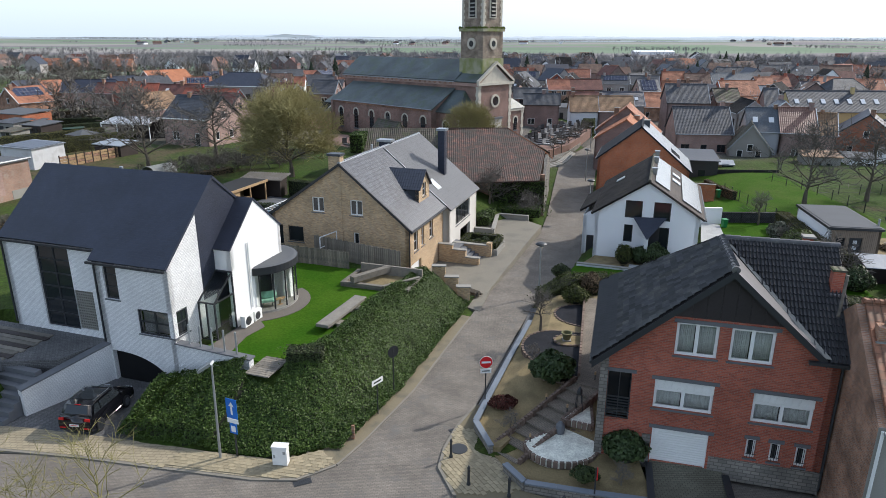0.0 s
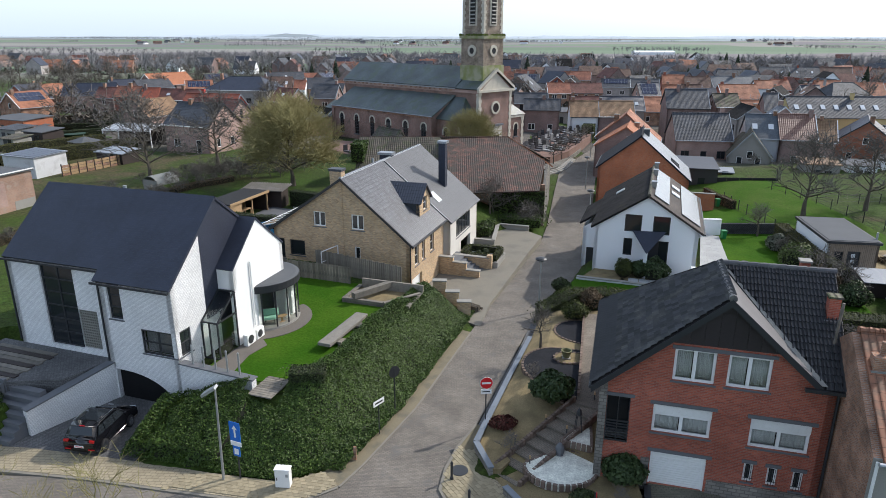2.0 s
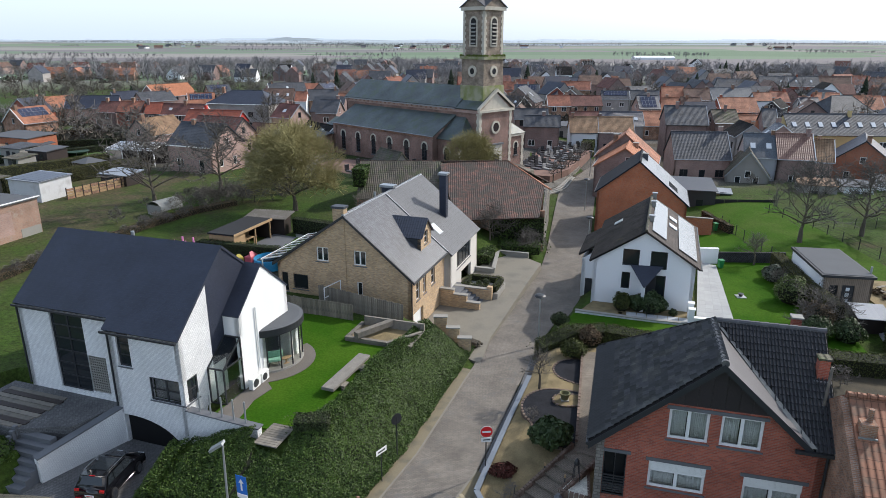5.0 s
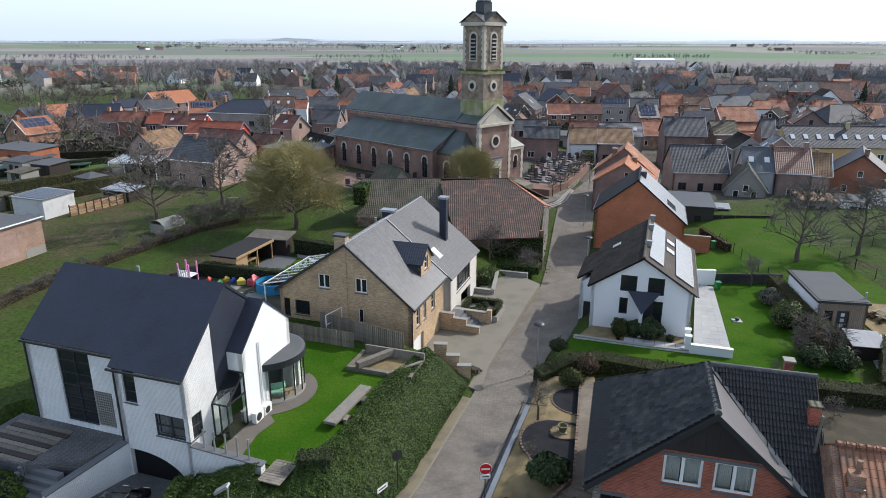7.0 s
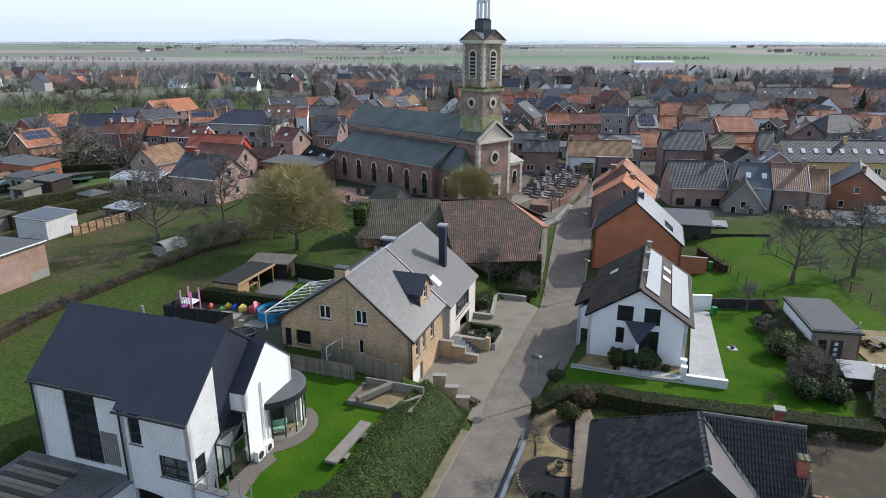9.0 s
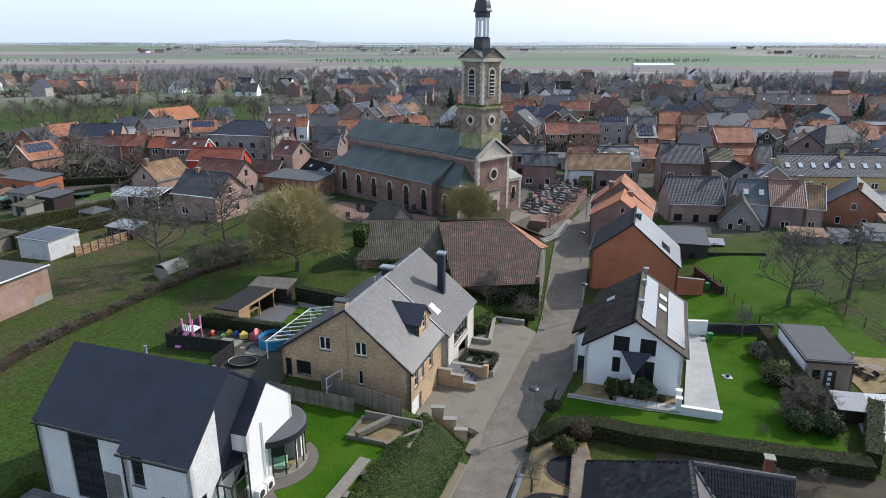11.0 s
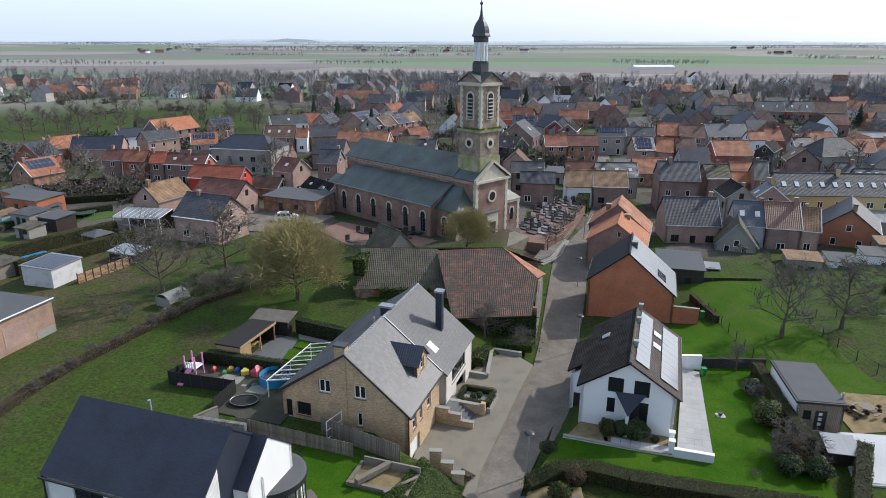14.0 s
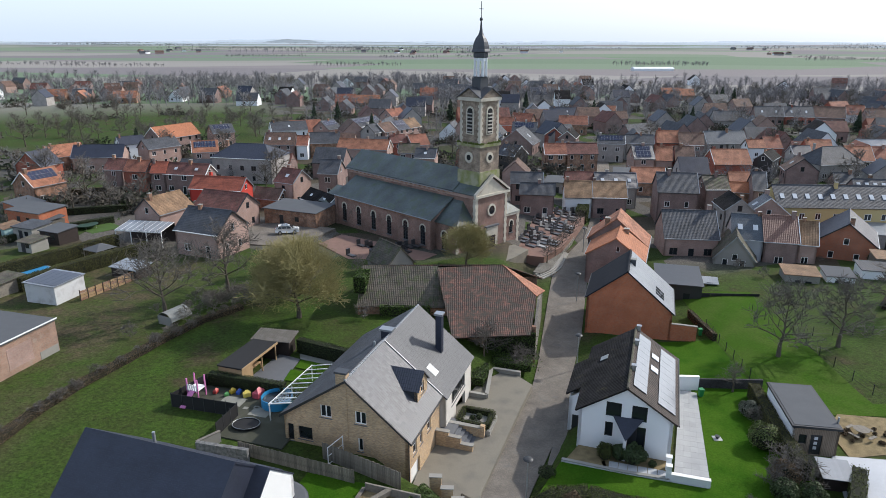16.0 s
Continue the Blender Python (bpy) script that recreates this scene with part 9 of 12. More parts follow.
pb.to_mesh(pv_me), pb.free()
pv_me.materials.append(PAVER_MATS)


def inside(x, y, ring):
    hit = False
    for (xa, ya), (xb, yb) in zip(ring, ring[1:] + ring[:1]):
        if (ya > y) != (yb > y) and x < (xb - xa) * (y - ya) / (yb - ya) + xa:
            hit = not hit
    return hit


def lay_pavers(parent, ring, turn, z, limit):
    """Pavers in bond over an area, one object each, until the limit."""
    n = 0
    c, s_ = math.cos(radians(turn)), math.sin(radians(turn))
    for r in range(-80, 80):
        for q in range(-60, 60):
            u, v = 0.3 * (q + (0.5 if r % 2 else 0)), 0.215 * r
            x, y = ring[0][0] + u * c - v * s_, ring[0][1] + u * s_ + v * c
            if n < limit and inside(x, y, ring):
                o = new("paver", pv_me)
                o.parent = parent
                o.matrix_basis = pose(x, y, z + random.uniform(-0.004, 0.004), random.uniform(-1, 1), random.uniform(-1, 1), turn)
                n += 1


# ---- the ivy bank ----
def ivy_edge(ly):
    return lerp(ly, [(-6, 0.1), (-4.45, -0.2), (-1.14, -0.9), (0.5, -0.6)])


def on_bank(x, y):
    xl = lerp(y, ROAD_L)
    lx = 0.9613 * (x + 14.8) - 0.2756 * (y - 31.9)
    ly = 0.2756 * (x + 14.8) + 0.9613 * (y - 31.9)
    if lx < ivy_edge(ly) or (lx < 4.7 and ly > -0.05) or (4.5 < lx < 6.4 and ly > -0.75):
        return False
    if y < 31.0:
        foot = lerp(x, [(p[0], p[1]) for p in FOOT_L[:7]])
        return -17.2 < x < min(xl - 0.5, -3.0) and y > foot + 0.05
    d = xl - x
    top = lerp(y, [(31, 5.6), (33.6, 4.9), (39, 5.2), (46, 4.0), (47.5, 2.0)])
    return y < 47.3 and 0.55 < d < top


def bank_z(x, y):
    d = lerp(y, ROAD_L) - x
    ridge = 0.35 * smooth(3.4, 4.4, d) if y > 31 else 0.0
    xl, rz = lerp(y, ROAD_L), lerp(y, ROAD_Z)
    lx, ly = 0.9613 * (x + 14.8) - 0.2756 * (y - 31.9), 0.2756 * (x + 14.8) + 0.9613 * (y - 31.9)
    base = ground_z(x, y)
    if lx < 4.9 and ly < 0.4:
        z = rz + (lerp(y, LEFT_TOP) - rz) * smooth(lerp(y, LEFT_D0), lerp(y, LEFT_D1), xl - x)
        e = ivy_edge(ly)
        base = max(base, (z * (0.5 + 0.5 * smooth(0.2, 4.9, lx)) + 0.25) * smooth(e - 0.05, e + 0.6, lx))
    if y < 31.0:
        base = (base + 0.15) * smooth(-0.1, 0.5, y - lerp(x, FOOT_L[:7])) - 0.1
    return base + 0.22 + ridge + 0.16 * noise.noise(Vector((x * 0.9, y * 0.9, 0))) + 0.1 * noise.noise(Vector((x * 2.7, y * 2.7, 4)))


ivy = thing("ivy_bank", pose(0, 0, 0), "steep bank covered in glossy dark green ivy", "ivy", kind="stuff")
bm = bmesh.new()
st = 0.35
grid = {}
for i in range(int(19 / st)):
    for j in range(int(22 / st)):
        x, y = -17.2 + i * st, 25.8 + j * st
        if on_bank(x, y):
            grid[i, j] = bm.verts.new((x, y, bank_z(x, y) - 0.06))
for (i, j), v in grid.items():
    q = [(i, j), (i + 1, j), (i + 1, j + 1), (i, j + 1)]
    if all(k in grid for k in q):
        bm.faces.new([grid[k] for k in q])
# Dark sheet below the ivy leaves, coloured as the shade between them.
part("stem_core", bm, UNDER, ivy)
rs = np.random.RandomState(8)
C, N = [], []
while len(C) < 105000:
    x, y = rs.uniform(-17.2, 1.5), rs.uniform(26.0, 47.3)
    if on_bank(x, y):
        z = bank_z(x, y) + abs(rs.normal(0, 0.07))
        C.append((x, y, z))
        e = 0.3
        N.append((-(ground_z(x + e, y) - ground_z(x - e, y)) / (2 * e), -(ground_z(x, y + e) - ground_z(x, y - e)) / (2 * e), 1.0))
o = new("leaves", leaf_mesh("leaves", C, N, rs.uniform(0.055, 0.115, len(C)), IVY, 2, 0.6))
o.parent = ivy
hedge("clipped_ivy_block", [(-8.5, 31.2), (-6.7, 31.3)], 1.1, 0.95, BOXWOOD, "low clipped dark hedge block at the lawn corner", "hedge", 260, 0.085, 2.25)


# ---- street furniture ----
def street_lamp(x, y, z, h, turn, label="slim grey street lamp with a round flat head"):
    t = thing("street_lamp", pose(x, y, z, 0, 0, turn), label, "street lamp", "street lamps")
    part("pole", tube(bmesh.new(), (0, 0, 0), (0, 0, h), 0.075, 0.045, 10), METAL_GREY, t)
    part("head", lathe(bmesh.new(), [(0.06, h - 0.05), (0.2, h), (0.42, h + 0.1), (0.44, h + 0.16), (0.3, h + 0.26), (0.05, h + 0.3)], 18, (0.0, 0, 0)), METAL_DARK, t)
    part("lens", lathe(bmesh.new(), [(0.2, h - 0.02), (0.38, h + 0.07), (0.05, h + 0.072)], 18), LAMP_CLEAR, t)
    return t


for x, y, z in ((6.25, 47.6, -0.1), (14.2, 72.6, -0.9), (17.4, 94.5, -1.0), (22.3, 119.7, -1.0)):
    street_lamp(x, y, z, 3.95 if y < 50 else 4.4, 0)
l1 = thing("street_lamp", pose(-10.52, 26.1, 0.05), "leaning grey street lamp with a hooded head", "street lamp", "street lamps")
part("pole", tube(bmesh.new(), (0, 0, 0), (0.05, 0.1, 4.95), 0.065, 0.045, 10), METAL_GREY, l1)
part("head", slab(bmesh.new(), [(0.1, -0.17, 4.98), (-0.55, -0.17, 4.55), (-0.55, 0.2, 4.55), (0.1, 0.2, 4.98)], 0.12), METAL_GREY, l1)

s = thing("one_way_sign", pose(-9.75, 26.2, 0.05, 0, 0, -20), "blue one-way sign with a white arrow on a post", "road sign")
part("post", tube(bmesh.new(), (0, 0, 0), (0, 0, 3.1), 0.04, seg=8), METAL_DARK, s)
p = part("plate", boxed(-0.3, 0.3, -0.06, -0.04, 2.1, 3.1), BLUE_SIGN, s)
ar = bmesh.new()
box(ar, -0.05, 0.05, -0.068, -0.062, 2.3, 2.75)
poly(ar, (-0.15, -0.068, 2.72), (0.15, -0.068, 2.72), (0, -0.068, 2.95))
part("arrow", ar, FRAME_WHITE, p)
part("plate", boxed(-0.3, 0.3, -0.06, -0.04, 1.85, 2.08), FRAME_WHITE, s)
p = part("plate", boxed(-0.2, 0.2, -0.06, -0.04, 1.3, 1.82), BLUE_SIGN, s)
part("bar", boxed(-0.12, 0.12, -0.068, -0.062, 1.4, 1.7), FRAME_WHITE, p)

s = thing("no_entry_sign", pose(1.85, 31.0, 0.0, 0, 0, 8), "red no-entry sign with a white bar on a post", "road sign")
part("post", tube(bmesh.new(), (0, 0, 0), (0, 0, 3.1), 0.035, seg=8), METAL_DARK, s)
p = part("disc", lathe(bmesh.new(), [(0.34, 0), (0.34, 0.02), (0.02, 0.021)], 32), FRAME_WHITE, s)
p.matrix_basis = pose(0, -0.05, 2.78, 90)
q = part("face", lathe(bmesh.new(), [(0.325, 0.0), (0.325, 0.006), (0.02, 0.007)], 32), RED_SIGN, p)
q.matrix_basis = pose(0, 0, 0.022)
part("bar", boxed(-0.24, 0.24, -0.055, 0.055, 0.03, 0.036), FRAME_WHITE, p)
p = part("plate", boxed(-0.28, 0.28, -0.05, -0.035, 2.14, 2.4), FRAME_WHITE, s)
part("bar", boxed(-0.2, 0.2, -0.056, -0.051, 2.24, 2.3), METAL_DARK, p)
s = thing("round_sign", pose(-3.1, 32.1, 0.38, 0, 0, 40), "back of a round road sign on a post in the ivy", "road sign")
part("post", tube(bmesh.new(), (0, 0, 0), (0, 0, 2.5), 0.035, seg=8), METAL_DARK, s)
part("disc", lathe(bmesh.new(), [(0.34, 0), (0.34, 0.02), (0.02, 0.021)], 28), METAL_DARK, s).matrix_basis = pose(0, 0, 2.3, 90)
s = thing("street_name_sign", pose(-3.7, 30.1, 0.1, 0, 0, 55), "white street name plate on a post in the ivy", "road sign")
part("post", tube(bmesh.new(), (0, 0, 0), (0, 0, 2.0), 0.03, seg=8), METAL_DARK, s)
p = part("plate", boxed(-0.4, 0.4, -0.03, -0.015, 1.75, 2.05), FRAME_WHITE, s)
part("bar", boxed(-0.28, 0.28, -0.036, -0.031, 1.86, 1.94), METAL_DARK, p)
s = thing("wooden_post", pose(-4.6, 27.9, 0.06), "short rusty post at the edge of the bank", "post")
part("post_body", boxed(-0.07, 0.07, -0.05, 0.05, 0, 0.75), OLD_BRICK, s)

c = thing("utility_cabinet", pose(-7.55, 25.75, 0.075, 0, 0, -3), "pale grey street utility cabinet before the ivy", "cabinet")
c.scale = (0.82, 0.82, 0.78)
part("body", boxed(-0.42, 0.42, -0.22, 0.22, 0.06, 1.22, bevel=0.02), PLASTIC_WHITE, c)
part("lid", boxed(-0.45, 0.45, -0.25, 0.25, 1.22, 1.3), PLASTIC_WHITE, c)
part("plinth", boxed(-0.4, 0.4, -0.2, 0.2, 0, 0.06), CONCRETE, c)
part("handle", boxed(-0.32, -0.28, -0.25, -0.22, 0.55, 0.75), METAL_DARK, c)
part("notice", boxed(0.2, 0.34, -0.226, -0.221, 0.8, 1.0), METAL_GREY, c)
bo = thing("bollard", pose(0.2, 26.6, 0.1), "black metal bollard on the corner pavement", "bollard", "corner bollards")
part("post", lathe(bmesh.new(), [(0.09, 0), (0.085, 0.1), (0.06, 0.14), (0.06, 0.8), (0.075, 0.84), (0.06, 0.9), (0.02, 0.98)], 12), METAL_DARK, bo)
for x, y in ((1.03, 24.65), (2.75, 23.95), (4.9, 22.9)):
    copy_thing(bo, pose(x, y, 0.1))
mh = thing("manhole_cover", pose(0.55, 27.25, 0.1), "round dark cast iron manhole cover in the pavement", "manhole")
part("lid", lathe(bmesh.new(), [(0.42, 0), (0.42, 0.02), (0.36, 0.025), (0.02, 0.026)], 28), METAL_DARK, mh)
for x, y, t in ((-6.3, 24.6, 25), (0.35, 28.7, -60)):
    d = thing("drain_grate", pose(x, y, 0.002, 0, 0, t), "dark iron street drain grate beside the kerb", "drain", "street drains")
    part("frame", boxed(-0.4, 0.4, -0.2, 0.2, -0.05, 0.01), METAL_DARK, d)
    for i in range(8):
        part("bar", boxed(-0.36 + 0.095 * i, -0.31 + 0.095 * i, -0.16, 0.16, 0.01, 0.022), METAL_DARK, d)


# ---- car ----
def car(name, m, paint, label, W=1.84):
    t = thing(name, m, label, "car")
    side = [(-2.2, 0.42), (-2.22, 0.75), (-2.12, 1.02), (-1.95, 1.12), (-1.62, 1.52), (-1.2, 1.6), (0.1, 1.6), (0.45, 1.52), (1.05, 1.08), (1.95, 0.94), (2.16, 0.78), (2.2, 0.5), (2.1, 0.3), (-2.1, 0.3)]
    bm = bmesh.new()
    rows = []
    for x, k in ((-W / 2 + 0.05, 0.93), (-W / 2, 1.0), (W / 2, 1.0), (W / 2 - 0.05, 0.93)):
        row = []
        for y, z in side:
            tuck = 0.0 if z < 1.0 else 0.16 * (z - 1.0) / 0.6
            s = 1 if x > 0 else -1
            row.append(bm.verts.new((x - s * tuck if abs(x) > W / 2 - 0.06 else x, y * (1 if k == 1 else 0.985), z)))
        rows.append(row)
    n = len(side)
    for p, q in zip(rows, rows[1:]):
        for i in range(n):
            j = (i + 1) % n
            bm.faces.new((p[i], p[j], q[j], q[i]))
    bm.faces.new(rows[0][::-1]), bm.faces.new(rows[-1])
    bmesh.ops.recalc_face_normals(bm, faces=bm.faces)
    bmesh.ops.bevel(bm, geom=[e for e in bm.edges if e.calc_face_angle(0) > 0.25], offset=0.04, segments=2, affect="EDGES")
    body = part("body", bm, paint, t, smooth=True)
    k = 0.012
    part("rear_window", slab(bmesh.new(), [(-0.66, -1.93, 1.16), (0.66, -1.93, 1.16), (0.58, -1.67, 1.5), (-0.58, -1.67, 1.5)], -0.03), PANE, t)
    part("windscreen", slab(bmesh.new(), [(-0.68, 1.03, 1.13), (0.68, 1.03, 1.13), (0.58, 0.5, 1.52), (-0.58, 0.5, 1.52)], -0.03), PANE, t)
    part("sunroof", boxed(-0.5, 0.5, -1.1, 0.05, 1.6, 1.612), PANE, t)
    for s in (-1, 1):
        for y0, y1, y2, y3 in ((-1.05, -0.15, -0.15, -1.0), (-0.1, 0.85, 0.42, -0.1), (-1.75, -1.12, -1.1, -1.45)):
            part("side_window", slab(bmesh.new(), [(s * 0.912, y0, 1.1), (s * 0.912, y1, 1.1), (s * 0.80, y2, 1.5), (s * 0.80, y3, 1.5)], -0.02 * s if False else 0.02), PANE, t)
        part("roof_rail", tube(bmesh.new(), (s * 0.7, -1.35, 1.66), (s * 0.7, 0.2, 1.66), 0.025, seg=6), CHROME, t)
        part("tail_light", boxed(s * 0.6, s * 0.87, -2.19, -2.08, 0.9, 1.02), LAMP_RED, t)
        part("headlight", boxed(s * 0.5, s * 0.85, 2.0, 2.14, 0.72, 0.86), LAMP_CLEAR, t)
        part("mirror", boxed(s * 0.92, s * 1.08, 0.72, 0.86, 1.02, 1.18, bevel=0.03), paint, t)
        part("reflector", boxed(s * 0.5, s * 0.85, -2.235, -2.2, 0.5, 0.56), LAMP_RED, t)
        for y in (-1.32, 1.32):
            w = part("wheel", lathe(bmesh.new(), [(0.3, -0.11), (0.345, -0.09), (0.345, 0.09), (0.3, 0.11)], 22), RUBBER, t)
            w.matrix_basis = pose(s * 0.84, y, 0.345, 0, 90, 0)
            part("rim", lathe(bmesh.new(), [(0.23, -0.115), (0.23, 0.115), (0.05, 0.12)], 10), CHROME, w)
    pl = part("number_plate", boxed(-0.26, 0.26, -2.25, -2.225, 0.62, 0.74), PLASTIC_WHITE, t)
    part("bar", boxed(-0.2, 0.2, -2.256, -2.251, 0.66, 0.7), RED_SIGN, pl)
    part("brake_light", boxed(-0.16, 0.16, -1.68, -1.64, 1.54, 1.57), LAMP_RED, t)
    return t


car("parked_car", pose(-18.0, 29.25, 0.03, 0, 0, -5), BLACK_CAR, "black five-door car parked on the setts before the garage").scale = (0.93, 0.83, 1.0)
car("white_car", pose(-33.3, 118.2, 2.2, 0, 0, -75), PLASTIC_WHITE, "small white car with yellow marks parked by the church")
car("dark_car", pose(30.2, 140.5, -1.0, 0, 0, -14), BLACK_CAR, "dark car parked along the street")

# ---- drive, plaza, lawn of the modern house ----
SM = street(-14.8, 31.9)


def yard(name, bm, mat, label, category, kind="structure"):
    return single(name, bm, mat, label, category, SM, kind=kind)


yard("driveway", boxed(-6.9, 1.2, -6.2, 0.25, -0.2, 0.035), PAVE_GREY, "dark grey sett driveway before the garage", "driveway")
# white retaining wall along the drive
w = thing("drive_wall", SM, "white painted brick wall beside the drive", "wall")
part("wall", wall(bmesh.new(), (-5.98, -4.6), (-4.6, 0.0), [(0, 1.5), (4.803, 2.25)], [], -0.3, 0.42), WHITE_BRICK, w)
part("coping", slab(bmesh.new(), [(-6.45, -4.5, 1.57), (-5.93, -4.66, 1.57), (-4.55, 0.0, 2.32), (-5.07, 0.0, 2.32)], 0.08), BLUESTONE, w)
# raised plaza
yard("plaza", prism(bmesh.new(), [(-13.5, -3.6), (-8.6, -3.6), (-6.5, -2.6), (-5.9, -2.4), (-5.02, 0.5), (-13.5, 0.5)], -0.5, 2.2), PAVE_GREY, "raised dark paved forecourt", "forecourt")
dk = thing("sleeper_deck", SM, "weathered dark timber sleepers set in the forecourt", "deck")
for i in range(9):
    part("sleeper", boxed(-13.0 + 0.02 * (i % 3), -8.6 + 0.15 * (i % 2), -3.5 + 0.38 * i, -3.5 + 0.38 * i + 0.33, 2.2, 2.25), WOOD_DARK if i % 3 == 1 else WOOD_GREY, dk)
for i in range(7):
    stp = thing("outdoor_step", SM @ pose(-7.35, -3.1 - 0.36 * i, 0), "dark stone step down from the forecourt", "step", "forecourt steps")
    part("tread", boxed(-1.1, 1.1, -0.4, 0.0, -0.3, 2.2 - 0.27 * (i + 1)), BLUESTONE, stp)
ed = thing("step_edging", SM, "row of upright dark edging blocks beside the steps", "edging")
for i in range(12):
    part("block", boxed(-8.75, -8.5, -3.65 - 0.22 * i, -3.47 - 0.22 * i, -0.2, 2.4 - 0.19 * i), BLUESTONE, ed)
bush("ground_cover", -25.0, 29.5, 1.6, 1.3, 0.7, IVY, "low ground cover beside the steps", 1400, 0.13, 1.0)
# white wall carrying on from the house front to the lawn
rw = thing("garden_retaining_wall", SM, "white painted brick retaining wall with dark coping", "wall")
part("wall", wall(bmesh.new(), (0.0, -0.02), (4.55, -0.02), [(0, 2.95), (4.55, 2.75)], [], -0.3, 0.4), WHITE_BRICK, rw)
part("coping", slab(bmesh.new(), [(-0.05, -0.08, 3.02), (4.65, -0.08, 2.82), (4.65, 0.42, 2.82), (-0.05, 0.42, 3.02)], 0.07), BLUESTONE, rw)
for i, x in enumerate((0.75, 1.45, 2.2, 2.95, 3.7)):
    pst = thing("steel_post", SM @ pose(x, 0.2, 2.86), "plain galvanised post on the garden wall", "post", "wall posts")
    part("post", tube(bmesh.new(), (0, 0, 0), (0, 0, 1.25), 0.05, seg=8), METAL_GREY, pst)
    part("cap", tube(bmesh.new(), (0, 0, 1.25), (0, 0, 1.28), 0.055, 0.03, seg=8), METAL_GREY, pst)
# lawn and paths

bm = bmesh.new()
edge = [(0.9, 0.6), (5.4, 0.7), (6.6, 0.9), (7.4, 1.6), (7.45, 4.0), (7.2, 9.4), (7.9, 14.6), (4.0, 15.6), (-1.6, 15.4), (-1.6, 9.2), (0.9, 9.2)]
prism(bm, edge, 1.2, 2.385)
yard("lawn_modern", bm, LAWN, "bright green mown lawn", "lawn")
pth = bmesh.new()
turn_ = [(-0.1 + math.cos(radians(q)), 8.03 + math.sin(radians(q)), math.cos(radians(q)), math.sin(radians(q))) for q in range(-56, 62, 9)]
inner = [(1.1, 1.2), (1.1, 4.0), (1.12, 5.6)] + [(x + 1.3 * c, y + 1.3 * d) for x, y, c, d in turn_]
outer = [(2.7, 0.6), (2.3, 3.0), (2.55, 4.5)] + [(x + (2.55 - 0.45 * i / 13) * c, y + (2.55 - 0.45 * i / 13) * d) for i, (x, y, c, d) in enumerate(turn_)]
for (a, b), (c, d) in zip(zip(inner, inner[1:]), zip(outer, outer[1:])):
    slab(pth, [(*a, 2.42), (*c, 2.42), (*d, 2.42), (*b, 2.42)], 0.2)
yard("garden_path", pth, material("dark_deck_path", (0.13, 0.115, 0.10), 0.9, 0.2, 1.0, 20, 0.2), "curved dark timber path round the house", "path")
dp = thing("deck_path", SM, "pale weathered plank path beside the wall end", "path")
for i in range(10):
    part("plank", boxed(4.7 + 0.02 * (i % 2), 6.1, -0.7 + 0.2 * i, -0.52 + 0.2 * i, 2.34, 2.4), WOOD_GREY, dp)
# beam bench
bt = thing("timber_bench", pose(-6.8, 37.2, 2.38, 0, 0, -18.5), "long weathered timber bench with a thick top on the lawn", "bench")
part("top", boxed(-0.42, 0.42, -2.4, 2.4, 0.30, 0.50, bevel=0.03), material("bleached_wood", (0.20, 0.185, 0.16), 0.85, 0.3, 3.0, 40, 0.3), bt)
for y in (-1.2, 1.2):
    for x in (-0.35, 0.1, 0.55):
        part("support", boxed(x - 0.06, x + 0.06, y - 0.4, y + 0.4, 0, 0.14), WOOD_GREY, bt)
    part("support", boxed(-0.45, 0.65, y - 0.3, y + 0.3, 0.14, 0.258), WOOD_GREY, bt)
# sleeper planter in the corner
pl = thing("sandpit", SM @ pose(6.3, 12.2, 2.38), "timber sleeper pit with beams across it", "planter")
for a in ((-2.6, 2.4, -0.2, 0.1), (-2.6, -2.3, 0.1, 2.6), (2.1, 2.4, 0.1, 2.6)):
    part("beam", boxed(*a, 0, 0.16), WOOD_GREY, pl)
    part("beam", boxed(*a, 0.166, 0.33), WOOD_GREY, pl)
part("back_board", boxed(-2.3, 2.4, 2.45, 2.6, 0, 0.85), WOOD_GREY, pl)
part("soil", boxed(-2.3, 2.1, 0.1, 2.45, 0, 0.15), STRAW, pl)
b = part("loose_beam", boxed(-0.22, 0.22, -1.6, 1.6, 0, 0.4), WOOD_GREY, pl)
b.matrix_basis = pose(-0.9, 1.1, 0.43, 0, 0, -28)
b = part("loose_plank", boxed(-0.13, 0.13, -1.5, 1.5, 0, 0.08), WOOD_GREY, pl)
b.matrix_basis = pose(1.6, 0.6, 0.5, 0, 0, -35)
# fence between the gardens
fn = thing("board_fence", SM, "grey weathered vertical board fence", "fence")
ang = math.atan2(1.0, 1.0)
fx0, fy0, fx1, fy1 = -1.4, 17.6, 6.6, 15.9
nb_ = 44
L = math.hypot(fx1 - fx0, fy1 - fy0)
ft = math.degrees(math.atan2(fy1 - fy0, fx1 - fx0))
for i in range(nb_):
    q = part("board", boxed(0, L / nb_ - 0.015, -0.015, 0.015, 0, 1.65 + 0.03 * ((i * 7) % 3)), WOOD_GREY, fn)
    q.matrix_basis = pose(fx0 + (fx1 - fx0) * i / nb_, fy0 + (fy1 - fy0) * i / nb_, 2.3, 0, 0, ft)

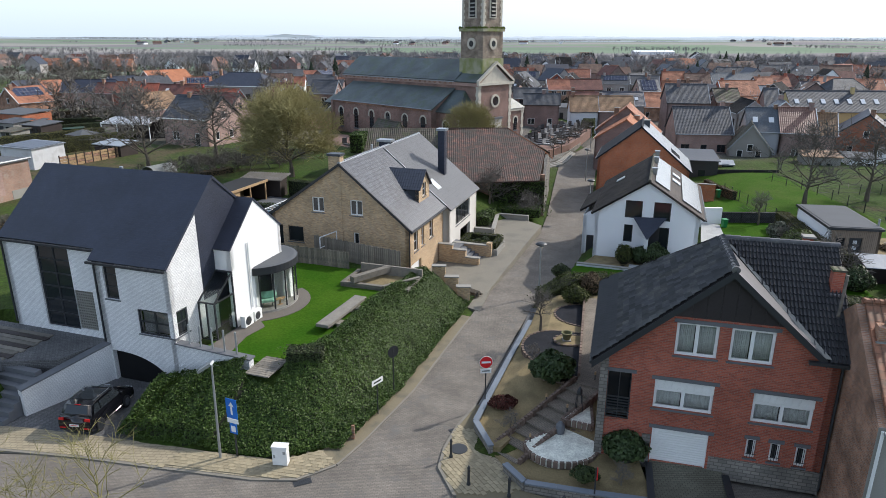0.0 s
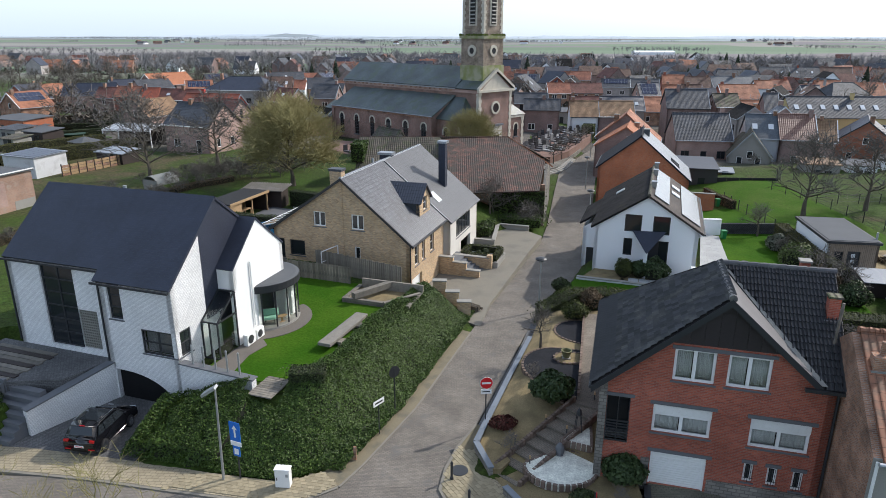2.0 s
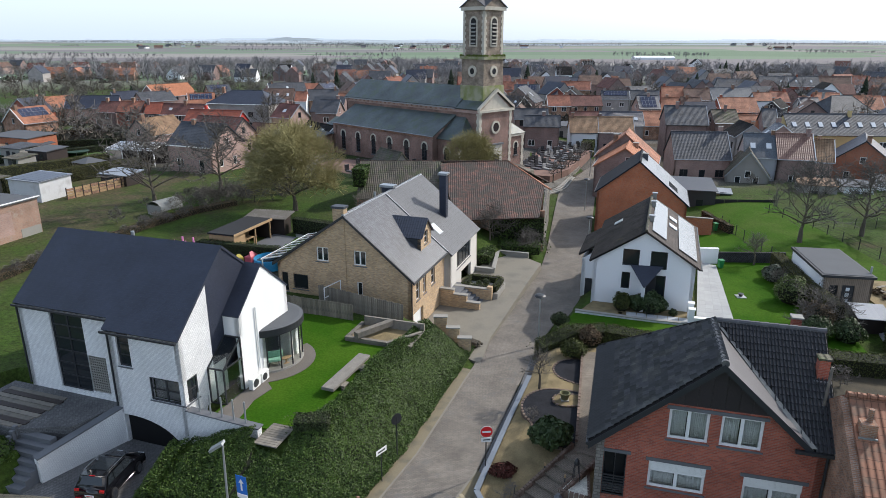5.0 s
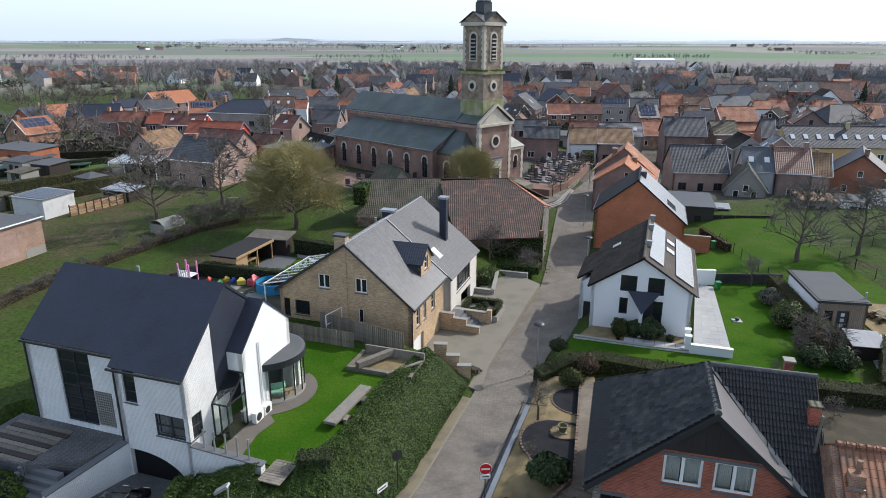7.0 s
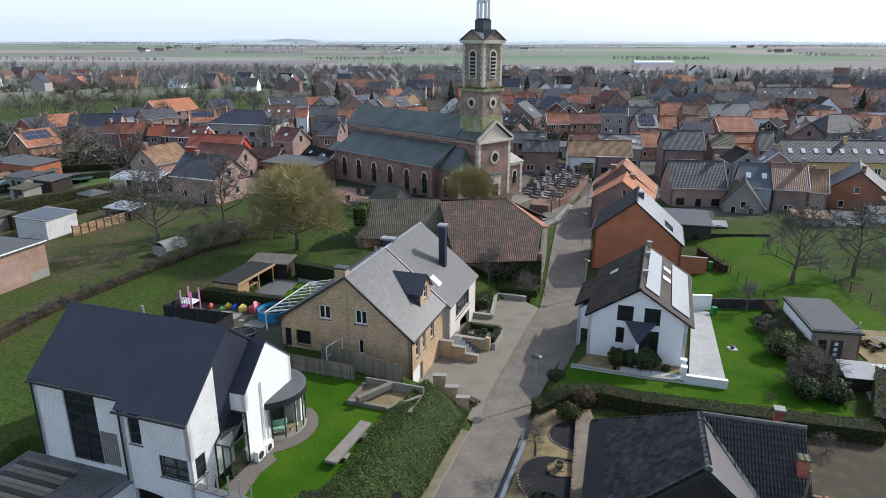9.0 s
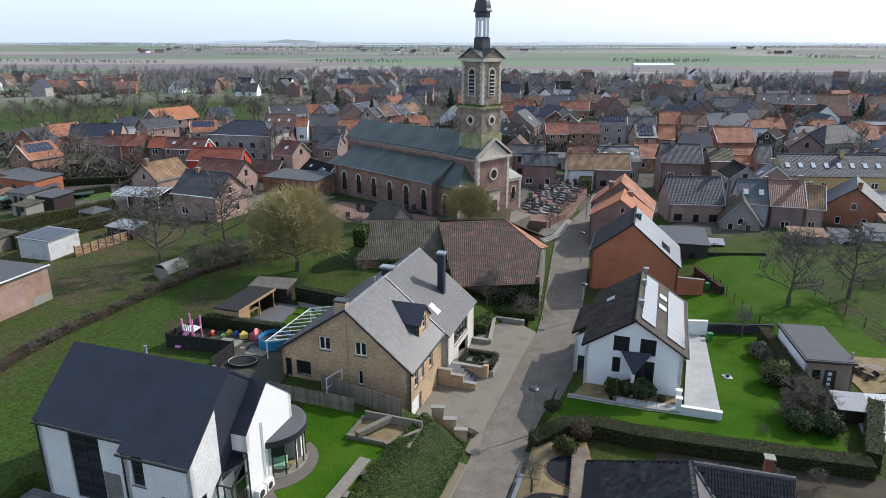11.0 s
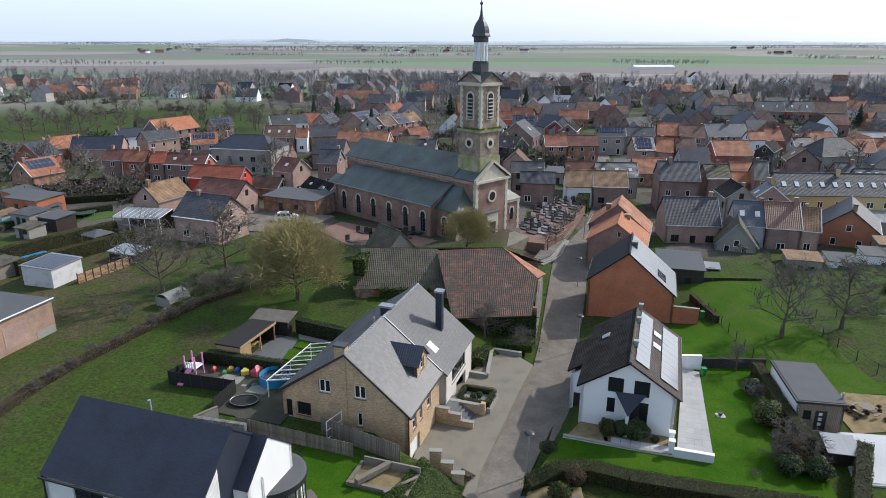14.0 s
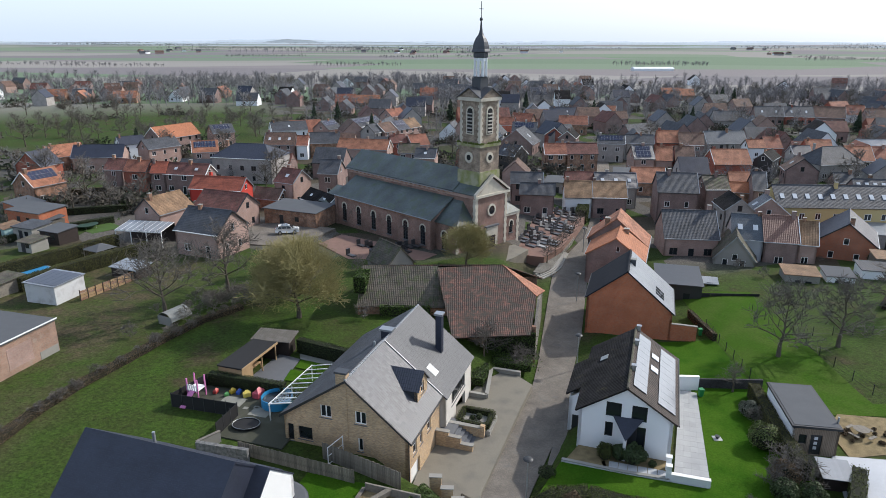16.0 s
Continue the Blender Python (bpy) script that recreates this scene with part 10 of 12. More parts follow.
# ---- front garden of the red brick house ----
def coped_wall(name, pts, z0, z1, width, body, cope, label, wide=0.16):
    t = thing(name, pose(0, 0, 0), label, "wall")
    for (xa, ya), (xb, yb) in zip(pts, pts[1:]):
        L = math.hypot(xb - xa, yb - ya)
        m = pose(xa, ya, 0, 0, 0, math.degrees(math.atan2(yb - ya, xb - xa)))
        part("wall", boxed(0, L, -width / 2, width / 2, z0, z1), body, t).matrix_basis = m
        n = max(1, int(L / 1.1))
        for i in range(n):
            part("coping_stone", boxed(L * i / n + 0.004, L * (i + 1) / n - 0.004, -width / 2 - wide / 2, width / 2 + wide / 2, z1, z1 + 0.07), cope, t).matrix_basis = m
    return t


COPE = material("blue_grey_coping", (0.15, 0.172, 0.20), 0.5, 0.1, 1.2, 25, 0.1, obj_vary=0.08)
coped_wall("garden_wall", [(5.05, 41.3), (3.3, 35.6), (1.35, 29.0), (2.05, 26.9)], -0.2, 0.52, 0.2, RUBBLE, COPE, "low rubble garden wall with blue-grey coping", 0.1)
coped_wall("garden_wall", [(2.65, 25.7), (3.45, 24.45), (6.1, 23.9), (8.5, 23.5)], -0.2, 0.45, 0.2, RUBBLE, COPE, "low rubble garden wall with blue-grey coping", 0.1)
gut = [(1.35, 29.0), (3.3, 35.6), (5.05, 41.3), (6.0, 45.0)]
bm = bmesh.new()
for (xa, ya), (xb, yb) in zip(gut, gut[1:]):
    slab(bm, [(xa - 0.55, ya, lerp(ya, ROAD_Z) + 0.03), (xa + 0.05, ya, lerp(ya, ROAD_Z) + 0.05), (xb + 0.05, yb, lerp(yb, ROAD_Z) + 0.05), (xb - 0.55, yb, lerp(yb, ROAD_Z) + 0.03)], 0.2)
single("gutter_strip", bm, PAVE_GREY, "dark sett gutter beside the garden wall", "pavement", kind="structure")
single("corner_soil", prism(bmesh.new(), [(1.5, 28.7), (2.12, 26.98), (2.5, 26.98), (3.0, 27.7), (2.6, 28.6)], -0.2, 0.43), STRAW, "dry straw-coloured soil inside the wall corner", "garden bed", kind="structure")
single("corner_paving", prism(bmesh.new(), [(1.3, 28.4), (0.6, 27.0), (1.6, 25.4), (3.0, 25.6), (3.3, 26.6), (2.1, 27.6)], -0.3, 0.088), PAVE_TAN, "tan paver corner between wall and stairs", "pavement", kind="structure")
coped_wall("drive_kerb", [(8.55, 23.3), (9.1, 26.0)], -0.1, 0.5, 0.14, METAL_DARK, FRAME_DARK, "dark stone edge beside the garage drive")
coped_wall("drive_kerb", [(11.7, 22.6), (12.2, 25.2)], -0.1, 0.5, 0.14, METAL_DARK, FRAME_DARK, "dark stone edge beside the garage drive")
single("garage_drive", slab(bmesh.new(), [(8.6, 22.9, 0.12), (11.7, 22.3, 0.12), (12.15, 25.5, 0.58), (9.15, 26.1, 0.58)], 0.3), courses("green_grey_setts", (0.15, 0.14, 0.105), (0.12, 0.115, 0.085), (0.07, 0.065, 0.05), 0.22, 0.11, 0.012, 0.9, 0.4), "mossy sett drive to the garage", "driveway", kind="structure")
def soil_z(x, y):
    return min(max(0.14 + 0.132 * ((x - 2.4) * 0.64 + (y - 27) * 0.77), 0.12), 1.06)


# sheet of dry grass and soil over the beds
bm = bmesh.new()
gxs, gys = range(21), np.arange(23.6, 44.8, 0.45)
gg = {}
for i, x in enumerate(gxs):
    for j, y in enumerate(gys):
        left = lerp(y, [(23.6, 6.6), (24.4, 3.5), (25.7, 2.7), (26.9, 2.1), (29.0, 1.42), (35.6, 3.4), (41.3, 5.1), (44.8, 6.0)])
        left += 0.06
        right = 8.7 if y < 26.6 else 10.2
        x = left + (right - left) * (i / 20) ** 1.3
        gg[i, j] = bm.verts.new((x, y, min(soil_z(x, y), 0.47 + 0.45 * (x - left))))
for (i, j) in list(gg):
    q = [(i, j), (i + 1, j), (i + 1, j + 1), (i, j + 1)]
    if all(k in gg for k in q):
        bm.faces.new([gg[k] for k in q])
single("garden_soil", bm, STRAW, "dry straw-coloured garden grass", "garden bed", kind="structure")


def bed(name, pts, z, mat, label, lift=0.0):
    t = thing(name, pose(0, 0, 0), label, "garden bed")
    part("gravel", prism(bmesh.new(), pts, z - 0.5, z), mat, t)
    n = len(pts)
    k = 0
    for i in range(n):
        (xa, ya), (xb, yb) = pts[i], pts[(i + 1) % n]
        L = math.hypot(xb - xa, yb - ya)
        c = max(1, int(L / 0.24))
        for q in range(c):
            f = (q + 0.5) / c
            o = part("edging_brick", boxed(-0.1, 0.1, -0.07, 0.07, -0.3, 0.03), EDGE_BRICK, t) if k == 0 else new("edging_brick", first.data)
            if k == 0:
                first = o
            o.parent = t
            o.matrix_basis = pose(xa + (xb - xa) * f, ya + (yb - ya) * f, z, 0, 0, math.degrees(math.atan2(yb - ya, xb - xa)))
            k += 1
    return t


def arc(cx, cy, r, a0, a1, n, sy=1.0):
    return [(cx + r * math.cos(radians(a0 + (a1 - a0) * i / n)), cy + r * sy * math.sin(radians(a0 + (a1 - a0) * i / n))) for i in range(n + 1)]


bed("gravel_bed", [(8.0, 33.9), (8.55, 38.2)] + arc(6.3, 36.2, 2.15, 75, 215, 9, 1.15) + [(5.0, 32.6), (6.6, 31.9)], 1.08, GRAVEL_DARK, "curved bed of dark slate gravel with brick edging")
bed("gravel_bed", [(8.6, 39.0), (9.2, 42.6)] + arc(8.4, 41.2, 1.75, 70, 235, 8, 1.0), 1.09, GRAVEL_DARK, "rounded bed of dark slate gravel with brick edging")
bed("gravel_island", arc(6.9, 37.2, 0.75, 90, 270, 6) + [(8.3, 36.6), (8.4, 37.8)], 1.14, STRAW, "small raised island bed with reddish gravel")
bed("white_gravel_bed", arc(5.35, 27.2, 1.75, 185, 355, 9, 0.85) + [(7.0, 28.0), (5.45, 28.6), (3.7, 27.4)], 0.57, GRAVEL_WHITE, "fan-shaped bed of white gravel with brick edging")
bed("pale_gravel_bed", [(5.55, 28.75), (6.95, 28.2), (7.35, 31.0)], 0.94, GRAVEL_WHITE, "triangular bed of pale blue-white gravel")
pot = thing("stone_pot", pose(6.9, 37.2, 1.15), "mossy stone pot on the island bed", "pot")
part("bowl", lathe(bmesh.new(), [(0.2, 0), (0.22, 0.12), (0.3, 0.4), (0.34, 0.5), (0.27, 0.5), (0.2, 0.3)], 16), material("mossy_stone", (0.14, 0.14, 0.07), 0.9, 0.3, 3, 20, 0.3), pot)
part("foot", boxed(-0.25, 0.25, -0.25, 0.25, -0.02, 0.06), CONCRETE, pot)
st = thing("boulder", pose(5.4, 28.1, 0.57), "grey standing stone in the white gravel", "stone")
part("stone", lathe(bmesh.new(), [(0.2, 0), (0.24, 0.2), (0.2, 0.45), (0.08, 0.62)], 9), BLUESTONE, st)
single("stair_landing", boxed(-1.5, 0.05, -1.3, 1.2, -0.2, 0.092), PAVE_TAN, "tan paver landing below the garden stairs", "pavement", pose(2.7, 26.7, 0, 0, 0, 46), kind="structure")
# stairs climbing to the side path
sx0, sy0, sx1, sy1 = 2.7, 26.7, 7.25, 31.4
for i in range(8):
    f = i / 8
    x, y = sx0 + (sx1 - sx0) * f, sy0 + (sy1 - sy0) * f
    s = thing("garden_step", pose(x, y, 0, 0, 0, 46), "brick-paved garden step with dark nosing", "step", "garden stairs")
    part("tread", boxed(-0.02, 0.9, -0.75, 0.75, -0.3, 0.16 + 0.15 * i), courses("brown_step_paver", (0.21, 0.178, 0.14), (0.17, 0.142, 0.112), (0.09, 0.08, 0.068), 0.2, 0.1, 0.01, 0.9, 0.3) if i == 0 else bpy.data.materials["brown_step_paver"], s)
    part("nosing", boxed(-0.05, 0.05, -0.76, 0.76, 0.1 + 0.15 * i, 0.175 + 0.15 * i), bpy.data.materials["brown_step_paver"], s)
for side in (-1, 1):
    e = thing("stair_edging", pose(sx0, sy0, 0, 0, 0, 46), "row of small upright blocks along the stairs", "edging", "stair edgings")
    for i in range(33):
        part("block", boxed(-0.08, 0.08, -0.08, 0.08, -0.3, 0.1), EDGE_BRICK, e).matrix_basis = pose(0.1 + 0.2 * i, side * 0.84, 0.3 + 0.2 * i * 0.175) if i == 0 else pose(0.1 + 0.2 * i, side * 0.84, 0.3 + 0.2 * i * 0.175)
sp = thing("side_path", pose(0, 0, 0), "narrow brown paver path beside the house", "path")
part("paving", slab(bmesh.new(), [(6.7, 31.6, 1.32), (8.1, 30.9, 1.32), (10.0, 43.6, 1.32), (9.0, 43.6, 1.32)], 0.5), bpy.data.materials["brown_step_paver"], sp)
for i in range(28):
    part("edging_block", boxed(-0.07, 0.07, -0.17, 0.17, -0.2, 0.14), EDGE_BRICK, sp).matrix_basis = pose(6.95 + 2.05 * i / 28, 32.6 + 11.0 * i / 28, 1.32, 0, 0, -10)
for x, y, z in ((3.3, 29.0, 0.5), (4.95, 30.3, 0.9), (6.6, 32.9, 1.2), (3.9, 27.3, 0.5), (5.9, 29.4, 0.85), (7.7, 32.0, 1.3)):
    g = thing("garden_light", pose(x, y, z), "small brass garden light on a stake", "garden light", "garden lights")
    part("stake", tube(bmesh.new(), (0, 0, -0.1), (0, 0, 0.34), 0.03, seg=6), METAL_DARK, g)
    part("head", tube(bmesh.new(), (0, 0, 0.34), (0, 0, 0.5), 0.055, 0.05, 8), WOOD_TAN, g)
lt = thing("lantern", pose(6.5, 29.6, 0.94), "black four-legged lantern stand", "lantern")
for sx in (-1, 1):
    for sy in (-1, 1):
        part("leg", tube(bmesh.new(), (0.16 * sx, 0.16 * sy, 0), (0.1 * sx, 0.1 * sy, 0.9), 0.02, seg=5), METAL_DARK, lt)
part("head", lathe(bmesh.new(), [(0.12, 0.9), (0.15, 0.95), (0.12, 1.15), (0.03, 1.3)], 8), METAL_DARK, lt)
rp = thing("marker_post", pose(6.3, 23.75, 0.1), "dark slim post with a red band", "post")
part("post", tube(bmesh.new(), (0, 0, 0), (0, 0, 1.7), 0.035, seg=6), METAL_DARK, rp)
part("band", boxed(0.03, 0.07, -0.03, 0.03, 1.1, 1.7), RED_SIGN, rp)
bush("rhododendron", 5.55, 32.6, 1.15, 1.1, 0.85, RHODO, "large glossy green rhododendron in the gravel", 2600, 0.2, 1.0)
bush("rhododendron", 8.05, 26.1, 0.95, 0.8, 0.8, RHODO, "dark green rhododendron beside the garage", 2000, 0.18, 0.55)
bush("heather", 2.75, 30.5, 0.7, 0.6, 0.28, RUSSET, "low dark red heather mound", 1200, 0.1, 0.5)
bush("juniper", 6.1, 24.8, 0.6, 0.5, 0.3, BOXWOOD, "low dark juniper mound", 900, 0.1, 0.45)
bush("round_shrub", 8.35, 43.5, 0.95, 0.9, 0.7, OLIVE_HEDGE, "rounded olive brown shrub", 1500, 0.11, 1.0)
bush("golden_shrub", 9.7, 45.3, 0.8, 0.8, 0.9, BROWN_HEDGE, "rounded golden brown shrub before the hedge", 1600, 0.11, 1.0)
bush("box_ball", 8.2, 50.0, 0.75, 0.75, 0.6, BOXWOOD, "clipped round box ball beside the drive", 1400, 0.09, 0.5)
for p_, x, y, s, a in ((POLLARD, 5.5, 38.9, 1.0, 30), (SHRUB, 3.0, 28.4, 0.45, 0), (SHRUB, 7.6, 24.6, 0.4, 40), (SHRUB, 4.7, 35.0, 0.4, 90)):
    stand(p_, x, y, a, s, "", 0.9 if y > 33 else 0.45)
hedge("clipped_hedge", [(6.1, 45.3), (8.7, 46.2), (11.2, 46.4), (14.0, 45.3), (20.0, 44.0), (25.6, 42.9), (30.0, 42.1)], 1.6, 1.25, OLIVE_HEDGE, "long clipped hedge with an olive green top", density=150, leaf=0.085)
hedge("clipped_hedge", [(30.3, 42.6), (34.6, 50.0)], 1.2, 1.6, OLIVE_HEDGE, "clipped hedge beside the covered pool", density=60, leaf=0.12)

# ---- white house yard ----
hl = bmesh.new()
prism(hl, [(6.9, 46.6), (11.2, 47.4), (14.2, 46.3), (20.2, 45.0), (25.6, 43.9), (29.6, 43.2), (33.4, 65.6), (25.4, 65.6), (21.7, 48.5), (15.2, 50.1), (9.6, 51.7)], 0.2, 0.93)
single("lawn_white_house", hl, LAWN, "bright green lawn round the white house", "lawn", kind="structure")
tr = thing("terrace", pose(0, 0, 0), "pale grey slab terrace beside the white house", "terrace", kind="structure")
nt = 0
for i in range(18):
    for j in range(4):
        f0, f1 = i / 18, (i + 1) / 18
        g0, g1 = j / 4, (j + 1) / 4
        P_ = lambda f, g: (19.0 + (24.0 - 19.0) * f + (2.9 - 1.3 * f) * g, 49.6 + (64.9 - 49.6) * f - 0.6 * g, 1.06)
        part("slab", slab(bmesh.new(), [P_(f0 + 0.0004, g0 + 0.001), P_(f0 + 0.0004, g1 - 0.001), P_(f1 - 0.0004, g1 - 0.001), P_(f1 - 0.0004, g0 + 0.001)], 0.3), material("terrace_slab", (0.33, 0.335, 0.335), 0.8, 0.16, 0.8, 20, 0.1, obj_vary=0.06) if nt == 0 else bpy.data.materials["terrace_slab"], tr)
        nt += 1
coped_wall("terrace_wall", [(18.7, 49.5), (21.8, 48.7)], 0.4, 1.6, 0.25, RENDER_WHITE, PLASTIC_WHITE, "low white rendered terrace wall")
for x, y in ((18.55, 49.7), (18.9, 51.0)):
    pr = thing("gate_pier", pose(x, y, 0.5, 0, 0, -16), "white rendered gate pier with a flat cap", "pier", "gate piers")
    part("pier", boxed(-0.22, 0.22, -0.22, 0.22, 0, 1.75), RENDER_WHITE, pr)
    part("cap", boxed(-0.27, 0.27, -0.27, 0.27, 1.75, 1.82), PLASTIC_WHITE, pr)
coped_wall("front_edge", [(9.7, 51.9), (14.9, 50.3), (18.6, 49.5)], 0.2, 1.08, 0.2, RENDER_WHITE, CONCRETE, "white edging wall before the front bed")
single("front_bed", prism(bmesh.new(), [(10.2, 52.2), (14.9, 50.6), (18.4, 49.9), (19.3, 52.1), (11.6, 54.3)], 0.3, 0.98), STRAW, "sandy front bed", "garden bed", kind="structure")
fp = thing("front_path", pose(0, 0, 0), "pale slab path with steps to the door", "path")
for i in range(6):
    part("slab", slab(bmesh.new(), [(13.7 + 0.8 * i, 50.95 - 0.21 * i, 1.05), (14.45 + 0.8 * i, 50.75 - 0.21 * i, 1.05), (14.7 + 0.8 * i, 51.65 - 0.21 * i, 1.05), (13.95 + 0.8 * i, 51.85 - 0.21 * i, 1.05)], 0.12), TERRACE, fp)
for i in range(4):
    part("step", boxed(12.2 + 0.35 * i, 12.5 + 0.35 * i, 51.2 - 0.1 * i, 52.2 - 0.1 * i, 0.5, 0.8 + 0.06 * i), BLUESTONE, fp)
single("white_house_drive", prism(bmesh.new(), [(8.2, 51.4), (10.0, 51.9), (11.4, 56.5), (13.4, 66.0), (12.3, 66.0), (10.2, 58.9)], -0.9, -0.38), ASPHALT, "grey paved parking strip beside the white house", "driveway", kind="structure")
bush("cone_shrub", 13.6, 52.3, 0.75, 0.75, 0.95, OLIVE_HEDGE, "conical clipped evergreen shrub", 1500, 0.1, 0.9)
for x, y, r in ((14.9, 52.3, 0.75), (15.9, 51.8, 0.95), (16.6, 52.1, 0.7)):
    bush("evergreen_shrub", x, y, r, r, r * 1.15, RHODO, "dark green evergreen shrub before the white wall", 1300, 0.15, 0.9)
bush("grass_clump", 17.6, 51.3, 0.35, 0.35, 0.35, BOXWOOD, "small tuft of ornamental grass", 300, 0.12, 0.95)
coped_wall("end_wall", [(23.6, 65.2), (26.0, 65.2)], 0.2, 2.5, 0.25, RENDER_WHITE, PLASTIC_WHITE, "white rendered end wall of the terrace")
gb = thing("gabion_fence", pose(26.2, 65.7, 0.8, 0, 0, 1), "long dark stone gabion fence", "fence")
for i in range(7):
    part("panel", boxed(i * 0.98, i * 0.98 + 0.95, -0.12, 0.12, -0.2, 1.2), courses("dark_gabion", (0.07, 0.07, 0.075), (0.05, 0.05, 0.055), (0.02, 0.02, 0.02), 0.18, 0.12, 0.02, 0.9, 0.8) if i == 0 else bpy.data.materials["dark_gabion"], gb)
for x, y in ((25.9, 63.9), (31.6, 81.6)):
    bn = thing("wheelie_bin", pose(x, y, ground_z(x, y) + 0.1, 0, 0, 10), "green wheelie bin by the wall", "bin", "bins")
    part("body", lathe(bmesh.new(), [(0.25, 0), (0.33, 0.9)], 4, (0, 0, 0), 0.785), material("bin_green", (0.02, 0.2, 0.06), 0.5, 0.1, 3, 20, 0) if y < 70 else bpy.data.materials["bin_green"], bn)
    part("lid", boxed(-0.26, 0.26, -0.28, 0.28, 0.9, 0.97), bpy.data.materials["bin_green"], bn)
fp_ = thing("garden_speaker", pose(24.9, 56.0, 0.93), "small dark fire bowl on a slab", "fire bowl")
part("slab", boxed(-0.4, 0.4, -0.4, 0.4, 0, 0.05), TERRACE, fp_)
part("bowl", lathe(bmesh.new(), [(0.12, 0.05), (0.25, 0.3), (0.22, 0.32)], 12), METAL_DARK, fp_)
# garden hut
ht = thing("garden_hut", pose(30.75, 54.15, 0, 0, 0, -7), "flat-roofed wooden garden hut with a dark door", "hut")
HW_, HL_ = 3.95, 7.75
CLAD = courses("grey_brown_cladding", (0.26, 0.20, 0.15), (0.22, 0.17, 0.13), (0.10, 0.08, 0.06), 0.14, 9.0, 0.012, 0.85, 0.4, 0.0, wear=0.2)
part("wall", wall(bmesh.new(), (0, 0), (HW_, 0), [(0, 3.6), (HW_, 3.6)], [(0.6, 1.3, 1.9, 2.9), (1.6, 2.6, 0.9, 2.95)], 0.3, 0.2), CLAD, ht)
part("wall", wall(bmesh.new(), (HW_, 0), (HW_, HL_), [(0, 3.6), (HL_, 3.6)], [], 0.3, 0.2), CLAD, ht)
part("wall", wall(bmesh.new(), (HW_, HL_), (0, HL_), [(0, 3.6), (HW_, 3.6)], [], 0.3, 0.2), CLAD, ht)
part("wall", wall(bmesh.new(), (0, HL_), (0, 0), [(0, 3.6), (HL_, 3.6)], [], 0.3, 0.2), RENDER_WHITE, ht)
window(ht, on_wall((0, 0), (HW_, 0)), 0.6, 1.3, 1.9, 2.9, FRAME_DARK, 1, sill=None)
dr = part("door", boxed(1.6, 2.6, 0.1, 0.16, 0.9, 2.95), FRAME_DARK, ht, "dark door with small square panes")
for i in range(3):
    part("pane", boxed(1.95, 2.25, 0.085, 0.1, 1.4 + 0.5 * i, 1.7 + 0.5 * i), LAMP_CLEAR, dr)
part("roof", boxed(-0.15, HW_ + 0.15, -0.15, HL_ + 0.15, 3.6, 3.82), FRAME_DARK, ht)
part("roof_felt", boxed(0.05, HW_ - 0.05, 0.05, HL_ - 0.05, 3.82, 3.86), FLAT_ROOF, ht)
part("flue", tube(bmesh.new(), (HW_ + 0.1, 1.0, 2.6), (HW_ + 0.1, 1.0, 4.4), 0.09, seg=8), METAL_GREY, ht)
hedge("clipped_hedge", [(30.1, 50.0), (30.2, 55.5), (31.3, 64.0)], 1.1, 1.9, MOSSY_HEDGE, "tall clipped hedge beside the garden hut", density=170, leaf=0.085)
PALE_SHRUB = leaf_material("silver_flecked_leaves", (0.035, 0.045, 0.025), (0.20, 0.21, 0.17), 0.7, 0.2)
for x, y, r, mt in ((28.75, 54.9, 1.5, LIGHT_BOX), (29.6, 60.4, 1.0, PALE_SHRUB), (28.3, 49.6, 1.3, BROWN_HEDGE), (27.4, 47.6, 1.1, RHODO), (29.5, 47.2, 1.1, RHODO)):
    bush("garden_shrub", x, y, r, r, r * 0.95, mt, "rounded shrub at the edge of the lawn", 1700, 0.14)
for x, y, s in ((28.3, 50.0, 1.45), (29.9, 49.2, 1.2), (27.2, 49.3, 1.0), (29.6, 58.8, 0.8), (24.5, 47.0, 0.35)):
    stand(SHRUB, x, y, x * 40, s)
sd = thing("lean_to", pose(31.2, 49.0, 0.4, 0, 0, -10), "small shed with a corrugated roof", "shed")
part("body", boxed(0, 2.2, 0, 2.0, 0, 1.7), WOOD_DARK, sd)
part("roof", slab(bmesh.new(), [(-0.2, -0.3, 1.75), (2.4, -0.3, 1.75), (2.4, 2.3, 2.1), (-0.2, 2.3, 2.1)], 0.06), SHEET_GREY, sd)
single("mulch_bed", prism(bmesh.new(), [(27.6, 65.4), (30.8, 64.4), (30.6, 62.6), (29.2, 63.0)], -0.4, ground_z(29.4, 64.0) + 0.1), material("brown_bark_mulch", (0.07, 0.05, 0.038), 0.95, 0.35, 1.5, 25, 0.5), "brown mulched bed under the small tree", "garden", kind="structure")
# covered pool and sandy terrace
single("sand_terrace", prism(bmesh.new(), [(35.9, 53.5), (46, 55.5), (43, 60.5), (38.6, 61.0), (36.2, 58.0)], 0.3, 0.9), STRAW, "sandy terrace with small plants", "terrace", kind="structure")
pc = thing("pool_cover", pose(0, 0, 0), "pale tarpaulin stretched over a pool", "pool cover")
bm = bmesh.new()
n = 14
vs = [[bm.verts.new((32.2 + 9.0 * i / n + 2.4 * j / n, 46.6 + 7.0 * j / n - 0.8 * i / n, 1.0 + 0.35 * math.sin(math.pi * i / n) * math.sin(math.pi * j / n) + 0.05 * noise.noise(Vector((i, j, 0)))) ) for j in range(n + 1)] for i in range(n + 1)]
for i in range(n):
    for j in range(n):
        bm.faces.new((vs[i][j], vs[i + 1][j], vs[i + 1][j + 1], vs[i][j + 1]))
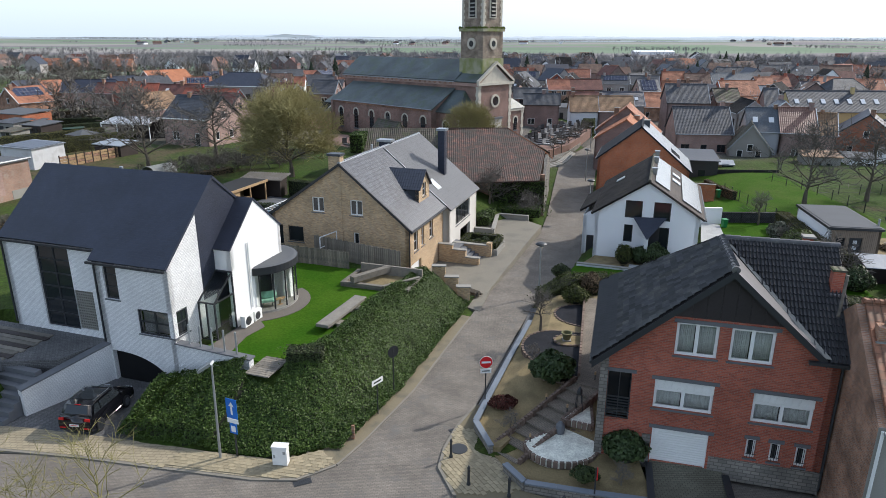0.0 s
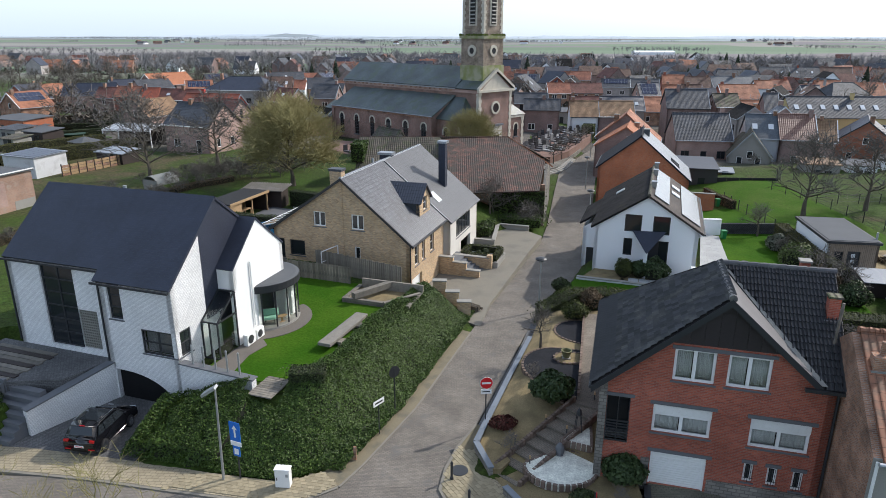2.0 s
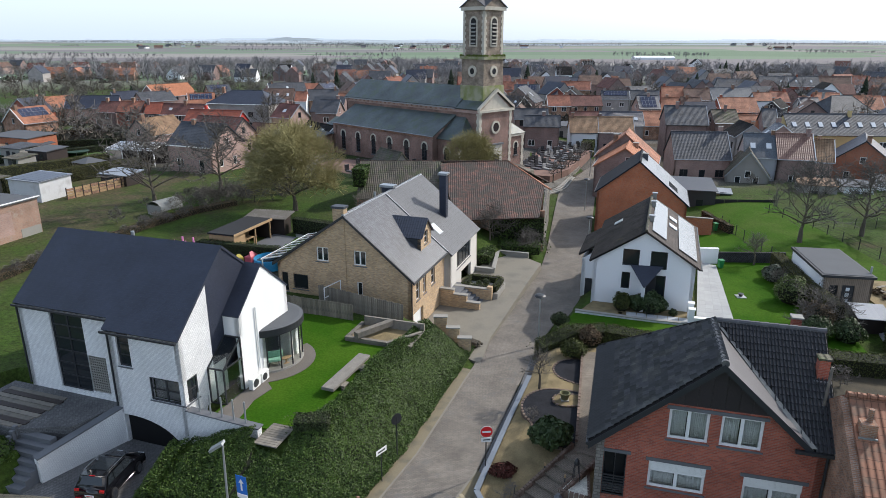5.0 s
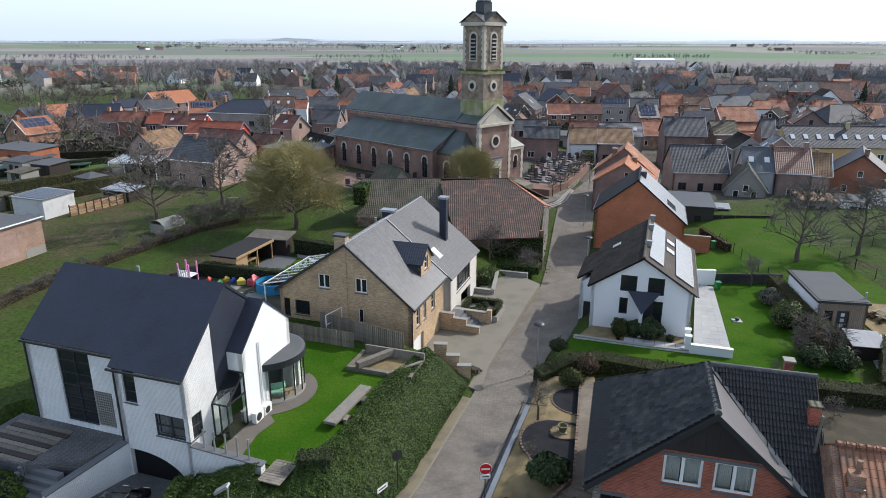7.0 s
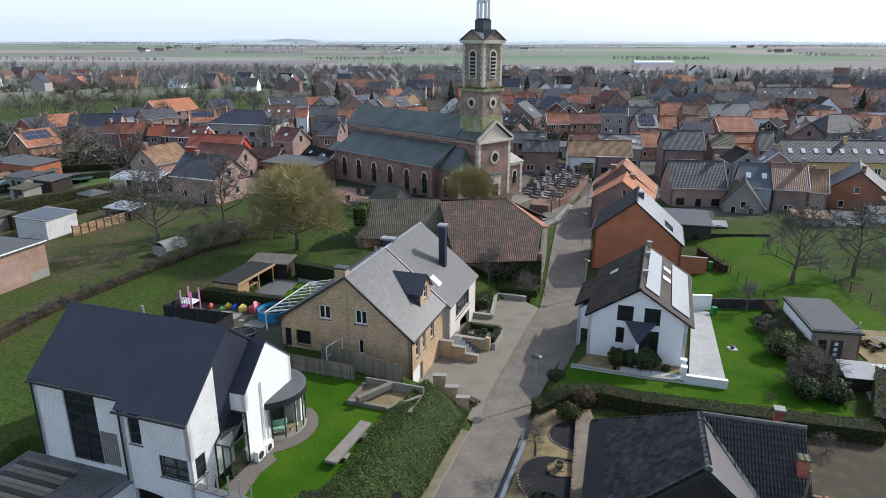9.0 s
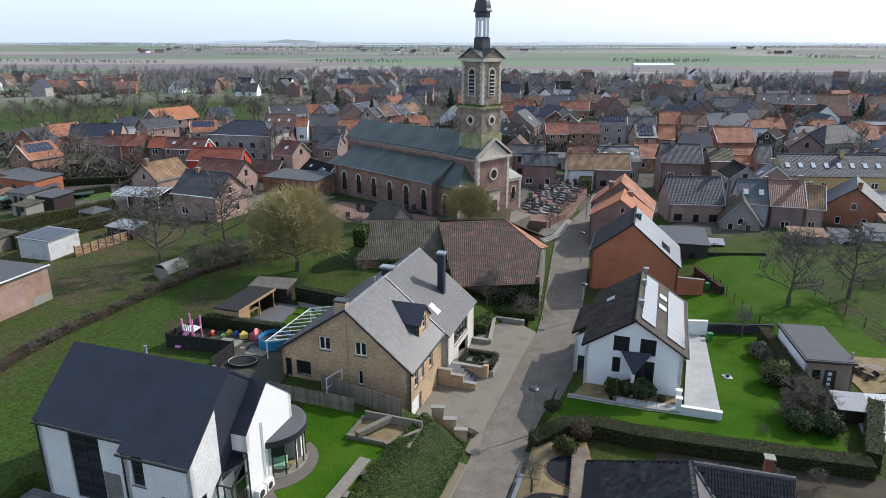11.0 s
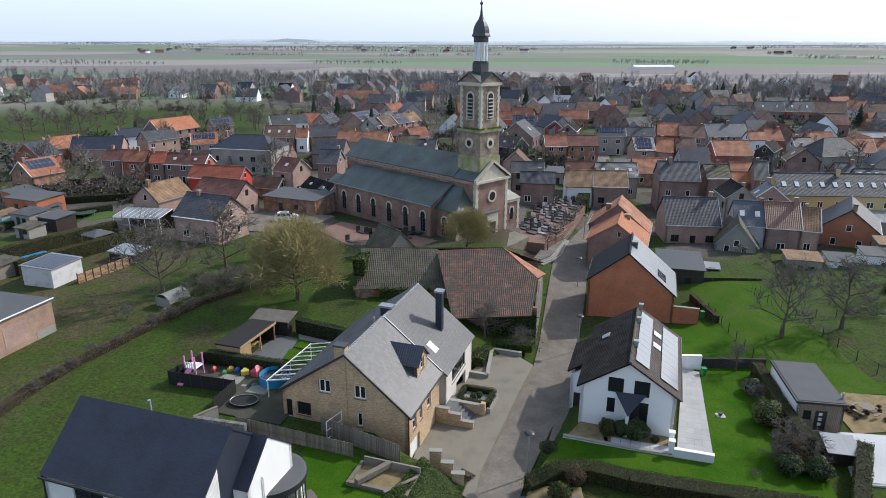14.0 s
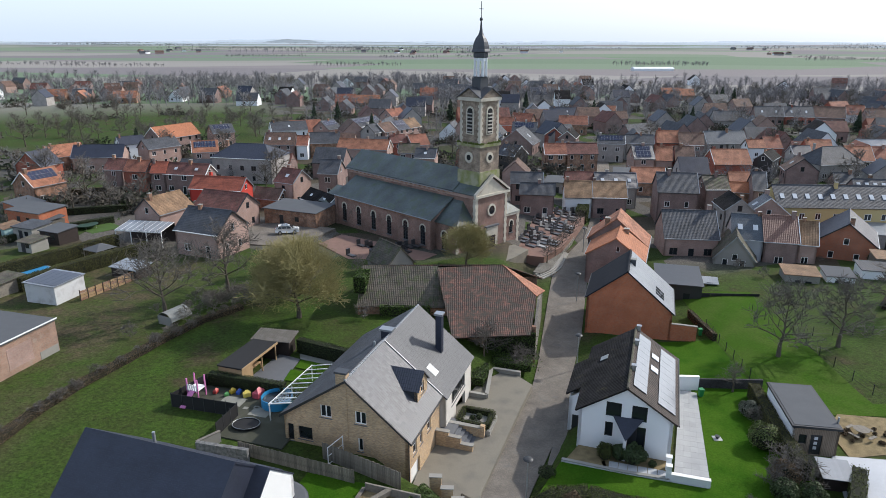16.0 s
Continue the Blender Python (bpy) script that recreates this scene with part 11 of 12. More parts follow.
part("tarpaulin", bm, material("pale_tarpaulin", (0.42, 0.44, 0.47), 0.5, 0.1, 0.5, 8, 0.1), pc, smooth=True)
part("pool_edge", prism(bmesh.new(), [(32.0, 46.4), (41.4, 45.5), (43.9, 52.9), (34.4, 53.8)], 0.2, 0.95), TERRACE, pc)
tb = thing("picnic_table", pose(38.8, 57.2, 0.9), "round wooden picnic table with curved benches", "table")
part("top", lathe(bmesh.new(), [(0.7, 0.7), (0.72, 0.74), (0.02, 0.76)], 16), WOOD_GREY, tb)
part("base", lathe(bmesh.new(), [(0.35, 0), (0.1, 0.2), (0.1, 0.7)], 8), WOOD_GREY, tb)
for a in range(4):
    part("bench", boxed(-0.5, 0.5, 0.95, 1.25, 0.38, 0.44), WOOD_GREY, tb).matrix_basis = pose(0, 0, 0, 0, 0, 90 * a + 30)
for i in range(22):
    x, y = random.uniform(36.6, 43), random.uniform(54.4, 58.6)
    bush("grass_tuft", x, y, 0.2, 0.2, 0.18, BROWN_HEDGE, "small brown grass tuft in sand", 60, 0.14, 0.9)
# fresh grass behind the white house and in the paddock
def turf(name, x0, x1, y0, y1, mat, label):
    """Grass laid over the ground between two x and two y."""
    bm = bmesh.new()
    nx, ny = int((x1 - x0) / 0.8), int((y1 - y0) / 0.8)
    v = [[bm.verts.new((x, y, ground_z(x, y) + 0.035)) for j in range(ny + 1) for y in (y0 + (y1 - y0) * j / ny,)] for i in range(nx + 1) for x in (x0 + (x1 - x0) * i / nx,)]
    for i in range(nx):
        for j in range(ny):
            bm.faces.new((v[i][j], v[i + 1][j], v[i + 1][j + 1], v[i][j + 1]))
    single(name, bm, mat, label, "grass", kind="structure")


FRESH = material("fresh_paddock_grass", (0.038, 0.088, 0.0075), 0.95, 0.5, 0.25, 5, 0.9, spec=0.05, second=(0.058, 0.098, 0.016), patch=0.52)
turf("back_lawn", 24.6, 32.9, 66.8, 80.0, LAWN, "bright green lawn behind the white house")
turf("paddock", 36.6, 45.0, 61.0, 63.5, FRESH, "fresh green paddock grass beside the sandy terrace")
turf("paddock", 33.1, 43.6, 63.5, 96.0, FRESH, "fresh green paddock grass with bare trees")
# fences of the paddock
def wire_fence(pts, z0=None, h=1.3, gap=2.4, label="thin dark wire fence with posts"):
    f = thing("wire_fence", pose(0, 0, 0), label, "fence", "wire fences")
    for (xa, ya), (xb, yb) in zip(pts, pts[1:]):
        L = math.hypot(xb - xa, yb - ya)
        k = max(1, int(L / gap))
        for i in range(k + 1):
            x, y = xa + (xb - xa) * i / k, ya + (yb - ya) * i / k
            z = ground_z(x, y)
            part("post", tube(bmesh.new(), (x, y, z - 0.1), (x, y, z + h), 0.05, seg=5), METAL_DARK, f)
        wr = bmesh.new()
        for q in (0.3, 0.8, 1.2):
            for i in range(k):
                p0 = (xa + (xb - xa) * i / k, ya + (yb - ya) * i / k)
                p1 = (xa + (xb - xa) * (i + 1) / k, ya + (yb - ya) * (i + 1) / k)
                tube(wr, (*p0, ground_z(*p0) + q), (*p1, ground_z(*p1) + q), 0.012, seg=3, caps=False)
        part("wire", wr, METAL_DARK, f)


wire_fence([(33.2, 84.0), (33.0, 66.4)])
wire_fence([(40.8, 88.0), (43.0, 80.5), (43.9, 72.0), (45.2, 62.5), (47.0, 55.0)])
wire_fence([(43.0, 80.5), (64, 82)])
hedge("brown_hedge", [(32.2, 88.0), (32.8, 79.5)], 0.6, 1.1, BROWN_HEDGE, "thin brown winter hedge", density=60, leaf=0.12)

# ---- forecourt of the tan house ----
single("forecourt", prism(bmesh.new(), [(-3.6, 48.6), (0.4, 45.2), (1.7, 44.2), (2.5, 48.4), (6.5, 61.4), (8.4, 67.2), (6.9, 69.2), (3.6, 70.2), (1.2, 64.6), (-2.2, 57.8)], -1.2, -0.02), FORECOURT, "pale screed forecourt running into the street", "driveway", kind="structure").location.z = -0.06
TS = street(-15.3, 51.9)
sw = thing("entrance_steps", TS, "brick and bluestone entrance steps with stepped side walls", "steps")
for i in range(6):
    part("step", boxed(13.6 + 0.36 * i, 13.96 + 0.36 * i, 7.4, 9.4, -1.0, 0.75 - 0.2 * i), BLUESTONE, sw)
for i, (x0, x1, z) in enumerate(((12.05, 13.3, 1.5), (13.3, 14.5, 1.1), (14.5, 15.7, 0.5))):
    part("side_wall", boxed(x0, x1, 6.9, 7.25, -1.2, z), TAN_BRICK, sw)
    part("coping", boxed(x0 - 0.05, x1 + 0.05, 6.83, 7.32, z, z + 0.08), CONCRETE, sw)
part("landing", boxed(12.05, 13.6, 7.25, 10.4, -1.0, 0.95), BLUESTONE, sw)
part("far_wall", boxed(12.05, 15.9, 9.45, 9.8, -1.2, 0.9), TAN_BRICK, sw)
part("far_coping", boxed(12.0, 15.95, 9.38, 9.87, 0.9, 0.98), CONCRETE, sw)
part("pier", boxed(15.7, 16.15, 9.4, 9.85, -1.2, 1.2), TAN_BRICK, sw)
bx = thing("raised_planter", TS, "raised bed edged with clipped box and ball topiary", "planter")
part("bed_wall", boxed(12.9, 16.6, 9.9, 13.0, -1.2, 0.45), CONCRETE, bx)
for pth_ in ([(13.2, 10.2), (16.2, 10.2)], [(16.2, 10.2), (16.2, 12.7)], [(16.2, 12.7), (13.2, 12.7)], [(13.2, 12.7), (13.2, 10.2)]):
    (x0, y0), (x1, y1) = [(TS @ Vector((*p, 0)))[:2] for p in pth_]
    hedge("box_edging", [(x0, y0), (x1, y1)], 0.5, 0.6, OLIVE_HEDGE, "clipped olive box edging of the raised bed", density=140, leaf=0.08, z=0.45)
for p in ((14.4, 11.4, 0.3), (15.0, 11.7, 0.38)):
    w_ = TS @ Vector((p[0], p[1], 0))
    bush("box_ball", w_.x, w_.y, p[2], p[2], p[2], BOXWOOD, "small clipped box ball in the planter", 350, 0.08, 0.45)
coped_wall("bank_wall", [(0.2, 64.9), (3.2, 64.0), (3.9, 70.2), (7.2, 69.3)], -1.2, 0.35, 0.25, CONCRETE, CONCRETE, "low concrete wall before the ivy bank")
hedge("ivy_mound", [(1.6, 66.6), (2.4, 70.4)], 2.6, 0.9, IVY, "sloping mound of ivy beside the forecourt", "ivy", 90, 0.14, 0.1, "stuff")
hedge("ivy_mound", [(4.0, 72.0), (8.6, 71.4)], 2.6, 0.8, IVY, "ivy covered bank before the old barn", "ivy", 90, 0.14, 0.0, "stuff")
hedge("wall_ivy", [(3.0, 73.9), (9.2, 74.0)], 0.7, 3.0, IVY, "ivy climbing the barn wall", "ivy", 60, 0.16, 0.2, "stuff")
hedge("roof_ivy", [(-13.4, 81.5), (-13.2, 84.8)], 1.6, 2.2, IVY, "ivy tuft on the barn corner", "ivy", 60, 0.2, 5.0, "stuff")
hedge("wall_ivy", [(-10.5, 80.0), (-4.0, 80.0)], 0.6, 1.8, IVY, "ivy on the old barn wall", "ivy", 60, 0.18, 2.0, "stuff")
for x, y, s in ((3.4, 72.8, 1.7), (7.3, 71.5, 1.4), (8.6, 73.3, 1.0)):
    stand(SHRUB, x, y, x * 50, s)
stand(POLLARD, 3.0, 71.6, 0, 1.25), stand(SHRUB, 6.9, 72.5, 70, 1.2)
lw = thing("boundary_wall", pose(0, 0, 0), "short stepped brick boundary wall by the ivy", "wall")
for i, (x0, y0, z) in enumerate(((-1.9, 47.4, 2.2), (-0.9, 46.7, 1.6), (0.0, 46.0, 1.1))):
    part("wall", boxed(x0, x0 + 1.0, y0 - 0.2, y0 + 0.2, -0.3, z), TAN_BRICK, lw)
    part("coping", boxed(x0 - 0.05, x0 + 1.05, y0 - 0.26, y0 + 0.26, z, z + 0.08), CONCRETE, lw)
lg = thing("log_pile", pose(1.0, 46.9, 0.0, 0, 0, -40), "small heap of split logs on the forecourt", "logs")
for i in range(7):
    part("log", tube(bmesh.new(), (-0.6 + 0.1 * (i % 3), 0.2 * (i % 4), 0.12 + 0.2 * (i // 4)), (0.5 + 0.1 * (i % 2), 0.2 * (i % 4) + 0.06, 0.12 + 0.2 * (i // 4)), 0.12, 0.1, 8), BARK, lg)

# ---- garden behind the tan house ----
single("patio_play", prism(bmesh.new(), [(-28.0, 56.8), (-20.9, 55.3), (-21.6, 51.9), (-15.2, 50.2), (-13.0, 60.5), (-17.4, 59.4), (-25.9, 61.3)], 1.9, 2.46), material("artificial_turf_patio", (0.05, 0.052, 0.036), 0.95, 0.25, 0.5, 12, 0.2, second=(0.085, 0.085, 0.068)), "worn play patio with patches of turf", "patio", kind="structure")
STEP_SLAB = material("pale_garden_slab", (0.22, 0.22, 0.19), 0.9, 0.2, 1.5, 20, 0.2)
for x, y, w_, l_ in ((-22.3, 57.9, 2.4, 1.5), (-18.9, 56.0, 2.0, 1.5), (-19.6, 56.9, 0.5, 0.4), (-20.6, 56.7, 0.5, 0.4)):
    single("paving_slab", boxed(-w_ / 2, w_ / 2, -l_ / 2, l_ / 2, 0, 0.04), STEP_SLAB, "pale concrete slab let into the play patio", "paving", pose(x, y, 2.455, 0, 0, -14), kind="structure")
dk = thing("dark_fence", pose(0, 0, 0), "black sheeted fence round the play yard", "fence")
for (xa, ya), (xb, yb) in (((-28.0, 56.8), (-20.9, 55.3)), ((-20.9, 55.3), (-21.7, 51.9)), ((-28.0, 56.8), (-26.0, 61.0))):
    L = math.hypot(xb - xa, yb - ya)
    k = max(1, round(L / 1.2))
    for i in range(k):
        m_ = pose(xa + (xb - xa) * i / k, ya + (yb - ya) * i / k, 2.38, 0, 0, math.degrees(math.atan2(yb - ya, xb - xa)))
        part("panel", boxed(0.03, L / k - 0.03, -0.02, 0.02, 0, 1.42), RUBBER, dk).matrix_basis = m_
        part("post", boxed(-0.04, 0.03, -0.04, 0.04, 0, 1.55), METAL_DARK, dk).matrix_basis = m_
hedge("clipped_hedge", [(-25.9, 61.3), (-17.4, 59.3)], 0.8, 1.45, BOXWOOD, "dark clipped hedge behind the play yard", density=150, leaf=0.09, z=2.4)
single("grey_terrace", prism(bmesh.new(), [(-22.5, 61.8), (-18.4, 62.0), (-17.9, 67.3), (-20.6, 68.4)], 1.9, 2.44), BLUESTONE, "dark grey paved terrace before the pavilion", "terrace", kind="structure")
single("garden_path", prism(bmesh.new(), [(-17.9, 67.3), (-18.3, 68.6), (-12.6, 66.2), (-12.9, 64.0), (-14.2, 64.2), (-14.0, 65.9)], 1.9, 2.45), STEP_SLAB, "pale slab path along the dark hedge", "path", kind="structure")
for ring_ in ([(-17.75, 67.1), (-14.1, 65.85), (-14.5, 64.1), (-17.95, 65.3)], [(-18.3, 64.8), (-14.6, 63.6), (-15.0, 61.8), (-18.4, 62.4)]):
    single("garden_turf", prism(bmesh.new(), ring_, 1.9, 2.47), LAWN, "small square of bright green lawn", "lawn", kind="structure")
hedge("clipped_hedge", [(-18.5, 69.3), (-12.0, 66.5)], 0.9, 1.75, BOXWOOD, "dark clipped hedge behind the garden", density=150, leaf=0.09, z=2.35)
pg = thing("garden_pavilion", pose(-25.0, 61.6, 2.4, 0, 0, -15.6), "open wooden garden pavilion with a flat dark roof", "pavilion")
part("roof", boxed(-0.1, 2.95, -0.1, 6.6, 1.98, 2.14), RUBBER, pg)
part("fascia", boxed(2.95, 3.03, -0.12, 6.62, 1.92, 2.17), WOOD_TAN, pg, "pale timber fascia board")
part("side_wall", boxed(0, 0.1, 0, 6.5, 0, 1.98), WOOD_TAN, pg)
part("back_wall", boxed(0.1, 2.85, 6.4, 6.5, 0, 1.98), WOOD_DARK, pg)
part("front_wall", boxed(0.1, 2.85, 0.0, 0.1, 0, 1.98), WOOD_TAN, pg)
part("side_wall", boxed(2.75, 2.85, 0.1, 1.9, 0, 1.98), WOOD_TAN, pg)
for y in (3.6, 6.3):
    part("post", boxed(2.76, 2.88, y, y + 0.12, 0, 1.98), WOOD_TAN, pg)
tb_ = thing("garden_table", pose(-25.0, 61.6, 2.4, 0, 0, -15.6) @ pose(1.9, 3.4, 0), "pale wooden table under the pavilion roof", "table")
part("top", boxed(-0.4, 0.4, -0.9, 0.9, 0.7, 0.76), WOOD_TAN, tb_)
for x, y in ((-0.34, -0.8), (0.34, -0.8), (-0.34, 0.8), (0.34, 0.8)):
    part("leg", boxed(x - 0.04, x + 0.04, y - 0.04, y + 0.04, 0, 0.7), WOOD_TAN, tb_)
RUSTY_SHEET = material("dull_rusty_sheet", (0.12, 0.11, 0.095), 0.8, 0.35, 1.2, 10, 0.3, second=(0.16, 0.15, 0.14))
s2 = thing("garden_shed", pose(-23.6, 68.6, 2.1, 0, 0, -8), "black timber shed with a corrugated roof", "shed")
part("body", boxed(1.6, 4.3, 0.1, 1.9, 0, 2.2), WOOD_DARK, s2)
part("roof", slab(bmesh.new(), [(-0.1, -0.5, 2.25), (4.7, -0.5, 2.25), (4.7, 2.2, 2.5), (-0.1, 2.2, 2.5)], 0.07), RUSTY_SHEET, s2)
for i in range(16):
    part("roof_rib", slab(bmesh.new(), [(0.3 * i, -0.52, 2.30), (0.3 * i + 0.09, -0.52, 2.30), (0.3 * i + 0.09, 2.22, 2.55), (0.3 * i, 2.22, 2.55)], 0.03), RUSTY_SHEET, s2)
for x in (0.1, 1.5):
    part("post", boxed(x - 0.06, x + 0.06, 0.1, 0.22, 0, 2.28), WOOD_DARK, s2)
pool = thing("paddling_pool", pose(-17.7, 57.6, 2.46), "round blue frame pool on the patio", "pool")
BLUE = material("pool_blue", (0.03, 0.25, 0.48), 0.4, 0.1, 2, 10, 0)
part("wall", lathe(bmesh.new(), [(1.5, 0), (1.55, 0.05), (1.55, 0.95), (1.48, 0.98), (1.45, 0.3)], 28), BLUE, pool)
part("water", lathe(bmesh.new(), [(1.44, 0.6), (0.02, 0.601)], 28), PANE, pool)
tp = thing("trampoline", pose(-19.5, 53.6, 2.46), "oval black trampoline sunk in the patio", "trampoline")
part("mat", lathe(bmesh.new(), [(1.3, 0.05), (1.3, 0.3), (0.02, 0.28)], 28), RUBBER, tp)
part("rim", lathe(bmesh.new(), [(1.3, 0.28), (1.42, 0.3), (1.42, 0.36), (1.27, 0.36), (1.27, 0.29), (0.02, 0.288)], 28), RUBBER, tp)
edge = bmesh.new()
for i in range(28):
    a, b_ = 2 * math.pi * i / 28, 2 * math.pi * (i + 1) / 28
    tube(edge, (1.36 * math.cos(a), 1.36 * math.sin(a), 0.37), (1.36 * math.cos(b_), 1.36 * math.sin(b_), 0.37), 0.035, seg=5)
part("edge_band", edge, METAL_GREY, tp)
tp.scale = (0.95, 0.72, 0.8)
pk = material("toy_pink", (0.6, 0.2, 0.42), 0.5, 0.05, 3, 20, 0)
ph = thing("play_tower", pose(-26.2, 58.6, 2.46, 0, 0, -14), "pink and white wooden play tower with a slide", "play tower")
for x in (-0.6, 0.6):
    for y in (-0.6, 0.6):
        part("post", boxed(x - 0.06, x + 0.06, y - 0.06, y + 0.06, 0, 2.3), pk, ph)
part("deck", boxed(-0.66, 0.66, -0.66, 0.66, 1.0, 1.08), FRAME_WHITE, ph)
for i in range(5):
    part("railing_board", boxed(-0.55 + 0.25 * i, -0.4 + 0.25 * i, -0.68, -0.62, 1.08, 1.7), FRAME_WHITE, ph)
part("slide", slab(bmesh.new(), [(-0.3, -0.66, 1.05), (0.3, -0.66, 1.05), (0.3, -2.4, 0.1), (-0.3, -2.4, 0.1)], 0.08), pk, ph)
for n_, x, y, c, sz in (("toy_slide", -21.2, 58.9, (0.7, 0.55, 0.12), 0.4), ("toy_house", -20.0, 58.9, (0.5, 0.09, 0.12), 0.55), ("toy_car", -24.6, 59.4, (0.45, 0.06, 0.05), 0.3), ("toy_truck", -22.9, 59.5, (0.5, 0.35, 0.04), 0.32), ("toy_box", -22.2, 59.4, (0.03, 0.1, 0.4), 0.3), ("toy_ride", -23.3, 58.9, (0.08, 0.28, 0.08), 0.25)):
    t = thing(n_, pose(x, y, 2.46, 0, 0, x * 37 % 90), "bright plastic " + n_.replace("_", " ") + " on the patio", "toy", "garden toys")
    mt = material(n_ + "_plastic", c, 0.5, 0.05, 3, 20, 0)
    part("body", boxed(-sz, sz, -sz * 0.7, sz * 0.7, 0, sz * 1.2, bevel=0.08), mt, t)
    part("top", slab(bmesh.new(), [(-sz, -sz * 0.7, sz * 1.2), (sz, -sz * 0.7, sz * 1.2), (sz * 0.3, 0, sz * 1.9), (-sz * 0.3, 0, sz * 1.9)], 0.06), mt, t)
pr = thing("glass_pergola", TS, "white framed lean-to with a glazed roof", "pergola")
for i in range(9):
    part("rafter", slab(bmesh.new(), [(-2.9, 2.0 + 1.0 * i, 4.3), (-2.9, 2.08 + 1.0 * i, 4.3), (0.1, 2.08 + 1.0 * i, 5.0), (0.1, 2.0 + 1.0 * i, 5.0)], 0.1), FRAME_WHITE, pr)
    if i < 8:
        part("roof_pane", slab(bmesh.new(), [(-2.85, 2.1 + 1.0 * i, 4.29), (-2.85, 2.98 + 1.0 * i, 4.29), (0.05, 2.98 + 1.0 * i, 4.97), (0.05, 2.1 + 1.0 * i, 4.97)], 0.02), GLASS, pr)
part("beam", boxed(-2.95, -2.85, 1.9, 10.2, 4.15, 4.3), FRAME_WHITE, pr)
for y in (2.0, 6.0, 10.0):
    part("post", boxed(-2.94, -2.86, y, y + 0.1, 2.3, 4.2), FRAME_WHITE, pr)
gw = thing("gabion_wall", pose(-22.4, 49.05, 0, 0, 0, -10.8), "grey stone-filled gabion wall beside the yard", "wall")
GABION = material("gabion_stone", (0.20, 0.20, 0.195), 0.9, 0.55, 3.0, 14, 0.8, second=(0.10, 0.10, 0.10), patch=0.5)
for i in range(5):
    part("basket", boxed(0.99 * i, 0.99 * i + 0.97, 0, 0.4, 1.6, 3.65, bevel=0.03), GABION, gw)
wl_ = thing("yard_wall", pose(-22.4, 49.5, 0, 0, 0, 50), "short pale rendered yard wall end", "wall")
part("wall", boxed(0, 2.2, 0, 0.25, 1.8, 3.4), CONCRETE, wl_)
part("coping", boxed(-0.03, 2.23, -0.03, 0.28, 3.4, 3.46), WOOD_GREY, wl_)
ff = thing("board_fence", pose(0, 0, 0), "grey board fence behind the modern house", "fence")
for i in range(46):
    x, y = -18.8 + 0.236 * i, 49.45 - 0.0775 * i
    part("board", boxed(0, 0.225, 0, 0.03, 2.1, 3.66 + 0.03 * math.sin(i * 2.3)), WOOD_GREY, ff).matrix_basis = pose(x, y, 0, 0, 0, -18.2)
gt_ = thing("garden_gate", pose(-10.6, 48.2, 2.4, 0, 0, 62), "white framed mesh gate standing open", "gate")
for a_ in (boxed(0, 0.07, 0, 0.05, 0, 1.7), boxed(2.0, 2.07, 0, 0.05, 0, 1.7), boxed(0.07, 2.0, 0.005, 0.045, 1.63, 1.7), boxed(0.07, 2.0, 0.005, 0.045, 0, 0.07), boxed(0.07, 2.0, 0.01, 0.04, 0.8, 0.86)):
    part("frame_bar", a_, FRAME_WHITE, gt_)
# ---- meadow on the left ----
hedge("field_hedge", [(-41.2, 45.0), (-41.0, 50.5), (-40.6, 55.0), (-39.4, 60.0), (-37.4, 65.5), (-35.6, 71.0), (-33.0, 77.0), (-29.5, 81.5)], 1.1, 0.65, BROWN_HEDGE, "ragged brown winter hedge across the meadow", density=230, leaf=0.065)
bk = thing("brick_outbuilding", pose(-46.5, 68.3, 0, 0, 0, -13.4), "long low brick outbuilding with patched render", "outbuilding")
part("wall", boxed(-14, 0, -15, 0, 1.5, 6.2), courses("patched_pink_brick", (0.36, 0.225, 0.165), (0.29, 0.18, 0.13), (0.33, 0.27, 0.235), 0.22, 0.08, 0.009, wear=0.25, stain=(0.34, 0.29, 0.25), patch=0.6), bk)
part("roof", boxed(-14.2, 0.2, -15.2, 0.2, 6.2, 6.34), FLAT_ROOF, bk)
part("roof_edge", boxed(0.06, 0.22, -15.22, 0.22, 6.34, 6.44), PLASTIC_WHITE, bk)
part("patch", boxed(0, 0.03, -2.6, -0.1, 2.2, 3.3), CONCRETE, bk)
part("patch", boxed(0, 0.025, -6.5, -3.4, 3.0, 5.4), PINK_BRICK, bk)
part("patch", boxed(0, 0.035, -11, -8, 2.2, 3.6), CONCRETE, bk)
SOLAR_DULL = material("dull_solar_sheet", (0.06, 0.07, 0.095), 0.4, 0.15, 1.5, 12, 0.05, spec=0.5)
ws = thing("white_shed", pose(-59.8, 82.4, 2.2, 0, 0, -13), "white block shed with a sheet roof", "shed")
part("wall", boxed(0, 5.0, 0, 5.2, 0, 2.9), material("flaking_white_block", (0.55, 0.56, 0.57), 0.9, 0.2, 0.8, 12, 0.4, second=(0.40, 0.40, 0.40), patch=0.62), ws)
part("roof", slab(bmesh.new(), [(-0.2, -0.2, 3.1), (5.2, -0.2, 2.9), (5.2, 5.4, 3.0), (-0.2, 5.4, 3.2)], 0.1), SHEET_GREY, ws)
for i in range(5):
    part("solar_panel", slab(bmesh.new(), [(0.1 + 1.0 * i, 0.2, 3.14 - 0.035 * i), (1.05 + 1.0 * i, 0.2, 3.105 - 0.035 * i), (1.05 + 1.0 * i, 4.9, 3.20 - 0.035 * i), (0.1 + 1.0 * i, 4.9, 3.235 - 0.035 * i)], 0.04), SOLAR_DULL, ws)
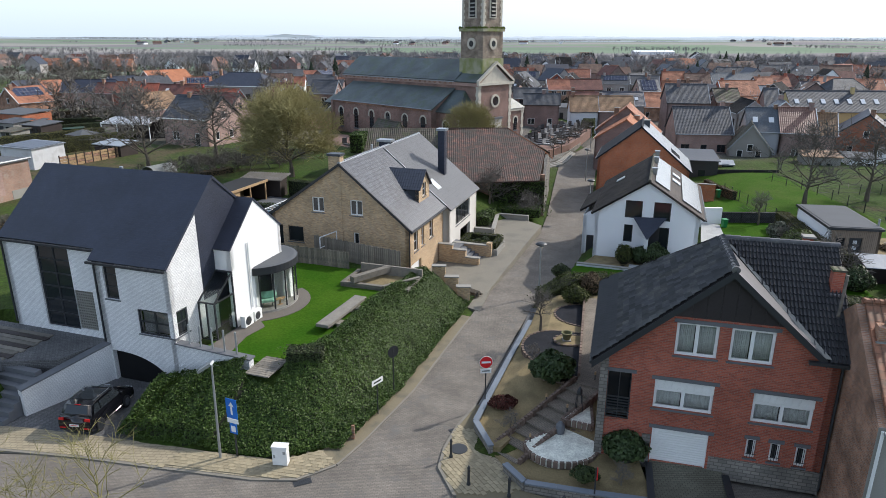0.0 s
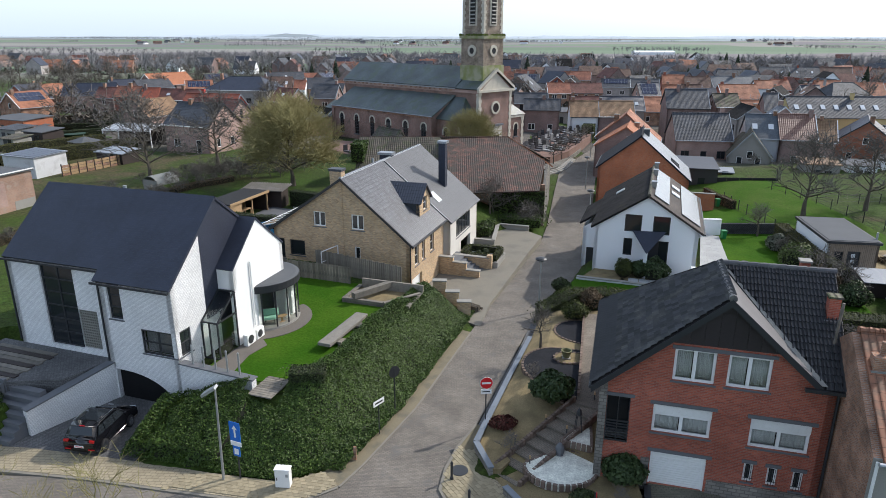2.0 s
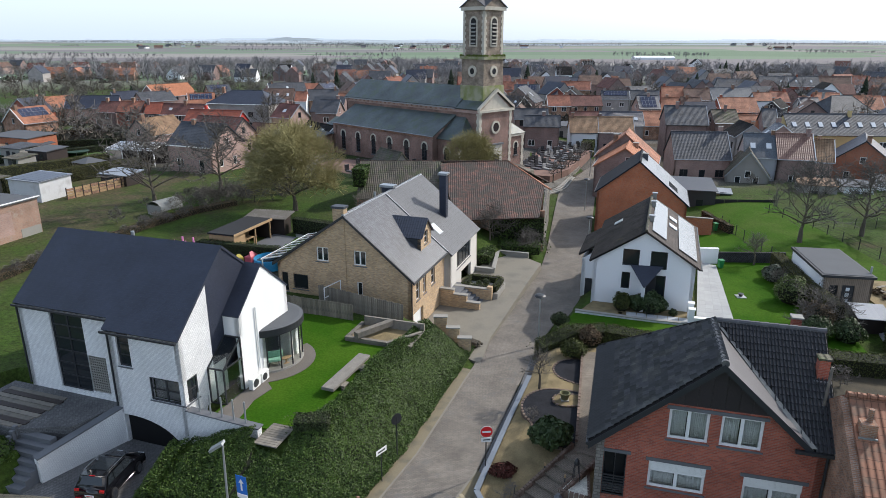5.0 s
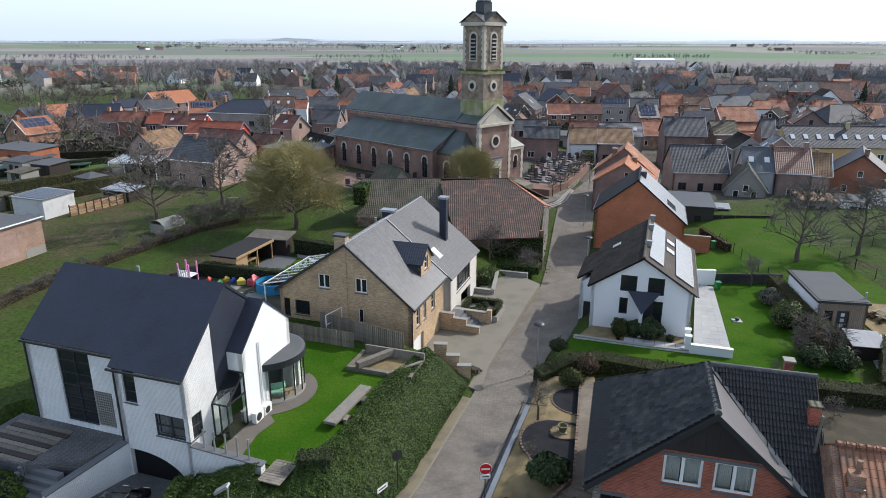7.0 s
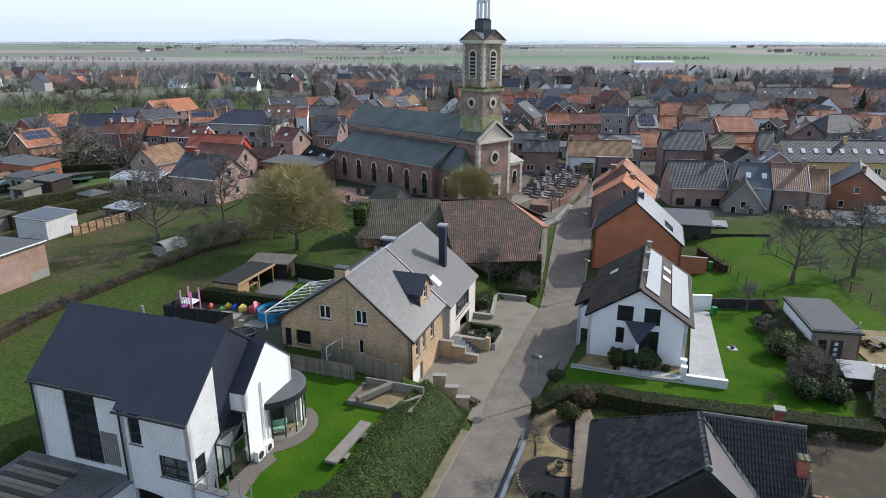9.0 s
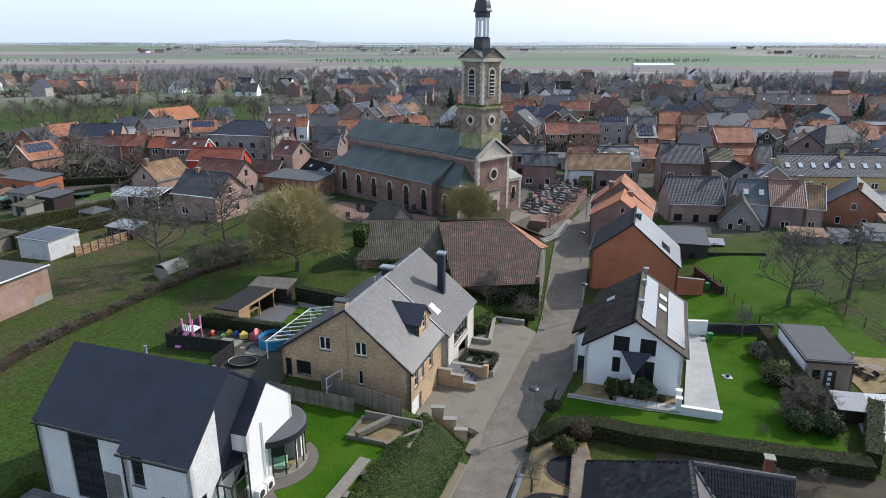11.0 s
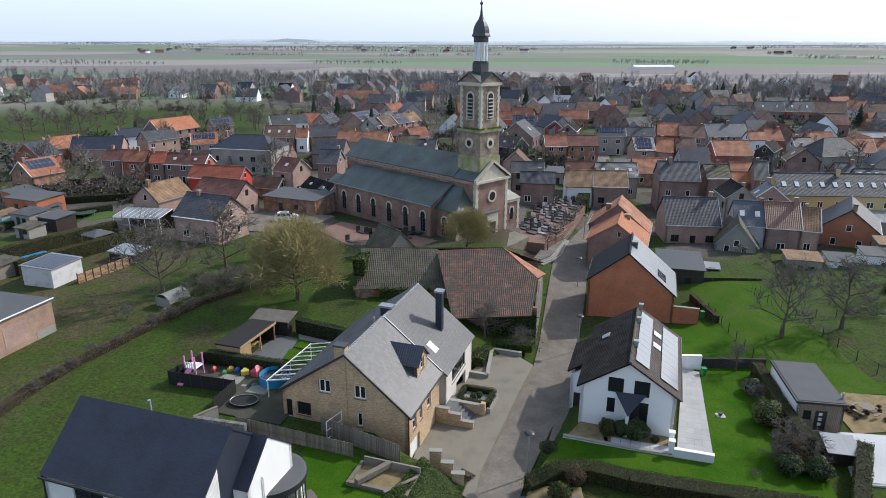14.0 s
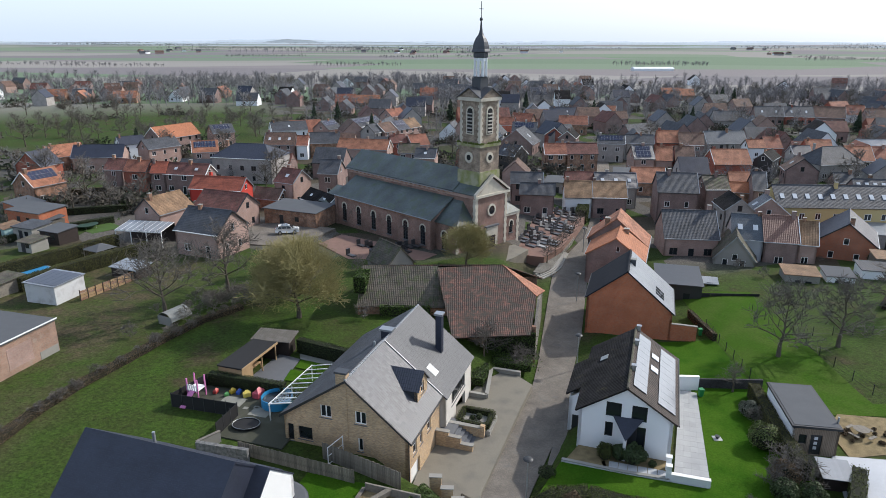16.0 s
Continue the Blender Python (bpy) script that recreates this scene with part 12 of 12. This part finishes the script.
pf = thing("plank_fence", pose(0, 0, 0), "brown horizontal plank fence", "fence")
for i in range(8):
    x, y = -52.6 + 3.6 * i / 8, 83.0 + 9.2 * i / 8
    for k in range(4):
        part("plank", boxed(0, 1.26, -0.02, 0.02, 0.1 + 0.36 * k, 0.42 + 0.36 * k), WOOD_TAN if (i + k) % 3 else OLD_BRICK, pf).matrix_basis = pose(x, y, 2.3, 0, 0, 68)
    part("post", boxed(-0.06, 0.06, -0.08, 0.0, 0, 1.7), WOOD_DARK, pf).matrix_basis = pose(x, y, 2.3, 0, 0, 68)
tg = thing("old_greenhouse", pose(-37.3, 75.6, 2.4, 0, 0, -25), "small rounded sheet shelter beside the tree", "shelter")
bm = bmesh.new()
for i in range(10):
    a0, a1 = math.pi * i / 10, math.pi * (i + 1) / 10
    slab(bm, [(1.3 * math.cos(a0), 0, 0.6 + 1.1 * math.sin(a0)), (1.3 * math.cos(a1), 0, 0.6 + 1.1 * math.sin(a1)), (1.3 * math.cos(a1), 3.2, 0.6 + 1.1 * math.sin(a1)), (1.3 * math.cos(a0), 3.2, 0.6 + 1.1 * math.sin(a0))], 0.04)
bmesh.ops.remove_doubles(bm, verts=bm.verts, dist=0.02)
part("sheet", bm, material("dull_corrugated_sheet", (0.20, 0.21, 0.20), 0.7, 0.3, 1.5, 12, 0.3), tg)
part("end_wall", boxed(-1.25, 1.25, 0.05, 0.1, 0, 1.2), CONCRETE, tg)
for x, y, s in ((-33, 80.5, 1.2), (-31, 82.5, 1.4), (-29.5, 84, 1.2), (-27.5, 83.0, 1.3), (-35, 76.8, 1.0), (-40, 72, 0.8), (-25.5, 88, 1.5), (-28, 90, 1.5), (-22, 92, 1.3), (-12.5, 79, 1.0), (-16, 96, 1.2), (-25.5, 84.5, 1.3)):
    stand(SHRUB, x, y, x * 77, s)
# allotments and hedges further left
hedge("clipped_hedge", [(-71.5, 87.5), (-66.0, 98.6), (-61.2, 109.1)], 1.3, 2.2, MOSSY_HEDGE, "long tall clipped hedge between gardens", density=90, leaf=0.12)
hedge("clipped_hedge", [(-63.2, 86.0), (-58.4, 95.6), (-53.7, 105.1)], 1.3, 2.1, MOSSY_HEDGE, "tall clipped hedge along the narrow garden", density=90, leaf=0.12)
MESH_GREEN = material("green_windbreak_mesh", (0.02, 0.05, 0.035), 0.8, 0.15, 2, 20, 0.1)
gf = thing("mesh_fence", pose(0, 0, 0), "green windbreak mesh on garden posts", "fence")
for i in range(5):
    x, y = -61.4 + 0.43 * i, 88.3 + 2.0 * i
    m_ = pose(x, y, ground_z(x, y), 0, 0, 78)
    part("mesh_panel", boxed(0.05, 2.0, -0.01, 0.01, 0.1, 1.6), MESH_GREEN, gf).matrix_basis = m_
    part("post", boxed(-0.05, 0.05, -0.05, 0.05, 0, 1.75), WOOD_GREY, gf).matrix_basis = m_
pc_ = thing("garden_pool", pose(-67.2, 93.4, ground_z(-67.2, 93.4), 0, 0, -27), "long garden pool under a bright blue cover", "pool")
part("edge", boxed(-1.5, 1.5, -3.6, 3.6, -0.3, 0.16), CONCRETE, pc_)
part("cover", boxed(-1.2, 1.2, -3.3, 3.3, 0.16, 0.22, bevel=0.02), material("bright_blue_cover", (0.03, 0.22, 0.45), 0.5, 0.1, 1, 10, 0.05), pc_)
gz = thing("gazebo", pose(-59.9, 101.4, ground_z(-59.9, 101.4), 0, 0, -26), "garden gazebo with a grey pyramid roof", "gazebo")
bm = bmesh.new()
tip = bm.verts.new((0, 0, 2.7))
low_ = [bm.verts.new(p) for p in ((-1.9, -1.9, 1.95), (1.9, -1.9, 1.95), (1.9, 1.9, 1.95), (-1.9, 1.9, 1.95))]
for i in range(4):
    bm.faces.new((low_[i], low_[(i + 1) % 4], tip))
bm.faces.new(low_[::-1])
part("roof", bm, FLAT_ROOF, gz)
for x in (-1.7, 1.7):
    for y in (-1.7, 1.7):
        part("post", boxed(x - 0.05, x + 0.05, y - 0.05, y + 0.05, -0.3, 1.96), WOOD_GREY, gz)
vr_ = thing("veranda", pose(-61.6, 109.6, 2.2, 0, 0, -7), "white veranda with a glazed ribbed roof", "veranda")
for i in range(9):
    part("rafter", slab(bmesh.new(), [(1.1 * i, 0, 2.75), (1.1 * i + 0.09, 0, 2.75), (1.1 * i + 0.09, 4.4, 3.35), (1.1 * i, 4.4, 3.35)], 0.1), FRAME_WHITE, vr_)
    if i < 8:
        part("roof_sheet", slab(bmesh.new(), [(1.1 * i + 0.1, 0.02, 2.74), (1.1 * i + 1.09, 0.02, 2.74), (1.1 * i + 1.09, 4.38, 3.34), (1.1 * i + 0.1, 4.38, 3.34)], 0.03), SHEET_GREY, vr_)
part("beam", boxed(-0.05, 8.95, -0.08, 0.06, 2.5, 2.68), FRAME_WHITE, vr_)
for x in (0.0, 2.9, 5.9, 8.8):
    part("post", boxed(x, x + 0.12, -0.06, 0.06, -0.6, 2.5), FRAME_WHITE, vr_)
part("back_wall", boxed(0, 8.9, 4.3, 4.4, -0.6, 3.2), WOOD_DARK, vr_)
tr_ = thing("garden_trampoline", pose(-74.0, 121.3, ground_z(-74.0, 121.3)), "round trampoline with a teal skirt on a lawn", "trampoline")
part("mat", lathe(bmesh.new(), [(1.8, 0.8), (1.8, 0.86), (0.02, 0.85)], 20), RUBBER, tr_)
part("skirt", lathe(bmesh.new(), [(1.84, 0.55), (2.2, 0.8), (2.2, 0.86), (1.82, 0.88)], 20), MESH_GREEN, tr_)
for i in range(6):
    a = math.pi * i / 3
    part("leg", tube(bmesh.new(), (2.0 * math.cos(a), 2.0 * math.sin(a), -0.2), (2.0 * math.cos(a), 2.0 * math.sin(a), 0.8), 0.04, seg=5), METAL_GREY, tr_)
for x, y, w_, l_, h_, mt, rf, lb in ((-68.0, 84.5, 3.6, 4.2, 2.2, WOOD_GREY, TILE_MOSSY, "small timber garden shed with a mossy roof"), (-76.0, 110.5, 4.6, 4, 2.3, WOOD_DARK, FLAT_ROOF, "dark open garden shelter with a felt roof"), (-76.5, 105.0, 3.4, 3.2, 1.9, CONCRETE, TILE_MOSSY, "mossy concrete garden hut"), (-82, 112, 5, 4, 2.5, CONCRETE, TILE_DARK, "grey block garden shed"), (-53.5, 93.0, 5.0, 3.0, 1.9, WOOD_DARK, SHEET_GREY, "open log store with a pale sheet roof"), (-90, 122, 9, 6, 3, ORANGE_BRICK, FLAT_ROOF, "brick garden room with a flat roof"), (-40, 126, 12, 7, 3.0, OLD_BRICK, FLAT_ROOF, "open carport with a flat felt roof"), (-27, 131, 10, 6, 3.0, RENDER_WHITE, SHEET_GREY, "white garages with sheet roofs"), (29.4, 95.0, 6.4, 8, 3.2, METAL_DARK, LEAD, "dark metal clad outbuilding"), (37.5, 99.0, 2.2, 2.0, 1.8, WOOD_TAN, SHEET_GREY, "slatted timber log store"), (51, 101, 5, 4, 2.8, CONCRETE, TILE_BROWN2, "grey shed with a tan sheet roof"), (57.5, 101, 4, 4, 2.6, RENDER_WHITE, FLAT_ROOF, "small pale block shed"), (64, 103, 8, 4, 3.0, RENDER_WHITE, TILE_DARK, "low white rendered outbuilding"), (47, 116, 9, 6, 2.8, BROWN_BRICK, FLAT_ROOF, "brown brick flat-roofed extension"), (76, 124, 12, 8, 3.0, GREY_BRICK, SHEET_GREY, "grey shed with sheet roof"), (20, 168, 9, 7, 3.2, GREY_BRICK, FLAT_ROOF, "grey brick flat-roofed building"), (40, 181, 9, 8, 3.0, PINK_BRICK, FLAT_ROOF, "pink brick flat-roofed building")):
    g_ = 2.0 if x < 8 and y < 140 else (-1.1 if x > 8 else 0.0)
    o_ = thing("outbuilding", pose(x, y, g_, 0, 0, -20 if x < 0 else -12), lb, "outbuilding", "outbuildings")
    part("wall", boxed(0, w_, 0, l_, -1.0, h_), mt, o_)
    part("roof", slab(bmesh.new(), [(-0.25, -0.25, h_ + 0.1), (w_ + 0.25, -0.25, h_ + 0.1), (w_ + 0.25, l_ + 0.25, h_ + 0.45), (-0.25, l_ + 0.25, h_ + 0.45)], 0.12), rf, o_)
    part("door", boxed(w_ * 0.3, w_ * 0.3 + 0.9, -0.04, 0.02, 0, 2.0), FRAME_DARK, o_)
    part("window", boxed(w_ * 0.6, w_ * 0.6 + 0.9, -0.04, 0.02, 1.0, 1.9), PANE, o_)
bf = thing("dark_screen_fence", pose(33.6, 94.2, -0.6, 0, 0, 0), "low dark screen fence at the end of the garden", "fence")
for i in range(6):
    part("panel", boxed(1.8 * i, 1.8 * i + 1.75, -0.03, 0.03, 0, 1.5), RUBBER, bf)
single("churchyard_road", prism(bmesh.new(), [(-46, 112), (-30, 110), (-25, 122), (-36, 126), (-48, 122)], 1.2, 2.16), ASPHALT, "grey asphalt lane beside the church", "road", kind="structure")
# ---- churchyard ----
CEM = material("brick_gravel", (0.20, 0.12, 0.095), 0.95, 0.2, 1.0, 20, 0.3)
single("churchyard_paving", prism(bmesh.new(), [(9.5, 112), (14, 110.5), (18, 117), (22, 128), (26.0, 140), (17, 150), (6, 134)], -1.0, 0.75), CEM, "reddish gravel of the cemetery", "ground", kind="structure")
single("churchyard_paving", prism(bmesh.new(), [(-23, 118), (-26, 112), (-16, 100), (-8, 101.5), (-4.5, 107)], 1.0, 2.15), CEM, "reddish gravel beside the church wall", "ground", kind="structure")
single("church_forecourt", prism(bmesh.new(), [(-3, 104), (4.5, 102.5), (8.6, 107.5), (11.4, 112.0), (9, 115), (4, 111)], -1.0, 1.6), FORECOURT, "pale paving before the church door", "pavement", kind="structure")
DARK_GRANITE = material("dark_granite", (0.06, 0.06, 0.065), 0.3, 0.2, 2, 20, 0.05, obj_vary=0.5)
GREY_GRANITE = material("grey_granite", (0.24, 0.24, 0.24), 0.5, 0.2, 2, 20, 0.05, obj_vary=0.4)
for i in range(13):
    for j in range(7):
        x, y = 10.8 + 1.65 * j + 0.55 * i + random.uniform(-0.3, 0.3), 117 + 2.2 * i - 0.4 * j + random.uniform(-0.35, 0.35)
        if x > lerp(y, [(110, 13.5), (117, 16.5), (128, 21), (140, 24.5)]) or (i * 7 + j) % 6 == 0:
            continue
        gr = thing("grave", pose(x, y, 0.75, 0, 0, 47 + random.uniform(-4, 4)), "stone grave with an upright headstone", "grave", "graves")
        mt = random.choice((DARK_GRANITE, DARK_GRANITE, GREY_GRANITE))
        part("slab", boxed(-0.45, 0.45, -1.0, 1.0, 0, 0.25), mt, gr)
        part("headstone", boxed(-0.45, 0.45, 0.85, 1.0, 0.25, 1.0 + 0.3 * ((i * j) % 3)), mt, gr)
for i in range(16):
    x, y = -20 + 13 * random.random(), 104 + 8 * random.random()
    if x < -18 + (110 - y) * 0.9 - 6:
        continue
    gr = thing("grave", pose(x, y, 2.15, 0, 0, 47), "old dark stone grave by the church", "grave", "graves")
    part("slab", boxed(-0.4, 0.4, -0.9, 0.9, 0, 0.2), DARK_GRANITE, gr)
    part("headstone", boxed(-0.4, 0.4, 0.8, 0.95, 0.2, 1.1), DARK_GRANITE, gr)
SETTS = courses("pale_grey_setts", (0.21, 0.195, 0.165), (0.17, 0.16, 0.14), (0.11, 0.10, 0.09), 0.2, 0.2, 0.02, 0.9, 0.4, wear=0.2)
single("churchyard_terrace", prism(bmesh.new(), [(11.8, 105.9), (12.9, 105.2), (14.6, 107.3), (15.8, 110.0), (17.8, 116), (21.0, 124.5), (23.0, 132), (20.5, 128.5), (14.6, 114.5)], -1.2, -0.35), SETTS, "pale sett terrace between street and churchyard", "pavement", kind="structure")
for i in range(4):
    stp = thing("church_step", pose(0, 0, 0), "long curved stone kerb step by the street", "step", "churchyard steps")
    bm = bmesh.new()
    pts_ = [(13.2 - 0.3 * i, 104.0 + 0.3 * i), (15.5 - 0.34 * i, 106.7 + 0.2 * i), (16.9 - 0.36 * i, 109.4 + 0.1 * i), (17.9 - 0.36 * i, 113.0), (19.4 - 0.36 * i, 118.0)]
    for (xa, ya), (xb, yb) in zip(pts_, pts_[1:]):
        slab(bm, [(xa, ya, -0.84 + 0.13 * i), (xa - 0.36, ya + 0.2, -0.84 + 0.13 * i), (xb - 0.36, yb + 0.1, -0.84 + 0.13 * i), (xb, yb, -0.84 + 0.13 * i)], 0.35)
    part("tread", bm, CONCRETE, stp)
for x, y in ((15.2, 110.5), (17.0, 114.5), (18.9, 119.0), (20.8, 124.0), (22.6, 129.0), (24.5, 134.5)):
    stand(POLLARD, x - 0.6, y, x * 99, 1.25, "small pruned street tree by the churchyard", -0.35)
hedge("clipped_hedge", [(24.8, 139.0), (27.5, 150.0)], 2.4, 3.0, OLIVE_HEDGE, "tall clipped hedge at the end of the churchyard", density=40, leaf=0.2, z=-0.8)
# old roofed shelter before the church
gabled("stone_shelter", pose(-11.4, 93.8, 0, 0, 0, 40), 5.0, 5.5, (4.3, 4.3), 7.0, None, 0.5, CONCRETE, TILE_MOSSY, "small old building with a pale mossy roof", "outbuilding", detail=False)

# ---- trees at the edge of the cross street ----
LICHEN = material("lichen_bark", (0.20, 0.18, 0.07), 0.95, 0.35, 3.0, 20, 0.3)
NEAR_T = bare_tree("young_tree", "young bare tree with lichen-yellow twigs by the road", 77, 6.0, 1.6, 0.6, 2, (1, 2), 0.07, LICHEN, LICHEN, 0.0, 0.01)
stand(NEAR_T, -17.6, 20.0, 0, 0.9), stand(NEAR_T, -12.6, 20.3, 130, 0.95), stand(NEAR_T, -14.8, 19.4, 220, 0.8)

# ---- gardens and allotments beside the village houses ----
for pts, wd, ht, mt, lb in (
        ([(-84, 108), (-78, 118), (-71, 126)], 0.8, 1.4, BOXWOOD, "dark green garden hedge between plots"),
        ([(60, 90), (66, 97), (80, 99)], 0.8, 1.3, BROWN_HEDGE, "ragged brown hedge behind the paddock"),
        ([(-95, 128), (-84, 133), (-72, 137)], 0.8, 1.5, BOXWOOD, "dark green garden hedge between plots"),
        ([(70, 112), (82, 110), (95, 112)], 0.8, 1.6, BOXWOOD, "dark green hedge behind village gardens"),
        ([(-105, 152), (-92, 156), (-80, 158)], 0.8, 1.6, BROWN_HEDGE, "brown winter hedge between gardens")):
    hedge("garden_hedge", pts, wd, ht, mt, lb, density=90, leaf=0.11)
rng = random.Random(77)
for i in range(14):
    y = rng.uniform(98, 150)
    x = rng.uniform(-0.78, -0.42) * y
    stand(SCRUB, x, y, rng.uniform(0, 360), rng.uniform(0.5, 1.0), "leafless brown garden shrub on rough ground")
for i in range(9):
    y = rng.uniform(96, 118)
    x = rng.uniform(44, 92)
    stand(SCRUB, x, y, rng.uniform(0, 360), rng.uniform(0.5, 0.9), "leafless brown garden shrub behind the houses")
for i in range(34):           # taller bits along the ragged meadow hedge
    y = 46 + 35 * rng.random()
    x = lerp(y, [(45.0, -41.2), (50.5, -41.0), (55.0, -40.6), (60.0, -39.4), (65.5, -37.4), (71.0, -35.6), (77.0, -33.0), (81.5, -29.5)]) + rng.uniform(-0.6, 0.6)
    stand(SCRUB, x, y, rng.uniform(0, 360), rng.uniform(0.35, 0.7), "leafless brown bush in the ragged meadow hedge")
for i in range(36):           # brambles round the old trees in the meadow
    f = rng.random()
    x, y = -38 + 15 * f + rng.uniform(-3, 3), 80 + 10 * f + rng.uniform(-4, 4)
    stand(SCRUB, x, y, rng.uniform(0, 360), rng.uniform(0.5, 1.0), "tangle of bare brown brambles in the meadow")
TEAL = material("pale_turquoise_boards", (0.36, 0.52, 0.50), 0.8, 0.1, 2, 20, 0.1)
PLOT = material("dug_garden_soil", (0.085, 0.065, 0.045), 0.95, 0.3, 1.0, 12, 0.5)
TURF = material("small_garden_turf", (0.045, 0.09, 0.014), 0.95, 0.3, 0.5, 9, 0.5)
for x, y, w_, l_, mt, lb in ((-78.5, 117, 9, 6, TURF, "small green garden lawn"), (-72, 122, 8, 6, TURF, "small green garden lawn"), (-84, 114, 5, 6, PLOT, "dug vegetable plot"), (-88, 126, 7, 5, PLOT, "dug vegetable plot"), (-62.0, 98.0, 3, 9, TURF, "narrow strip of lawn between hedges")):
    g_ = max(ground_z(x + a, y + b) for a in (-w_ / 2, w_ / 2) for b in (-l_ / 2, l_ / 2))
    single("garden_plot", boxed(-w_ / 2, w_ / 2, -l_ / 2, l_ / 2, -1.2, 0.05), mt, lb, "garden", pose(x, y, g_, 0, 0, -36), kind="structure")
for x, y, w_, l_, h_, mt, rf, lb in ((-84.5, 114.5, 4.0, 3.2, 2.2, TEAL, TILE_BROWN2, "turquoise garden shed with a brown roof"), (-79.5, 113.5, 3.2, 3.0, 2.0, CONCRETE, TILE_MOSSY, "mossy concrete garden shed"), (-81, 121.5, 4.5, 3.2, 2.0, WOOD_GREY, FLAT_ROOF, "weathered timber garden shed"), (-90, 111, 6, 4.5, 2.6, METAL_DARK, TILE_DARK, "dark garden building with a grey roof"), (-94, 133, 9, 5, 2.8, ORANGE_BRICK, FLAT_ROOF, "brick extension with a felt roof"), (-67, 136, 5, 3, 2.1, WOOD_GREY, SHEET_GREY, "timber shed with a sheet roof"), (82, 116, 5, 4, 2.4, GREY_BRICK, SHEET_GREY, "grey garden shed with a sheet roof"), (90, 120, 7, 4, 2.6, RENDER_WHITE, TILE_DARK, "pale garage with a dark roof"), (71, 108, 5, 3.5, 2.4, WOOD_GREY, TILE_BROWN2, "timber shed with a brown roof")):
    o_ = thing("garden_shed", pose(x, y, min(ground_z(x, y), ground_z(x + 3, y)) , 0, 0, -34 if x < 0 else -12), lb, "shed", "garden sheds")
    part("wall", boxed(-w_ / 2, w_ / 2, -l_ / 2, l_ / 2, -0.3, h_), mt, o_)
    part("roof", slab(bmesh.new(), [(-w_ / 2 - 0.2, -l_ / 2 - 0.2, h_ + 0.06), (w_ / 2 + 0.2, -l_ / 2 - 0.2, h_ + 0.06), (w_ / 2 + 0.2, l_ / 2 + 0.2, h_ + 0.55), (-w_ / 2 - 0.2, l_ / 2 + 0.2, h_ + 0.55)], 0.08), rf, o_)
    part("door", boxed(-0.45, 0.45, -l_ / 2 - 0.04, -l_ / 2 + 0.02, 0.0, 1.85), WOOD_DARK, o_)

# ---- shaded garden behind the neighbouring houses ----
# Dark soil, its colour taken darker still for the hedge's shade.
EARTH = material("shade_darkened_earth", (0.05, 0.042, 0.028), 0.95, 0.4, 0.8, 14, 0.6, second=(0.075, 0.06, 0.036), patch=0.6)
ring_ = [(17.5, 29.5), (30.5, 27.0), (33.0, 41.0), (25.0, 43.2), (18.5, 45.4), (15.2, 44.6), (14.6, 36.5)]
g_ = max(ground_z(x, y) for x, y in ring_)
single("back_garden", prism(bmesh.new(), ring_, g_ - 1.0, g_ + 0.04), EARTH, "dark garden earth behind the houses, shade painted in", "garden", kind="structure")
for x, y, s_ in ((16.6, 39.5, 0.9), (18.2, 40.6, 0.8), (20.0, 40.0, 0.7), (22.6, 41.0, 0.6), (25.5, 40.4, 0.7)):
    stand(SCRUB, x, y, x * 71, s_, "straw-brown ornamental grass clump in the back garden", g_)
bt_ = thing("round_table", pose(19.6, 35.6, g_ + 0.04), "small round pale garden table on a single leg", "table")
part("top", tube(bmesh.new(), (0, 0, 0.7), (0, 0, 0.75), 0.65, seg=20), CONCRETE, bt_)
part("leg", tube(bmesh.new(), (0, 0, 0), (0, 0, 0.7), 0.08, seg=8), CONCRETE, bt_)
fd = thing("bird_table", pose(21.0, 36.4, g_ + 0.04), "weathered wooden bird table on a post", "bird table")
part("post", boxed(-0.05, 0.05, -0.05, 0.05, 0, 1.1), WOOD_GREY, fd)
part("tray", boxed(-0.4, 0.4, -0.3, 0.3, 1.1, 1.16), WOOD_GREY, fd)
part("roof", slab(bmesh.new(), [(-0.45, -0.35, 1.5), (0.45, -0.35, 1.5), (0.45, 0.35, 1.62), (-0.45, 0.35, 1.62)], 0.04), WOOD_GREY, fd)
for x, y in ((-0.36, 0.26), (0.36, 0.26), (-0.36, -0.26), (0.36, -0.26)):
    part("strut", boxed(x - 0.02, x + 0.02, y - 0.02, y + 0.02, 1.16, 1.55), WOOD_GREY, fd)

# long pale shed out in the fields
fs = thing("field_shed", pose(208.7, 891.5, far_z(208.7, 891.5), 0, 0, 4.7), "long white farm shed among far fields", "shed")
part("wall", boxed(0, 51.9, 0, 16, -1, 3.2), RENDER_WHITE, fs)
part("roof", slab(bmesh.new(), [(-0.5, -0.5, 3.1), (52.4, -0.5, 3.1), (52.4, 8, 5.0), (-0.5, 8, 5.0)], 0.2), RENDER_WHITE, fs)
part("roof", slab(bmesh.new(), [(-0.5, 8, 5.0), (52.4, 8, 5.0), (52.4, 16.5, 3.1), (-0.5, 16.5, 3.1)], 0.2), RENDER_WHITE, fs)

# ---- first copies taken away ----
for p_ in (OAK, OAK2, WILLOW, POLLARD, SHRUB, NEAR_T, SCRUB, CONIFER, *TREE_M):
    for o_ in (*p_.children_recursive, p_):
        bpy.data.objects.remove(o_)

# ---- pavers, laid last ----
lay_pavers(pav_l, KERB_L[3:7] + FOOT_L[3:7][::-1], -8, 0.072, 300)
lay_pavers(pav_r, RC[1:5] + RW[1:5][::-1], -58, 0.072, 300)
